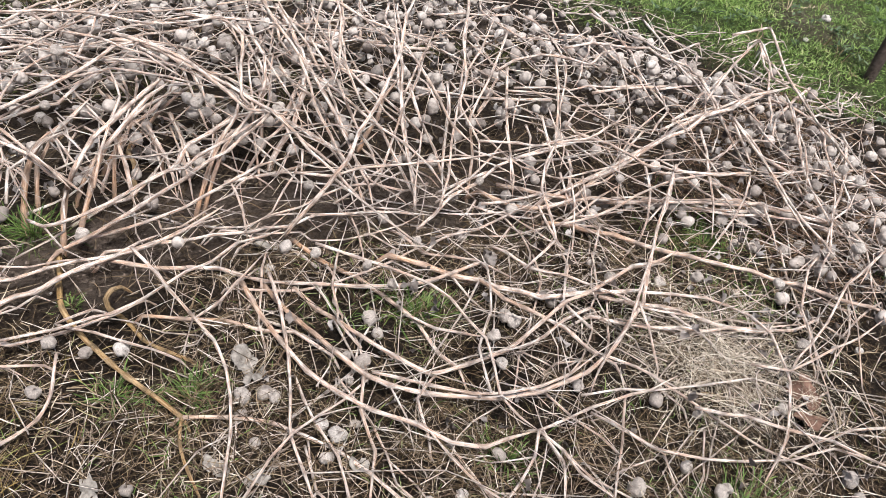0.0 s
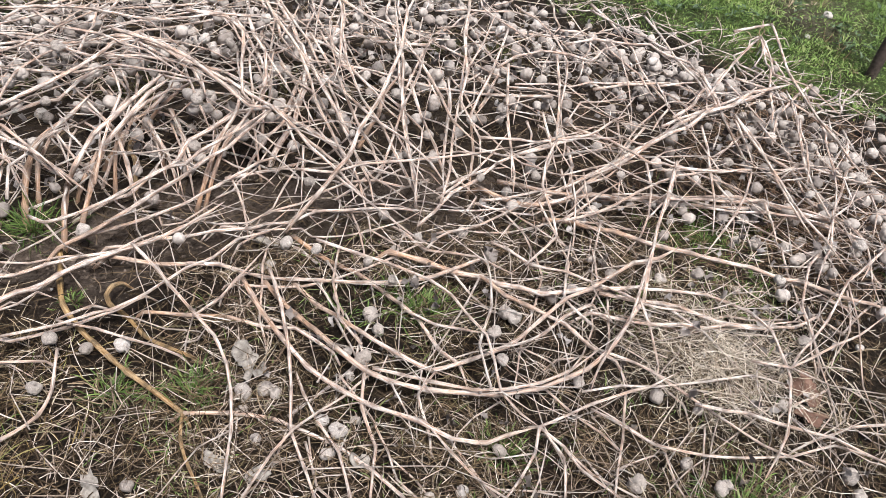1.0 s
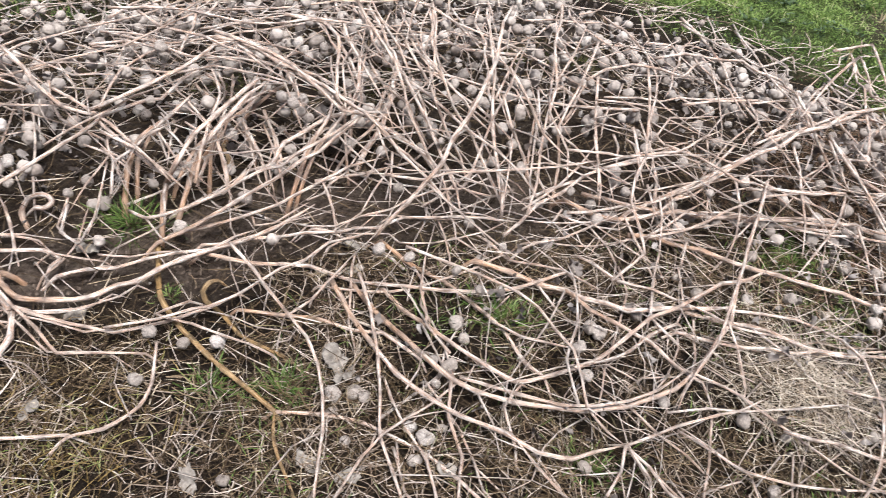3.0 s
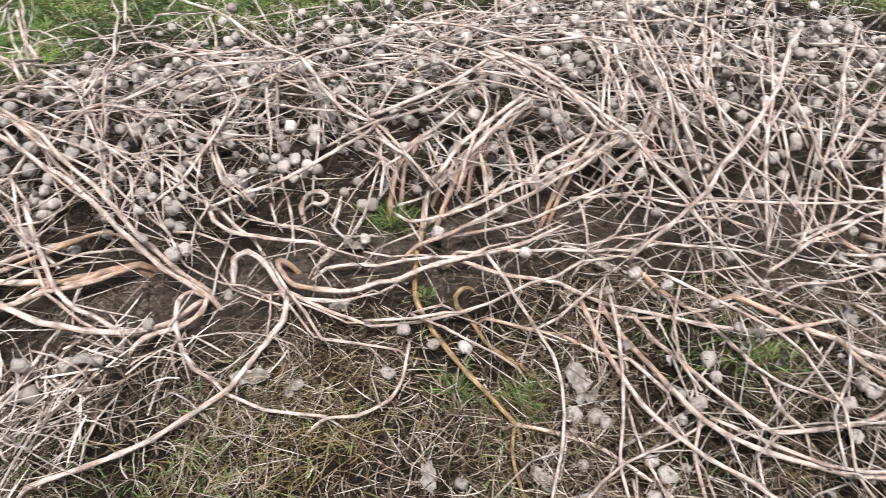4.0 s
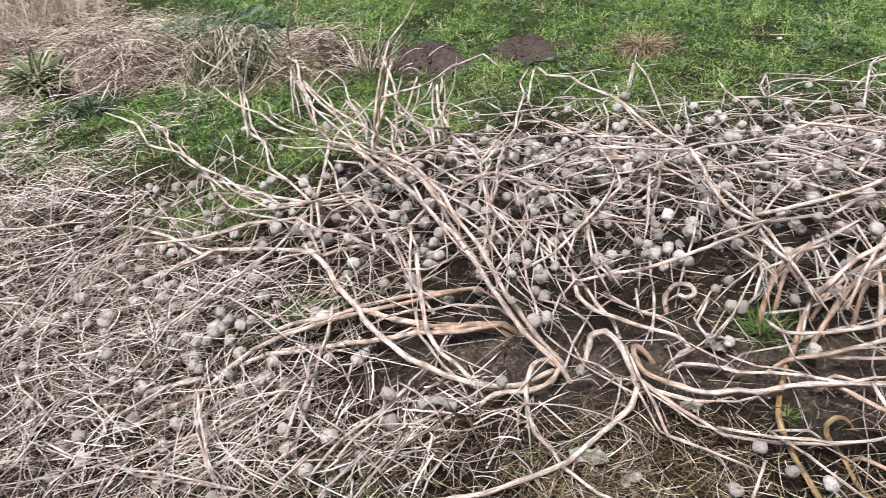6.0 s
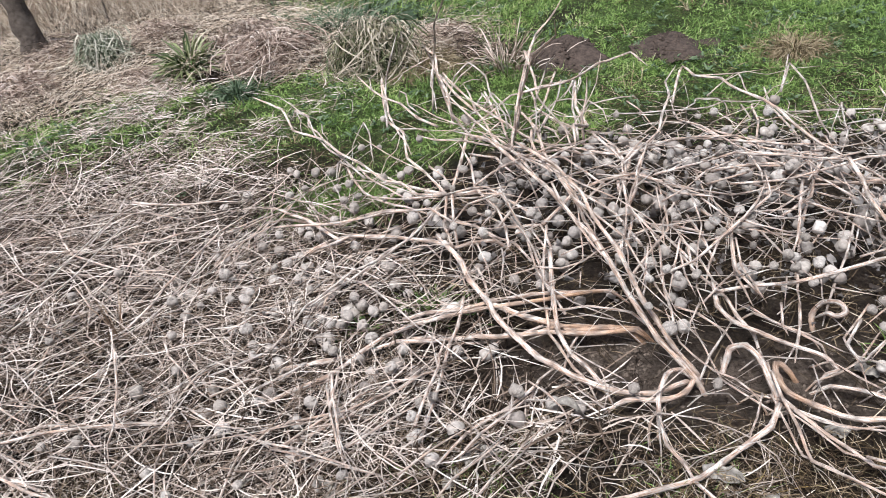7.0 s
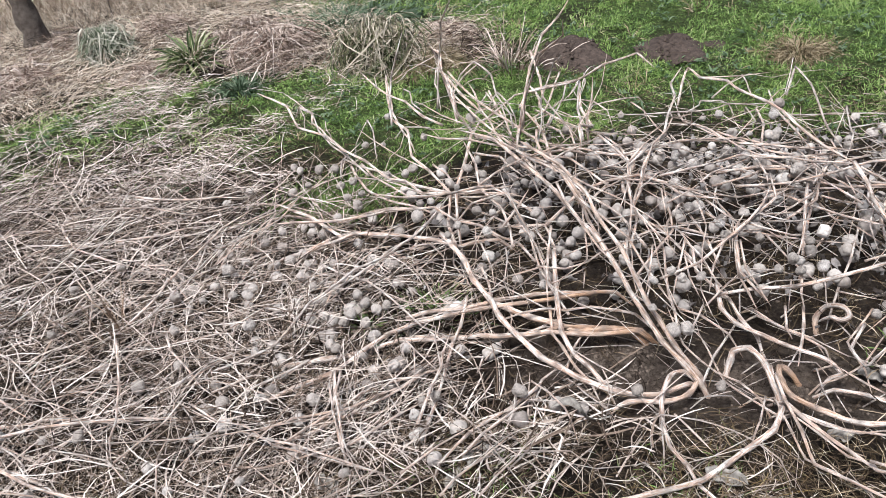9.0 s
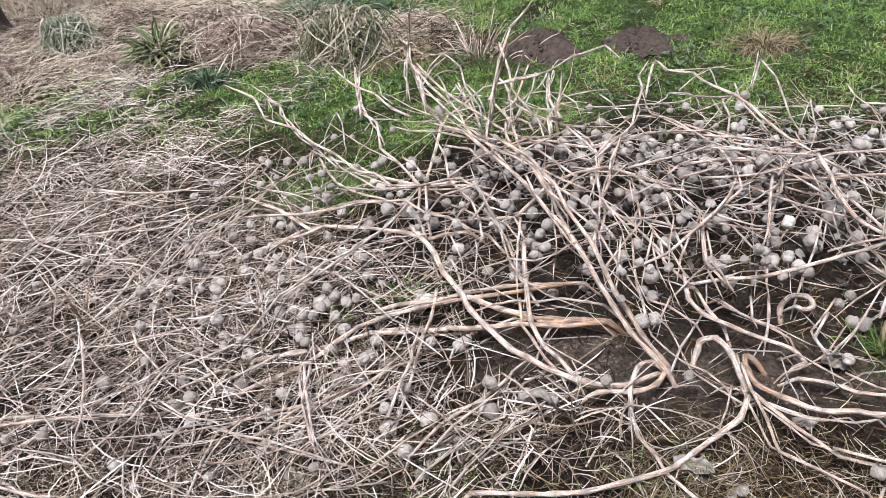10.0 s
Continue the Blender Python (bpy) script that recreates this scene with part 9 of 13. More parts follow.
traced([(1.526, 0.414, 0.03), (1.556, 0.348, 0.03), (1.584, 0.298, 0.03)], 0.0028, 0.0023, STALK, (0.35, 1.00), 0, 0.35)
traced([(1.937, 0.351, 0.04), (1.857, 0.283, 0.04), (1.766, 0.255, 0.04), (1.658, 0.224, 0.04), (1.575, 0.205, 0.04), (1.506, 0.176, 0.04)], 0.0032, 0.0025, STALK, (0.35, 1.00), 1, 0.35)
traced([(1.999, 0.289, 0.04), (1.956, 0.247, 0.04), (1.822, 0.196, 0.04)], 0.0040, 0.0032, STALK, (0.35, 1.00), 0, 0.35)
traced([(2.060, 0.220, 0.04), (1.914, 0.138, 0.04), (1.764, 0.089, 0.04), (1.655, 0.071, 0.04), (1.581, 0.076, 0.04)], 0.0032, 0.0026, STALK, (0.35, 1.00), 1, 0.35)
traced([(1.820, 0.413, 0.03), (1.725, 0.352, 0.03), (1.577, 0.277, 0.03)], 0.0023, 0.0018, TWIG, (0.35, 1.00), 0, 0.35)
traced([(1.900, 0.338, 0.03), (1.780, 0.320, 0.03), (1.674, 0.314, 0.03)], 0.0016, 0.0013, TWIG, (0.35, 1.00), 0, 0.35)
traced([(1.832, 0.252, 0.04), (1.818, 0.135, 0.04), (1.819, 0.037, 0.04), (1.810, -0.015, 0.04)], 0.0023, 0.0018, TWIG, (0.35, 1.00), 0, 0.35)
traced([(1.904, 0.107, 0.04), (1.759, 0.040, 0.04)], 0.0038, 0.0031, STALK, (0.35, 1.00), 1, 0.35)
traced([(1.946, 0.024, 0.04), (1.889, -0.023, 0.04), (1.750, -0.099, 0.04)], 0.0031, 0.0025, STALK, (0.35, 1.00), 0, 0.35)
traced([(1.615, 0.118, 0.03), (1.680, 0.053, 0.03)], 0.0028, 0.0023, STALK, (0.15, 0.80), 1, 0.35)
traced([(1.594, 0.203, 0.03), (1.598, 0.125, 0.03)], 0.0028, 0.0022, STALK, (0.15, 0.80), 0, 0.35)
traced([(1.865, 0.054, 0.03), (1.906, -0.060, 0.03)], 0.0031, 0.0024, STALK, (0.35, 1.00), 1, 0.35)
traced([(1.823, 0.153, 0.03), (1.824, 0.103, 0.03), (1.865, 0.021, 0.03)], 0.0030, 0.0024, STALK, (0.35, 1.00), 0, 0.35)
traced([(2.156, 0.033, 0.04), (2.042, 0.129, 0.04), (1.971, 0.186, 0.04)], 0.0025, 0.0020, TWIG, (0.35, 1.00), 1, 0.35)
traced([(1.763, 0.010, 0.03), (1.756, -0.071, 0.03)], 0.0022, 0.0018, TWIG, (0.35, 1.00), 0, 0.35)
traced([(1.890, -0.048, 0.04), (1.955, -0.153, 0.04), (2.045, -0.253, 0.04), (2.164, -0.364, 0.04)], 0.0033, 0.0027, STALK, (0.35, 1.00), 1, 0.35)
traced([(2.317, -0.286, 0.06), (2.241, -0.344, 0.04), (2.145, -0.397, 0.04), (2.004, -0.443, 0.04)], 0.0035, 0.0028, STALK, (0.35, 1.00), 0, 0.35)
traced([(2.386, -0.238, 0.09), (2.317, -0.286, 0.06)], 0.0035, 0.0028, STALK, (0.35, 1.00), 1, 0.35)
traced([(2.303, -0.309, 0.05), (2.308, -0.393, 0.04), (2.313, -0.465, 0.04)], 0.0044, 0.0035, STALK, (0.35, 1.00), 0, 0.35)
traced([(2.448, -0.335, 0.11), (2.410, -0.385, 0.09), (2.375, -0.451, 0.06)], 0.0027, 0.0022, TWIG, (0.35, 1.00), 1, 0.35)
traced([(2.350, -0.306, 0.07), (2.415, -0.331, 0.10)], 0.0036, 0.0028, STALK, (0.35, 1.00), 0, 0.35)
traced([(2.392, -0.341, 0.08), (2.454, -0.437, 0.10)], 0.0027, 0.0022, TWIG, (0.35, 1.00), 1, 0.35)
traced([(2.363, -0.448, 0.06), (2.296, -0.479, 0.04), (2.221, -0.490, 0.04), (2.076, -0.472, 0.04)], 0.0035, 0.0028, STALK, (0.35, 1.00), 0, 0.35)
traced([(2.281, -0.495, 0.04), (2.351, -0.519, 0.05), (2.395, -0.542, 0.06)], 0.0036, 0.0029, STALK, (0.35, 1.00), 1, 0.35)
traced([(2.230, -0.377, 0.03), (2.207, -0.484, 0.03)], 0.0043, 0.0034, STALK, (0.15, 0.80), 0, 0.35)
traced([(2.138, -0.341, 0.03), (2.235, -0.374, 0.03)], 0.0026, 0.0020, TWIG, (0.35, 1.00), 1, 0.35)
traced([(2.205, -0.389, 0.03), (2.101, -0.426, 0.03), (2.021, -0.451, 0.03)], 0.0025, 0.0020, TWIG, (0.35, 1.00), 0, 0.35)
traced([(1.999, -0.141, 0.03), (2.085, -0.244, 0.03), (2.161, -0.335, 0.03)], 0.0033, 0.0027, STALK, (0.35, 1.00), 1, 0.35)
traced([(2.009, -0.218, 0.03), (2.066, -0.319, 0.03)], 0.0024, 0.0019, TWIG, (0.35, 1.00), 0, 0.35)
traced([(1.891, -0.115, 0.03), (1.837, -0.126, 0.03), (1.766, -0.113, 0.03)], 0.0023, 0.0018, TWIG, (0.35, 1.00), 1, 0.35)
traced([(1.912, -0.218, 0.03), (1.932, -0.288, 0.03), (1.952, -0.358, 0.03)], 0.0023, 0.0019, TWIG, (0.35, 1.00), 0, 0.35)
traced([(2.520, -0.446, 0.13), (2.480, -0.479, 0.10), (2.407, -0.472, 0.07)], 0.0037, 0.0029, STALK, (0.35, 1.00), 1, 0.35)
traced([(1.237, 0.504, 0.04), (1.206, 0.424, 0.04), (1.184, 0.376, 0.04), (1.134, 0.296, 0.04), (1.088, 0.242, 0.04), (1.078, 0.185, 0.04)], 0.0033, 0.0026, STALK, (0.35, 1.00), 0, 0.35)
traced([(1.065, 0.509, 0.03), (0.995, 0.481, 0.03), (0.920, 0.467, 0.03), (0.887, 0.468, 0.03)], 0.0025, 0.0020, STALK, (0.35, 1.00), 1, 0.35)
traced([(1.053, 0.453, 0.03), (0.999, 0.386, 0.03), (0.982, 0.364, 0.03), (0.977, 0.324, 0.03)], 0.0031, 0.0025, STALK, (0.35, 1.00), 0, 0.35)
traced([(0.984, 0.366, 0.03), (0.944, 0.355, 0.03)], 0.0024, 0.0019, STALK, (0.15, 0.80), 1, 0.35)
traced([(1.068, 0.457, 0.03), (1.017, 0.407, 0.03)], 0.0025, 0.0020, STALK, (0.35, 1.00), 0, 0.35)
traced([(1.097, 0.373, 0.03), (1.132, 0.339, 0.03), (1.162, 0.300, 0.03)], 0.0019, 0.0015, TWIG, (0.35, 1.00), 1, 0.35)
traced([(1.182, 0.360, 0.03), (1.211, 0.303, 0.03), (1.191, 0.216, 0.03)], 0.0019, 0.0015, TWIG, (0.35, 1.00), 0, 0.35)
traced([(1.170, 0.290, 0.03), (1.156, 0.215, 0.03)], 0.0019, 0.0015, TWIG, (0.35, 1.00), 1, 0.35)
traced([(1.131, 0.293, 0.03), (1.116, 0.210, 0.03), (1.098, 0.163, 0.03)], 0.0024, 0.0020, STALK, (0.35, 1.00), 0, 0.35)
traced([(1.243, 0.516, 0.03), (1.190, 0.476, 0.03), (1.126, 0.481, 0.03)], 0.0020, 0.0016, TWIG, (0.35, 1.00), 1, 0.35)
traced([(0.979, 0.474, 0.03), (1.018, 0.446, 0.03)], 0.0018, 0.0015, TWIG, (0.35, 1.00), 0, 0.35)
traced([(0.979, 0.474, 0.03), (0.893, 0.444, 0.03)], 0.0018, 0.0015, TWIG, (0.35, 1.00), 1, 0.35)
traced([(1.055, 0.340, 0.03), (1.062, 0.287, 0.03)], 0.0018, 0.0015, TWIG, (0.35, 1.00), 0, 0.35)
traced([(1.402, 0.066, 0.03), (1.389, -0.005, 0.03), (1.361, -0.088, 0.03), (1.367, -0.192, 0.03)], 0.0032, 0.0026, STALK, (0.35, 1.00), 1, 0.35)
traced([(1.393, 0.040, 0.03), (1.368, -0.001, 0.03), (1.339, -0.036, 0.03), (1.271, -0.066, 0.03)], 0.0026, 0.0021, STALK, (0.35, 1.00), 0, 0.35)
traced([(1.245, 0.206, 0.03), (1.218, 0.146, 0.03), (1.188, 0.072, 0.03), (1.184, 0.049, 0.03)], 0.0038, 0.0030, STALK, (0.35, 1.00), 1, 0.35)
traced([(1.511, 0.099, 0.03), (1.485, 0.012, 0.03), (1.475, -0.065, 0.03), (1.456, -0.116, 0.03)], 0.0034, 0.0027, STALK, (0.35, 1.00), 0, 0.35)
traced([(1.614, -0.064, 0.04), (1.485, -0.109, 0.04), (1.333, -0.152, 0.04)], 0.0035, 0.0028, STALK, (0.35, 1.00), 1, 0.35)
traced([(1.536, -0.053, 0.03), (1.527, -0.157, 0.03), (1.522, -0.201, 0.03)], 0.0027, 0.0022, STALK, (0.35, 1.00), 0, 0.35)
traced([(1.422, -0.138, 0.03), (1.495, -0.185, 0.03)], 0.0027, 0.0021, STALK, (0.15, 0.80), 1, 0.35)
traced([(1.415, -0.141, 0.03), (1.417, -0.214, 0.03)], 0.0019, 0.0016, TWIG, (0.35, 1.00), 0, 0.35)
traced([(1.207, 0.067, 0.02), (1.254, -0.005, 0.02), (1.279, -0.061, 0.02)], 0.0025, 0.0020, STALK, (0.15, 0.80), 1, 0.35)
traced([(1.336, 0.040, 0.03), (1.266, -0.010, 0.03)], 0.0019, 0.0015, TWIG, (0.35, 1.00), 0, 0.35)
traced([(1.387, -0.062, 0.03), (1.345, -0.135, 0.03)], 0.0019, 0.0015, TWIG, (0.35, 1.00), 1, 0.35)
traced([(1.679, -0.194, 0.03), (1.699, -0.136, 0.03), (1.725, -0.112, 0.03)], 0.0029, 0.0023, STALK, (0.35, 1.00), 0, 0.35)
traced([(1.840, -0.417, 0.04), (1.959, -0.483, 0.04)], 0.0031, 0.0025, STALK, (0.35, 1.00), 1, 0.35)
traced([(1.949, -0.485, 0.04), (1.859, -0.524, 0.04)], 0.0023, 0.0019, TWIG, (0.35, 1.00), 0, 0.35)
traced([(1.639, -0.256, 0.04), (1.514, -0.294, 0.04)], 0.0028, 0.0022, STALK, (0.35, 1.00), 1, 0.35)
traced([(1.721, -0.274, 0.03), (1.625, -0.283, 0.03), (1.524, -0.302, 0.03)], 0.0022, 0.0017, TWIG, (0.35, 1.00), 0, 0.35)
traced([(1.825, -0.385, 0.04), (1.675, -0.328, 0.04), (1.569, -0.292, 0.04), (1.454, -0.251, 0.04)], 0.0022, 0.0018, TWIG, (0.35, 1.00), 1, 0.35)
traced([(1.824, -0.265, 0.03), (1.774, -0.287, 0.03), (1.718, -0.325, 0.03), (1.680, -0.329, 0.03)], 0.0022, 0.0018, TWIG, (0.35, 1.00), 0, 0.35)
traced([(1.515, -0.204, 0.03), (1.452, -0.253, 0.03), (1.433, -0.279, 0.03)], 0.0027, 0.0021, STALK, (0.35, 1.00), 1, 0.35)
traced([(1.757, -0.292, 0.03), (1.741, -0.353, 0.03), (1.733, -0.397, 0.03), (1.679, -0.404, 0.03)], 0.0022, 0.0017, TWIG, (0.35, 1.00), 0, 0.35)
traced([(1.753, -0.474, 0.03), (1.888, -0.541, 0.03), (1.926, -0.534, 0.03)], 0.0023, 0.0019, TWIG, (0.35, 1.00), 1, 0.35)
traced([(1.527, -0.220, 0.03), (1.627, -0.234, 0.03)], 0.0021, 0.0017, TWIG, (0.35, 1.00), 0, 0.35)
traced([(1.788, -0.506, 0.03), (1.767, -0.544, 0.03)], 0.0015, 0.0012, TWIG, (0.35, 1.00), 0, 0.35)
traced([(1.680, -0.431, 0.03), (1.654, -0.483, 0.03)], 0.0021, 0.0017, TWIG, (0.35, 1.00), 0, 0.35)
traced([(2.005, -0.519, 0.03), (1.991, -0.617, 0.03)], 0.0024, 0.0019, TWIG, (0.35, 1.00), 1, 0.35)
traced([(-1.850, 3.006, 0.21), (-1.648, 2.593, 0.21), (-1.509, 2.300, 0.21), (-1.360, 1.934, 0.21)], 0.0051, 0.0041, STALK, (0.35, 1.00), 1, 0.35)
traced([(-1.389, 2.671, 0.08), (-1.282, 2.488, 0.08), (-1.139, 2.382, 0.08), (-1.056, 2.328, 0.08)], 0.0045, 0.0036, STALK, (0.35, 1.00), 0, 0.35)
traced([(-1.277, 2.407, 0.08), (-1.181, 2.288, 0.08), (-1.072, 2.137, 0.08), (-1.008, 2.049, 0.08)], 0.0031, 0.0025, TWIG, (0.35, 1.00), 1, 0.35)
traced([(-1.456, 2.060, 0.10), (-1.361, 2.196, 0.10), (-1.274, 2.393, 0.10), (-1.175, 2.699, 0.10), (-1.116, 2.908, 0.10)], 0.0035, 0.0028, TWIG, (0.35, 1.00), 0, 0.35)
traced([(-1.339, 2.036, 0.10), (-1.271, 2.208, 0.10), (-1.183, 2.425, 0.10), (-1.105, 2.681, 0.10)], 0.0033, 0.0026, TWIG, (0.35, 1.00), 1, 0.35)
traced([(-0.960, 1.976, 0.09), (-0.889, 2.167, 0.09), (-0.797, 2.382, 0.09), (-0.664, 2.580, 0.09)], 0.0041, 0.0033, STALK, (0.35, 1.00), 0, 0.35)
traced([(-0.931, 1.964, 0.09), (-0.843, 2.126, 0.09), (-0.750, 2.335, 0.09), (-0.612, 2.486, 0.09)], 0.0030, 0.0024, TWIG, (0.35, 1.00), 1, 0.35)
traced([(-1.149, 2.824, 0.08), (-0.907, 2.737, 0.08), (-0.705, 2.696, 0.08)], 0.0046, 0.0037, STALK, (0.35, 1.00), 0, 0.35)
traced([(-1.141, 2.499, 0.08), (-0.986, 2.499, 0.08), (-0.784, 2.519, 0.08)], 0.0042, 0.0034, STALK, (0.35, 1.00), 1, 0.35)
traced([(-1.004, 2.316, 0.08), (-0.891, 2.290, 0.08)], 0.0049, 0.0039, STALK, (0.35, 1.00), 0, 0.35)
traced([(-1.228, 2.052, 0.08), (-1.121, 2.117, 0.08), (-1.032, 2.129, 0.08)], 0.0028, 0.0023, TWIG, (0.35, 1.00), 1, 0.35)
traced([(-1.284, 1.564, 0.09), (-1.191, 1.559, 0.09), (-1.092, 1.577, 0.09), (-0.985, 1.575, 0.09), (-0.739, 1.544, 0.09)], 0.0050, 0.0040, STALK, (0.35, 1.00), 0, 0.35)
traced([(-1.288, 1.539, 0.09), (-1.166, 1.459, 0.09), (-1.051, 1.381, 0.09), (-0.905, 1.314, 0.09), (-0.845, 1.293, 0.09)], 0.0050, 0.0040, STALK, (0.35, 1.00), 1, 0.35)
traced([(-1.441, 2.028, 0.09), (-1.290, 1.892, 0.09), (-1.175, 1.760, 0.09), (-1.103, 1.690, 0.09)], 0.0029, 0.0023, TWIG, (0.35, 1.00), 0, 0.35)
traced([(-1.320, 1.775, 0.09), (-1.208, 1.675, 0.09), (-1.121, 1.607, 0.09)], 0.0036, 0.0029, STALK, (0.35, 1.00), 1, 0.35)
traced([(-1.220, 1.792, 0.09), (-1.167, 1.881, 0.09), (-1.107, 1.961, 0.09)], 0.0027, 0.0022, TWIG, (0.35, 1.00), 0, 0.35)
traced([(-0.945, 1.841, 0.14), (-0.884, 1.641, 0.14), (-0.857, 1.511, 0.14), (-0.834, 1.377, 0.14)], 0.0034, 0.0027, STALK, (0.35, 1.00), 1, 0.35)
traced([(-0.979, 1.632, 0.12), (-0.902, 1.719, 0.12)], 0.0032, 0.0026, STALK, (0.35, 1.00), 0, 0.35)
traced([(-0.830, 1.895, 0.09), (-0.751, 1.755, 0.09), (-0.684, 1.650, 0.09), (-0.647, 1.611, 0.09)], 0.0034, 0.0027, STALK, (0.35, 1.00), 1, 0.35)
traced([(-0.651, 1.621, 0.09), (-0.565, 1.660, 0.09), (-0.521, 1.675, 0.09)], 0.0038, 0.0031, STALK, (0.35, 1.00), 0, 0.35)
traced([(-0.759, 1.642, 0.09), (-0.685, 1.742, 0.09), (-0.533, 1.798, 0.09)], 0.0024, 0.0019, TWIG, (0.35, 1.00), 1, 0.35)
traced([(-0.855, 1.417, 0.09), (-0.778, 1.509, 0.09), (-0.719, 1.580, 0.09)], 0.0030, 0.0024, STALK, (0.35, 1.00), 0, 0.35)
traced([(-0.719, 1.580, 0.09), (-0.687, 1.533, 0.09), (-0.661, 1.470, 0.09)], 0.0023, 0.0018, TWIG, (0.35, 1.00), 1, 0.35)
traced([(-0.698, 1.586, 0.09), (-0.618, 1.511, 0.09), (-0.493, 1.433, 0.09)], 0.0030, 0.0024, STALK, (0.35, 1.00), 0, 0.35)
traced([(-0.719, 1.281, 0.09), (-0.748, 1.409, 0.09), (-0.732, 1.501, 0.09)], 0.0030, 0.0024, STALK, (0.35, 1.00), 1, 0.35)
traced([(-0.574, 1.253, 0.09), (-0.556, 1.354, 0.09), (-0.523, 1.467, 0.09)], 0.0036, 0.0029, STALK, (0.35, 1.00), 0, 0.35)
traced([(-0.739, 1.464, 0.09), (-0.626, 1.474, 0.09), (-0.526, 1.476, 0.09)], 0.0022, 0.0018, TWIG, (0.35, 1.00), 1, 0.35)
traced([(-1.035, 1.489, 0.09), (-0.872, 1.425, 0.09), (-0.730, 1.303, 0.09)], 0.0023, 0.0019, TWIG, (0.35, 1.00), 0, 0.35)
traced([(-1.173, 1.525, 0.09), (-1.084, 1.444, 0.09), (-1.041, 1.384, 0.09)], 0.0024, 0.0019, TWIG, (0.35, 1.00), 1, 0.35)
traced([(-0.523, 1.447, 0.09), (-0.405, 1.391, 0.09), (-0.307, 1.331, 0.09), (-0.208, 1.273, 0.09)], 0.0036, 0.0028, STALK, (0.35, 1.00), 0, 0.35)
traced([(-0.321, 1.619, 0.11), (-0.308, 1.481, 0.11), (-0.289, 1.330, 0.11)], 0.0044, 0.0035, STALK, (0.35, 1.00), 1, 0.35)
traced([(-0.308, 1.626, 0.10), (-0.325, 1.493, 0.10), (-0.299, 1.357, 0.10), (-0.277, 1.319, 0.10)], 0.0037, 0.0029, STALK, (0.35, 1.00), 0, 0.35)
traced([(-0.282, 1.371, 0.09), (-0.214, 1.414, 0.09), (-0.158, 1.451, 0.09), (-0.100, 1.480, 0.09)], 0.0035, 0.0028, STALK, (0.35, 1.00), 1, 0.35)
traced([(-0.440, 1.431, 0.07), (-0.331, 1.509, 0.07), (-0.216, 1.550, 0.07), (-0.096, 1.611, 0.07)], 0.0037, 0.0029, STALK, (0.35, 1.00), 0, 0.35)
traced([(-0.116, 1.399, 0.10), (-0.076, 1.507, 0.11), (-0.039, 1.624, 0.11), (-0.009, 1.705, 0.12)], 0.0045, 0.0036, STALK, (0.35, 1.00), 1, 0.35)
traced([(-0.283, 1.435, 0.09), (-0.241, 1.404, 0.09), (-0.132, 1.400, 0.09)], 0.0021, 0.0017, TWIG, (0.35, 1.00), 0, 0.35)
traced([(-0.005, 1.308, 0.09), (0.099, 1.396, 0.09), (0.176, 1.457, 0.09)], 0.0042, 0.0033, STALK, (0.35, 1.00), 1, 0.35)
traced([(-0.164, 1.273, 0.08), (-0.069, 1.343, 0.08), (0.030, 1.398, 0.08)], 0.0034, 0.0027, STALK, (0.35, 1.00), 0, 0.35)
traced([(-0.079, 1.194, 0.08), (0.017, 1.278, 0.08), (0.105, 1.349, 0.08)], 0.0033, 0.0027, STALK, (0.35, 1.00), 1, 0.35)
traced([(0.007, 1.181, 0.08), (0.093, 1.266, 0.08), (0.185, 1.353, 0.08)], 0.0027, 0.0021, STALK, (0.35, 1.00), 0, 0.35)
traced([(-0.153, 1.223, 0.08), (-0.074, 1.259, 0.08)], 0.0026, 0.0021, STALK, (0.35, 1.00), 1, 0.35)
traced([(-0.499, 1.693, 0.09), (-0.472, 1.578, 0.09)], 0.0023, 0.0018, TWIG, (0.35, 1.00), 0, 0.35)
traced([(-0.140, 1.715, 0.11), (-0.111, 1.662, 0.11), (-0.116, 1.555, 0.11)], 0.0030, 0.0024, STALK, (0.35, 1.00), 1, 0.35)
traced([(-0.010, 1.773, 0.02), (0.085, 1.759, 0.02), (0.182, 1.768, 0.02), (0.257, 1.779, 0.03)], 0.0047, 0.0038, STALK, (0.15, 0.80), 1, 0.35)
traced([(0.359, 1.764, 0.07), (0.428, 1.724, 0.07), (0.495, 1.684, 0.07)], 0.0023, 0.0019, TWIG, (0.35, 1.00), 0, 0.35)
traced([(0.317, 1.684, 0.02), (0.359, 1.733, 0.03)], 0.0039, 0.0031, STALK, (0.15, 0.80), 1, 0.35)
traced([(0.308, 1.682, 0.02), (0.370, 1.613, 0.01), (0.427, 1.542, 0.01)], 0.0023, 0.0019, TWIG, (0.35, 1.00), 0, 0.35)
traced([(0.278, 1.569, 0.02), (0.314, 1.500, 0.02), (0.351, 1.443, 0.02)], 0.0022, 0.0018, TWIG, (0.35, 1.00), 1, 0.35)
traced([(0.180, 1.520, 0.02), (0.210, 1.566, 0.03), (0.254, 1.599, 0.03)], 0.0037, 0.0030, STALK, (0.15, 0.80), 0, 0.35)
traced([(0.382, 1.511, 0.03), (0.352, 1.446, 0.02)], 0.0022, 0.0018, TWIG, (0.35, 1.00), 1, 0.35)
traced([(0.179, 1.546, 0.05), (0.214, 1.499, 0.05), (0.244, 1.435, 0.05), (0.252, 1.405, 0.04)], 0.0029, 0.0023, STALK, (0.35, 1.00), 0, 0.35)
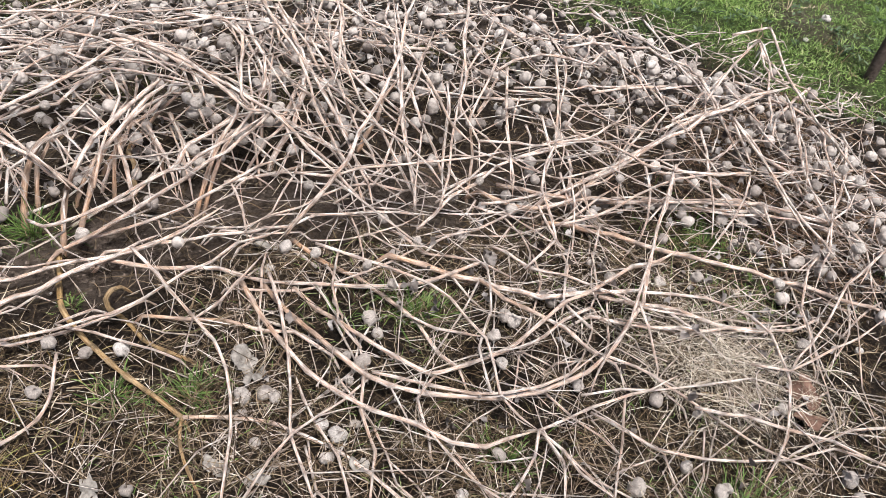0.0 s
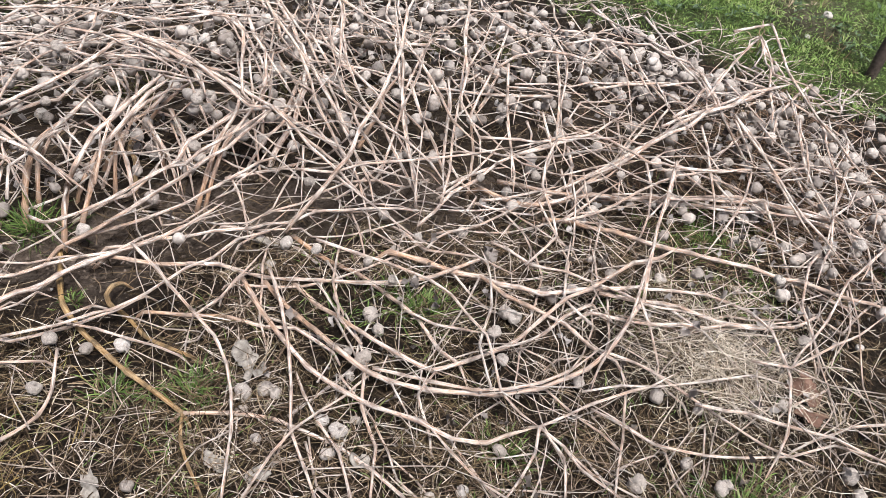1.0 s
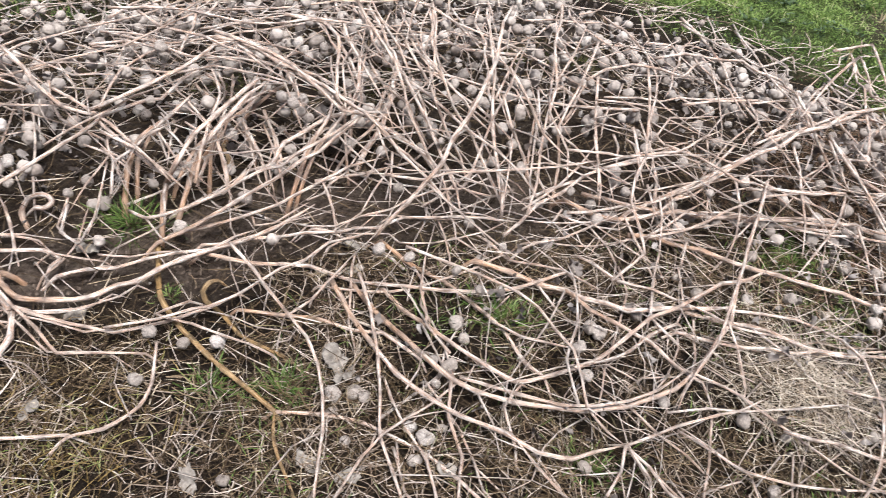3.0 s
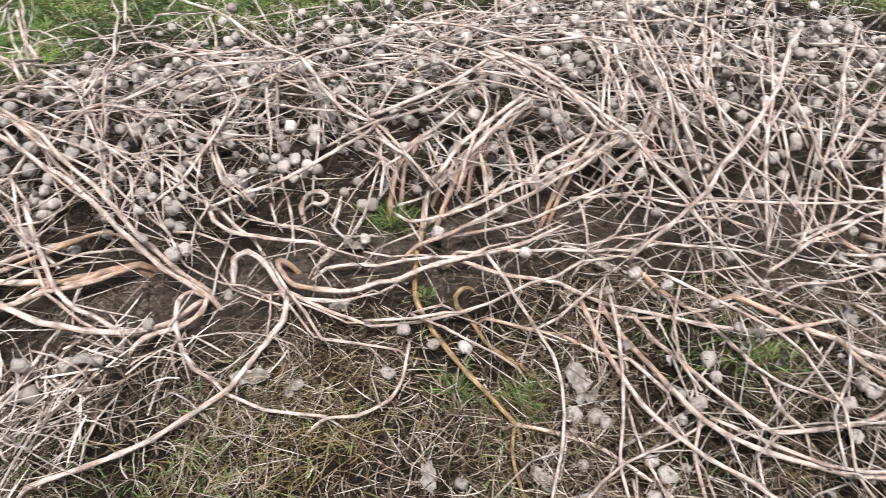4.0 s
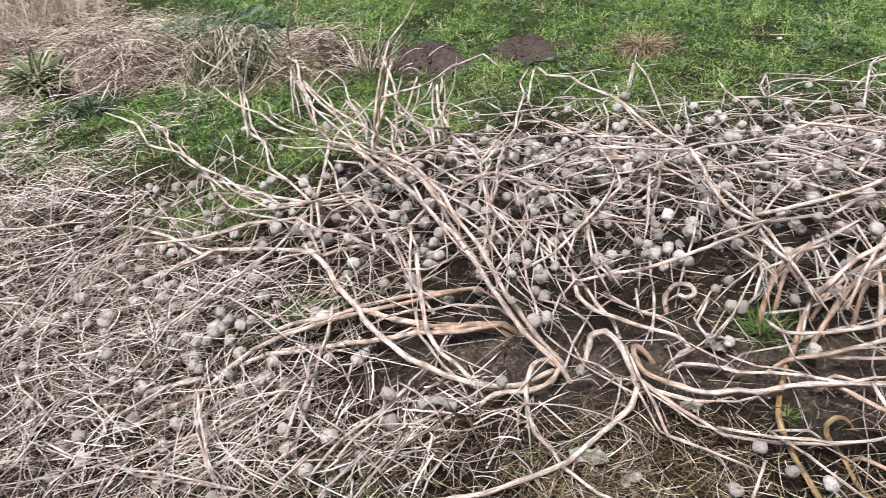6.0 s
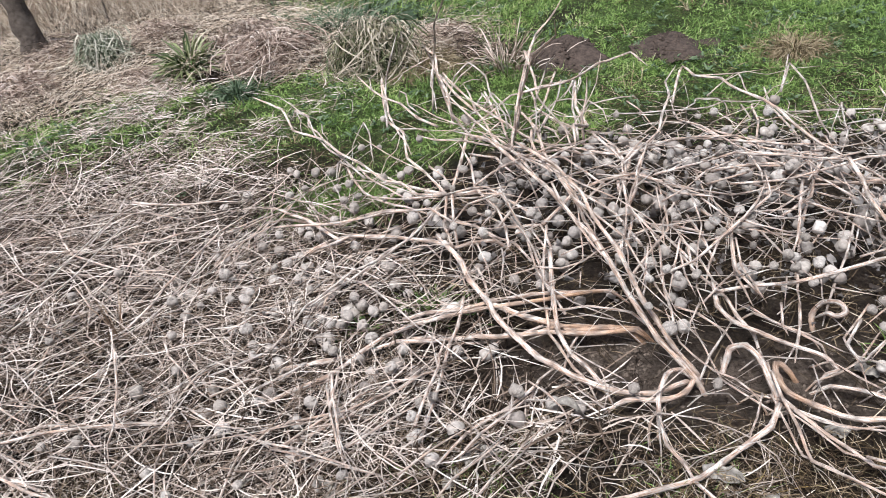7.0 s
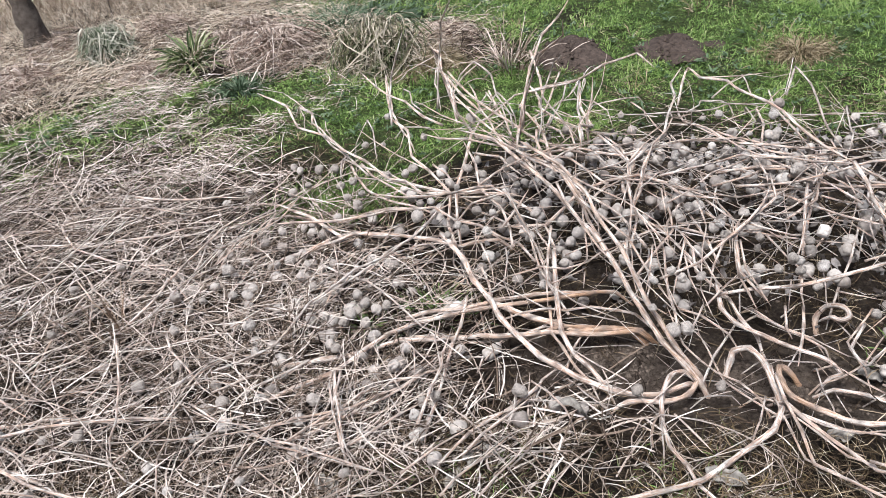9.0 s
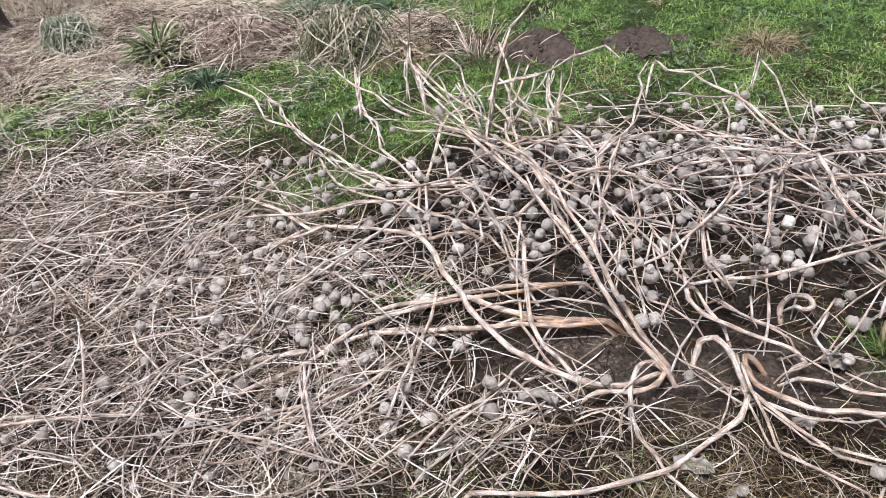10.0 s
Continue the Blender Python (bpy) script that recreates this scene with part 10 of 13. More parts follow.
traced([(0.154, 1.482, 0.05), (0.249, 1.459, 0.05), (0.329, 1.437, 0.05)], 0.0021, 0.0017, TWIG, (0.35, 1.00), 1, 0.35)
traced([(0.278, 1.816, 0.07), (0.269, 1.731, 0.04), (0.284, 1.674, 0.04), (0.305, 1.592, 0.03), (0.330, 1.535, 0.03)], 0.0048, 0.0038, STALK, (0.15, 0.80), 0, 0.35)
traced([(0.714, 1.397, 0.03), (0.649, 1.505, 0.03), (0.619, 1.548, 0.04), (0.593, 1.605, 0.05), (0.587, 1.658, 0.07), (0.583, 1.722, 0.09)], 0.0031, 0.0025, STALK, (0.15, 0.80), 1, 0.35)
traced([(0.617, 1.731, 0.07), (0.666, 1.690, 0.07), (0.719, 1.622, 0.05)], 0.0040, 0.0032, STALK, (0.15, 0.80), 0, 0.35)
traced([(0.673, 1.694, 0.10), (0.637, 1.652, 0.08), (0.595, 1.612, 0.06)], 0.0031, 0.0025, STALK, (0.35, 1.00), 1, 0.35)
traced([(0.821, 1.725, 0.04), (0.854, 1.652, 0.04), (0.907, 1.598, 0.03), (0.940, 1.539, 0.03)], 0.0041, 0.0033, STALK, (0.15, 0.80), 0, 0.35)
traced([(0.824, 1.691, 0.04), (0.878, 1.636, 0.03), (0.930, 1.582, 0.03)], 0.0041, 0.0032, STALK, (0.15, 0.80), 1, 0.35)
traced([(0.874, 1.645, 0.10), (0.853, 1.583, 0.08), (0.854, 1.549, 0.07)], 0.0040, 0.0032, STALK, (0.35, 1.00), 0, 0.35)
traced([(0.945, 1.684, 0.06), (0.914, 1.610, 0.05), (0.886, 1.558, 0.04)], 0.0049, 0.0039, STALK, (0.15, 0.80), 1, 0.35)
traced([(0.770, 1.521, 0.04), (0.833, 1.501, 0.04), (0.890, 1.484, 0.04)], 0.0023, 0.0018, TWIG, (0.35, 1.00), 0, 0.35)
traced([(0.888, 1.474, 0.03), (0.876, 1.413, 0.02), (0.871, 1.346, 0.02)], 0.0023, 0.0019, TWIG, (0.35, 1.00), 1, 0.35)
traced([(1.108, 1.633, 0.06), (1.045, 1.579, 0.05), (0.998, 1.542, 0.04), (0.991, 1.496, 0.04), (0.997, 1.449, 0.03)], 0.0033, 0.0027, STALK, (0.15, 0.80), 0, 0.35)
traced([(0.874, 1.427, 0.02), (0.931, 1.431, 0.03), (0.999, 1.457, 0.04), (1.056, 1.503, 0.06), (1.088, 1.531, 0.06)], 0.0032, 0.0026, STALK, (0.15, 0.80), 1, 0.35)
traced([(0.926, 1.466, 0.04), (0.974, 1.404, 0.03), (1.009, 1.369, 0.02)], 0.0031, 0.0025, STALK, (0.15, 0.80), 0, 0.35)
traced([(0.904, 1.413, 0.01), (0.965, 1.382, 0.01), (1.008, 1.363, 0.01)], 0.0038, 0.0031, STALK, (0.15, 0.80), 1, 0.35)
traced([(0.710, 1.403, 0.03), (0.775, 1.363, 0.03), (0.794, 1.313, 0.03), (0.807, 1.283, 0.03)], 0.0029, 0.0023, STALK, (0.15, 0.80), 0, 0.35)
traced([(0.597, 1.440, 0.02), (0.657, 1.429, 0.02)], 0.0022, 0.0018, TWIG, (0.35, 1.00), 1, 0.35)
traced([(0.781, 1.495, 0.04), (0.763, 1.417, 0.03), (0.766, 1.359, 0.03)], 0.0030, 0.0024, STALK, (0.35, 1.00), 0, 0.35)
traced([(0.743, 1.386, 0.04), (0.737, 1.277, 0.04), (0.732, 1.193, 0.04), (0.778, 1.145, 0.04), (0.820, 1.084, 0.04)], 0.0029, 0.0023, STALK, (0.35, 1.00), 1, 0.35)
traced([(0.758, 1.327, 0.04), (0.793, 1.258, 0.04), (0.822, 1.185, 0.04), (0.863, 1.154, 0.04)], 0.0029, 0.0023, STALK, (0.35, 1.00), 0, 0.35)
traced([(0.614, 1.299, 0.04), (0.650, 1.257, 0.04), (0.679, 1.202, 0.04)], 0.0021, 0.0017, TWIG, (0.35, 1.00), 1, 0.35)
traced([(0.771, 1.325, 0.04), (0.817, 1.280, 0.04), (0.877, 1.243, 0.04), (0.938, 1.241, 0.04)], 0.0029, 0.0023, STALK, (0.35, 1.00), 0, 0.35)
traced([(0.725, 1.394, 0.04), (0.651, 1.278, 0.04)], 0.0029, 0.0023, STALK, (0.35, 1.00), 1, 0.35)
traced([(0.466, 1.380, 0.04), (0.550, 1.346, 0.04), (0.614, 1.299, 0.04)], 0.0021, 0.0017, TWIG, (0.35, 1.00), 0, 0.35)
traced([(0.080, 1.259, 0.06), (0.126, 1.301, 0.06), (0.202, 1.393, 0.07)], 0.0027, 0.0022, STALK, (0.35, 1.00), 1, 0.35)
traced([(0.101, 1.320, 0.05), (0.166, 1.308, 0.05), (0.230, 1.297, 0.05)], 0.0020, 0.0016, TWIG, (0.35, 1.00), 0, 0.35)
traced([(0.461, 1.362, 0.04), (0.439, 1.269, 0.04)], 0.0021, 0.0017, TWIG, (0.35, 1.00), 1, 0.35)
traced([(0.387, 1.244, 0.04), (0.409, 1.192, 0.04)], 0.0020, 0.0016, TWIG, (0.35, 1.00), 0, 0.35)
traced([(0.073, 1.218, 0.04), (0.177, 1.232, 0.04), (0.270, 1.299, 0.04)], 0.0013, 0.0011, TWIG, (0.35, 1.00), 0, 0.35)
traced([(2.047, 2.930, 0.04), (2.176, 2.844, 0.04), (2.281, 2.749, 0.04), (2.282, 2.692, 0.05)], 0.0026, 0.0021, TWIG, (0.35, 1.00), 0, 0.35)
traced([(2.045, 2.917, 0.04), (1.942, 2.725, 0.05)], 0.0026, 0.0021, TWIG, (0.35, 1.00), 0, 0.35)
traced([(2.018, 2.837, 0.04), (2.165, 2.806, 0.04), (2.340, 2.674, 0.04)], 0.0039, 0.0031, TWIG, (0.35, 1.00), 0, 0.35)
traced([(2.165, 2.806, 0.04), (2.177, 2.680, 0.04)], 0.0026, 0.0021, TWIG, (0.35, 1.00), 0, 0.35)
traced([(2.424, 2.773, 0.06), (2.588, 2.834, 0.06), (2.436, 2.621, 0.06)], 0.0040, 0.0032, TWIG, (0.35, 1.00), 0, 0.35)
traced([(2.433, 2.783, 0.06), (2.073, 2.344, 0.19)], 0.0027, 0.0021, TWIG, (0.35, 1.00), 0, 0.35)
traced([(2.427, 2.771, 0.06), (2.354, 2.604, 0.06)], 0.0027, 0.0021, TWIG, (0.35, 1.00), 0, 0.35)
traced([(2.747, 2.941, 0.07), (2.599, 2.721, 0.07), (1.951, 1.977, 0.37), (1.783, 1.763, 0.38), (1.738, 1.700, 0.38)], 0.0058, 0.0046, STALK, (0.35, 1.00), 1, 0.35)
traced([(2.354, 2.695, 0.05), (2.580, 2.655, 0.05), (2.743, 2.608, 0.05), (2.810, 2.526, 0.05)], 0.0054, 0.0044, STALK, (0.35, 1.00), 0, 0.35)
traced([(2.665, 2.689, 0.06), (2.764, 2.772, 0.06), (2.830, 2.726, 0.06), (2.770, 2.630, 0.06)], 0.0028, 0.0022, TWIG, (0.35, 1.00), 0, 0.35)
traced([(1.458, 2.356, 0.20), (1.595, 2.281, 0.21), (1.717, 2.257, 0.21)], 0.0031, 0.0025, TWIG, (0.35, 1.00), 0, 0.35)
traced([(1.556, 2.021, 0.27), (1.711, 2.060, 0.27), (1.835, 2.020, 0.27), (1.901, 1.936, 0.27)], 0.0050, 0.0040, STALK, (0.35, 1.00), 1, 0.35)
traced([(1.416, 2.060, 0.24), (1.491, 2.046, 0.24), (1.661, 2.077, 0.24)], 0.0030, 0.0024, TWIG, (0.35, 1.00), 0, 0.35)
traced([(1.717, 1.789, 0.30), (1.849, 1.853, 0.30), (1.934, 1.878, 0.30), (2.052, 1.888, 0.30), (2.169, 1.901, 0.30)], 0.0052, 0.0042, STALK, (0.35, 1.00), 1, 0.35)
traced([(1.796, 2.118, 0.27), (1.741, 1.996, 0.27), (1.698, 1.880, 0.27)], 0.0031, 0.0025, TWIG, (0.35, 1.00), 0, 0.35)
traced([(1.791, 1.985, 0.24), (1.887, 1.912, 0.24), (1.994, 1.857, 0.24), (2.068, 1.773, 0.24)], 0.0030, 0.0024, TWIG, (0.35, 1.00), 1, 0.35)
traced([(2.208, 2.494, 0.10), (1.923, 2.049, 0.27), (1.887, 1.919, 0.27), (1.865, 1.839, 0.27)], 0.0036, 0.0029, TWIG, (0.35, 1.00), 0, 0.35)
traced([(1.409, 1.918, 0.27), (1.500, 1.873, 0.27), (1.542, 1.790, 0.27), (1.555, 1.725, 0.27), (1.552, 1.670, 0.27)], 0.0045, 0.0036, STALK, (0.35, 1.00), 1, 0.35)
traced([(1.701, 1.711, 0.27), (1.763, 1.641, 0.27), (1.800, 1.548, 0.27)], 0.0045, 0.0036, STALK, (0.35, 1.00), 0, 0.35)
traced([(1.243, 1.970, 0.24), (1.358, 1.896, 0.24), (1.415, 1.829, 0.24), (1.572, 1.771, 0.24)], 0.0027, 0.0022, TWIG, (0.35, 1.00), 1, 0.35)
traced([(1.340, 2.038, 0.27), (1.288, 1.914, 0.27)], 0.0028, 0.0022, TWIG, (0.35, 1.00), 0, 0.35)
traced([(1.552, 1.670, 0.27), (1.671, 1.649, 0.27), (1.764, 1.596, 0.27)], 0.0036, 0.0029, STALK, (0.35, 1.00), 1, 0.35)
traced([(1.611, 1.776, 0.27), (1.706, 1.769, 0.27), (1.875, 1.726, 0.27), (2.012, 1.720, 0.27)], 0.0029, 0.0023, TWIG, (0.35, 1.00), 0, 0.35)
traced([(1.069, 1.650, 0.21), (1.200, 1.634, 0.24), (1.325, 1.610, 0.27), (1.443, 1.598, 0.27), (1.564, 1.610, 0.27)], 0.0034, 0.0027, STALK, (0.35, 1.00), 1, 0.35)
traced([(1.163, 1.625, 0.18), (1.187, 1.574, 0.17), (1.202, 1.510, 0.15), (1.195, 1.468, 0.13)], 0.0032, 0.0026, STALK, (0.35, 1.00), 0, 0.35)
traced([(1.206, 1.581, 0.20), (1.293, 1.552, 0.21)], 0.0024, 0.0019, TWIG, (0.35, 1.00), 1, 0.35)
traced([(1.222, 1.604, 0.19), (1.190, 1.563, 0.16), (1.097, 1.537, 0.13), (1.010, 1.500, 0.10)], 0.0032, 0.0026, STALK, (0.35, 1.00), 0, 0.35)
traced([(1.185, 1.567, 0.14), (1.105, 1.501, 0.10), (1.007, 1.431, 0.06)], 0.0032, 0.0026, STALK, (0.35, 1.00), 1, 0.35)
traced([(1.220, 1.825, 0.24), (1.224, 1.674, 0.24), (1.239, 1.609, 0.22), (1.247, 1.531, 0.19), (1.254, 1.457, 0.16), (1.254, 1.388, 0.13)], 0.0051, 0.0041, STALK, (0.35, 1.00), 0, 0.35)
traced([(1.197, 1.835, 0.24), (1.180, 1.660, 0.22)], 0.0034, 0.0027, STALK, (0.35, 1.00), 1, 0.35)
traced([(1.339, 1.551, 0.19), (1.323, 1.483, 0.17), (1.315, 1.441, 0.15), (1.322, 1.374, 0.13), (1.328, 1.319, 0.11)], 0.0033, 0.0026, STALK, (0.35, 1.00), 0, 0.35)
traced([(1.362, 1.551, 0.23), (1.363, 1.523, 0.21), (1.329, 1.469, 0.18)], 0.0024, 0.0020, TWIG, (0.35, 1.00), 1, 0.35)
traced([(1.363, 1.523, 0.21), (1.417, 1.421, 0.19)], 0.0024, 0.0019, TWIG, (0.35, 1.00), 0, 0.35)
traced([(1.375, 1.544, 0.23), (1.439, 1.481, 0.22)], 0.0024, 0.0020, TWIG, (0.35, 1.00), 1, 0.35)
traced([(1.446, 1.545, 0.24), (1.439, 1.481, 0.22), (1.438, 1.428, 0.20), (1.394, 1.347, 0.15), (1.336, 1.247, 0.09)], 0.0041, 0.0033, STALK, (0.35, 1.00), 0, 0.35)
traced([(1.639, 1.528, 0.05), (1.596, 1.427, 0.05), (1.551, 1.348, 0.04)], 0.0036, 0.0029, STALK, (0.15, 0.80), 1, 0.35)
traced([(1.739, 1.536, 0.08), (1.657, 1.417, 0.08), (1.579, 1.309, 0.06)], 0.0036, 0.0029, STALK, (0.15, 0.80), 0, 0.35)
traced([(1.682, 1.758, 0.08), (1.661, 1.676, 0.08), (1.600, 1.584, 0.08)], 0.0057, 0.0045, STALK, (0.15, 0.80), 1, 0.35)
traced([(1.777, 1.746, 0.14), (1.683, 1.624, 0.14), (1.624, 1.566, 0.14)], 0.0067, 0.0053, STALK, (0.15, 0.80), 0, 0.35)
traced([(1.689, 1.712, 0.14), (1.663, 1.616, 0.14)], 0.0046, 0.0037, STALK, (0.15, 0.80), 1, 0.35)
traced([(1.771, 1.507, 0.24), (1.701, 1.408, 0.24), (1.664, 1.340, 0.22)], 0.0044, 0.0035, STALK, (0.35, 1.00), 0, 0.35)
tagged(new("heap_stalks", tube_mesh("heap_stalks", DEEP["dry_stalk_bark"], STALK)), "bleached jointed dry stalks crossing each other in the heap", "dry stalks", kind="stuff")
tagged(new("heap_twigs", tube_mesh("heap_twigs", DEEP["dry_twig_bark"], TWIG)), "thin pale dry twigs with sharp bends in the heap", "twigs", kind="stuff")


def heap_top(x, y):
    """How much of the full height the heap reaches here: it thins out towards its edge."""
    return float(np.clip(line_distance(x, y, HEAP + HEAP[:1]) / 0.55, 0.25, 1.0)) if inside(x, y, HEAP) else 0.3


def fill(count, box, shape, z_range, r_range, length, azimuth, seed, shoots, label, joined=False):
    """Stalks between the traced ones, thrown at random over a stretch of the heap."""
    r = np.random.default_rng(seed)
    spots = scatter(count * 4, *box, shape, seed + 1)[:count]
    tubes = []
    for k, (x, y) in enumerate(spots):
        az = azimuth + r.normal() * 0.75 + (math.pi if r.random() < 0.5 else 0)
        z = r.uniform(*z_range) * heap_top(x, y)
        rr = r.uniform(*r_range)
        size = r.uniform(*length)
        d = r.uniform(0.09, 0.2)
        n = max(3, int(size / d))
        tilt = r.normal() * 0.12
        p = np.array([x - math.cos(az) * size / 2, y - math.sin(az) * size / 2, z - tilt * size / 2])
        nodes, zig = [], r.choice([-1, 1])
        for i in range(n + 1):
            q = p.copy()
            q[2] = max(q[2], float(ground_z(q[0], q[1])) + rr + 0.003)
            nodes.append(q)
            a2 = az + zig * r.uniform(0.05, 0.4)
            zig = -zig if r.random() < 0.75 else zig
            az += r.normal() * 0.12
            tilt = tilt * 0.8 + r.normal() * 0.12 - (0.06 if p[2] > 0.3 else 0)
            p = p + d * r.uniform(0.75, 1.25) * np.array([math.cos(a2), math.sin(a2), tilt])
        if not joined:
            stalk(nodes, rr, rr * r.uniform(0.45, 0.7), seed * 1000 + k, label, shoots=shoots, material=TWIG if rr < 0.0042 else STALK, age=(r.uniform(0.3, 0.6), 1.0))
            continue
        pts, rad = jointed(nodes, rr, rr * 0.55, seed=k, step=0.05)
        tubes.append((pts, rad, r.uniform(0.3, 0.6), 1.0, 6, knots_of(pts, nodes)))
        for br, br_r in side_shoots(nodes, rr, rr * 0.6, seed * 1000 + k, shoots):
            bp, brad = jointed(br, br_r, br_r * 0.5, seed=k, step=0.06)
            tubes.append((bp, brad, 0.6, 1.0, 5, knots_of(bp, br)))
    if joined:
        tagged(new("stalks_in_heap", tube_mesh("stalks_in_heap", tubes, STALK)), label, "dry stalks", kind="stuff")


def in_heap(x, y):
    return soft_inside(x, y, HEAP, 0.35)


def off_the_bed(x, y):
    return in_heap(x, y) * np.clip((line_distance(x, y, BED) - 0.06) / 0.55, 0.04, 1)


FRONT = [(1.9, 0.6), (2.6, 0.1), (3.3, -0.3), (2.6, -0.8), (1.7, -0.6), (1.2, 0.1), (1.1, 0.6)]


def fans():
    """Stalks that still stand up from the bed and lean back over the heap."""
    r = np.random.default_rng(55)
    for k in range(4):
        s = r.random()
        x, y = 1.45 + 0.95 * s + r.normal() * 0.08, 1.25 - 0.75 * s + r.normal() * 0.08
        back = r.uniform(0, 0.5)
        x, y = x + back * 0.8, y + back * 0.45
        rr = r.uniform(0.003, 0.0065)
        nodes = grow((x, y), 0.5 + r.normal() * 0.55, r.uniform(0.6, 1.2), r.uniform(0.2, 0.5), rr, 5500 + k, 0.26)
        stalk(nodes, rr, rr * 0.5, 5500 + k, "pale dry stalk leaning back over the heap", shoots=2, age=(0.15, 1.0))


STRAW_STEMS = [(-2.2, 1.2), (-0.2, 1.2), (0.0, 1.7), (-0.5, 2.8), (-2.0, 3.0)]
LEFT = [(-1.1, 1.5), (0.2, 1.75), (0.3, 2.6), (-0.4, 2.9), (-1.3, 2.6)]
fill(45, (0.2, 3.5, -0.7, 3.0), off_the_bed, (0.05, 0.30), (0.0024, 0.0058), (0.4, 1.0), 2.4, 51, 3, "bleached dry stalks lying across each other in the heap", True)
def crown():
    """The open plant at the end of the bed: thin forked stalks that rise and spread towards the lawn."""
    r = np.random.default_rng(57)
    for k in range(3):
        s = r.random()
        x, y = 0.55 - 0.35 * s + r.normal() * 0.12, 1.75 + 0.75 * s + r.normal() * 0.12
        rr = r.uniform(0.0024, 0.005)
        az = math.radians(r.choice([100, 125, 75, 150, 50])) + r.normal() * 0.35
        nodes = grow((x, y), az, r.uniform(0.4, 1.0), r.uniform(0.12, 0.5), rr, 5700 + k, 0.17)
        up = r.uniform(0.0, 0.16)
        nodes = [p + np.array([0, 0, up]) for p in nodes]
        stalk(nodes, rr, rr * 0.5, 5700 + k, "thin forked dry stalk spreading towards the lawn", shoots=3, age=(0.4, 1.0))


fans()
crown()
fill(6, (1.2, 2.5, 0.0, 1.35), lambda x, y: np.exp(-(line_distance(x, y, [(1.5, 1.0), (1.85, 0.7), (2.2, 0.2)]) / 0.32) ** 2), (0.04, 0.16), (0.003, 0.006), (0.5, 1.1), -0.7, 58, 2, "pinkish bleached stalk thrown over the bed and the grass")
fill(5, (1.1, 3.3, -0.7, 0.7), lambda x, y: soft_inside(x, y, FRONT, 0.3), (0.02, 0.12), (0.0022, 0.005), (0.3, 0.8), 2.2, 52, 1, "thin dry stalk lying low over dead grass")
fill(190, (-2.2, 0.3, 1.2, 3.1), lambda x, y: np.maximum(soft_inside(x, y, LEFT, 0.3), 0.6 * soft_inside(x, y, STRAW_STEMS, 0.3)), (0.02, 0.08), (0.0016, 0.0032), (0.3, 0.9), 0.6, 53, 1, "thin dry stalks lying on matted straw", True)


def twig_tangle(count, box, shape, z_range, r_range, seed):
    """Fine twigs too many to count, joined."""
    r = np.random.default_rng(seed)
    spots = scatter(count * 4, *box, shape, seed + 1)[:count]
    tubes = []
    for k, (x, y) in enumerate(spots):
        az, z, rr = r.uniform(0, 6.28), r.uniform(*z_range) * (heap_top(x, y) if z_range[1] > 0.2 else 1), r.uniform(*r_range)
        p, nodes = np.array([x, y, z]), []
        lift = r.normal() * 0.35
        for i in range(r.integers(3, 6)):
            q = p.copy()
            q[2] = max(q[2], float(ground_z(q[0], q[1])) + rr + 0.002)
            nodes.append(q)
            az += r.normal() * 0.4
            lift = lift * 0.6 + r.normal() * 0.25
            p = p + r.uniform(0.03, 0.1) * np.array([math.cos(az), math.sin(az), math.sin(lift)])
        nodes = np.array(nodes)
        tubes.append((nodes, np.linspace(rr, rr * 0.5, len(nodes)), 0.4, 1.0, 4))
    return tubes


def tangle(name, label, *args):
    ob = new(name, tube_mesh(name, twig_tangle(*args), TWIG))
    return tagged(ob, label, "twigs", kind="stuff")


tangle("twig_tangle", "tangle of fine grey dry twigs through the heap", 900, (0.1, 3.6, -0.7, 3.1), off_the_bed, (0.0, 0.30), (0.0012, 0.0028), 61)
tangle("low_twigs", "fine broken twigs lying over dead grass", 240, (0.9, 3.3, -0.8, 1.0), lambda x, y: soft_inside(x, y, FRONT, 0.3), (0.0, 0.10), (0.001, 0.0024), 63)
tangle("bed_twigs", "fine broken twigs along the bed", 150, (-0.2, 1.9, 0.4, 2.2), lambda x, y: np.clip(line_distance(x, y, BED) / 0.3 - 0.3, 0, 1), (0.0, 0.05), (0.001, 0.002), 65)


def leaf_scraps(count, seed):
    """Small crumpled flakes of dead leaf hanging in the heap: each a bent sheet of four facets."""
    r = np.random.default_rng(seed)
    spots = scatter(count * 4, -0.9, 3.5, -0.7, 3.0, lambda x, y: np.maximum(off_the_bed(x, y), 0.3 * soft_inside(x, y, FRONT + [], 0.3)), seed + 1)[:count]
    n = len(spots)
    z = ground_z(spots[:, 0], spots[:, 1]) + 0.02 + 0.22 * r.random(n) * np.array([heap_top(a, b) for a, b in spots])
    u, v = np.meshgrid(np.linspace(-1, 1, 4), np.linspace(-1, 1, 3), indexing="ij")
    flat = np.stack([u, 0.6 * v, 0 * u], -1).reshape(-1, 3)
    V = np.repeat(flat[None], n, 0) + r.normal(size=(n, 12, 3)) * [0.16, 0.16, 0.42]
    spin = np.array([np.array(Euler(e).to_matrix()) for e in r.uniform(-3.1, 3.1, (n, 3))])
    V = np.einsum("nij,nkj->nki", spin, V) * r.uniform(0.005, 0.016, (n, 1, 1)) + np.column_stack([spots, z])[:, None]
    i, j = np.meshgrid(np.arange(3), np.arange(2), indexing="ij")
    f = np.stack([i * 3 + j, (i + 1) * 3 + j, (i + 1) * 3 + j + 1, i * 3 + j + 1], -1).reshape(-1, 4)
    return V.reshape(-1, 3), (f[None] + np.arange(n)[:, None, None] * 12).reshape(-1, 4)


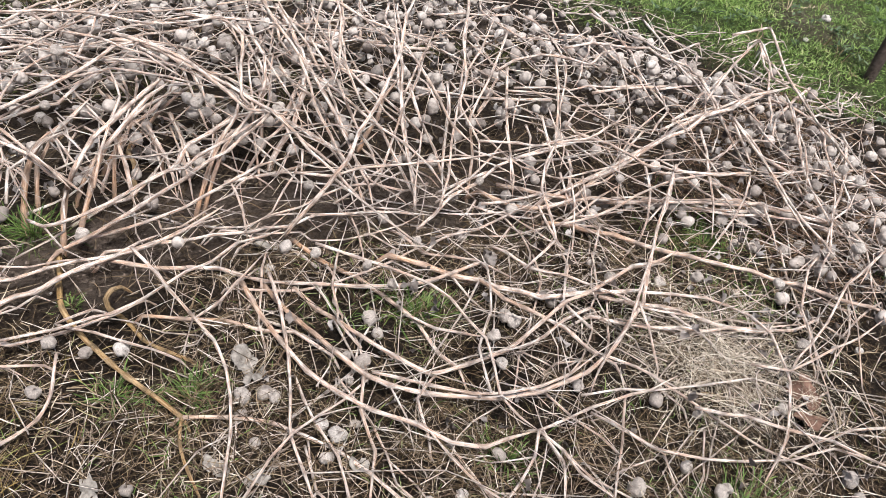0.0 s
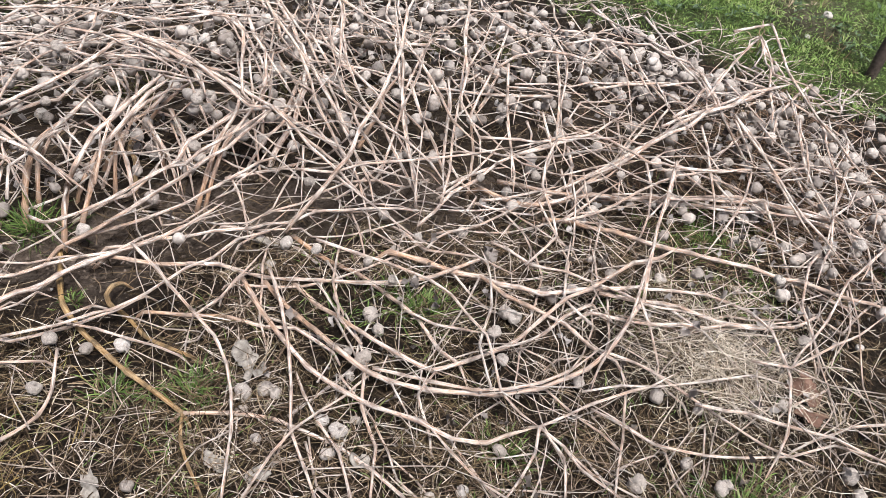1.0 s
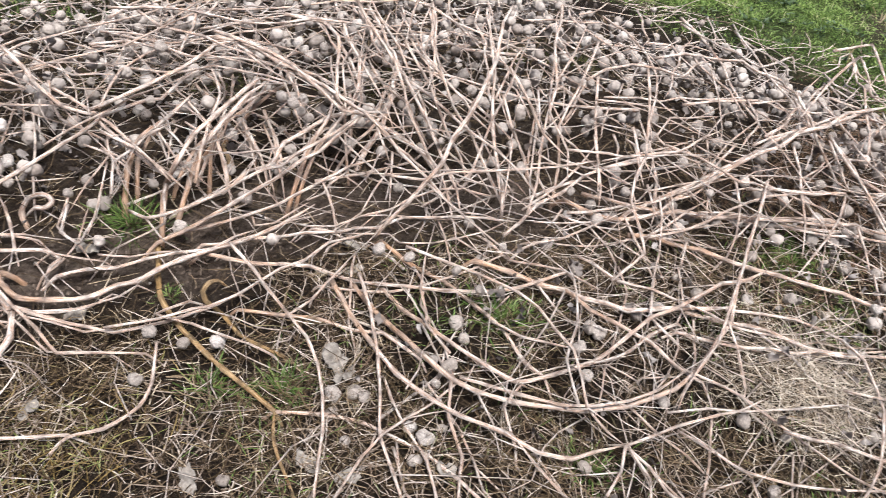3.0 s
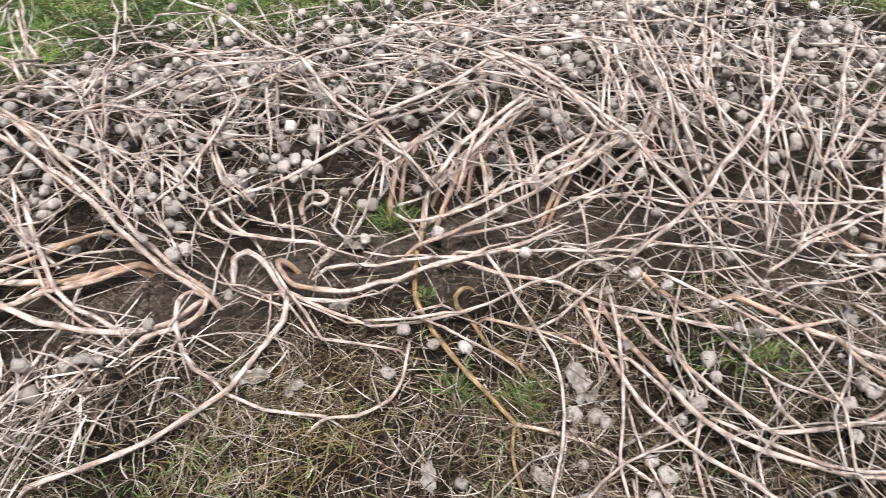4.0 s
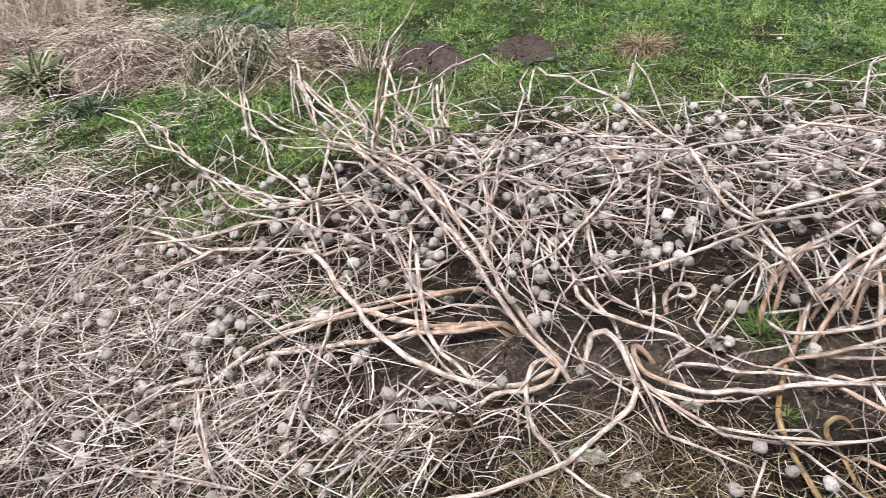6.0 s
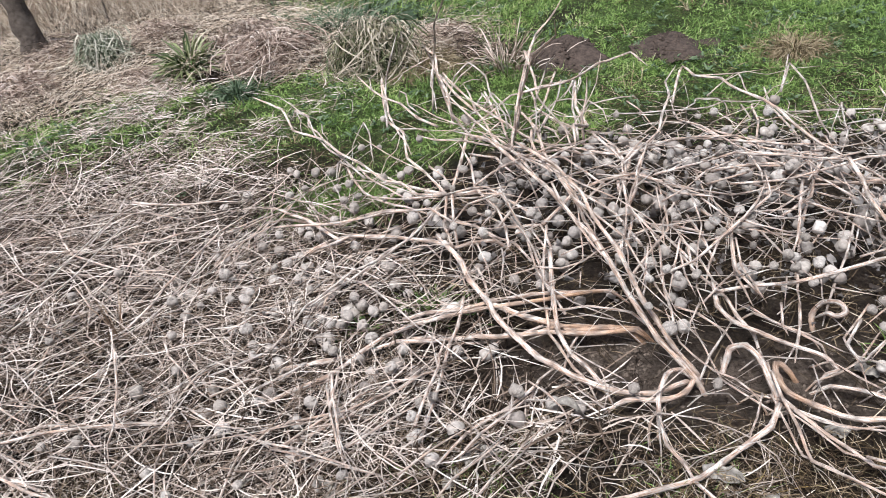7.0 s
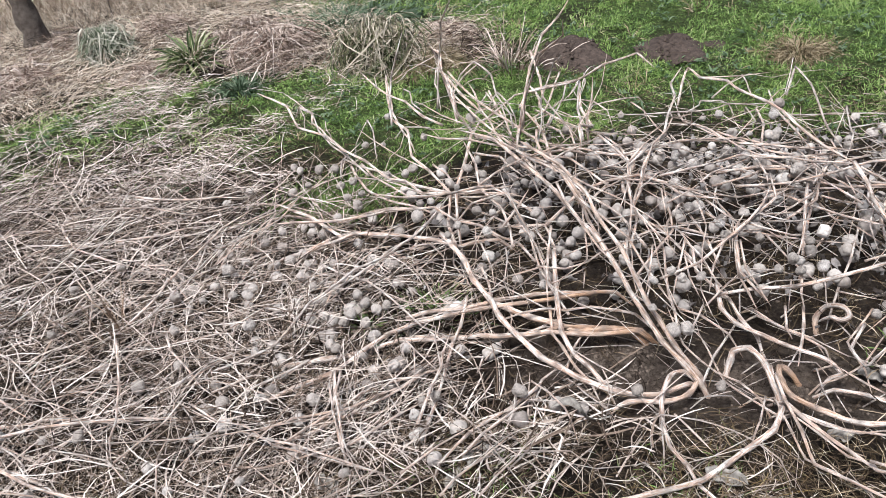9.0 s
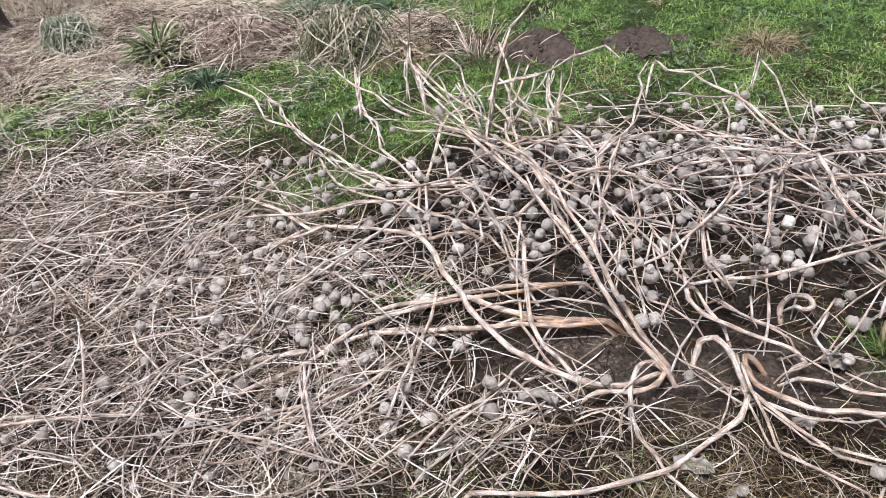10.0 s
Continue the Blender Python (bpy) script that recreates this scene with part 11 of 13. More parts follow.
SCRAP = island_material("grey_leaf_scrap", ((0.0, (0.11, 0.09, 0.08)), (0.5, (0.27, 0.24, 0.225)), (1.0, (0.52, 0.49, 0.475))), 0.8, 0.15, 0.2)


# ---- straw, hay and tufts ----
def hay(name, label, spots, length, width, heading, wild, lift, rise, material, seed, droop=0.2, segs=3, curl=0.5, flow=0.0):
    """Loose stems; flow: how far the combed direction swings over the ground."""
    n = len(spots)
    r = np.random.default_rng(seed)
    hd = heading + flow * wave(spots[:, 0] * 0.8, spots[:, 1] * 0.8, 27) + r.normal(size=n) * wild + np.where(r.random(n) < 0.5, math.pi, 0)
    z = ground_z(spots[:, 0], spots[:, 1]) + rise * r.random(n) ** 1.5
    arrays = blades(n, spots, r.uniform(*length, n), r.uniform(*width, n), lift + r.normal(size=n) * 0.15, hd, droop + r.normal(size=n) * 0.35, seed + 1, z, segs, curl)
    return stuff(name, arrays, material, label, "straw")


OCHRE_CHAFF = island_material("ochre_chaff", ((0.0, (0.09, 0.06, 0.02)), (0.4, (0.22, 0.155, 0.06)), (0.7, (0.33, 0.26, 0.13)), (0.85, (0.20, 0.25, 0.07)), (1.0, (0.55, 0.47, 0.32))))
RUST_STRAW = island_material("orange_brown_straw", ((0.0, (0.10, 0.055, 0.035)), (0.5, (0.24, 0.15, 0.095)), (1.0, (0.42, 0.31, 0.23))))
def mossy_here(x, y):
    return np.exp(-((x + 0.35) / 0.2) ** 2 - ((y - 2.73) / 0.13) ** 2)


STRAW_LEFT = [(-2.6, 1.2), (-0.2, 1.15), (0.05, 1.7), (-0.25, 2.3), (-0.6, 2.9), (-1.0, 3.15), (-2.2, 3.3), (-3.2, 3.2)]
hay("fallen_straw", "pale fallen straw stems matted at the end of the bed", scatter(33000, -3.2, 0.3, 1.0, 3.4, lambda x, y: soft_inside(x, y, STRAW_LEFT, 0.4) * np.clip(0.62 + 0.9 * wave(x * 4.5, y * 4.5, 21), 0.12, 1) * np.clip(line_distance(x, y, BED) / 0.35 - 0.4, 0.1, 1) * (1 - mossy_here(x, y)), 71), (0.07, 0.34), (0.0013, 0.0036), 0.8, 1.7, 0.08, 0.085, STRAW, 72, segs=5, curl=1.0, flow=1.0)
# lower layer coloured dark to stand for the shade between the pale stems
hay("straw_under", "old straw under the pale straw, coloured dark for the shade of the gaps", scatter(24000, -3.2, 0.4, 1.0, 3.5, lambda x, y: soft_inside(x, y, STRAW_LEFT, 0.5) * (1 - mossy_here(x, y)), 73), (0.08, 0.25), (0.002, 0.004), 0.7, 0.9, 0.05, 0.04, UNDER, 74)
hay("straw_patch", "pale broken straw heaped in front of the bed", scatter(1900, -0.4, 0.6, 1.05, 1.75, lambda x, y: np.exp(-((x - 0.10) / 0.27) ** 2 - ((y - 1.43) / 0.11) ** 2), 75), (0.05, 0.22), (0.003, 0.0055), 0.6, 0.75, 0.06, 0.05, STRAW, 76)
hay("hay_patch", "pale fine hay flattened on the ground", scatter(18000, 1.4, 2.4, -0.8, 0.3, lambda x, y: np.exp(-((x - 1.89) / 0.17) ** 2 - ((y + 0.21) / 0.18) ** 2), 77), (0.05, 0.16), (0.0008, 0.0017), 1.9, 1.2, 0.08, 0.07, HAY, 78, segs=4, curl=1.8)
hay("front_litter", "dry grass stems and chaff in front of the bed", scatter(52000, -1.6, 2.8, -1.3, 1.5, lambda x, y: np.clip(0.6 + 1.1 * wave(x * 3.5, y * 3.5, 37), 0.15, 1) * np.clip(line_distance(x, y, BED) / 0.22 - 0.55, 0, 1) * (y < 1.7 - 0.5 * x) * np.clip((2.0 - np.hypot(x - 0.6, y - 0.4) + 0.3 * wave(x * 2, y * 2, 5)) / 0.5, 0, 1), 79), (0.02, 0.13), (0.0012, 0.0028), 0.9, 1.5, 0.06, 0.03, STRAW_DULL, 80, segs=4, curl=0.9)
hay("front_hair", "fine curling olive-brown dead grass in front of the bed", scatter(60000, -1.6, 2.8, -1.3, 1.5, lambda x, y: np.clip(0.5 + 1.1 * wave(x * 4.2, y * 4.2, 35), 0.1, 1) * np.clip(line_distance(x, y, BED) / 0.2 - 0.5, 0, 1) * (y < 1.75 - 0.5 * x) * np.clip((2.1 - np.hypot(x - 0.6, y - 0.4) + 0.3 * wave(x * 2, y * 2, 5)) / 0.5, 0, 1), 179), (0.03, 0.12), (0.0008, 0.0017), 0.9, 1.6, 0.25, 0.03, OLIVE_HAIR, 180, 0.5, 4, 1.3)
hay("straw_hair", "fine curling dead grass through the fallen straw", scatter(19000, -3.0, 0.5, 1.0, 3.3, lambda x, y: np.clip(0.55 + 0.9 * wave(x * 4.5, y * 4.5, 23), 0.1, 1) * np.clip(line_distance(x, y, BED) / 0.35 - 0.4, 0.1, 1) * (1 - mossy_here(x, y)) * soft_inside(x, y, STRAW_LEFT, 0.5), 181), (0.04, 0.16), (0.0008, 0.0017), 0.8, 1.6, 0.2, 0.06, STRAW, 182, 0.4, 4, 1.3)
hay("rusty_litter", "orange-brown dead stems under the end of the heap", scatter(14000, 2.1, 3.6, -0.9, 0.7, lambda x, y: np.exp(-((x - 2.9) / 0.45) ** 2 - ((y + 0.15) / 0.4) ** 2) * (0.7 + 0.5 * wave(x * 3, y * 3, 4)), 91), (0.05, 0.2), (0.001, 0.0022), 2.2, 1.2, 0.06, 0.05, RUST_STRAW, 92, segs=4, curl=1.2)
hay("ochre_litter", "yellow-brown chaff and moss in front of the bed", scatter(3600, 0.0, 1.2, 0.5, 1.4, lambda x, y: np.exp(-((x - 0.56) / 0.24) ** 2 - ((y - 0.97) / 0.16) ** 2), 93), (0.03, 0.11), (0.0012, 0.0026), 0.5, 1.5, 0.1, 0.02, OCHRE_CHAFF, 94)
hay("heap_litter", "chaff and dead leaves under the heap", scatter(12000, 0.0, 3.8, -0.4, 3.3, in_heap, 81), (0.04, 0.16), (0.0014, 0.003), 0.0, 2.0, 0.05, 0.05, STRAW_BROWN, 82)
BAND = island_material("pinkish_dead_grass", ((0.0, (0.16, 0.115, 0.08)), (0.35, (0.47, 0.37, 0.285)), (0.75, (0.72, 0.61, 0.495)), (1.0, (0.86, 0.775, 0.67))))
DRY_BAND = [(-4.5, 3.2), (-2.7, 3.35), (-2.0, 3.95), (-1.5, 4.35), (-0.7, 4.2), (0.45, 3.95), (0.35, 4.4), (-0.3, 4.9), (-1.0, 5.6), (-1.5, 8), (-6, 8)]
hay("dry_grass_band", "pinkish dead grass laid flat behind the lawn", scatter(120000, -5.0, 0.6, 3.4, 8.0, lambda x, y: soft_inside(x, y, DRY_BAND, 0.4), 83), (0.05, 0.18), (0.0012, 0.0026), 0.2, 0.55, 0.3, 0.09, BAND, 84, 1.0, flow=2.2)
hay("standing_dead_grass", "tall pinkish dead grass standing behind the tree", scatter(34000, -6.0, -0.7, 5.3, 9.0, lambda x, y: np.clip((y - 5.25 - 0.25 * wave(x * 2, y * 2, 61)) / 0.6, 0, 1) * np.clip((-0.9 - x - 0.4 * (y - 5.3) * 0.3) / 0.4, 0, 1), 195), (0.22, 0.50), (0.0014, 0.0032), 0.2, 1.6, 1.15, 0.0, BAND, 196, 0.8, segs=4, curl=0.8)
# dark patches of blades painted in for shade; the ground itself has no dips here
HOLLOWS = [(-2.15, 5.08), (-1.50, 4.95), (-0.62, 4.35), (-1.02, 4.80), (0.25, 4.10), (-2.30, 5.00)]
hay("hollow_litter", "dead grass coloured dark in place of shade in the hollows", scatter(26000, -3.1, 0.6, 3.9, 5.5, lambda x, y: np.max([np.exp(-((x - a) / 0.16) ** 2 - ((y - b) / 0.11) ** 2) for a, b in HOLLOWS], axis=0), 188), (0.05, 0.14), (0.002, 0.004), 0.3, 0.8, 0.25, 0.13, UNDER, 189, 0.9)
hay("edge_straw", "grey straw bits strewn between the lawn and the bed", scatter(33000, -3.3, -0.2, 2.8, 4.3, lambda x, y: np.clip(0.2 + 1.2 * wave(x * 3, y * 3, 9), 0, 1) * np.clip((-0.2 - x) / 0.7, 0.1, 1), 85), (0.03, 0.15), (0.0014, 0.003), 0.1, 1.0, 0.08, 0.05, STRAW, 86, segs=4, curl=1.0, flow=1.2)
hay("rim_straw", "grey flattened straw along the edge of the heap", scatter(13000, -0.6, 4.0, -0.6, 3.7, lambda x, y: np.exp(-(line_distance(x, y, LAWN_NEAR[4:13]) / 0.13) ** 2), 87), (0.06, 0.22), (0.0016, 0.0034), 2.6, 0.6, 0.06, 0.04, STRAW, 88)


stuff("leaf_scraps", leaf_scraps(2600, 95), SCRAP, "small crumpled grey scraps of dead leaf in the heap", "leaf scraps")


def tuft(x, y, height, width, count, material, seed, label, lean=0.9, name="grass_tuft", blade=0.005, category="grass tuft", rise=(0.55, 1.5)):
    """A clump of blades from one foot, arching outwards, all joined at the foot."""
    r = np.random.default_rng(seed)
    ang = r.uniform(0, 6.28, count)
    foot = np.abs(r.normal(size=count)) * width * 0.35
    xy = np.stack([foot * np.cos(ang), foot * np.sin(ang)], -1)
    lift, tone = r.uniform(*rise, count), r.random(count)
    at = np.array([x, y, float(ground_z(x, y))])
    thing = tagged(new(name), label, category)
    thing.location = at
    long, broad = height * r.uniform(0.6, 1.25, count), blade * r.uniform(0.6, 1.3, count)
    way, bend = ang + r.normal(size=count) * 0.5, lean * r.uniform(0.5, 2.2, count)
    heart = lift > np.median(lift)
    for k, (role, pick) in enumerate((("tuft_heart", heart), ("tuft_skirt", ~heart))):
        n = int(pick.sum())
        V, F = blades(n, xy[pick] + [x, y], long[pick], broad[pick], lift[pick], way[pick], bend[pick], seed + 500 * k, segs=4)
        first, foot_at = np.arange(n) * 10, len(V)
        V = np.concatenate([V - at, [[0, 0, -0.01]]])
        F = np.concatenate([F, np.stack([first, np.full(n, foot_at), first + 1, first + 3], -1)])
        me = make_mesh(role, V, F, material)
        me.attributes.new("tone", "FLOAT", "POINT").data.foreach_set("value", np.append(np.repeat(tone[pick], 10), 0.5).astype(np.float32))
        part(role, me, thing)
    return thing


def mop(x, y, reach, high, count, material, seed, label, blade=0.0045, category="grass tussock"):
    """A domed tussock: blades rise at its heart and hang over to the ground, the longest outside; a sparser second layer lies on the first."""
    thing = tagged(new("grass_tussock"), label, category)
    at = np.array([x, y, float(ground_z(x, y))])
    thing.location = at
    segs = 7
    # fringe is bleached; darker dome tones also put shade into the tussock's heart
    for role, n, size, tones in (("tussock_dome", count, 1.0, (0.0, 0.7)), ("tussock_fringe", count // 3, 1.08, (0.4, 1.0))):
        r = np.random.default_rng(seed)
        seed += 300
        way = r.uniform(0, 6.283, n)
        lock = 0.5 * np.sin(7 * way + seed) + 0.3 * np.sin(13 * way)
        far = reach * size * r.uniform(0.3, 1.0, n) * (1 + 0.3 * np.cos(way - seed)) * (1 + 0.15 * lock)
        top = high * size * r.uniform(0.3, 1.1, n) * (1 + 0.2 * lock)
        swing, start = r.normal(size=n) * 1.5, np.abs(r.normal(size=(n, 1))) * reach * 0.4
        q = np.linspace(0, 1, segs + 1)[None]
        out = start + far[:, None] * q ** 1.15
        up = top[:, None] * np.where(q < 0.3, np.sin(q / 0.3 * math.pi / 2), np.clip(1 - ((q - 0.3) / 0.72) ** 1.7, 0, 1))
        bear = way[:, None] + swing[:, None] * q
        P = np.stack([out * np.cos(bear), out * np.sin(bear), up], -1)
        P += np.cumsum(r.normal(size=P.shape) * 0.007, axis=1)
        P[..., 2] = np.maximum(P[..., 2], ground_z(P[..., 0] + x, P[..., 1] + y) - at[2] + 0.003)
        side = np.stack([-np.sin(way), np.cos(way), r.normal(size=n) * 0.7], -1)
        w = (blade * r.uniform(0.5, 1.2, n))[:, None, None] * 0.5 * np.array([0.8] + [1.0] * (segs - 2) + [0.7, 0.15])[None, :, None]
        V = np.stack([P - side[:, None] * w, P + side[:, None] * w], 2).reshape(-1, 3)
        i = np.arange(n)[:, None] * (2 * segs + 2) + np.arange(segs)[None] * 2
        first = np.arange(n) * (2 * segs + 2)
        F = np.concatenate([np.stack([i, i + 1, i + 3, i + 2], -1).reshape(-1, 4), np.stack([first, np.full(n, len(V)), first + 1, first + 3], -1)])
        me = make_mesh(role, np.concatenate([V, [[0, 0, -0.01]]]), F, material)
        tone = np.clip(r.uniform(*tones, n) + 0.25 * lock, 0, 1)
        me.attributes.new("tone", "FLOAT", "POINT").data.foreach_set("value", np.append(np.repeat(tone, 2 * segs + 2), 0.3).astype(np.float32))
        part(role, me, thing)
    return thing


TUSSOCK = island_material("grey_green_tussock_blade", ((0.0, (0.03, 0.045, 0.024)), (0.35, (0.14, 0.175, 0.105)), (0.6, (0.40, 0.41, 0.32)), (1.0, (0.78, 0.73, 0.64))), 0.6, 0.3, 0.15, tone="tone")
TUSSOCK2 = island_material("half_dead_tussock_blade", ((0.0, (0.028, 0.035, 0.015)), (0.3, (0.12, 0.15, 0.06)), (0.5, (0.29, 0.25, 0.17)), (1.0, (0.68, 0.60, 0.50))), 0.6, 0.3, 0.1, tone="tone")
YUCCA = island_material("yellow_green_tussock_blade", ((0.0, (0.025, 0.04, 0.014)), (0.5, (0.11, 0.155, 0.05)), (0.8, (0.30, 0.33, 0.16)), (1.0, (0.60, 0.56, 0.42))), 0.55, 0.35, 0.2, tone="tone")
RUSTY = island_material("rusty_broken_stems", ((0.0, (0.16, 0.10, 0.065)), (0.5, (0.34, 0.245, 0.175)), (1.0, (0.55, 0.46, 0.38))), tone="tone")
OCHRE = island_material("ochre_dead_tuft", ((0.0, (0.10, 0.075, 0.04)), (0.5, (0.24, 0.185, 0.11)), (1.0, (0.40, 0.335, 0.23))), tone="tone")
GRASS_TUFT = island_material("fresh_grass_tuft", ((0.0, (0.05, 0.10, 0.02)), (0.6, (0.13, 0.225, 0.05)), (1.0, (0.24, 0.32, 0.10))), 0.55, 0.35, 0.25, tone="tone")
STRAW_TUFT = island_material("dead_tuft", ((0.0, (0.08, 0.052, 0.04)), (0.4, (0.34, 0.25, 0.205)), (0.75, (0.58, 0.475, 0.41)), (1.0, (0.76, 0.665, 0.60))), tone="tone")
WEED_TUFT = island_material("dull_weed_clump", ((0.0, (0.045, 0.08, 0.04)), (0.6, (0.10, 0.15, 0.085)), (1.0, (0.22, 0.27, 0.18))), 0.6, 0.3, 0.2, tone="tone")
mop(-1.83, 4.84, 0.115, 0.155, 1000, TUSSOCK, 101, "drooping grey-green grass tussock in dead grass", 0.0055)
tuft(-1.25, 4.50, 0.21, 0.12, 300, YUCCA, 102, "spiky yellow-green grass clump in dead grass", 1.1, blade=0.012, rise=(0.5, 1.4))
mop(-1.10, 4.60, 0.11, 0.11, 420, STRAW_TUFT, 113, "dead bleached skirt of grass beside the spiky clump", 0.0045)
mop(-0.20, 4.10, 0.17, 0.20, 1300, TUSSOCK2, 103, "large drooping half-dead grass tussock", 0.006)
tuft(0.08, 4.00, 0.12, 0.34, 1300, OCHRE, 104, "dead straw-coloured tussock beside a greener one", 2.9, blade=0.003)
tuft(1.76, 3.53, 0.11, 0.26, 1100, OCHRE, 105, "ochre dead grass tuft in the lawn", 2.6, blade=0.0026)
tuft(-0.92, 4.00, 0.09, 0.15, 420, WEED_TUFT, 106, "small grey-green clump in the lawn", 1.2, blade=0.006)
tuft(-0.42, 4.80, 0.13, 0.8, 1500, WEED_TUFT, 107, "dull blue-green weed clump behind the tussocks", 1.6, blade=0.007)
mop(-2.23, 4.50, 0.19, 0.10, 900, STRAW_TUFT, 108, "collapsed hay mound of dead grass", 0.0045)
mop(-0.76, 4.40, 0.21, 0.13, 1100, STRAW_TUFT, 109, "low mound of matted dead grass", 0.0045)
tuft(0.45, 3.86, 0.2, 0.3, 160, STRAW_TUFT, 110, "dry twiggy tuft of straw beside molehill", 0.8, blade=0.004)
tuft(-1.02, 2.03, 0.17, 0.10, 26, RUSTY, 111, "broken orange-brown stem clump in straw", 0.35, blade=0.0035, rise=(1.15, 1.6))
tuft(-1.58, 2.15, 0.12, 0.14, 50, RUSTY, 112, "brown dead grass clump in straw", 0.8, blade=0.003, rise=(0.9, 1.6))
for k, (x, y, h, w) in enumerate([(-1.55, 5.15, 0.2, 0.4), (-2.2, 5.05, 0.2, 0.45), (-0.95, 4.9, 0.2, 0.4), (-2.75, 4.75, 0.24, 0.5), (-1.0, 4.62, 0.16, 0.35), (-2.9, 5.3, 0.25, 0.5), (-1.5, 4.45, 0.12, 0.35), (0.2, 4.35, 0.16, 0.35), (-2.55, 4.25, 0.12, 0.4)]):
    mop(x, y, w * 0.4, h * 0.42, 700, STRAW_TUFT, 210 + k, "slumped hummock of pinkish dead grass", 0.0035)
for k, (x, y, h, w, c) in enumerate([(1.17, 1.47, 0.08, 0.12, 150), (1.02, 0.75, 0.06, 0.12, 130), (0.92, 0.88, 0.05, 0.10, 90), (1.55, 0.49, 0.06, 0.14, 150), (2.38, -0.03, 0.05, 0.16, 120),
                                     (1.50, -0.40, 0.07, 0.16, 170), (1.31, 0.09, 0.05, 0.12, 110), (-0.26, 1.90, 0.06, 0.12, 120), (-0.05, 1.95, 0.06, 0.16, 160), (1.05, 1.18, 0.03, 0.06, 40)]):
    tuft(x, y, h, w, c, GRASS_TUFT, 120 + k, "small fresh green grass tuft between dry stalks", 0.8, blade=0.0028)
mossy = scatter(34000, -0.8, 0.1, 2.4, 3.1, mossy_here, 141)
rr_ = np.random.default_rng(142)
stuff("moss_patch", blades(len(mossy), mossy, rr_.uniform(0.02, 0.05, len(mossy)), rr_.uniform(0.002, 0.004, len(mossy)), rr_.uniform(0.3, 1.4, len(mossy)), rr_.uniform(0, 6.28, len(mossy)), rr_.uniform(0.2, 1.2, len(mossy)), 143, segs=2), GRASS, "bright green moss and short grass patch among pods", "moss")


def front_green():
    p = scatter(30000, -0.5, 2.6, -0.8, 1.5, lambda x, y: np.clip(1.1 * wave(x * 2.4, y * 2.4, 17) - 0.02, 0.04, 1) * np.clip(line_distance(x, y, BED) / 0.3 - 0.6, 0, 1) * (y < 1.75 - 0.55 * x), 155)
    n = len(p)
    r = np.random.default_rng(156)
    return blades(n, p, r.uniform(0.02, 0.06, n), r.uniform(0.0015, 0.003, n), r.uniform(0.3, 1.4, n), r.uniform(0, 6.28, n), r.uniform(0.2, 1.4, n), 157, segs=2)


MOSS_SPOTS = [(1.85, 1.83), (2.11, 1.51), (2.28, 1.50), (2.85, 1.25), (1.57, 0.51), (2.37, 0.0), (2.18, -0.23), (3.02, 1.03), (1.62, 2.15), (2.55, -0.12)]


def mossy_floor():
    p = scatter(60000, 1.3, 3.3, -0.5, 2.5, lambda x, y: np.max([np.exp(-((x - a) ** 2 + (y - b) ** 2) / 0.09 ** 2) for a, b in MOSS_SPOTS], axis=0), 158)
    n = len(p)
    r = np.random.default_rng(159)
    return blades(n, p, r.uniform(0.012, 0.04, n), r.uniform(0.0014, 0.003, n), r.uniform(0.2, 1.3, n), r.uniform(0, 6.28, n), r.uniform(0.2, 1.4, n), 160, segs=2)


stuff("olive_moss", mossy_floor(), OLIVE_MOSS, "olive moss and short grass showing between the stalks", "moss")
stuff("sparse_grass", front_green(), GRASS, "sparse green grass blades in front of the bed", "grass")


def weeds():
    p = scatter(15000, -2.6, 6.0, -1.0, 6.5, lambda x, y: zones(x, y)[1] * np.clip(0.35 + 0.8 * wave(x * 2.6, y * 2.6, 14), 0, 1), 151)
    n = len(p) * 5
    r = np.random.default_rng(152)
    xy = np.repeat(p, 5, 0) + r.normal(size=(n, 2)) * 0.012
    return blades(n, xy, r.uniform(0.015, 0.04, n), r.uniform(0.006, 0.013, n), r.uniform(0.1, 0.9, n), r.uniform(0, 6.28, n), r.uniform(0.2, 1.2, n), 153, ground_z(xy[:, 0], xy[:, 1]) + 0.02, segs=2)


stuff("lawn_weeds", weeds(), WEED, "broad-leaved weeds growing through the lawn", "weeds")


def reeds():
    p = scatter(9000, -7.5, -0.6, 5.2, 11.0, lambda x, y: np.clip((y - 5.0 - 0.9 * (x + 3.0)) / 1.2, 0, 1) * np.clip((4.5 - x) / 2, 0, 1) * (x < -0.9 - 0.0 * y), 161)
    n = len(p)
    r = np.random.default_rng(162)
    return blades(n, p, r.uniform(0.3, 0.9, n), r.uniform(0.004, 0.010, n), r.uniform(0.9, 1.6, n), r.uniform(0, 6.28, n), r.uniform(0.0, 0.9, n), 163, segs=3)


stuff("dead_reeds", reeds(), BAND, "standing pinkish-brown dead grass and reeds", "dry grass")


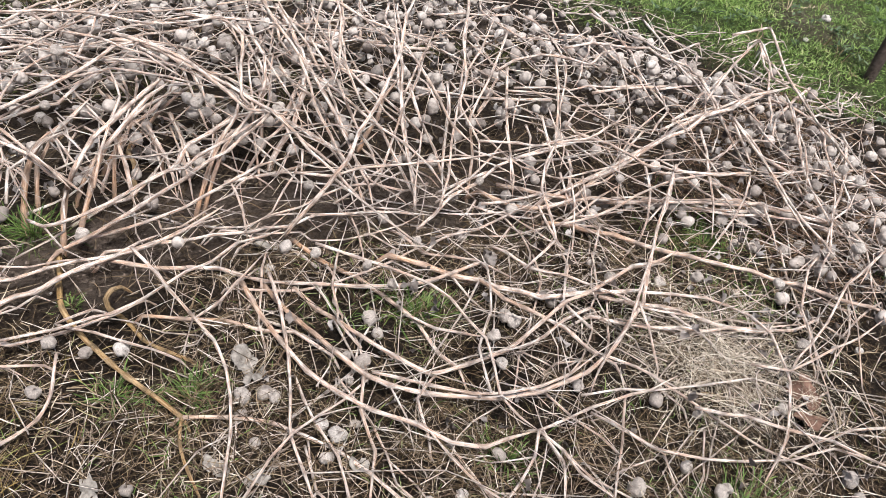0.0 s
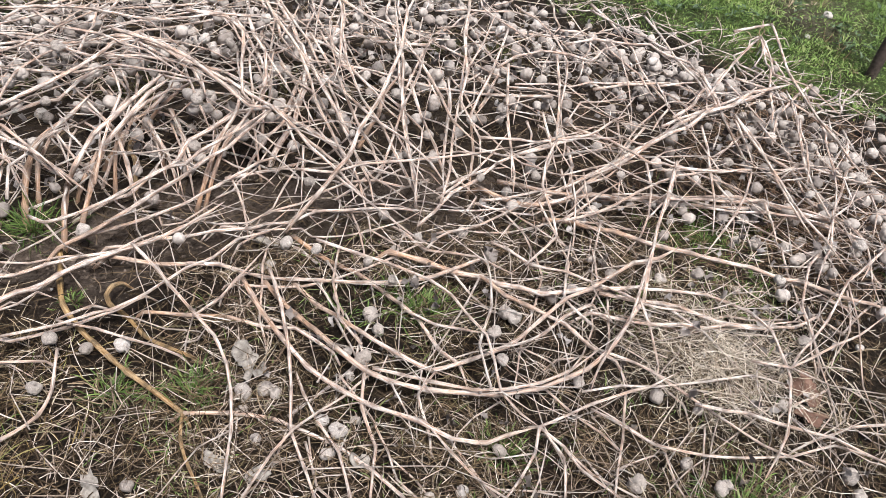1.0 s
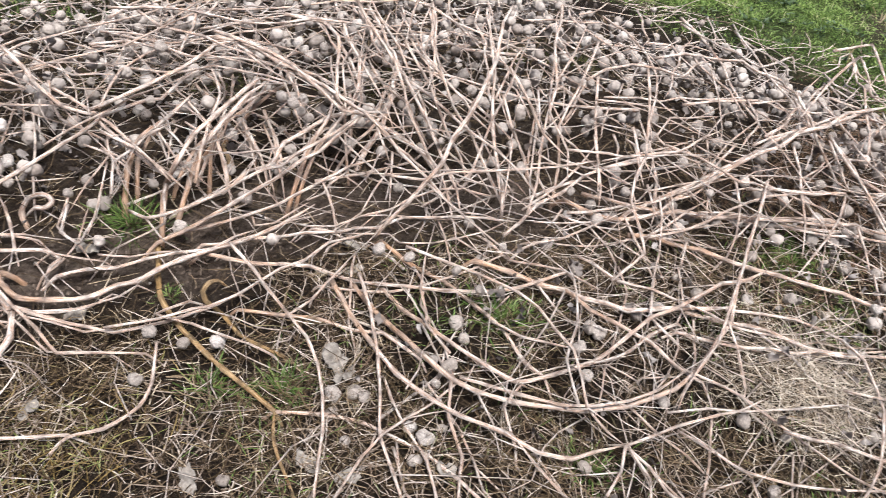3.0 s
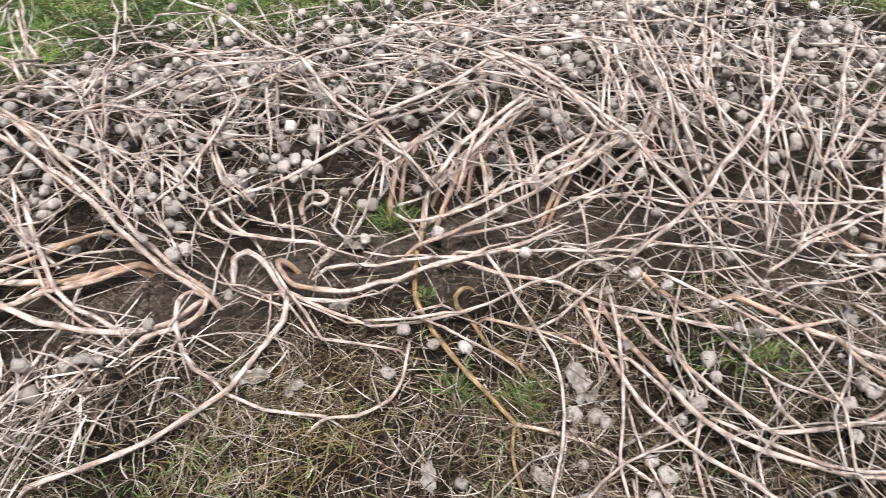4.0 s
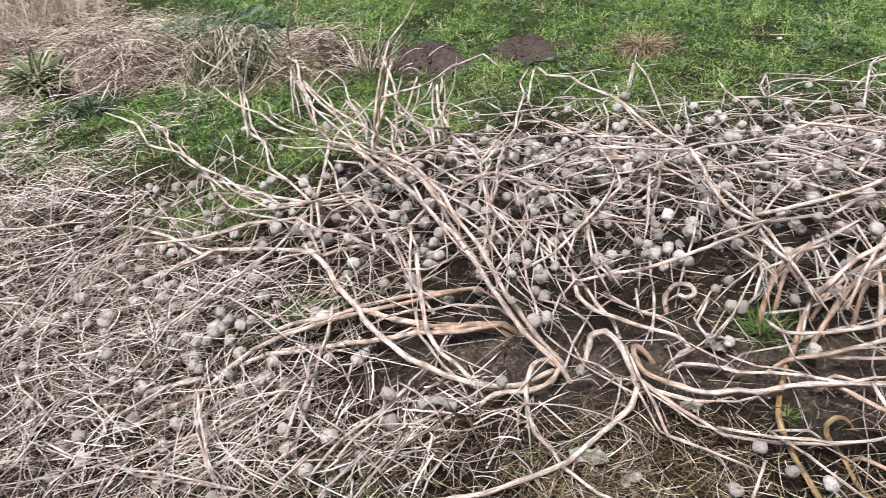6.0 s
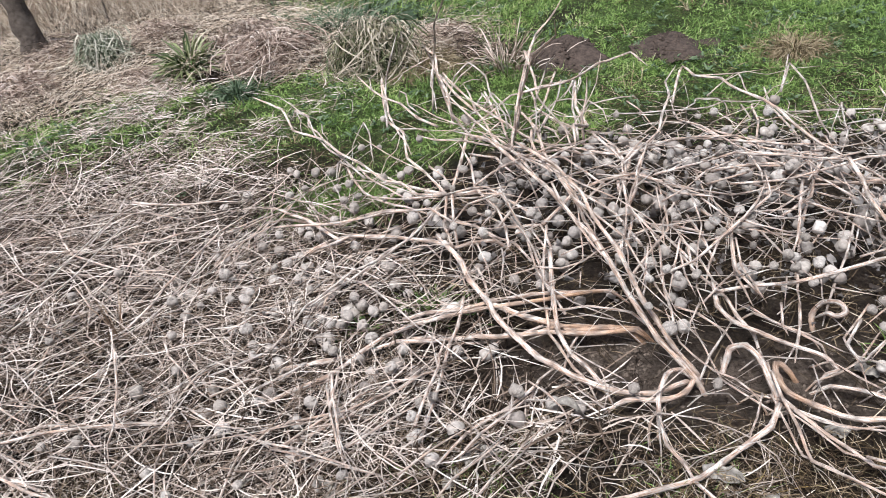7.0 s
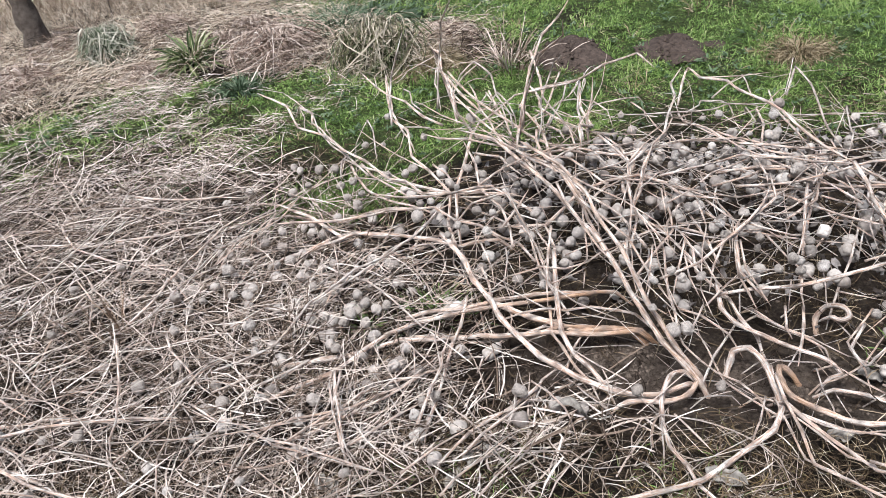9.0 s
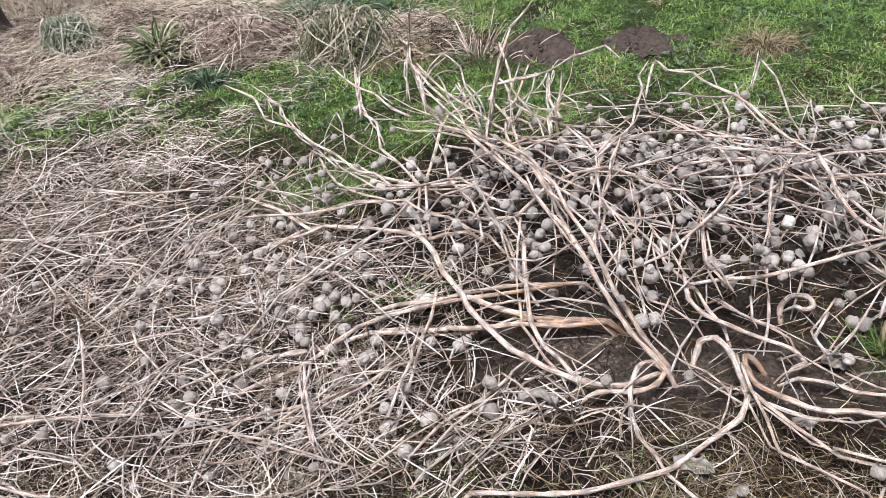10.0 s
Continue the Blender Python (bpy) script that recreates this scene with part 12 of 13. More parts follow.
# ---- things behind the bed ----
def mound(x, y, wide, deep, high, seed, label):
    r = np.random.default_rng(seed)
    n = 46
    u, v = np.meshgrid(np.linspace(-1, 1, n), np.linspace(-1, 1, n), indexing="ij")
    d = np.hypot(u, v) * (1 + 0.13 * np.sin(3 * np.arctan2(v, u) + seed) + 0.07 * np.sin(7 * np.arctan2(v, u) + 2 * seed))
    z = high * np.clip(1 - d ** 2, -0.25, 1) ** 1.0
    z = np.where(d < 1.05, z + high * 0.035 * r.normal(size=u.shape) * np.clip(1.1 - d, 0, 1), z - 0.03)
    V = np.stack([u * wide, v * deep, z], -1).reshape(-1, 3)
    i, j = np.meshgrid(np.arange(n - 1), np.arange(n - 1), indexing="ij")
    F = np.stack([i * n + j, (i + 1) * n + j, (i + 1) * n + j + 1, i * n + j + 1], -1).reshape(-1, 4)
    ob = new("molehill", make_mesh("molehill", V, F, MOLE_EARTH, True))
    ob.location = (x, y, float(ground_z(x, y)) - 0.005)
    return tagged(ob, label, "molehill", "molehills")


mound(0.77, 3.92, 0.20, 0.25, 0.08, 1, "dark brown crumbly molehill in the lawn")
mound(1.24, 3.79, 0.17, 0.20, 0.05, 2, "low dark brown molehill in the lawn")
mound(1.47, 3.82, 0.07, 0.08, 0.02, 3, "small flat patch of bare earth in the lawn")


def clods(name, label, spots, size, material, seed):
    """Crumbs of earth, joined."""
    r = np.random.default_rng(seed)
    base = np.array([(1, 0, 0), (-1, 0, 0), (0, 1, 0), (0, -1, 0), (0, 0, 1), (0, 0, -1)], float)
    tri = np.array([(0, 2, 4), (2, 1, 4), (1, 3, 4), (3, 0, 4), (2, 0, 5), (1, 2, 5), (3, 1, 5), (0, 3, 5)])
    n = len(spots)
    s = size * r.uniform(0.4, 1.4, n)
    V = spots[:, None] + base[None] * s[:, None, None] * r.uniform(0.6, 1.3, (n, 6, 1))
    F = (tri[None] + np.arange(n)[:, None, None] * 6).reshape(-1, 3)
    ob = new(name, make_mesh(name, V.reshape(-1, 3), F, material, False))
    return tagged(ob, label, "soil crumbs", kind="stuff")


cr = np.random.default_rng(171)
c1 = np.stack([0.77 + cr.normal(size=260) * 0.11, 3.92 + cr.normal(size=260) * 0.14, np.zeros(260)], -1)
c2 = np.stack([1.24 + cr.normal(size=200) * 0.10, 3.79 + cr.normal(size=200) * 0.12, np.zeros(200)], -1)
c1[:, 2] = 0.08 * np.clip(1 - ((c1[:, 0] - 0.77) / 0.19) ** 2 - ((c1[:, 1] - 3.92) / 0.25) ** 2, 0, 1)
c2[:, 2] = 0.05 * np.clip(1 - ((c2[:, 0] - 1.24) / 0.17) ** 2 - ((c2[:, 1] - 3.79) / 0.20) ** 2, 0, 1)
c1[:, 2] += ground_z(c1[:, 0], c1[:, 1]) - 0.004
c2[:, 2] += ground_z(c2[:, 0], c2[:, 1]) - 0.004
clods("molehill_crumbs", "loose crumbs of dark earth on the molehills", np.concatenate([c1, c2]), 0.009, MOLE_EARTH, 172)
bed_spots = scatter(30000, 0.0, 2.6, 0.3, 1.9, lambda x, y: zones(x, y)[0] ** 2 * np.clip(0.4 + 0.9 * wave(x * 5, y * 5, 49), 0.08, 1), 173)
clods("bed_crumbs", "small soil crumbs on the bare bed", np.column_stack([bed_spots, ground_z(bed_spots[:, 0], bed_spots[:, 1])]), 0.005, BED_EARTH, 174)
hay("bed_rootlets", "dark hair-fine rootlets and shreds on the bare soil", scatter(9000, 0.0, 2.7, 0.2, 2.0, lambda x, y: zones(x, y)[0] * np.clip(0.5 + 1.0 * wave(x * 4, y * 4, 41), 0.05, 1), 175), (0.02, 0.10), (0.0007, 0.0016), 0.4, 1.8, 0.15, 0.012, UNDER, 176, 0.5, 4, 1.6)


def tree_trunk(x, y):
    """Only the foot of this tree comes into view; its bare limbs go on above."""
    thing = new("tree")
    thing.location = (x, y, 0)
    tagged(thing, "grey-brown tree trunk flaring at its foot in dead grass", "tree")
    pts, rad = jointed([(0, 0, -0.05), (0.0, 0, 0.08), (-0.02, 0, 0.4), (-0.04, 0.02, 1.0), (-0.03, 0.03, 1.9), (0.02, 0.05, 2.8)], 0.068, 0.045, 0.03, 0.06, 5, 0.5)
    rad = rad * (1 + 0.55 * np.exp(-np.clip(pts[:, 2] + 0.05, 0, 9) / 0.12))
    part("trunk", tube_mesh("trunk", [(pts, rad, 0.5, 0.5, 14)], TRUNK_BARK), thing)
    for k, (dx, dy, z) in enumerate(((0.9, 0.2, 1.9), (-0.8, 0.3, 2.2), (0.2, -0.7, 2.5))):
        lp, lr = jointed([(-0.03, 0.03, z - 0.1), (dx * 0.4, dy * 0.4, z + 0.4), (dx, dy, z + 1.1), (dx * 1.2, dy * 1.3, z + 1.8)], 0.035, 0.008, 0.05, 0.1, k, 0.5)
        part("limb", tube_mesh("limb", [(lp, lr, 0.5, 0.5, 8)], TRUNK_BARK), thing)


tree_trunk(-2.33, 5.14)


def sapling(x, y, lean, high, seed):
    r = np.random.default_rng(seed)
    nodes = [(0, 0, 0)]
    for k in range(5):
        nodes.append((nodes[-1][0] + lean * high / 5 + r.normal() * 0.02, nodes[-1][1] + r.normal() * 0.02, nodes[-1][2] + high / 5))
    pts, rad = jointed(nodes, 0.006, 0.003, 0.1, 0.05, seed)
    ob = new("bare_sapling", tube_mesh("bare_sapling", [(pts, rad, 0.5, 0.5, 6)], TRUNK_BARK))
    ob.location = (x, y, 0)
    tagged(ob, "thin dark leafless sapling stem in dead grass", "sapling", "bare saplings")


for k, (x, y, lean, high) in enumerate([(-2.0, 5.6, 0.02, 0.9), (-2.75, 5.9, -0.1, 1.1), (-2.2, 6.2, 0.1, 1.2), (-1.5, 6.0, -0.5, 0.8), (-1.2, 6.1, -0.7, 0.9), (-1.75, 6.4, 0.0, 1.0)]):
    sapling(x, y, lean, high, 180 + k)


def stake(x, y):
    thing = new("wooden_stake")
    thing.location = (x, y, 0)
    tagged(thing, "dark brown weathered stake driven into the lawn", "stake")
    pts, rad = jointed([(0, 0, -0.1), (0.005, -0.01, 0.4), (0.0, -0.02, 0.9), (0.01, -0.02, 1.3)], 0.026, 0.022, 0.02, 0.05, 3, 0.4)
    part("shaft", tube_mesh("shaft", [(pts, rad, 0.5, 0.5, 10)], RUST), thing)


stake(4.06, -0.27)


def flat_leaf(name, x, y, z, size, turn, material, seed, label, category="leaf", curl=0.35, lobes=3):
    """A crumpled leaf: a lobed sheet with a thickness, curled and creased."""
    r = np.random.default_rng(seed)
    n, m = 28, 7
    th = np.linspace(0, 2 * math.pi, n, endpoint=False)
    out = size * (0.75 + 0.22 * np.cos(lobes * th + seed) + 0.07 * r.normal(size=n))
    s = np.linspace(0, 1, m)
    X, Y = s[None] * (out * np.cos(th))[:, None], s[None] * (0.75 * out * np.sin(th))[:, None]
    Z = curl * size * (0.5 * np.sin(X / size * 3.3 + seed) * np.cos(Y / size * 4.1) + 0.25 * np.sin(Y / size * 9 + seed)) + 0.02 * size * r.normal(size=X.shape)
    Z += size * 0.3 * curl * s[None] ** 2
    top = np.stack([X, Y, Z], -1).reshape(-1, 3)
    V = np.concatenate([top, top - [0, 0, 0.0012]])
    i, j = np.meshgrid(np.arange(n), np.arange(m - 1), indexing="ij")
    i2 = (i + 1) % n
    F = np.stack([i * m + j, i * m + j + 1, i2 * m + j + 1, i2 * m + j], -1).reshape(-1, 4)
    rim = np.stack([np.arange(n) * m + m - 1, np.arange(n) * m + m - 1 + n * m, (np.arange(n) + 1) % n * m + m - 1 + n * m, (np.arange(n) + 1) % n * m + m - 1], -1)
    F = np.concatenate([F, F[:, ::-1] + n * m, rim])
    ob = new(name, make_mesh(name, V, F, material))
    ob.matrix_basis = pose(x, y, float(ground_z(x, y)) + z, r.normal() * 8, r.normal() * 8, turn)
    return tagged(ob, label, category)


flat_leaf("dead_leaf", 1.92, -0.43, 0.03, 0.065, 20, DEAD_LEAF, 1, "large reddish-brown rotting leaf under twigs")
flat_leaf("dead_leaf", 1.84, -0.47, 0.025, 0.045, 120, DEAD_LEAF, 2, "reddish-brown rotting leaf on dead grass")
for k, (x, y, s) in enumerate([(1.15, 0.71, 0.05), (0.90, 0.56, 0.036), (0.55, 1.18, 0.045), (1.13, 0.66, 0.04), (0.72, 0.72, 0.035), (0.93, 0.47, 0.03), (1.08, 0.33, 0.03), (-0.35, 1.33, 0.04), (0.02, 1.36, 0.045), (-0.05, 1.30, 0.035),
                               (1.02, 1.46, 0.04), (0.86, 1.28, 0.035), (2.68, 0.35, 0.05), (2.3, 1.3, 0.04), (2.9, 0.9, 0.05), (1.5, 0.95, 0.035), (1.42, 0.88, 0.03), (0.62, 1.10, 0.035)]):
    flat_leaf("crushed_husk", x, y, 0.02, s, k * 67 % 360, PALE_LEAF, 10 + k, "crushed pale skeleton husk lying flat on litter", "husk", 0.5, 2)


def curled_strip(x, y, z):
    """A bleached strip of leaf, doubled over."""
    s = np.linspace(0, 1, 22)
    mid = np.stack([-0.075 + 0.15 * s, 0.02 * np.sin(6 * s), 0.012 + 0.014 * np.abs(np.sin(5 * s))], -1)
    w = 0.012 * np.sin(math.pi * (0.12 + 0.8 * s))
    tip = np.stack([0 * s, np.cos(3 * s), np.sin(3 * s)], -1) * w[:, None]
    V = np.concatenate([mid - tip, mid + tip, mid - tip - [0, 0, 0.001], mid + tip - [0, 0, 0.001]])
    n = len(s)
    i = np.arange(n - 1)
    F = np.concatenate([np.stack([i, i + 1, n + i + 1, n + i], -1), np.stack([2 * n + i, 3 * n + i, 3 * n + i + 1, 2 * n + i + 1], -1),
                        np.stack([i, 2 * n + i, 2 * n + i + 1, i + 1], -1), np.stack([n + i, n + i + 1, 3 * n + i + 1, 3 * n + i], -1)])
    ob = new("leaf_strip", make_mesh("leaf_strip", V, F, PALE_LEAF))
    ob.matrix_basis = pose(x, y, z, 0, 0, -25)
    tagged(ob, "bleached white curled leaf strip on broken straw", "leaf")


curled_strip(0.28, 1.42, 0.03)


def stone(x, y, s, seed):
    bm = bmesh.new()
    bmesh.ops.create_icosphere(bm, subdivisions=2, radius=s)
    r = np.random.default_rng(seed)
    for v in bm.verts:
        v.co = Vector((v.co.x * 1.2, v.co.y, v.co.z * 0.7)) * (1 + 0.08 * r.normal())
    me = bpy.data.meshes.new("stone")
    bm.to_mesh(me)
    bm.free()
    me.materials.append(STONE)
    me.polygons.foreach_set("use_smooth", np.ones(len(me.polygons), bool))
    ob = new("stone", me)
    ob.location = (x, y, float(ground_z(x, y)) + s * 0.4)
    tagged(ob, "small pale grey stone lying on bare sandy ground", "stone", "stones")


for k, (x, y, s) in enumerate([(4.57, 0.02, 0.026), (4.85, 0.2, 0.015), (4.25, 0.05, 0.014), (2.35, 3.3, 0.012), (1.05, 1.25, 0.004)]):
    stone(x, y, s, 190 + k)

# ---- seed pods ----
def pod_mesh(name, seed, ribs=14, squash=1.0, fine=True):
    """A papery husk: a round lantern with raised ribs, dimples between them and a drawn-in mouth."""
    r = np.random.default_rng(seed)
    nu, nv = (42, 14) if fine else (24, 9)
    ribs = ribs if fine else 8
    th = np.linspace(0, 2 * math.pi, nu, endpoint=False)
    ph = np.linspace(0.0, math.pi, nv)
    T, Ph = np.meshgrid(th, ph, indexing="ij")
    rib = 1 + 0.06 * np.abs(np.cos(ribs * T / 2)) ** 3 * np.sin(Ph)
    lobes = 5 if seed % 3 else 4
    box = 1 + 0.09 * (np.abs(np.cos(lobes * T / 2 + seed)) - 0.6) * np.sin(Ph) + 0.05 * np.cos(3 * Ph + seed)
    dent = 1 + 0.08 * np.sin(2 * T + seed) * np.sin(Ph) + 0.06 * np.sin(3 * T + 2 * Ph + seed * 2) * np.sin(Ph) + 0.034 * r.normal(size=T.shape) * np.sin(Ph)
    rad = 0.0195 * rib * dent * box
    z = -np.cos(Ph) * rad * squash + np.where(Ph < 0.35, 0.005 * (0.35 - Ph) / 0.35, 0) - np.where(Ph > 2.8, 0.004, 0)
    V = np.stack([rad * np.sin(Ph) * np.cos(T), rad * np.sin(Ph) * np.sin(T), z + 0.0205 * squash], -1).reshape(-1, 3)
    i, j = np.meshgrid(np.arange(nu), np.arange(nv - 1), indexing="ij")
    i2 = (i + 1) % nu
    F = np.stack([i * nv + j, i2 * nv + j, i2 * nv + j + 1, i * nv + j + 1], -1).reshape(-1, 4)
    me = bpy.data.meshes.new(name)
    me.from_pydata(V.tolist(), [], F.tolist())
    me.polygons.foreach_set("use_smooth", np.ones(len(F), bool))
    uv = np.stack([np.stack([i / nu, j / nv], -1), np.stack([(i + 1) / nu, j / nv], -1), np.stack([(i + 1) / nu, (j + 1) / nv], -1), np.stack([i / nu, (j + 1) / nv], -1)], 2).reshape(-1, 2)
    me.uv_layers.new(name="UVMap").data.foreach_set("uv", uv.astype(np.float32).ravel())
    me.materials.append(HUSK)
    return me


def pod_model(k):
    thing = new("seed_pod")
    tagged(thing, "round grey-beige papery seed pod with ribs", "seed pod", "dry seed pods")
    part("husk", pod_mesh("husk", k + 1, 14, (1.0, 0.92, 1.06, 0.88)[k % 4]), thing)
    pts, rad = jointed([(0, 0, 0.038), (0.003, 0.001, 0.048), (0.009, 0.004, 0.056)], 0.0016, 0.001, step=0.006, seed=k)
    part("pod_stem", tube_mesh("pod_stem", [(pts, rad, 0.6, 1.0, 5)], TWIG), thing)
    return thing


POD_PLACES = []
POD_PLACES += [(0.81, 1.00, 0.02), (1.24, 1.33, 0.02), (1.44, 0.58, 0.02), (1.43, 0.53, 0.02), (1.67, 0.30, 0.02), (1.60, 0.28, 0.02), (1.53, 0.23, 0.02), (1.68, 0.28, 0.02), (1.58, 0.05, 0.02), (1.80, 0.24, 0.02), (1.65, -0.13, 0.02), (1.68, -0.23, 0.02), (1.83, -0.40, 0.02), (2.08, 0.02, 0.02), (1.53, -0.24, 0.02), (1.50, -0.33, 0.02), (1.52, -0.35, 0.02), (1.41, -0.19, 0.02), (1.72, -0.57, 0.02), (1.68, -0.61, 0.02), (2.43, -0.16, 0.02), (2.41, -0.11, 0.02), (1.31, 0.53, 0.02), (1.33, 0.51, 0.02), (1.26, 0.50, 0.02), (1.08, 0.65, 0.02), (1.10, 0.63, 0.02), (1.12, 0.59, 0.02)]
POD_PLACES += [(1.05, 0.61, 0.02), (1.01, 0.54, 0.02), (1.11, 0.46, 0.02), (1.12, 0.42, 0.02), (1.16, 0.40, 0.02), (1.28, 0.11, 0.02), (0.92, 1.08, 0.02), (0.96, 1.00, 0.02), (1.00, 0.94, 0.02), (0.76, 0.66, 0.02), (0.93, 0.49, 0.02), (1.05, 0.39, 0.02), (1.58, 1.51, 0.02), (1.57, 1.44, 0.02), (1.73, 1.52, 0.02), (1.75, 1.48, 0.02), (1.78, 0.64, 0.02), (1.69, 0.67, 0.02), (2.02, 0.21, 0.02), (2.00, 0.13, 0.02), (2.18, -0.18, 0.02), (1.85, 0.45, 0.02), (2.10, -0.41, 0.02), (2.18, -0.53, 0.02), (1.16, 0.11, 0.02), (1.10, 0.17, 0.02)]
POD_PLACES += [(1.51, 0.54, 0.11), (1.50, 0.61, 0.14), (1.35, 0.66, 0.25), (1.36, 0.75, 0.21), (1.69, 0.96, 0.11), (2.25, 0.26, 0.18), (2.55, 0.02, 0.19), (2.95, 0.14, 0.12), (1.97, 0.42, 0.24), (2.53, 1.00, 0.11), (2.31, 1.19, 0.17), (2.18, 1.11, 0.19), (1.72, 1.42, 0.18), (1.73, 1.36, 0.21), (1.48, 1.16, 0.24), (1.33, 1.53, 0.28), (1.48, 1.65, 0.15), (1.55, 1.65, 0.22), (1.67, 1.53, 0.23), (2.04, 1.74, 0.15), (2.19, 1.91, 0.09), (1.85, 1.50, 0.28), (1.98, 1.71, 0.15), (2.00, 1.62, 0.15), (1.91, 1.46, 0.27), (1.86, 1.88, 0.21), (1.97, 1.93, 0.18), (1.86, 1.75, 0.24)]
POD_PLACES += [(2.09, 1.96, 0.10), (1.78, 1.97, 0.23), (1.94, 2.04, 0.16), (1.74, 2.13, 0.11), (1.54, 1.90, 0.22), (1.53, 1.75, 0.28), (2.60, -0.38, 0.13), (2.34, -0.42, 0.22), (2.82, -0.36, 0.15), (2.73, -0.20, 0.24), (2.80, -0.13, 0.23), (2.65, -0.33, 0.13), (2.42, -0.25, 0.26), (1.92, -0.09, 0.22), (2.01, -0.26, 0.23), (2.82, 0.33, 0.25), (3.10, 0.31, 0.18), (2.78, 0.02, 0.24), (2.62, -0.29, 0.27), (2.49, 0.75, 0.11), (1.84, 0.51, 0.26), (1.95, 0.73, 0.17), (1.87, 0.96, 0.19), (2.99, 0.62, 0.12), (2.46, 0.55, 0.23), (2.84, 0.99, 0.15), (2.97, 0.68, 0.26), (3.42, 0.74, 0.15)]
POD_PLACES += [(3.18, 0.56, 0.20)]
POD_PLACES += [(-0.55, 2.91, 0.07), (-0.50, 2.88, 0.07), (-0.43, 2.85, 0.07), (-0.38, 2.82, 0.07), (-0.35, 2.72, 0.07), (-0.30, 2.70, 0.07), (-0.47, 2.73, 0.07), (-0.32, 2.58, 0.07), (-0.29, 2.55, 0.07), (-0.26, 2.61, 0.07), (-0.52, 2.68, 0.07), (-0.35, 2.45, 0.07), (-0.55, 2.42, 0.07), (-0.85, 2.10, 0.07), (-0.79, 2.04, 0.07), (-0.76, 2.09, 0.07), (-0.73, 2.12, 0.07), (-0.66, 2.08, 0.07), (-0.62, 2.05, 0.07), (-0.59, 2.08, 0.07), (-0.62, 2.01, 0.07), (-0.70, 2.20, 0.07), (-0.47, 2.13, 0.07), (-0.53, 2.21, 0.07), (-0.45, 2.19, 0.07), (-0.40, 2.06, 0.07), (-0.36, 2.04, 0.07), (-0.39, 2.01, 0.07)]
POD_PLACES += [(-0.30, 2.08, 0.07), (-0.26, 1.99, 0.07), (-0.24, 1.93, 0.07), (-0.19, 1.93, 0.07), (-0.42, 1.91, 0.07), (-0.37, 1.90, 0.07), (-0.31, 1.86, 0.07), (-0.28, 1.89, 0.07), (-0.25, 1.85, 0.07), (-0.22, 1.89, 0.07), (-0.36, 1.77, 0.07), (-0.32, 1.74, 0.07), (-0.59, 1.90, 0.07), (-0.57, 1.78, 0.07), (-0.79, 1.77, 0.07), (-0.85, 1.70, 0.07), (-0.82, 1.93, 0.07), (-1.20, 2.00, 0.07), (-1.08, 2.31, 0.07), (-1.07, 1.55, 0.07), (-0.97, 1.54, 0.07), (-0.54, 1.31, 0.07), (-0.66, 1.67, 0.07), (-0.61, 1.58, 0.07), (-0.71, 1.31, 0.07), (-0.39, 1.56, 0.07), (-0.12, 1.46, 0.07), (-0.09, 1.50, 0.07)]
POD_PLACES += [(-0.06, 1.52, 0.07), (-0.29, 1.29, 0.07), (0.13, 1.48, 0.07), (0.42, 1.46, 0.07), (-0.78, 1.39, 0.07), (-1.22, 1.59, 0.07), (-1.04, 1.36, 0.07), (-1.19, 1.46, 0.07), (-0.16, 1.64, 0.07), (0.63, 1.41, 0.07), (0.60, 1.65, 0.07), (0.56, 1.63, 0.07)]
POD_PLACES += [(-0.14, 3.05, 0.17), (-0.01, 2.71, 0.21), (-0.24, 2.87, 0.13), (-0.18, 2.87, 0.13), (-0.14, 2.41, 0.24), (-0.08, 2.39, 0.24), (-0.06, 2.49, 0.20), (-0.05, 2.05, 0.27), (-0.16, 2.47, 0.13), (-0.04, 2.15, 0.26), (-0.01, 2.40, 0.12), (0.07, 2.20, 0.28), (0.04, 2.34, 0.21), (0.06, 2.07, 0.21), (0.15, 2.67, 0.28), (0.12, 2.08, 0.25), (0.16, 2.05, 0.25), (0.20, 2.36, 0.10), (0.23, 2.32, 0.16), (0.25, 2.32, 0.11), (0.28, 2.41, 0.13), (0.17, 2.52, 0.13), (0.11, 2.33, 0.26), (0.25, 2.57, 0.12), (0.03, 2.15, 0.15), (0.13, 2.06, 0.19), (0.29, 2.00, 0.26), (0.84, 2.20, 0.28)]
POD_PLACES += [(0.77, 2.31, 0.23), (0.78, 2.46, 0.13), (0.59, 2.33, 0.20), (0.54, 2.30, 0.23), (1.04, 2.78, 0.10), (1.03, 2.55, 0.23), (1.06, 2.53, 0.16), (1.06, 2.41, 0.21), (1.19, 2.54, 0.22), (1.13, 2.33, 0.22), (1.32, 2.33, 0.19), (1.08, 2.15, 0.20), (1.09, 2.33, 0.13), (0.76, 2.05, 0.19), (0.71, 2.16, 0.12), (0.69, 2.00, 0.19), (0.78, 1.91, 0.20), (0.87, 1.86, 0.24), (0.99, 2.06, 0.17), (1.11, 2.16, 0.09), (0.96, 2.20, 0.20), (0.92, 2.28, 0.13), (0.57, 1.67, 0.24), (0.52, 1.62, 0.17), (0.54, 1.73, 0.17), (0.85, 1.61, 0.27)]
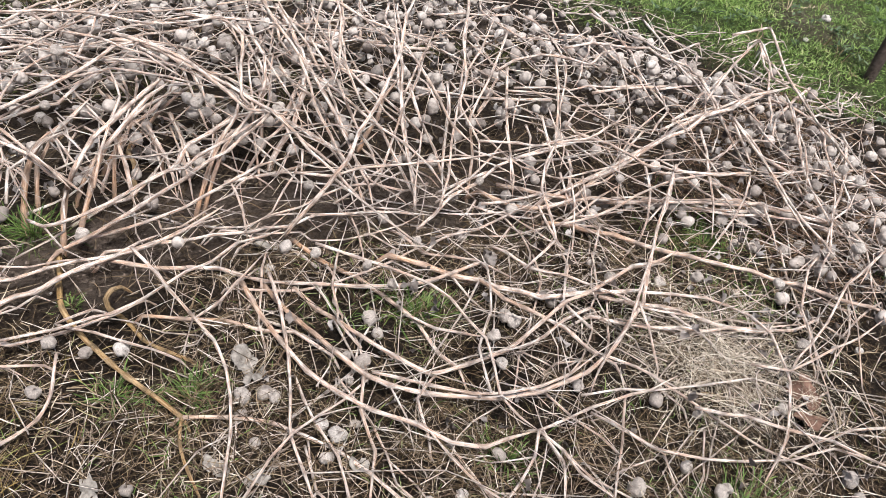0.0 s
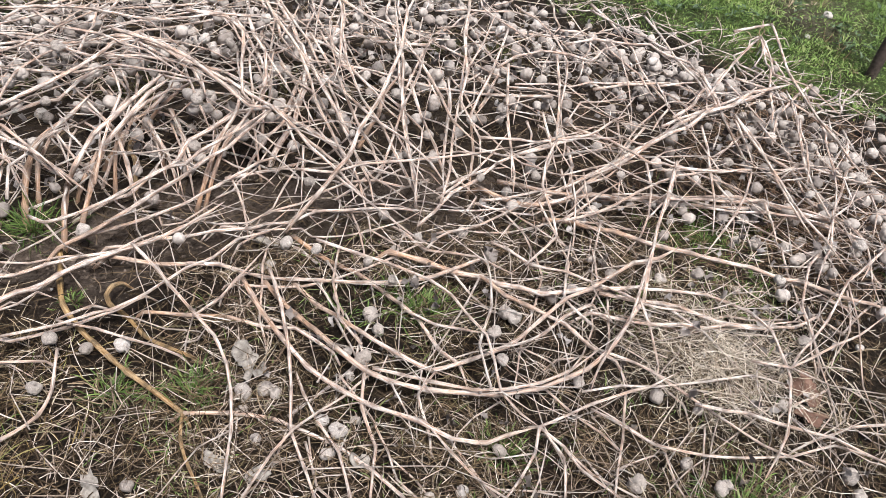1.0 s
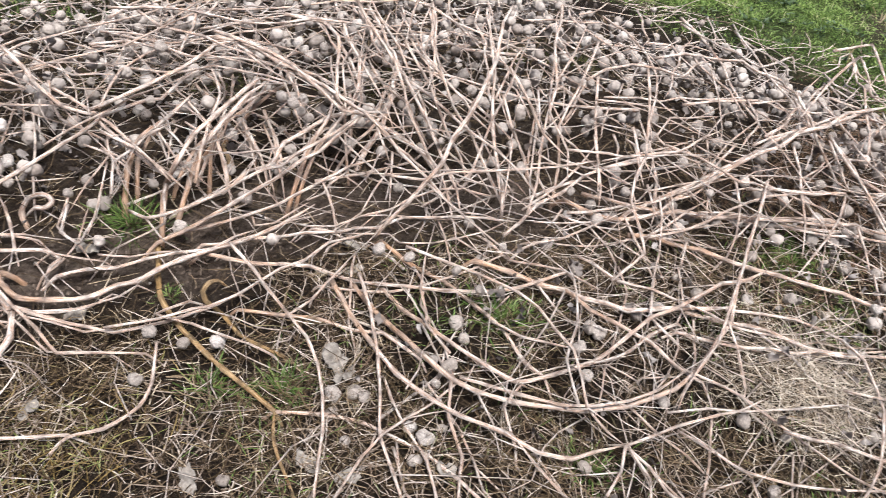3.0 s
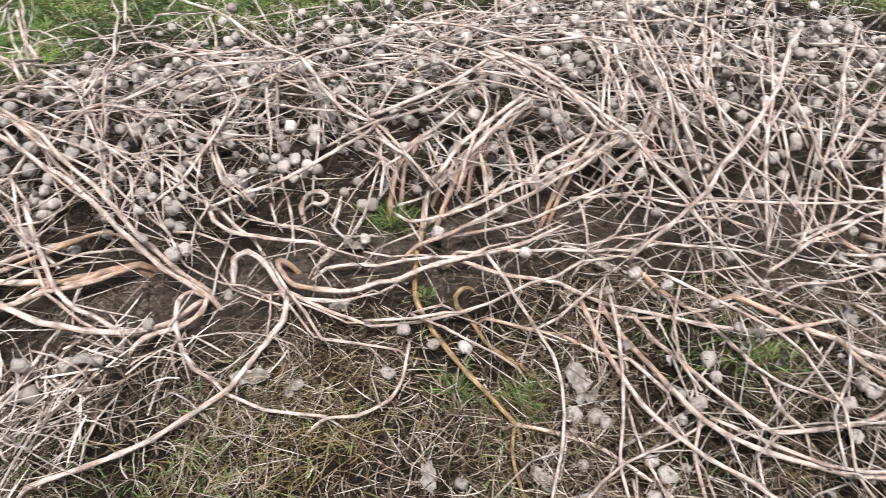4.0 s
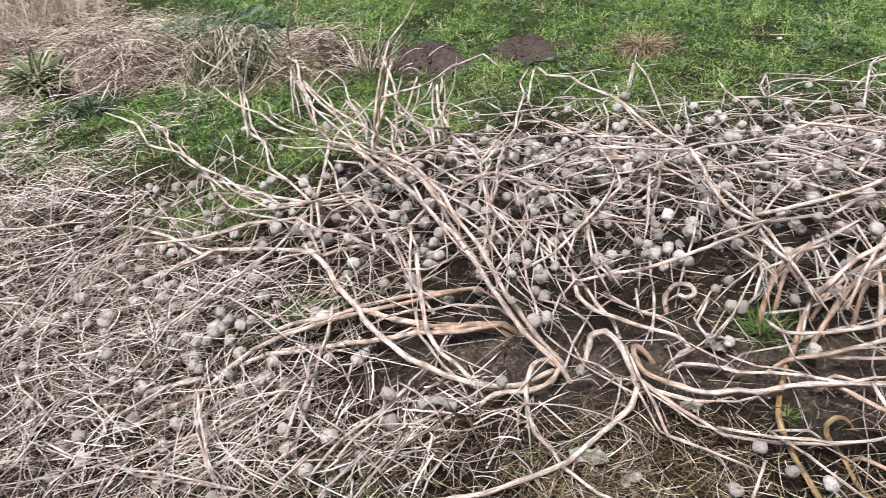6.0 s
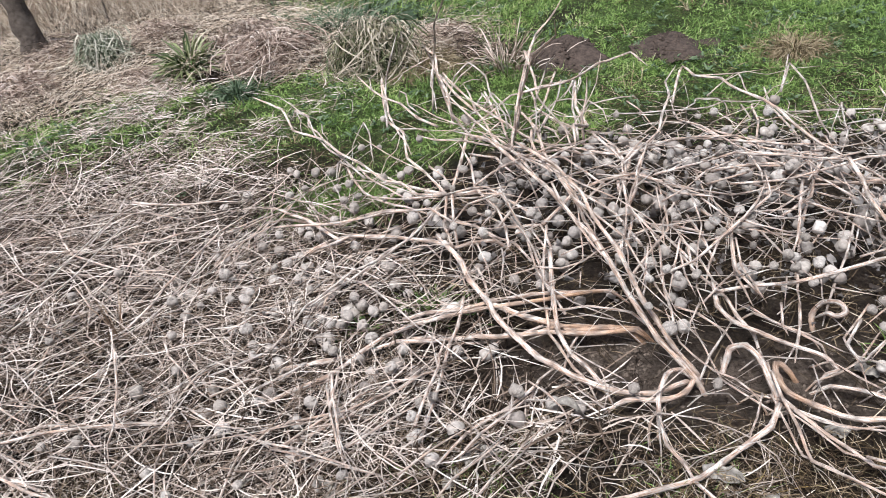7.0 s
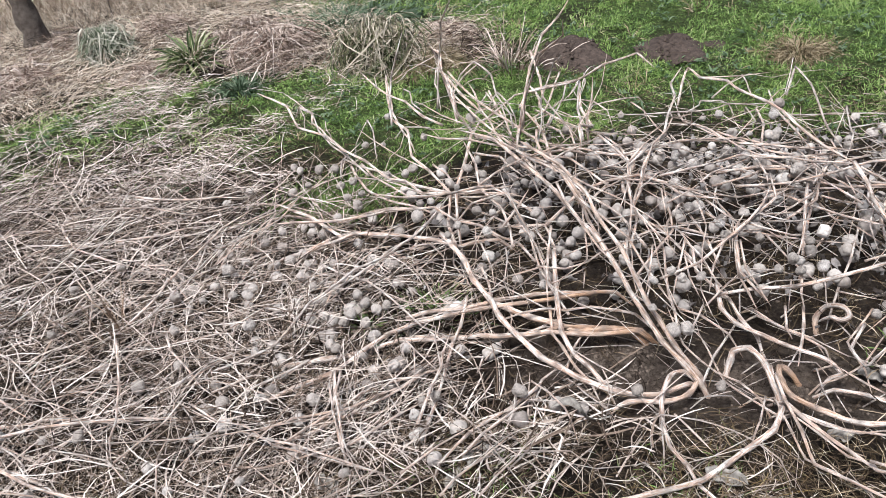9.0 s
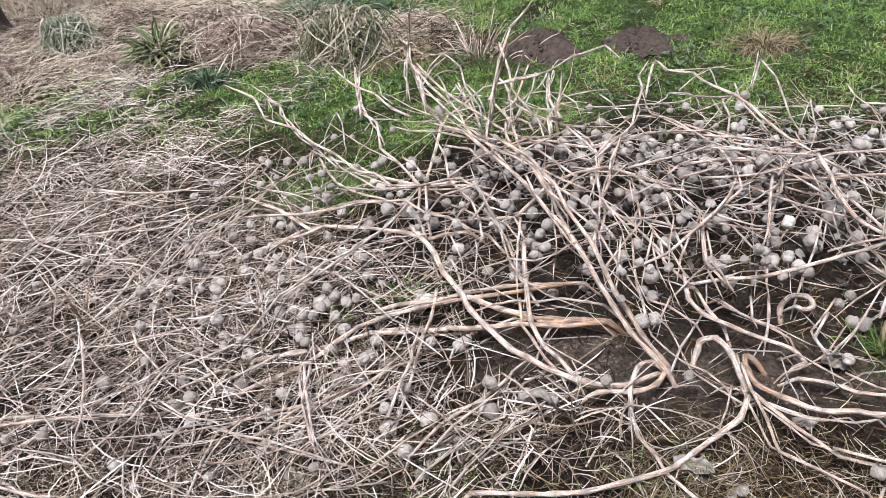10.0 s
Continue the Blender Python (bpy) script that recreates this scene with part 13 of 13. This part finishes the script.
POD_PLACES += [(2.02, 1.67, 0.17), (2.02, 1.62, 0.16), (1.96, 1.63, 0.16), (1.93, 1.53, 0.19), (2.12, 1.62, 0.11), (1.11, 2.20, 0.20), (1.05, 2.03, 0.27), (1.00, 2.27, 0.20), (0.91, 2.25, 0.24), (1.13, 2.37, 0.28), (0.82, 1.61, 0.26), (0.87, 1.64, 0.24), (0.84, 1.75, 0.25), (0.87, 1.58, 0.25), (0.96, 1.65, 0.14), (0.99, 1.46, 0.19), (1.00, 1.70, 0.16), (1.02, 1.85, 0.14), (0.79, 1.86, 0.20), (1.34, 1.80, 0.15), (1.33, 1.83, 0.21), (1.23, 1.87, 0.21), (1.25, 1.93, 0.11), (1.63, 1.99, 0.18), (1.55, 2.27, 0.17), (1.81, 2.14, 0.23), (2.54, 2.43, 0.11), (0.68, 2.05, 0.12)]
POD_PLACES += [(0.69, 1.97, 0.19), (0.62, 1.74, 0.17), (0.65, 1.65, 0.22), (2.36, 1.17, 0.16), (2.28, 1.12, 0.13), (1.59, 1.28, 0.28), (1.80, 1.41, 0.14), (1.59, 1.26, 0.12)]


def pods():
    models = [pod_model(k) for k in range(8)]
    r = np.random.default_rng(41)
    spots = list(POD_PLACES)
    extra = scatter(160, 0.3, 3.4, -0.3, 3.0, in_heap, 42)
    spots += [(x, y, float(ground_z(x, y)) + r.uniform(0.0, 0.2)) for x, y in extra[:max(0, 298 - len(spots))]]
    for k, (x, y, z) in enumerate(spots):
        s = r.uniform(0.70, 1.04) * (0.9 if z > 0.1 else 1.0)
        m = pose(x, y, max(z, float(ground_z(x, y)) - 0.003), r.normal() * 40, r.normal() * 40, r.uniform(0, 360)) @ Matrix.Diagonal((s, s, s, 1))
        if k < len(models):
            models[k].matrix_basis = m
        else:
            copy_thing(models[k % len(models)], m)


pods()


def more_pods(count, seed, box, shape, rise, base=0.018):
    """The pods deep in the heap, too many to count, joined."""
    r = np.random.default_rng(seed)
    spots = scatter(count * 6, *box, shape, seed + 1)[:count]
    V, F, off = [], [], 0
    shapes = []
    for k in range(4):
        me = pod_mesh("husk_shape", 30 + k, fine=False)
        co = np.empty(len(me.vertices) * 3, np.float32)
        me.vertices.foreach_get("co", co)
        fv = np.empty(len(me.loops), np.int32)
        me.loops.foreach_get("vertex_index", fv)
        shapes.append((co.reshape(-1, 3), fv.reshape(-1, 4)))
        bpy.data.meshes.remove(me)
    for k, (x, y) in enumerate(spots):
        co, fc = shapes[k % 4]
        m = np.array(Euler(r.normal(size=3) * 1.2).to_matrix())
        V.append((co - [0, 0, 0.0205]) @ m.T * r.uniform(0.75, 1.1) + [x, y, float(ground_z(x, y)) + base + rise * r.random() * heap_top(x, y)])
        F.append(fc + off)
        off += len(co)
    return np.concatenate(V), np.concatenate(F)


stuff("pods_in_heap", more_pods(820, 201, (0.2, 3.6, -0.7, 3.1), lambda x, y: in_heap(x, y) * np.clip(line_distance(x, y, BED) / 0.5, 0, 1), 0.25), HUSK_FAR, "many grey-beige papery pods deep in the heap", "seed pods")

stuff("pods_in_straw", more_pods(110, 203, (-1.5, 0.5, 1.3, 3.1), lambda x, y: np.exp(-((x + 0.30) / 0.55) ** 2 - ((y - 2.15) / 0.6) ** 2) * np.clip(line_distance(x, y, BED) / 0.4, 0, 1) * np.clip(0.75 + 0.8 * wave(x * 5, y * 5, 33), 0.2, 1) * (1 - 0.8 * mossy_here(x, y)), 0.05, 0.026), HUSK_FAR, "grey-beige papery pods sunk in matted straw", "seed pods")
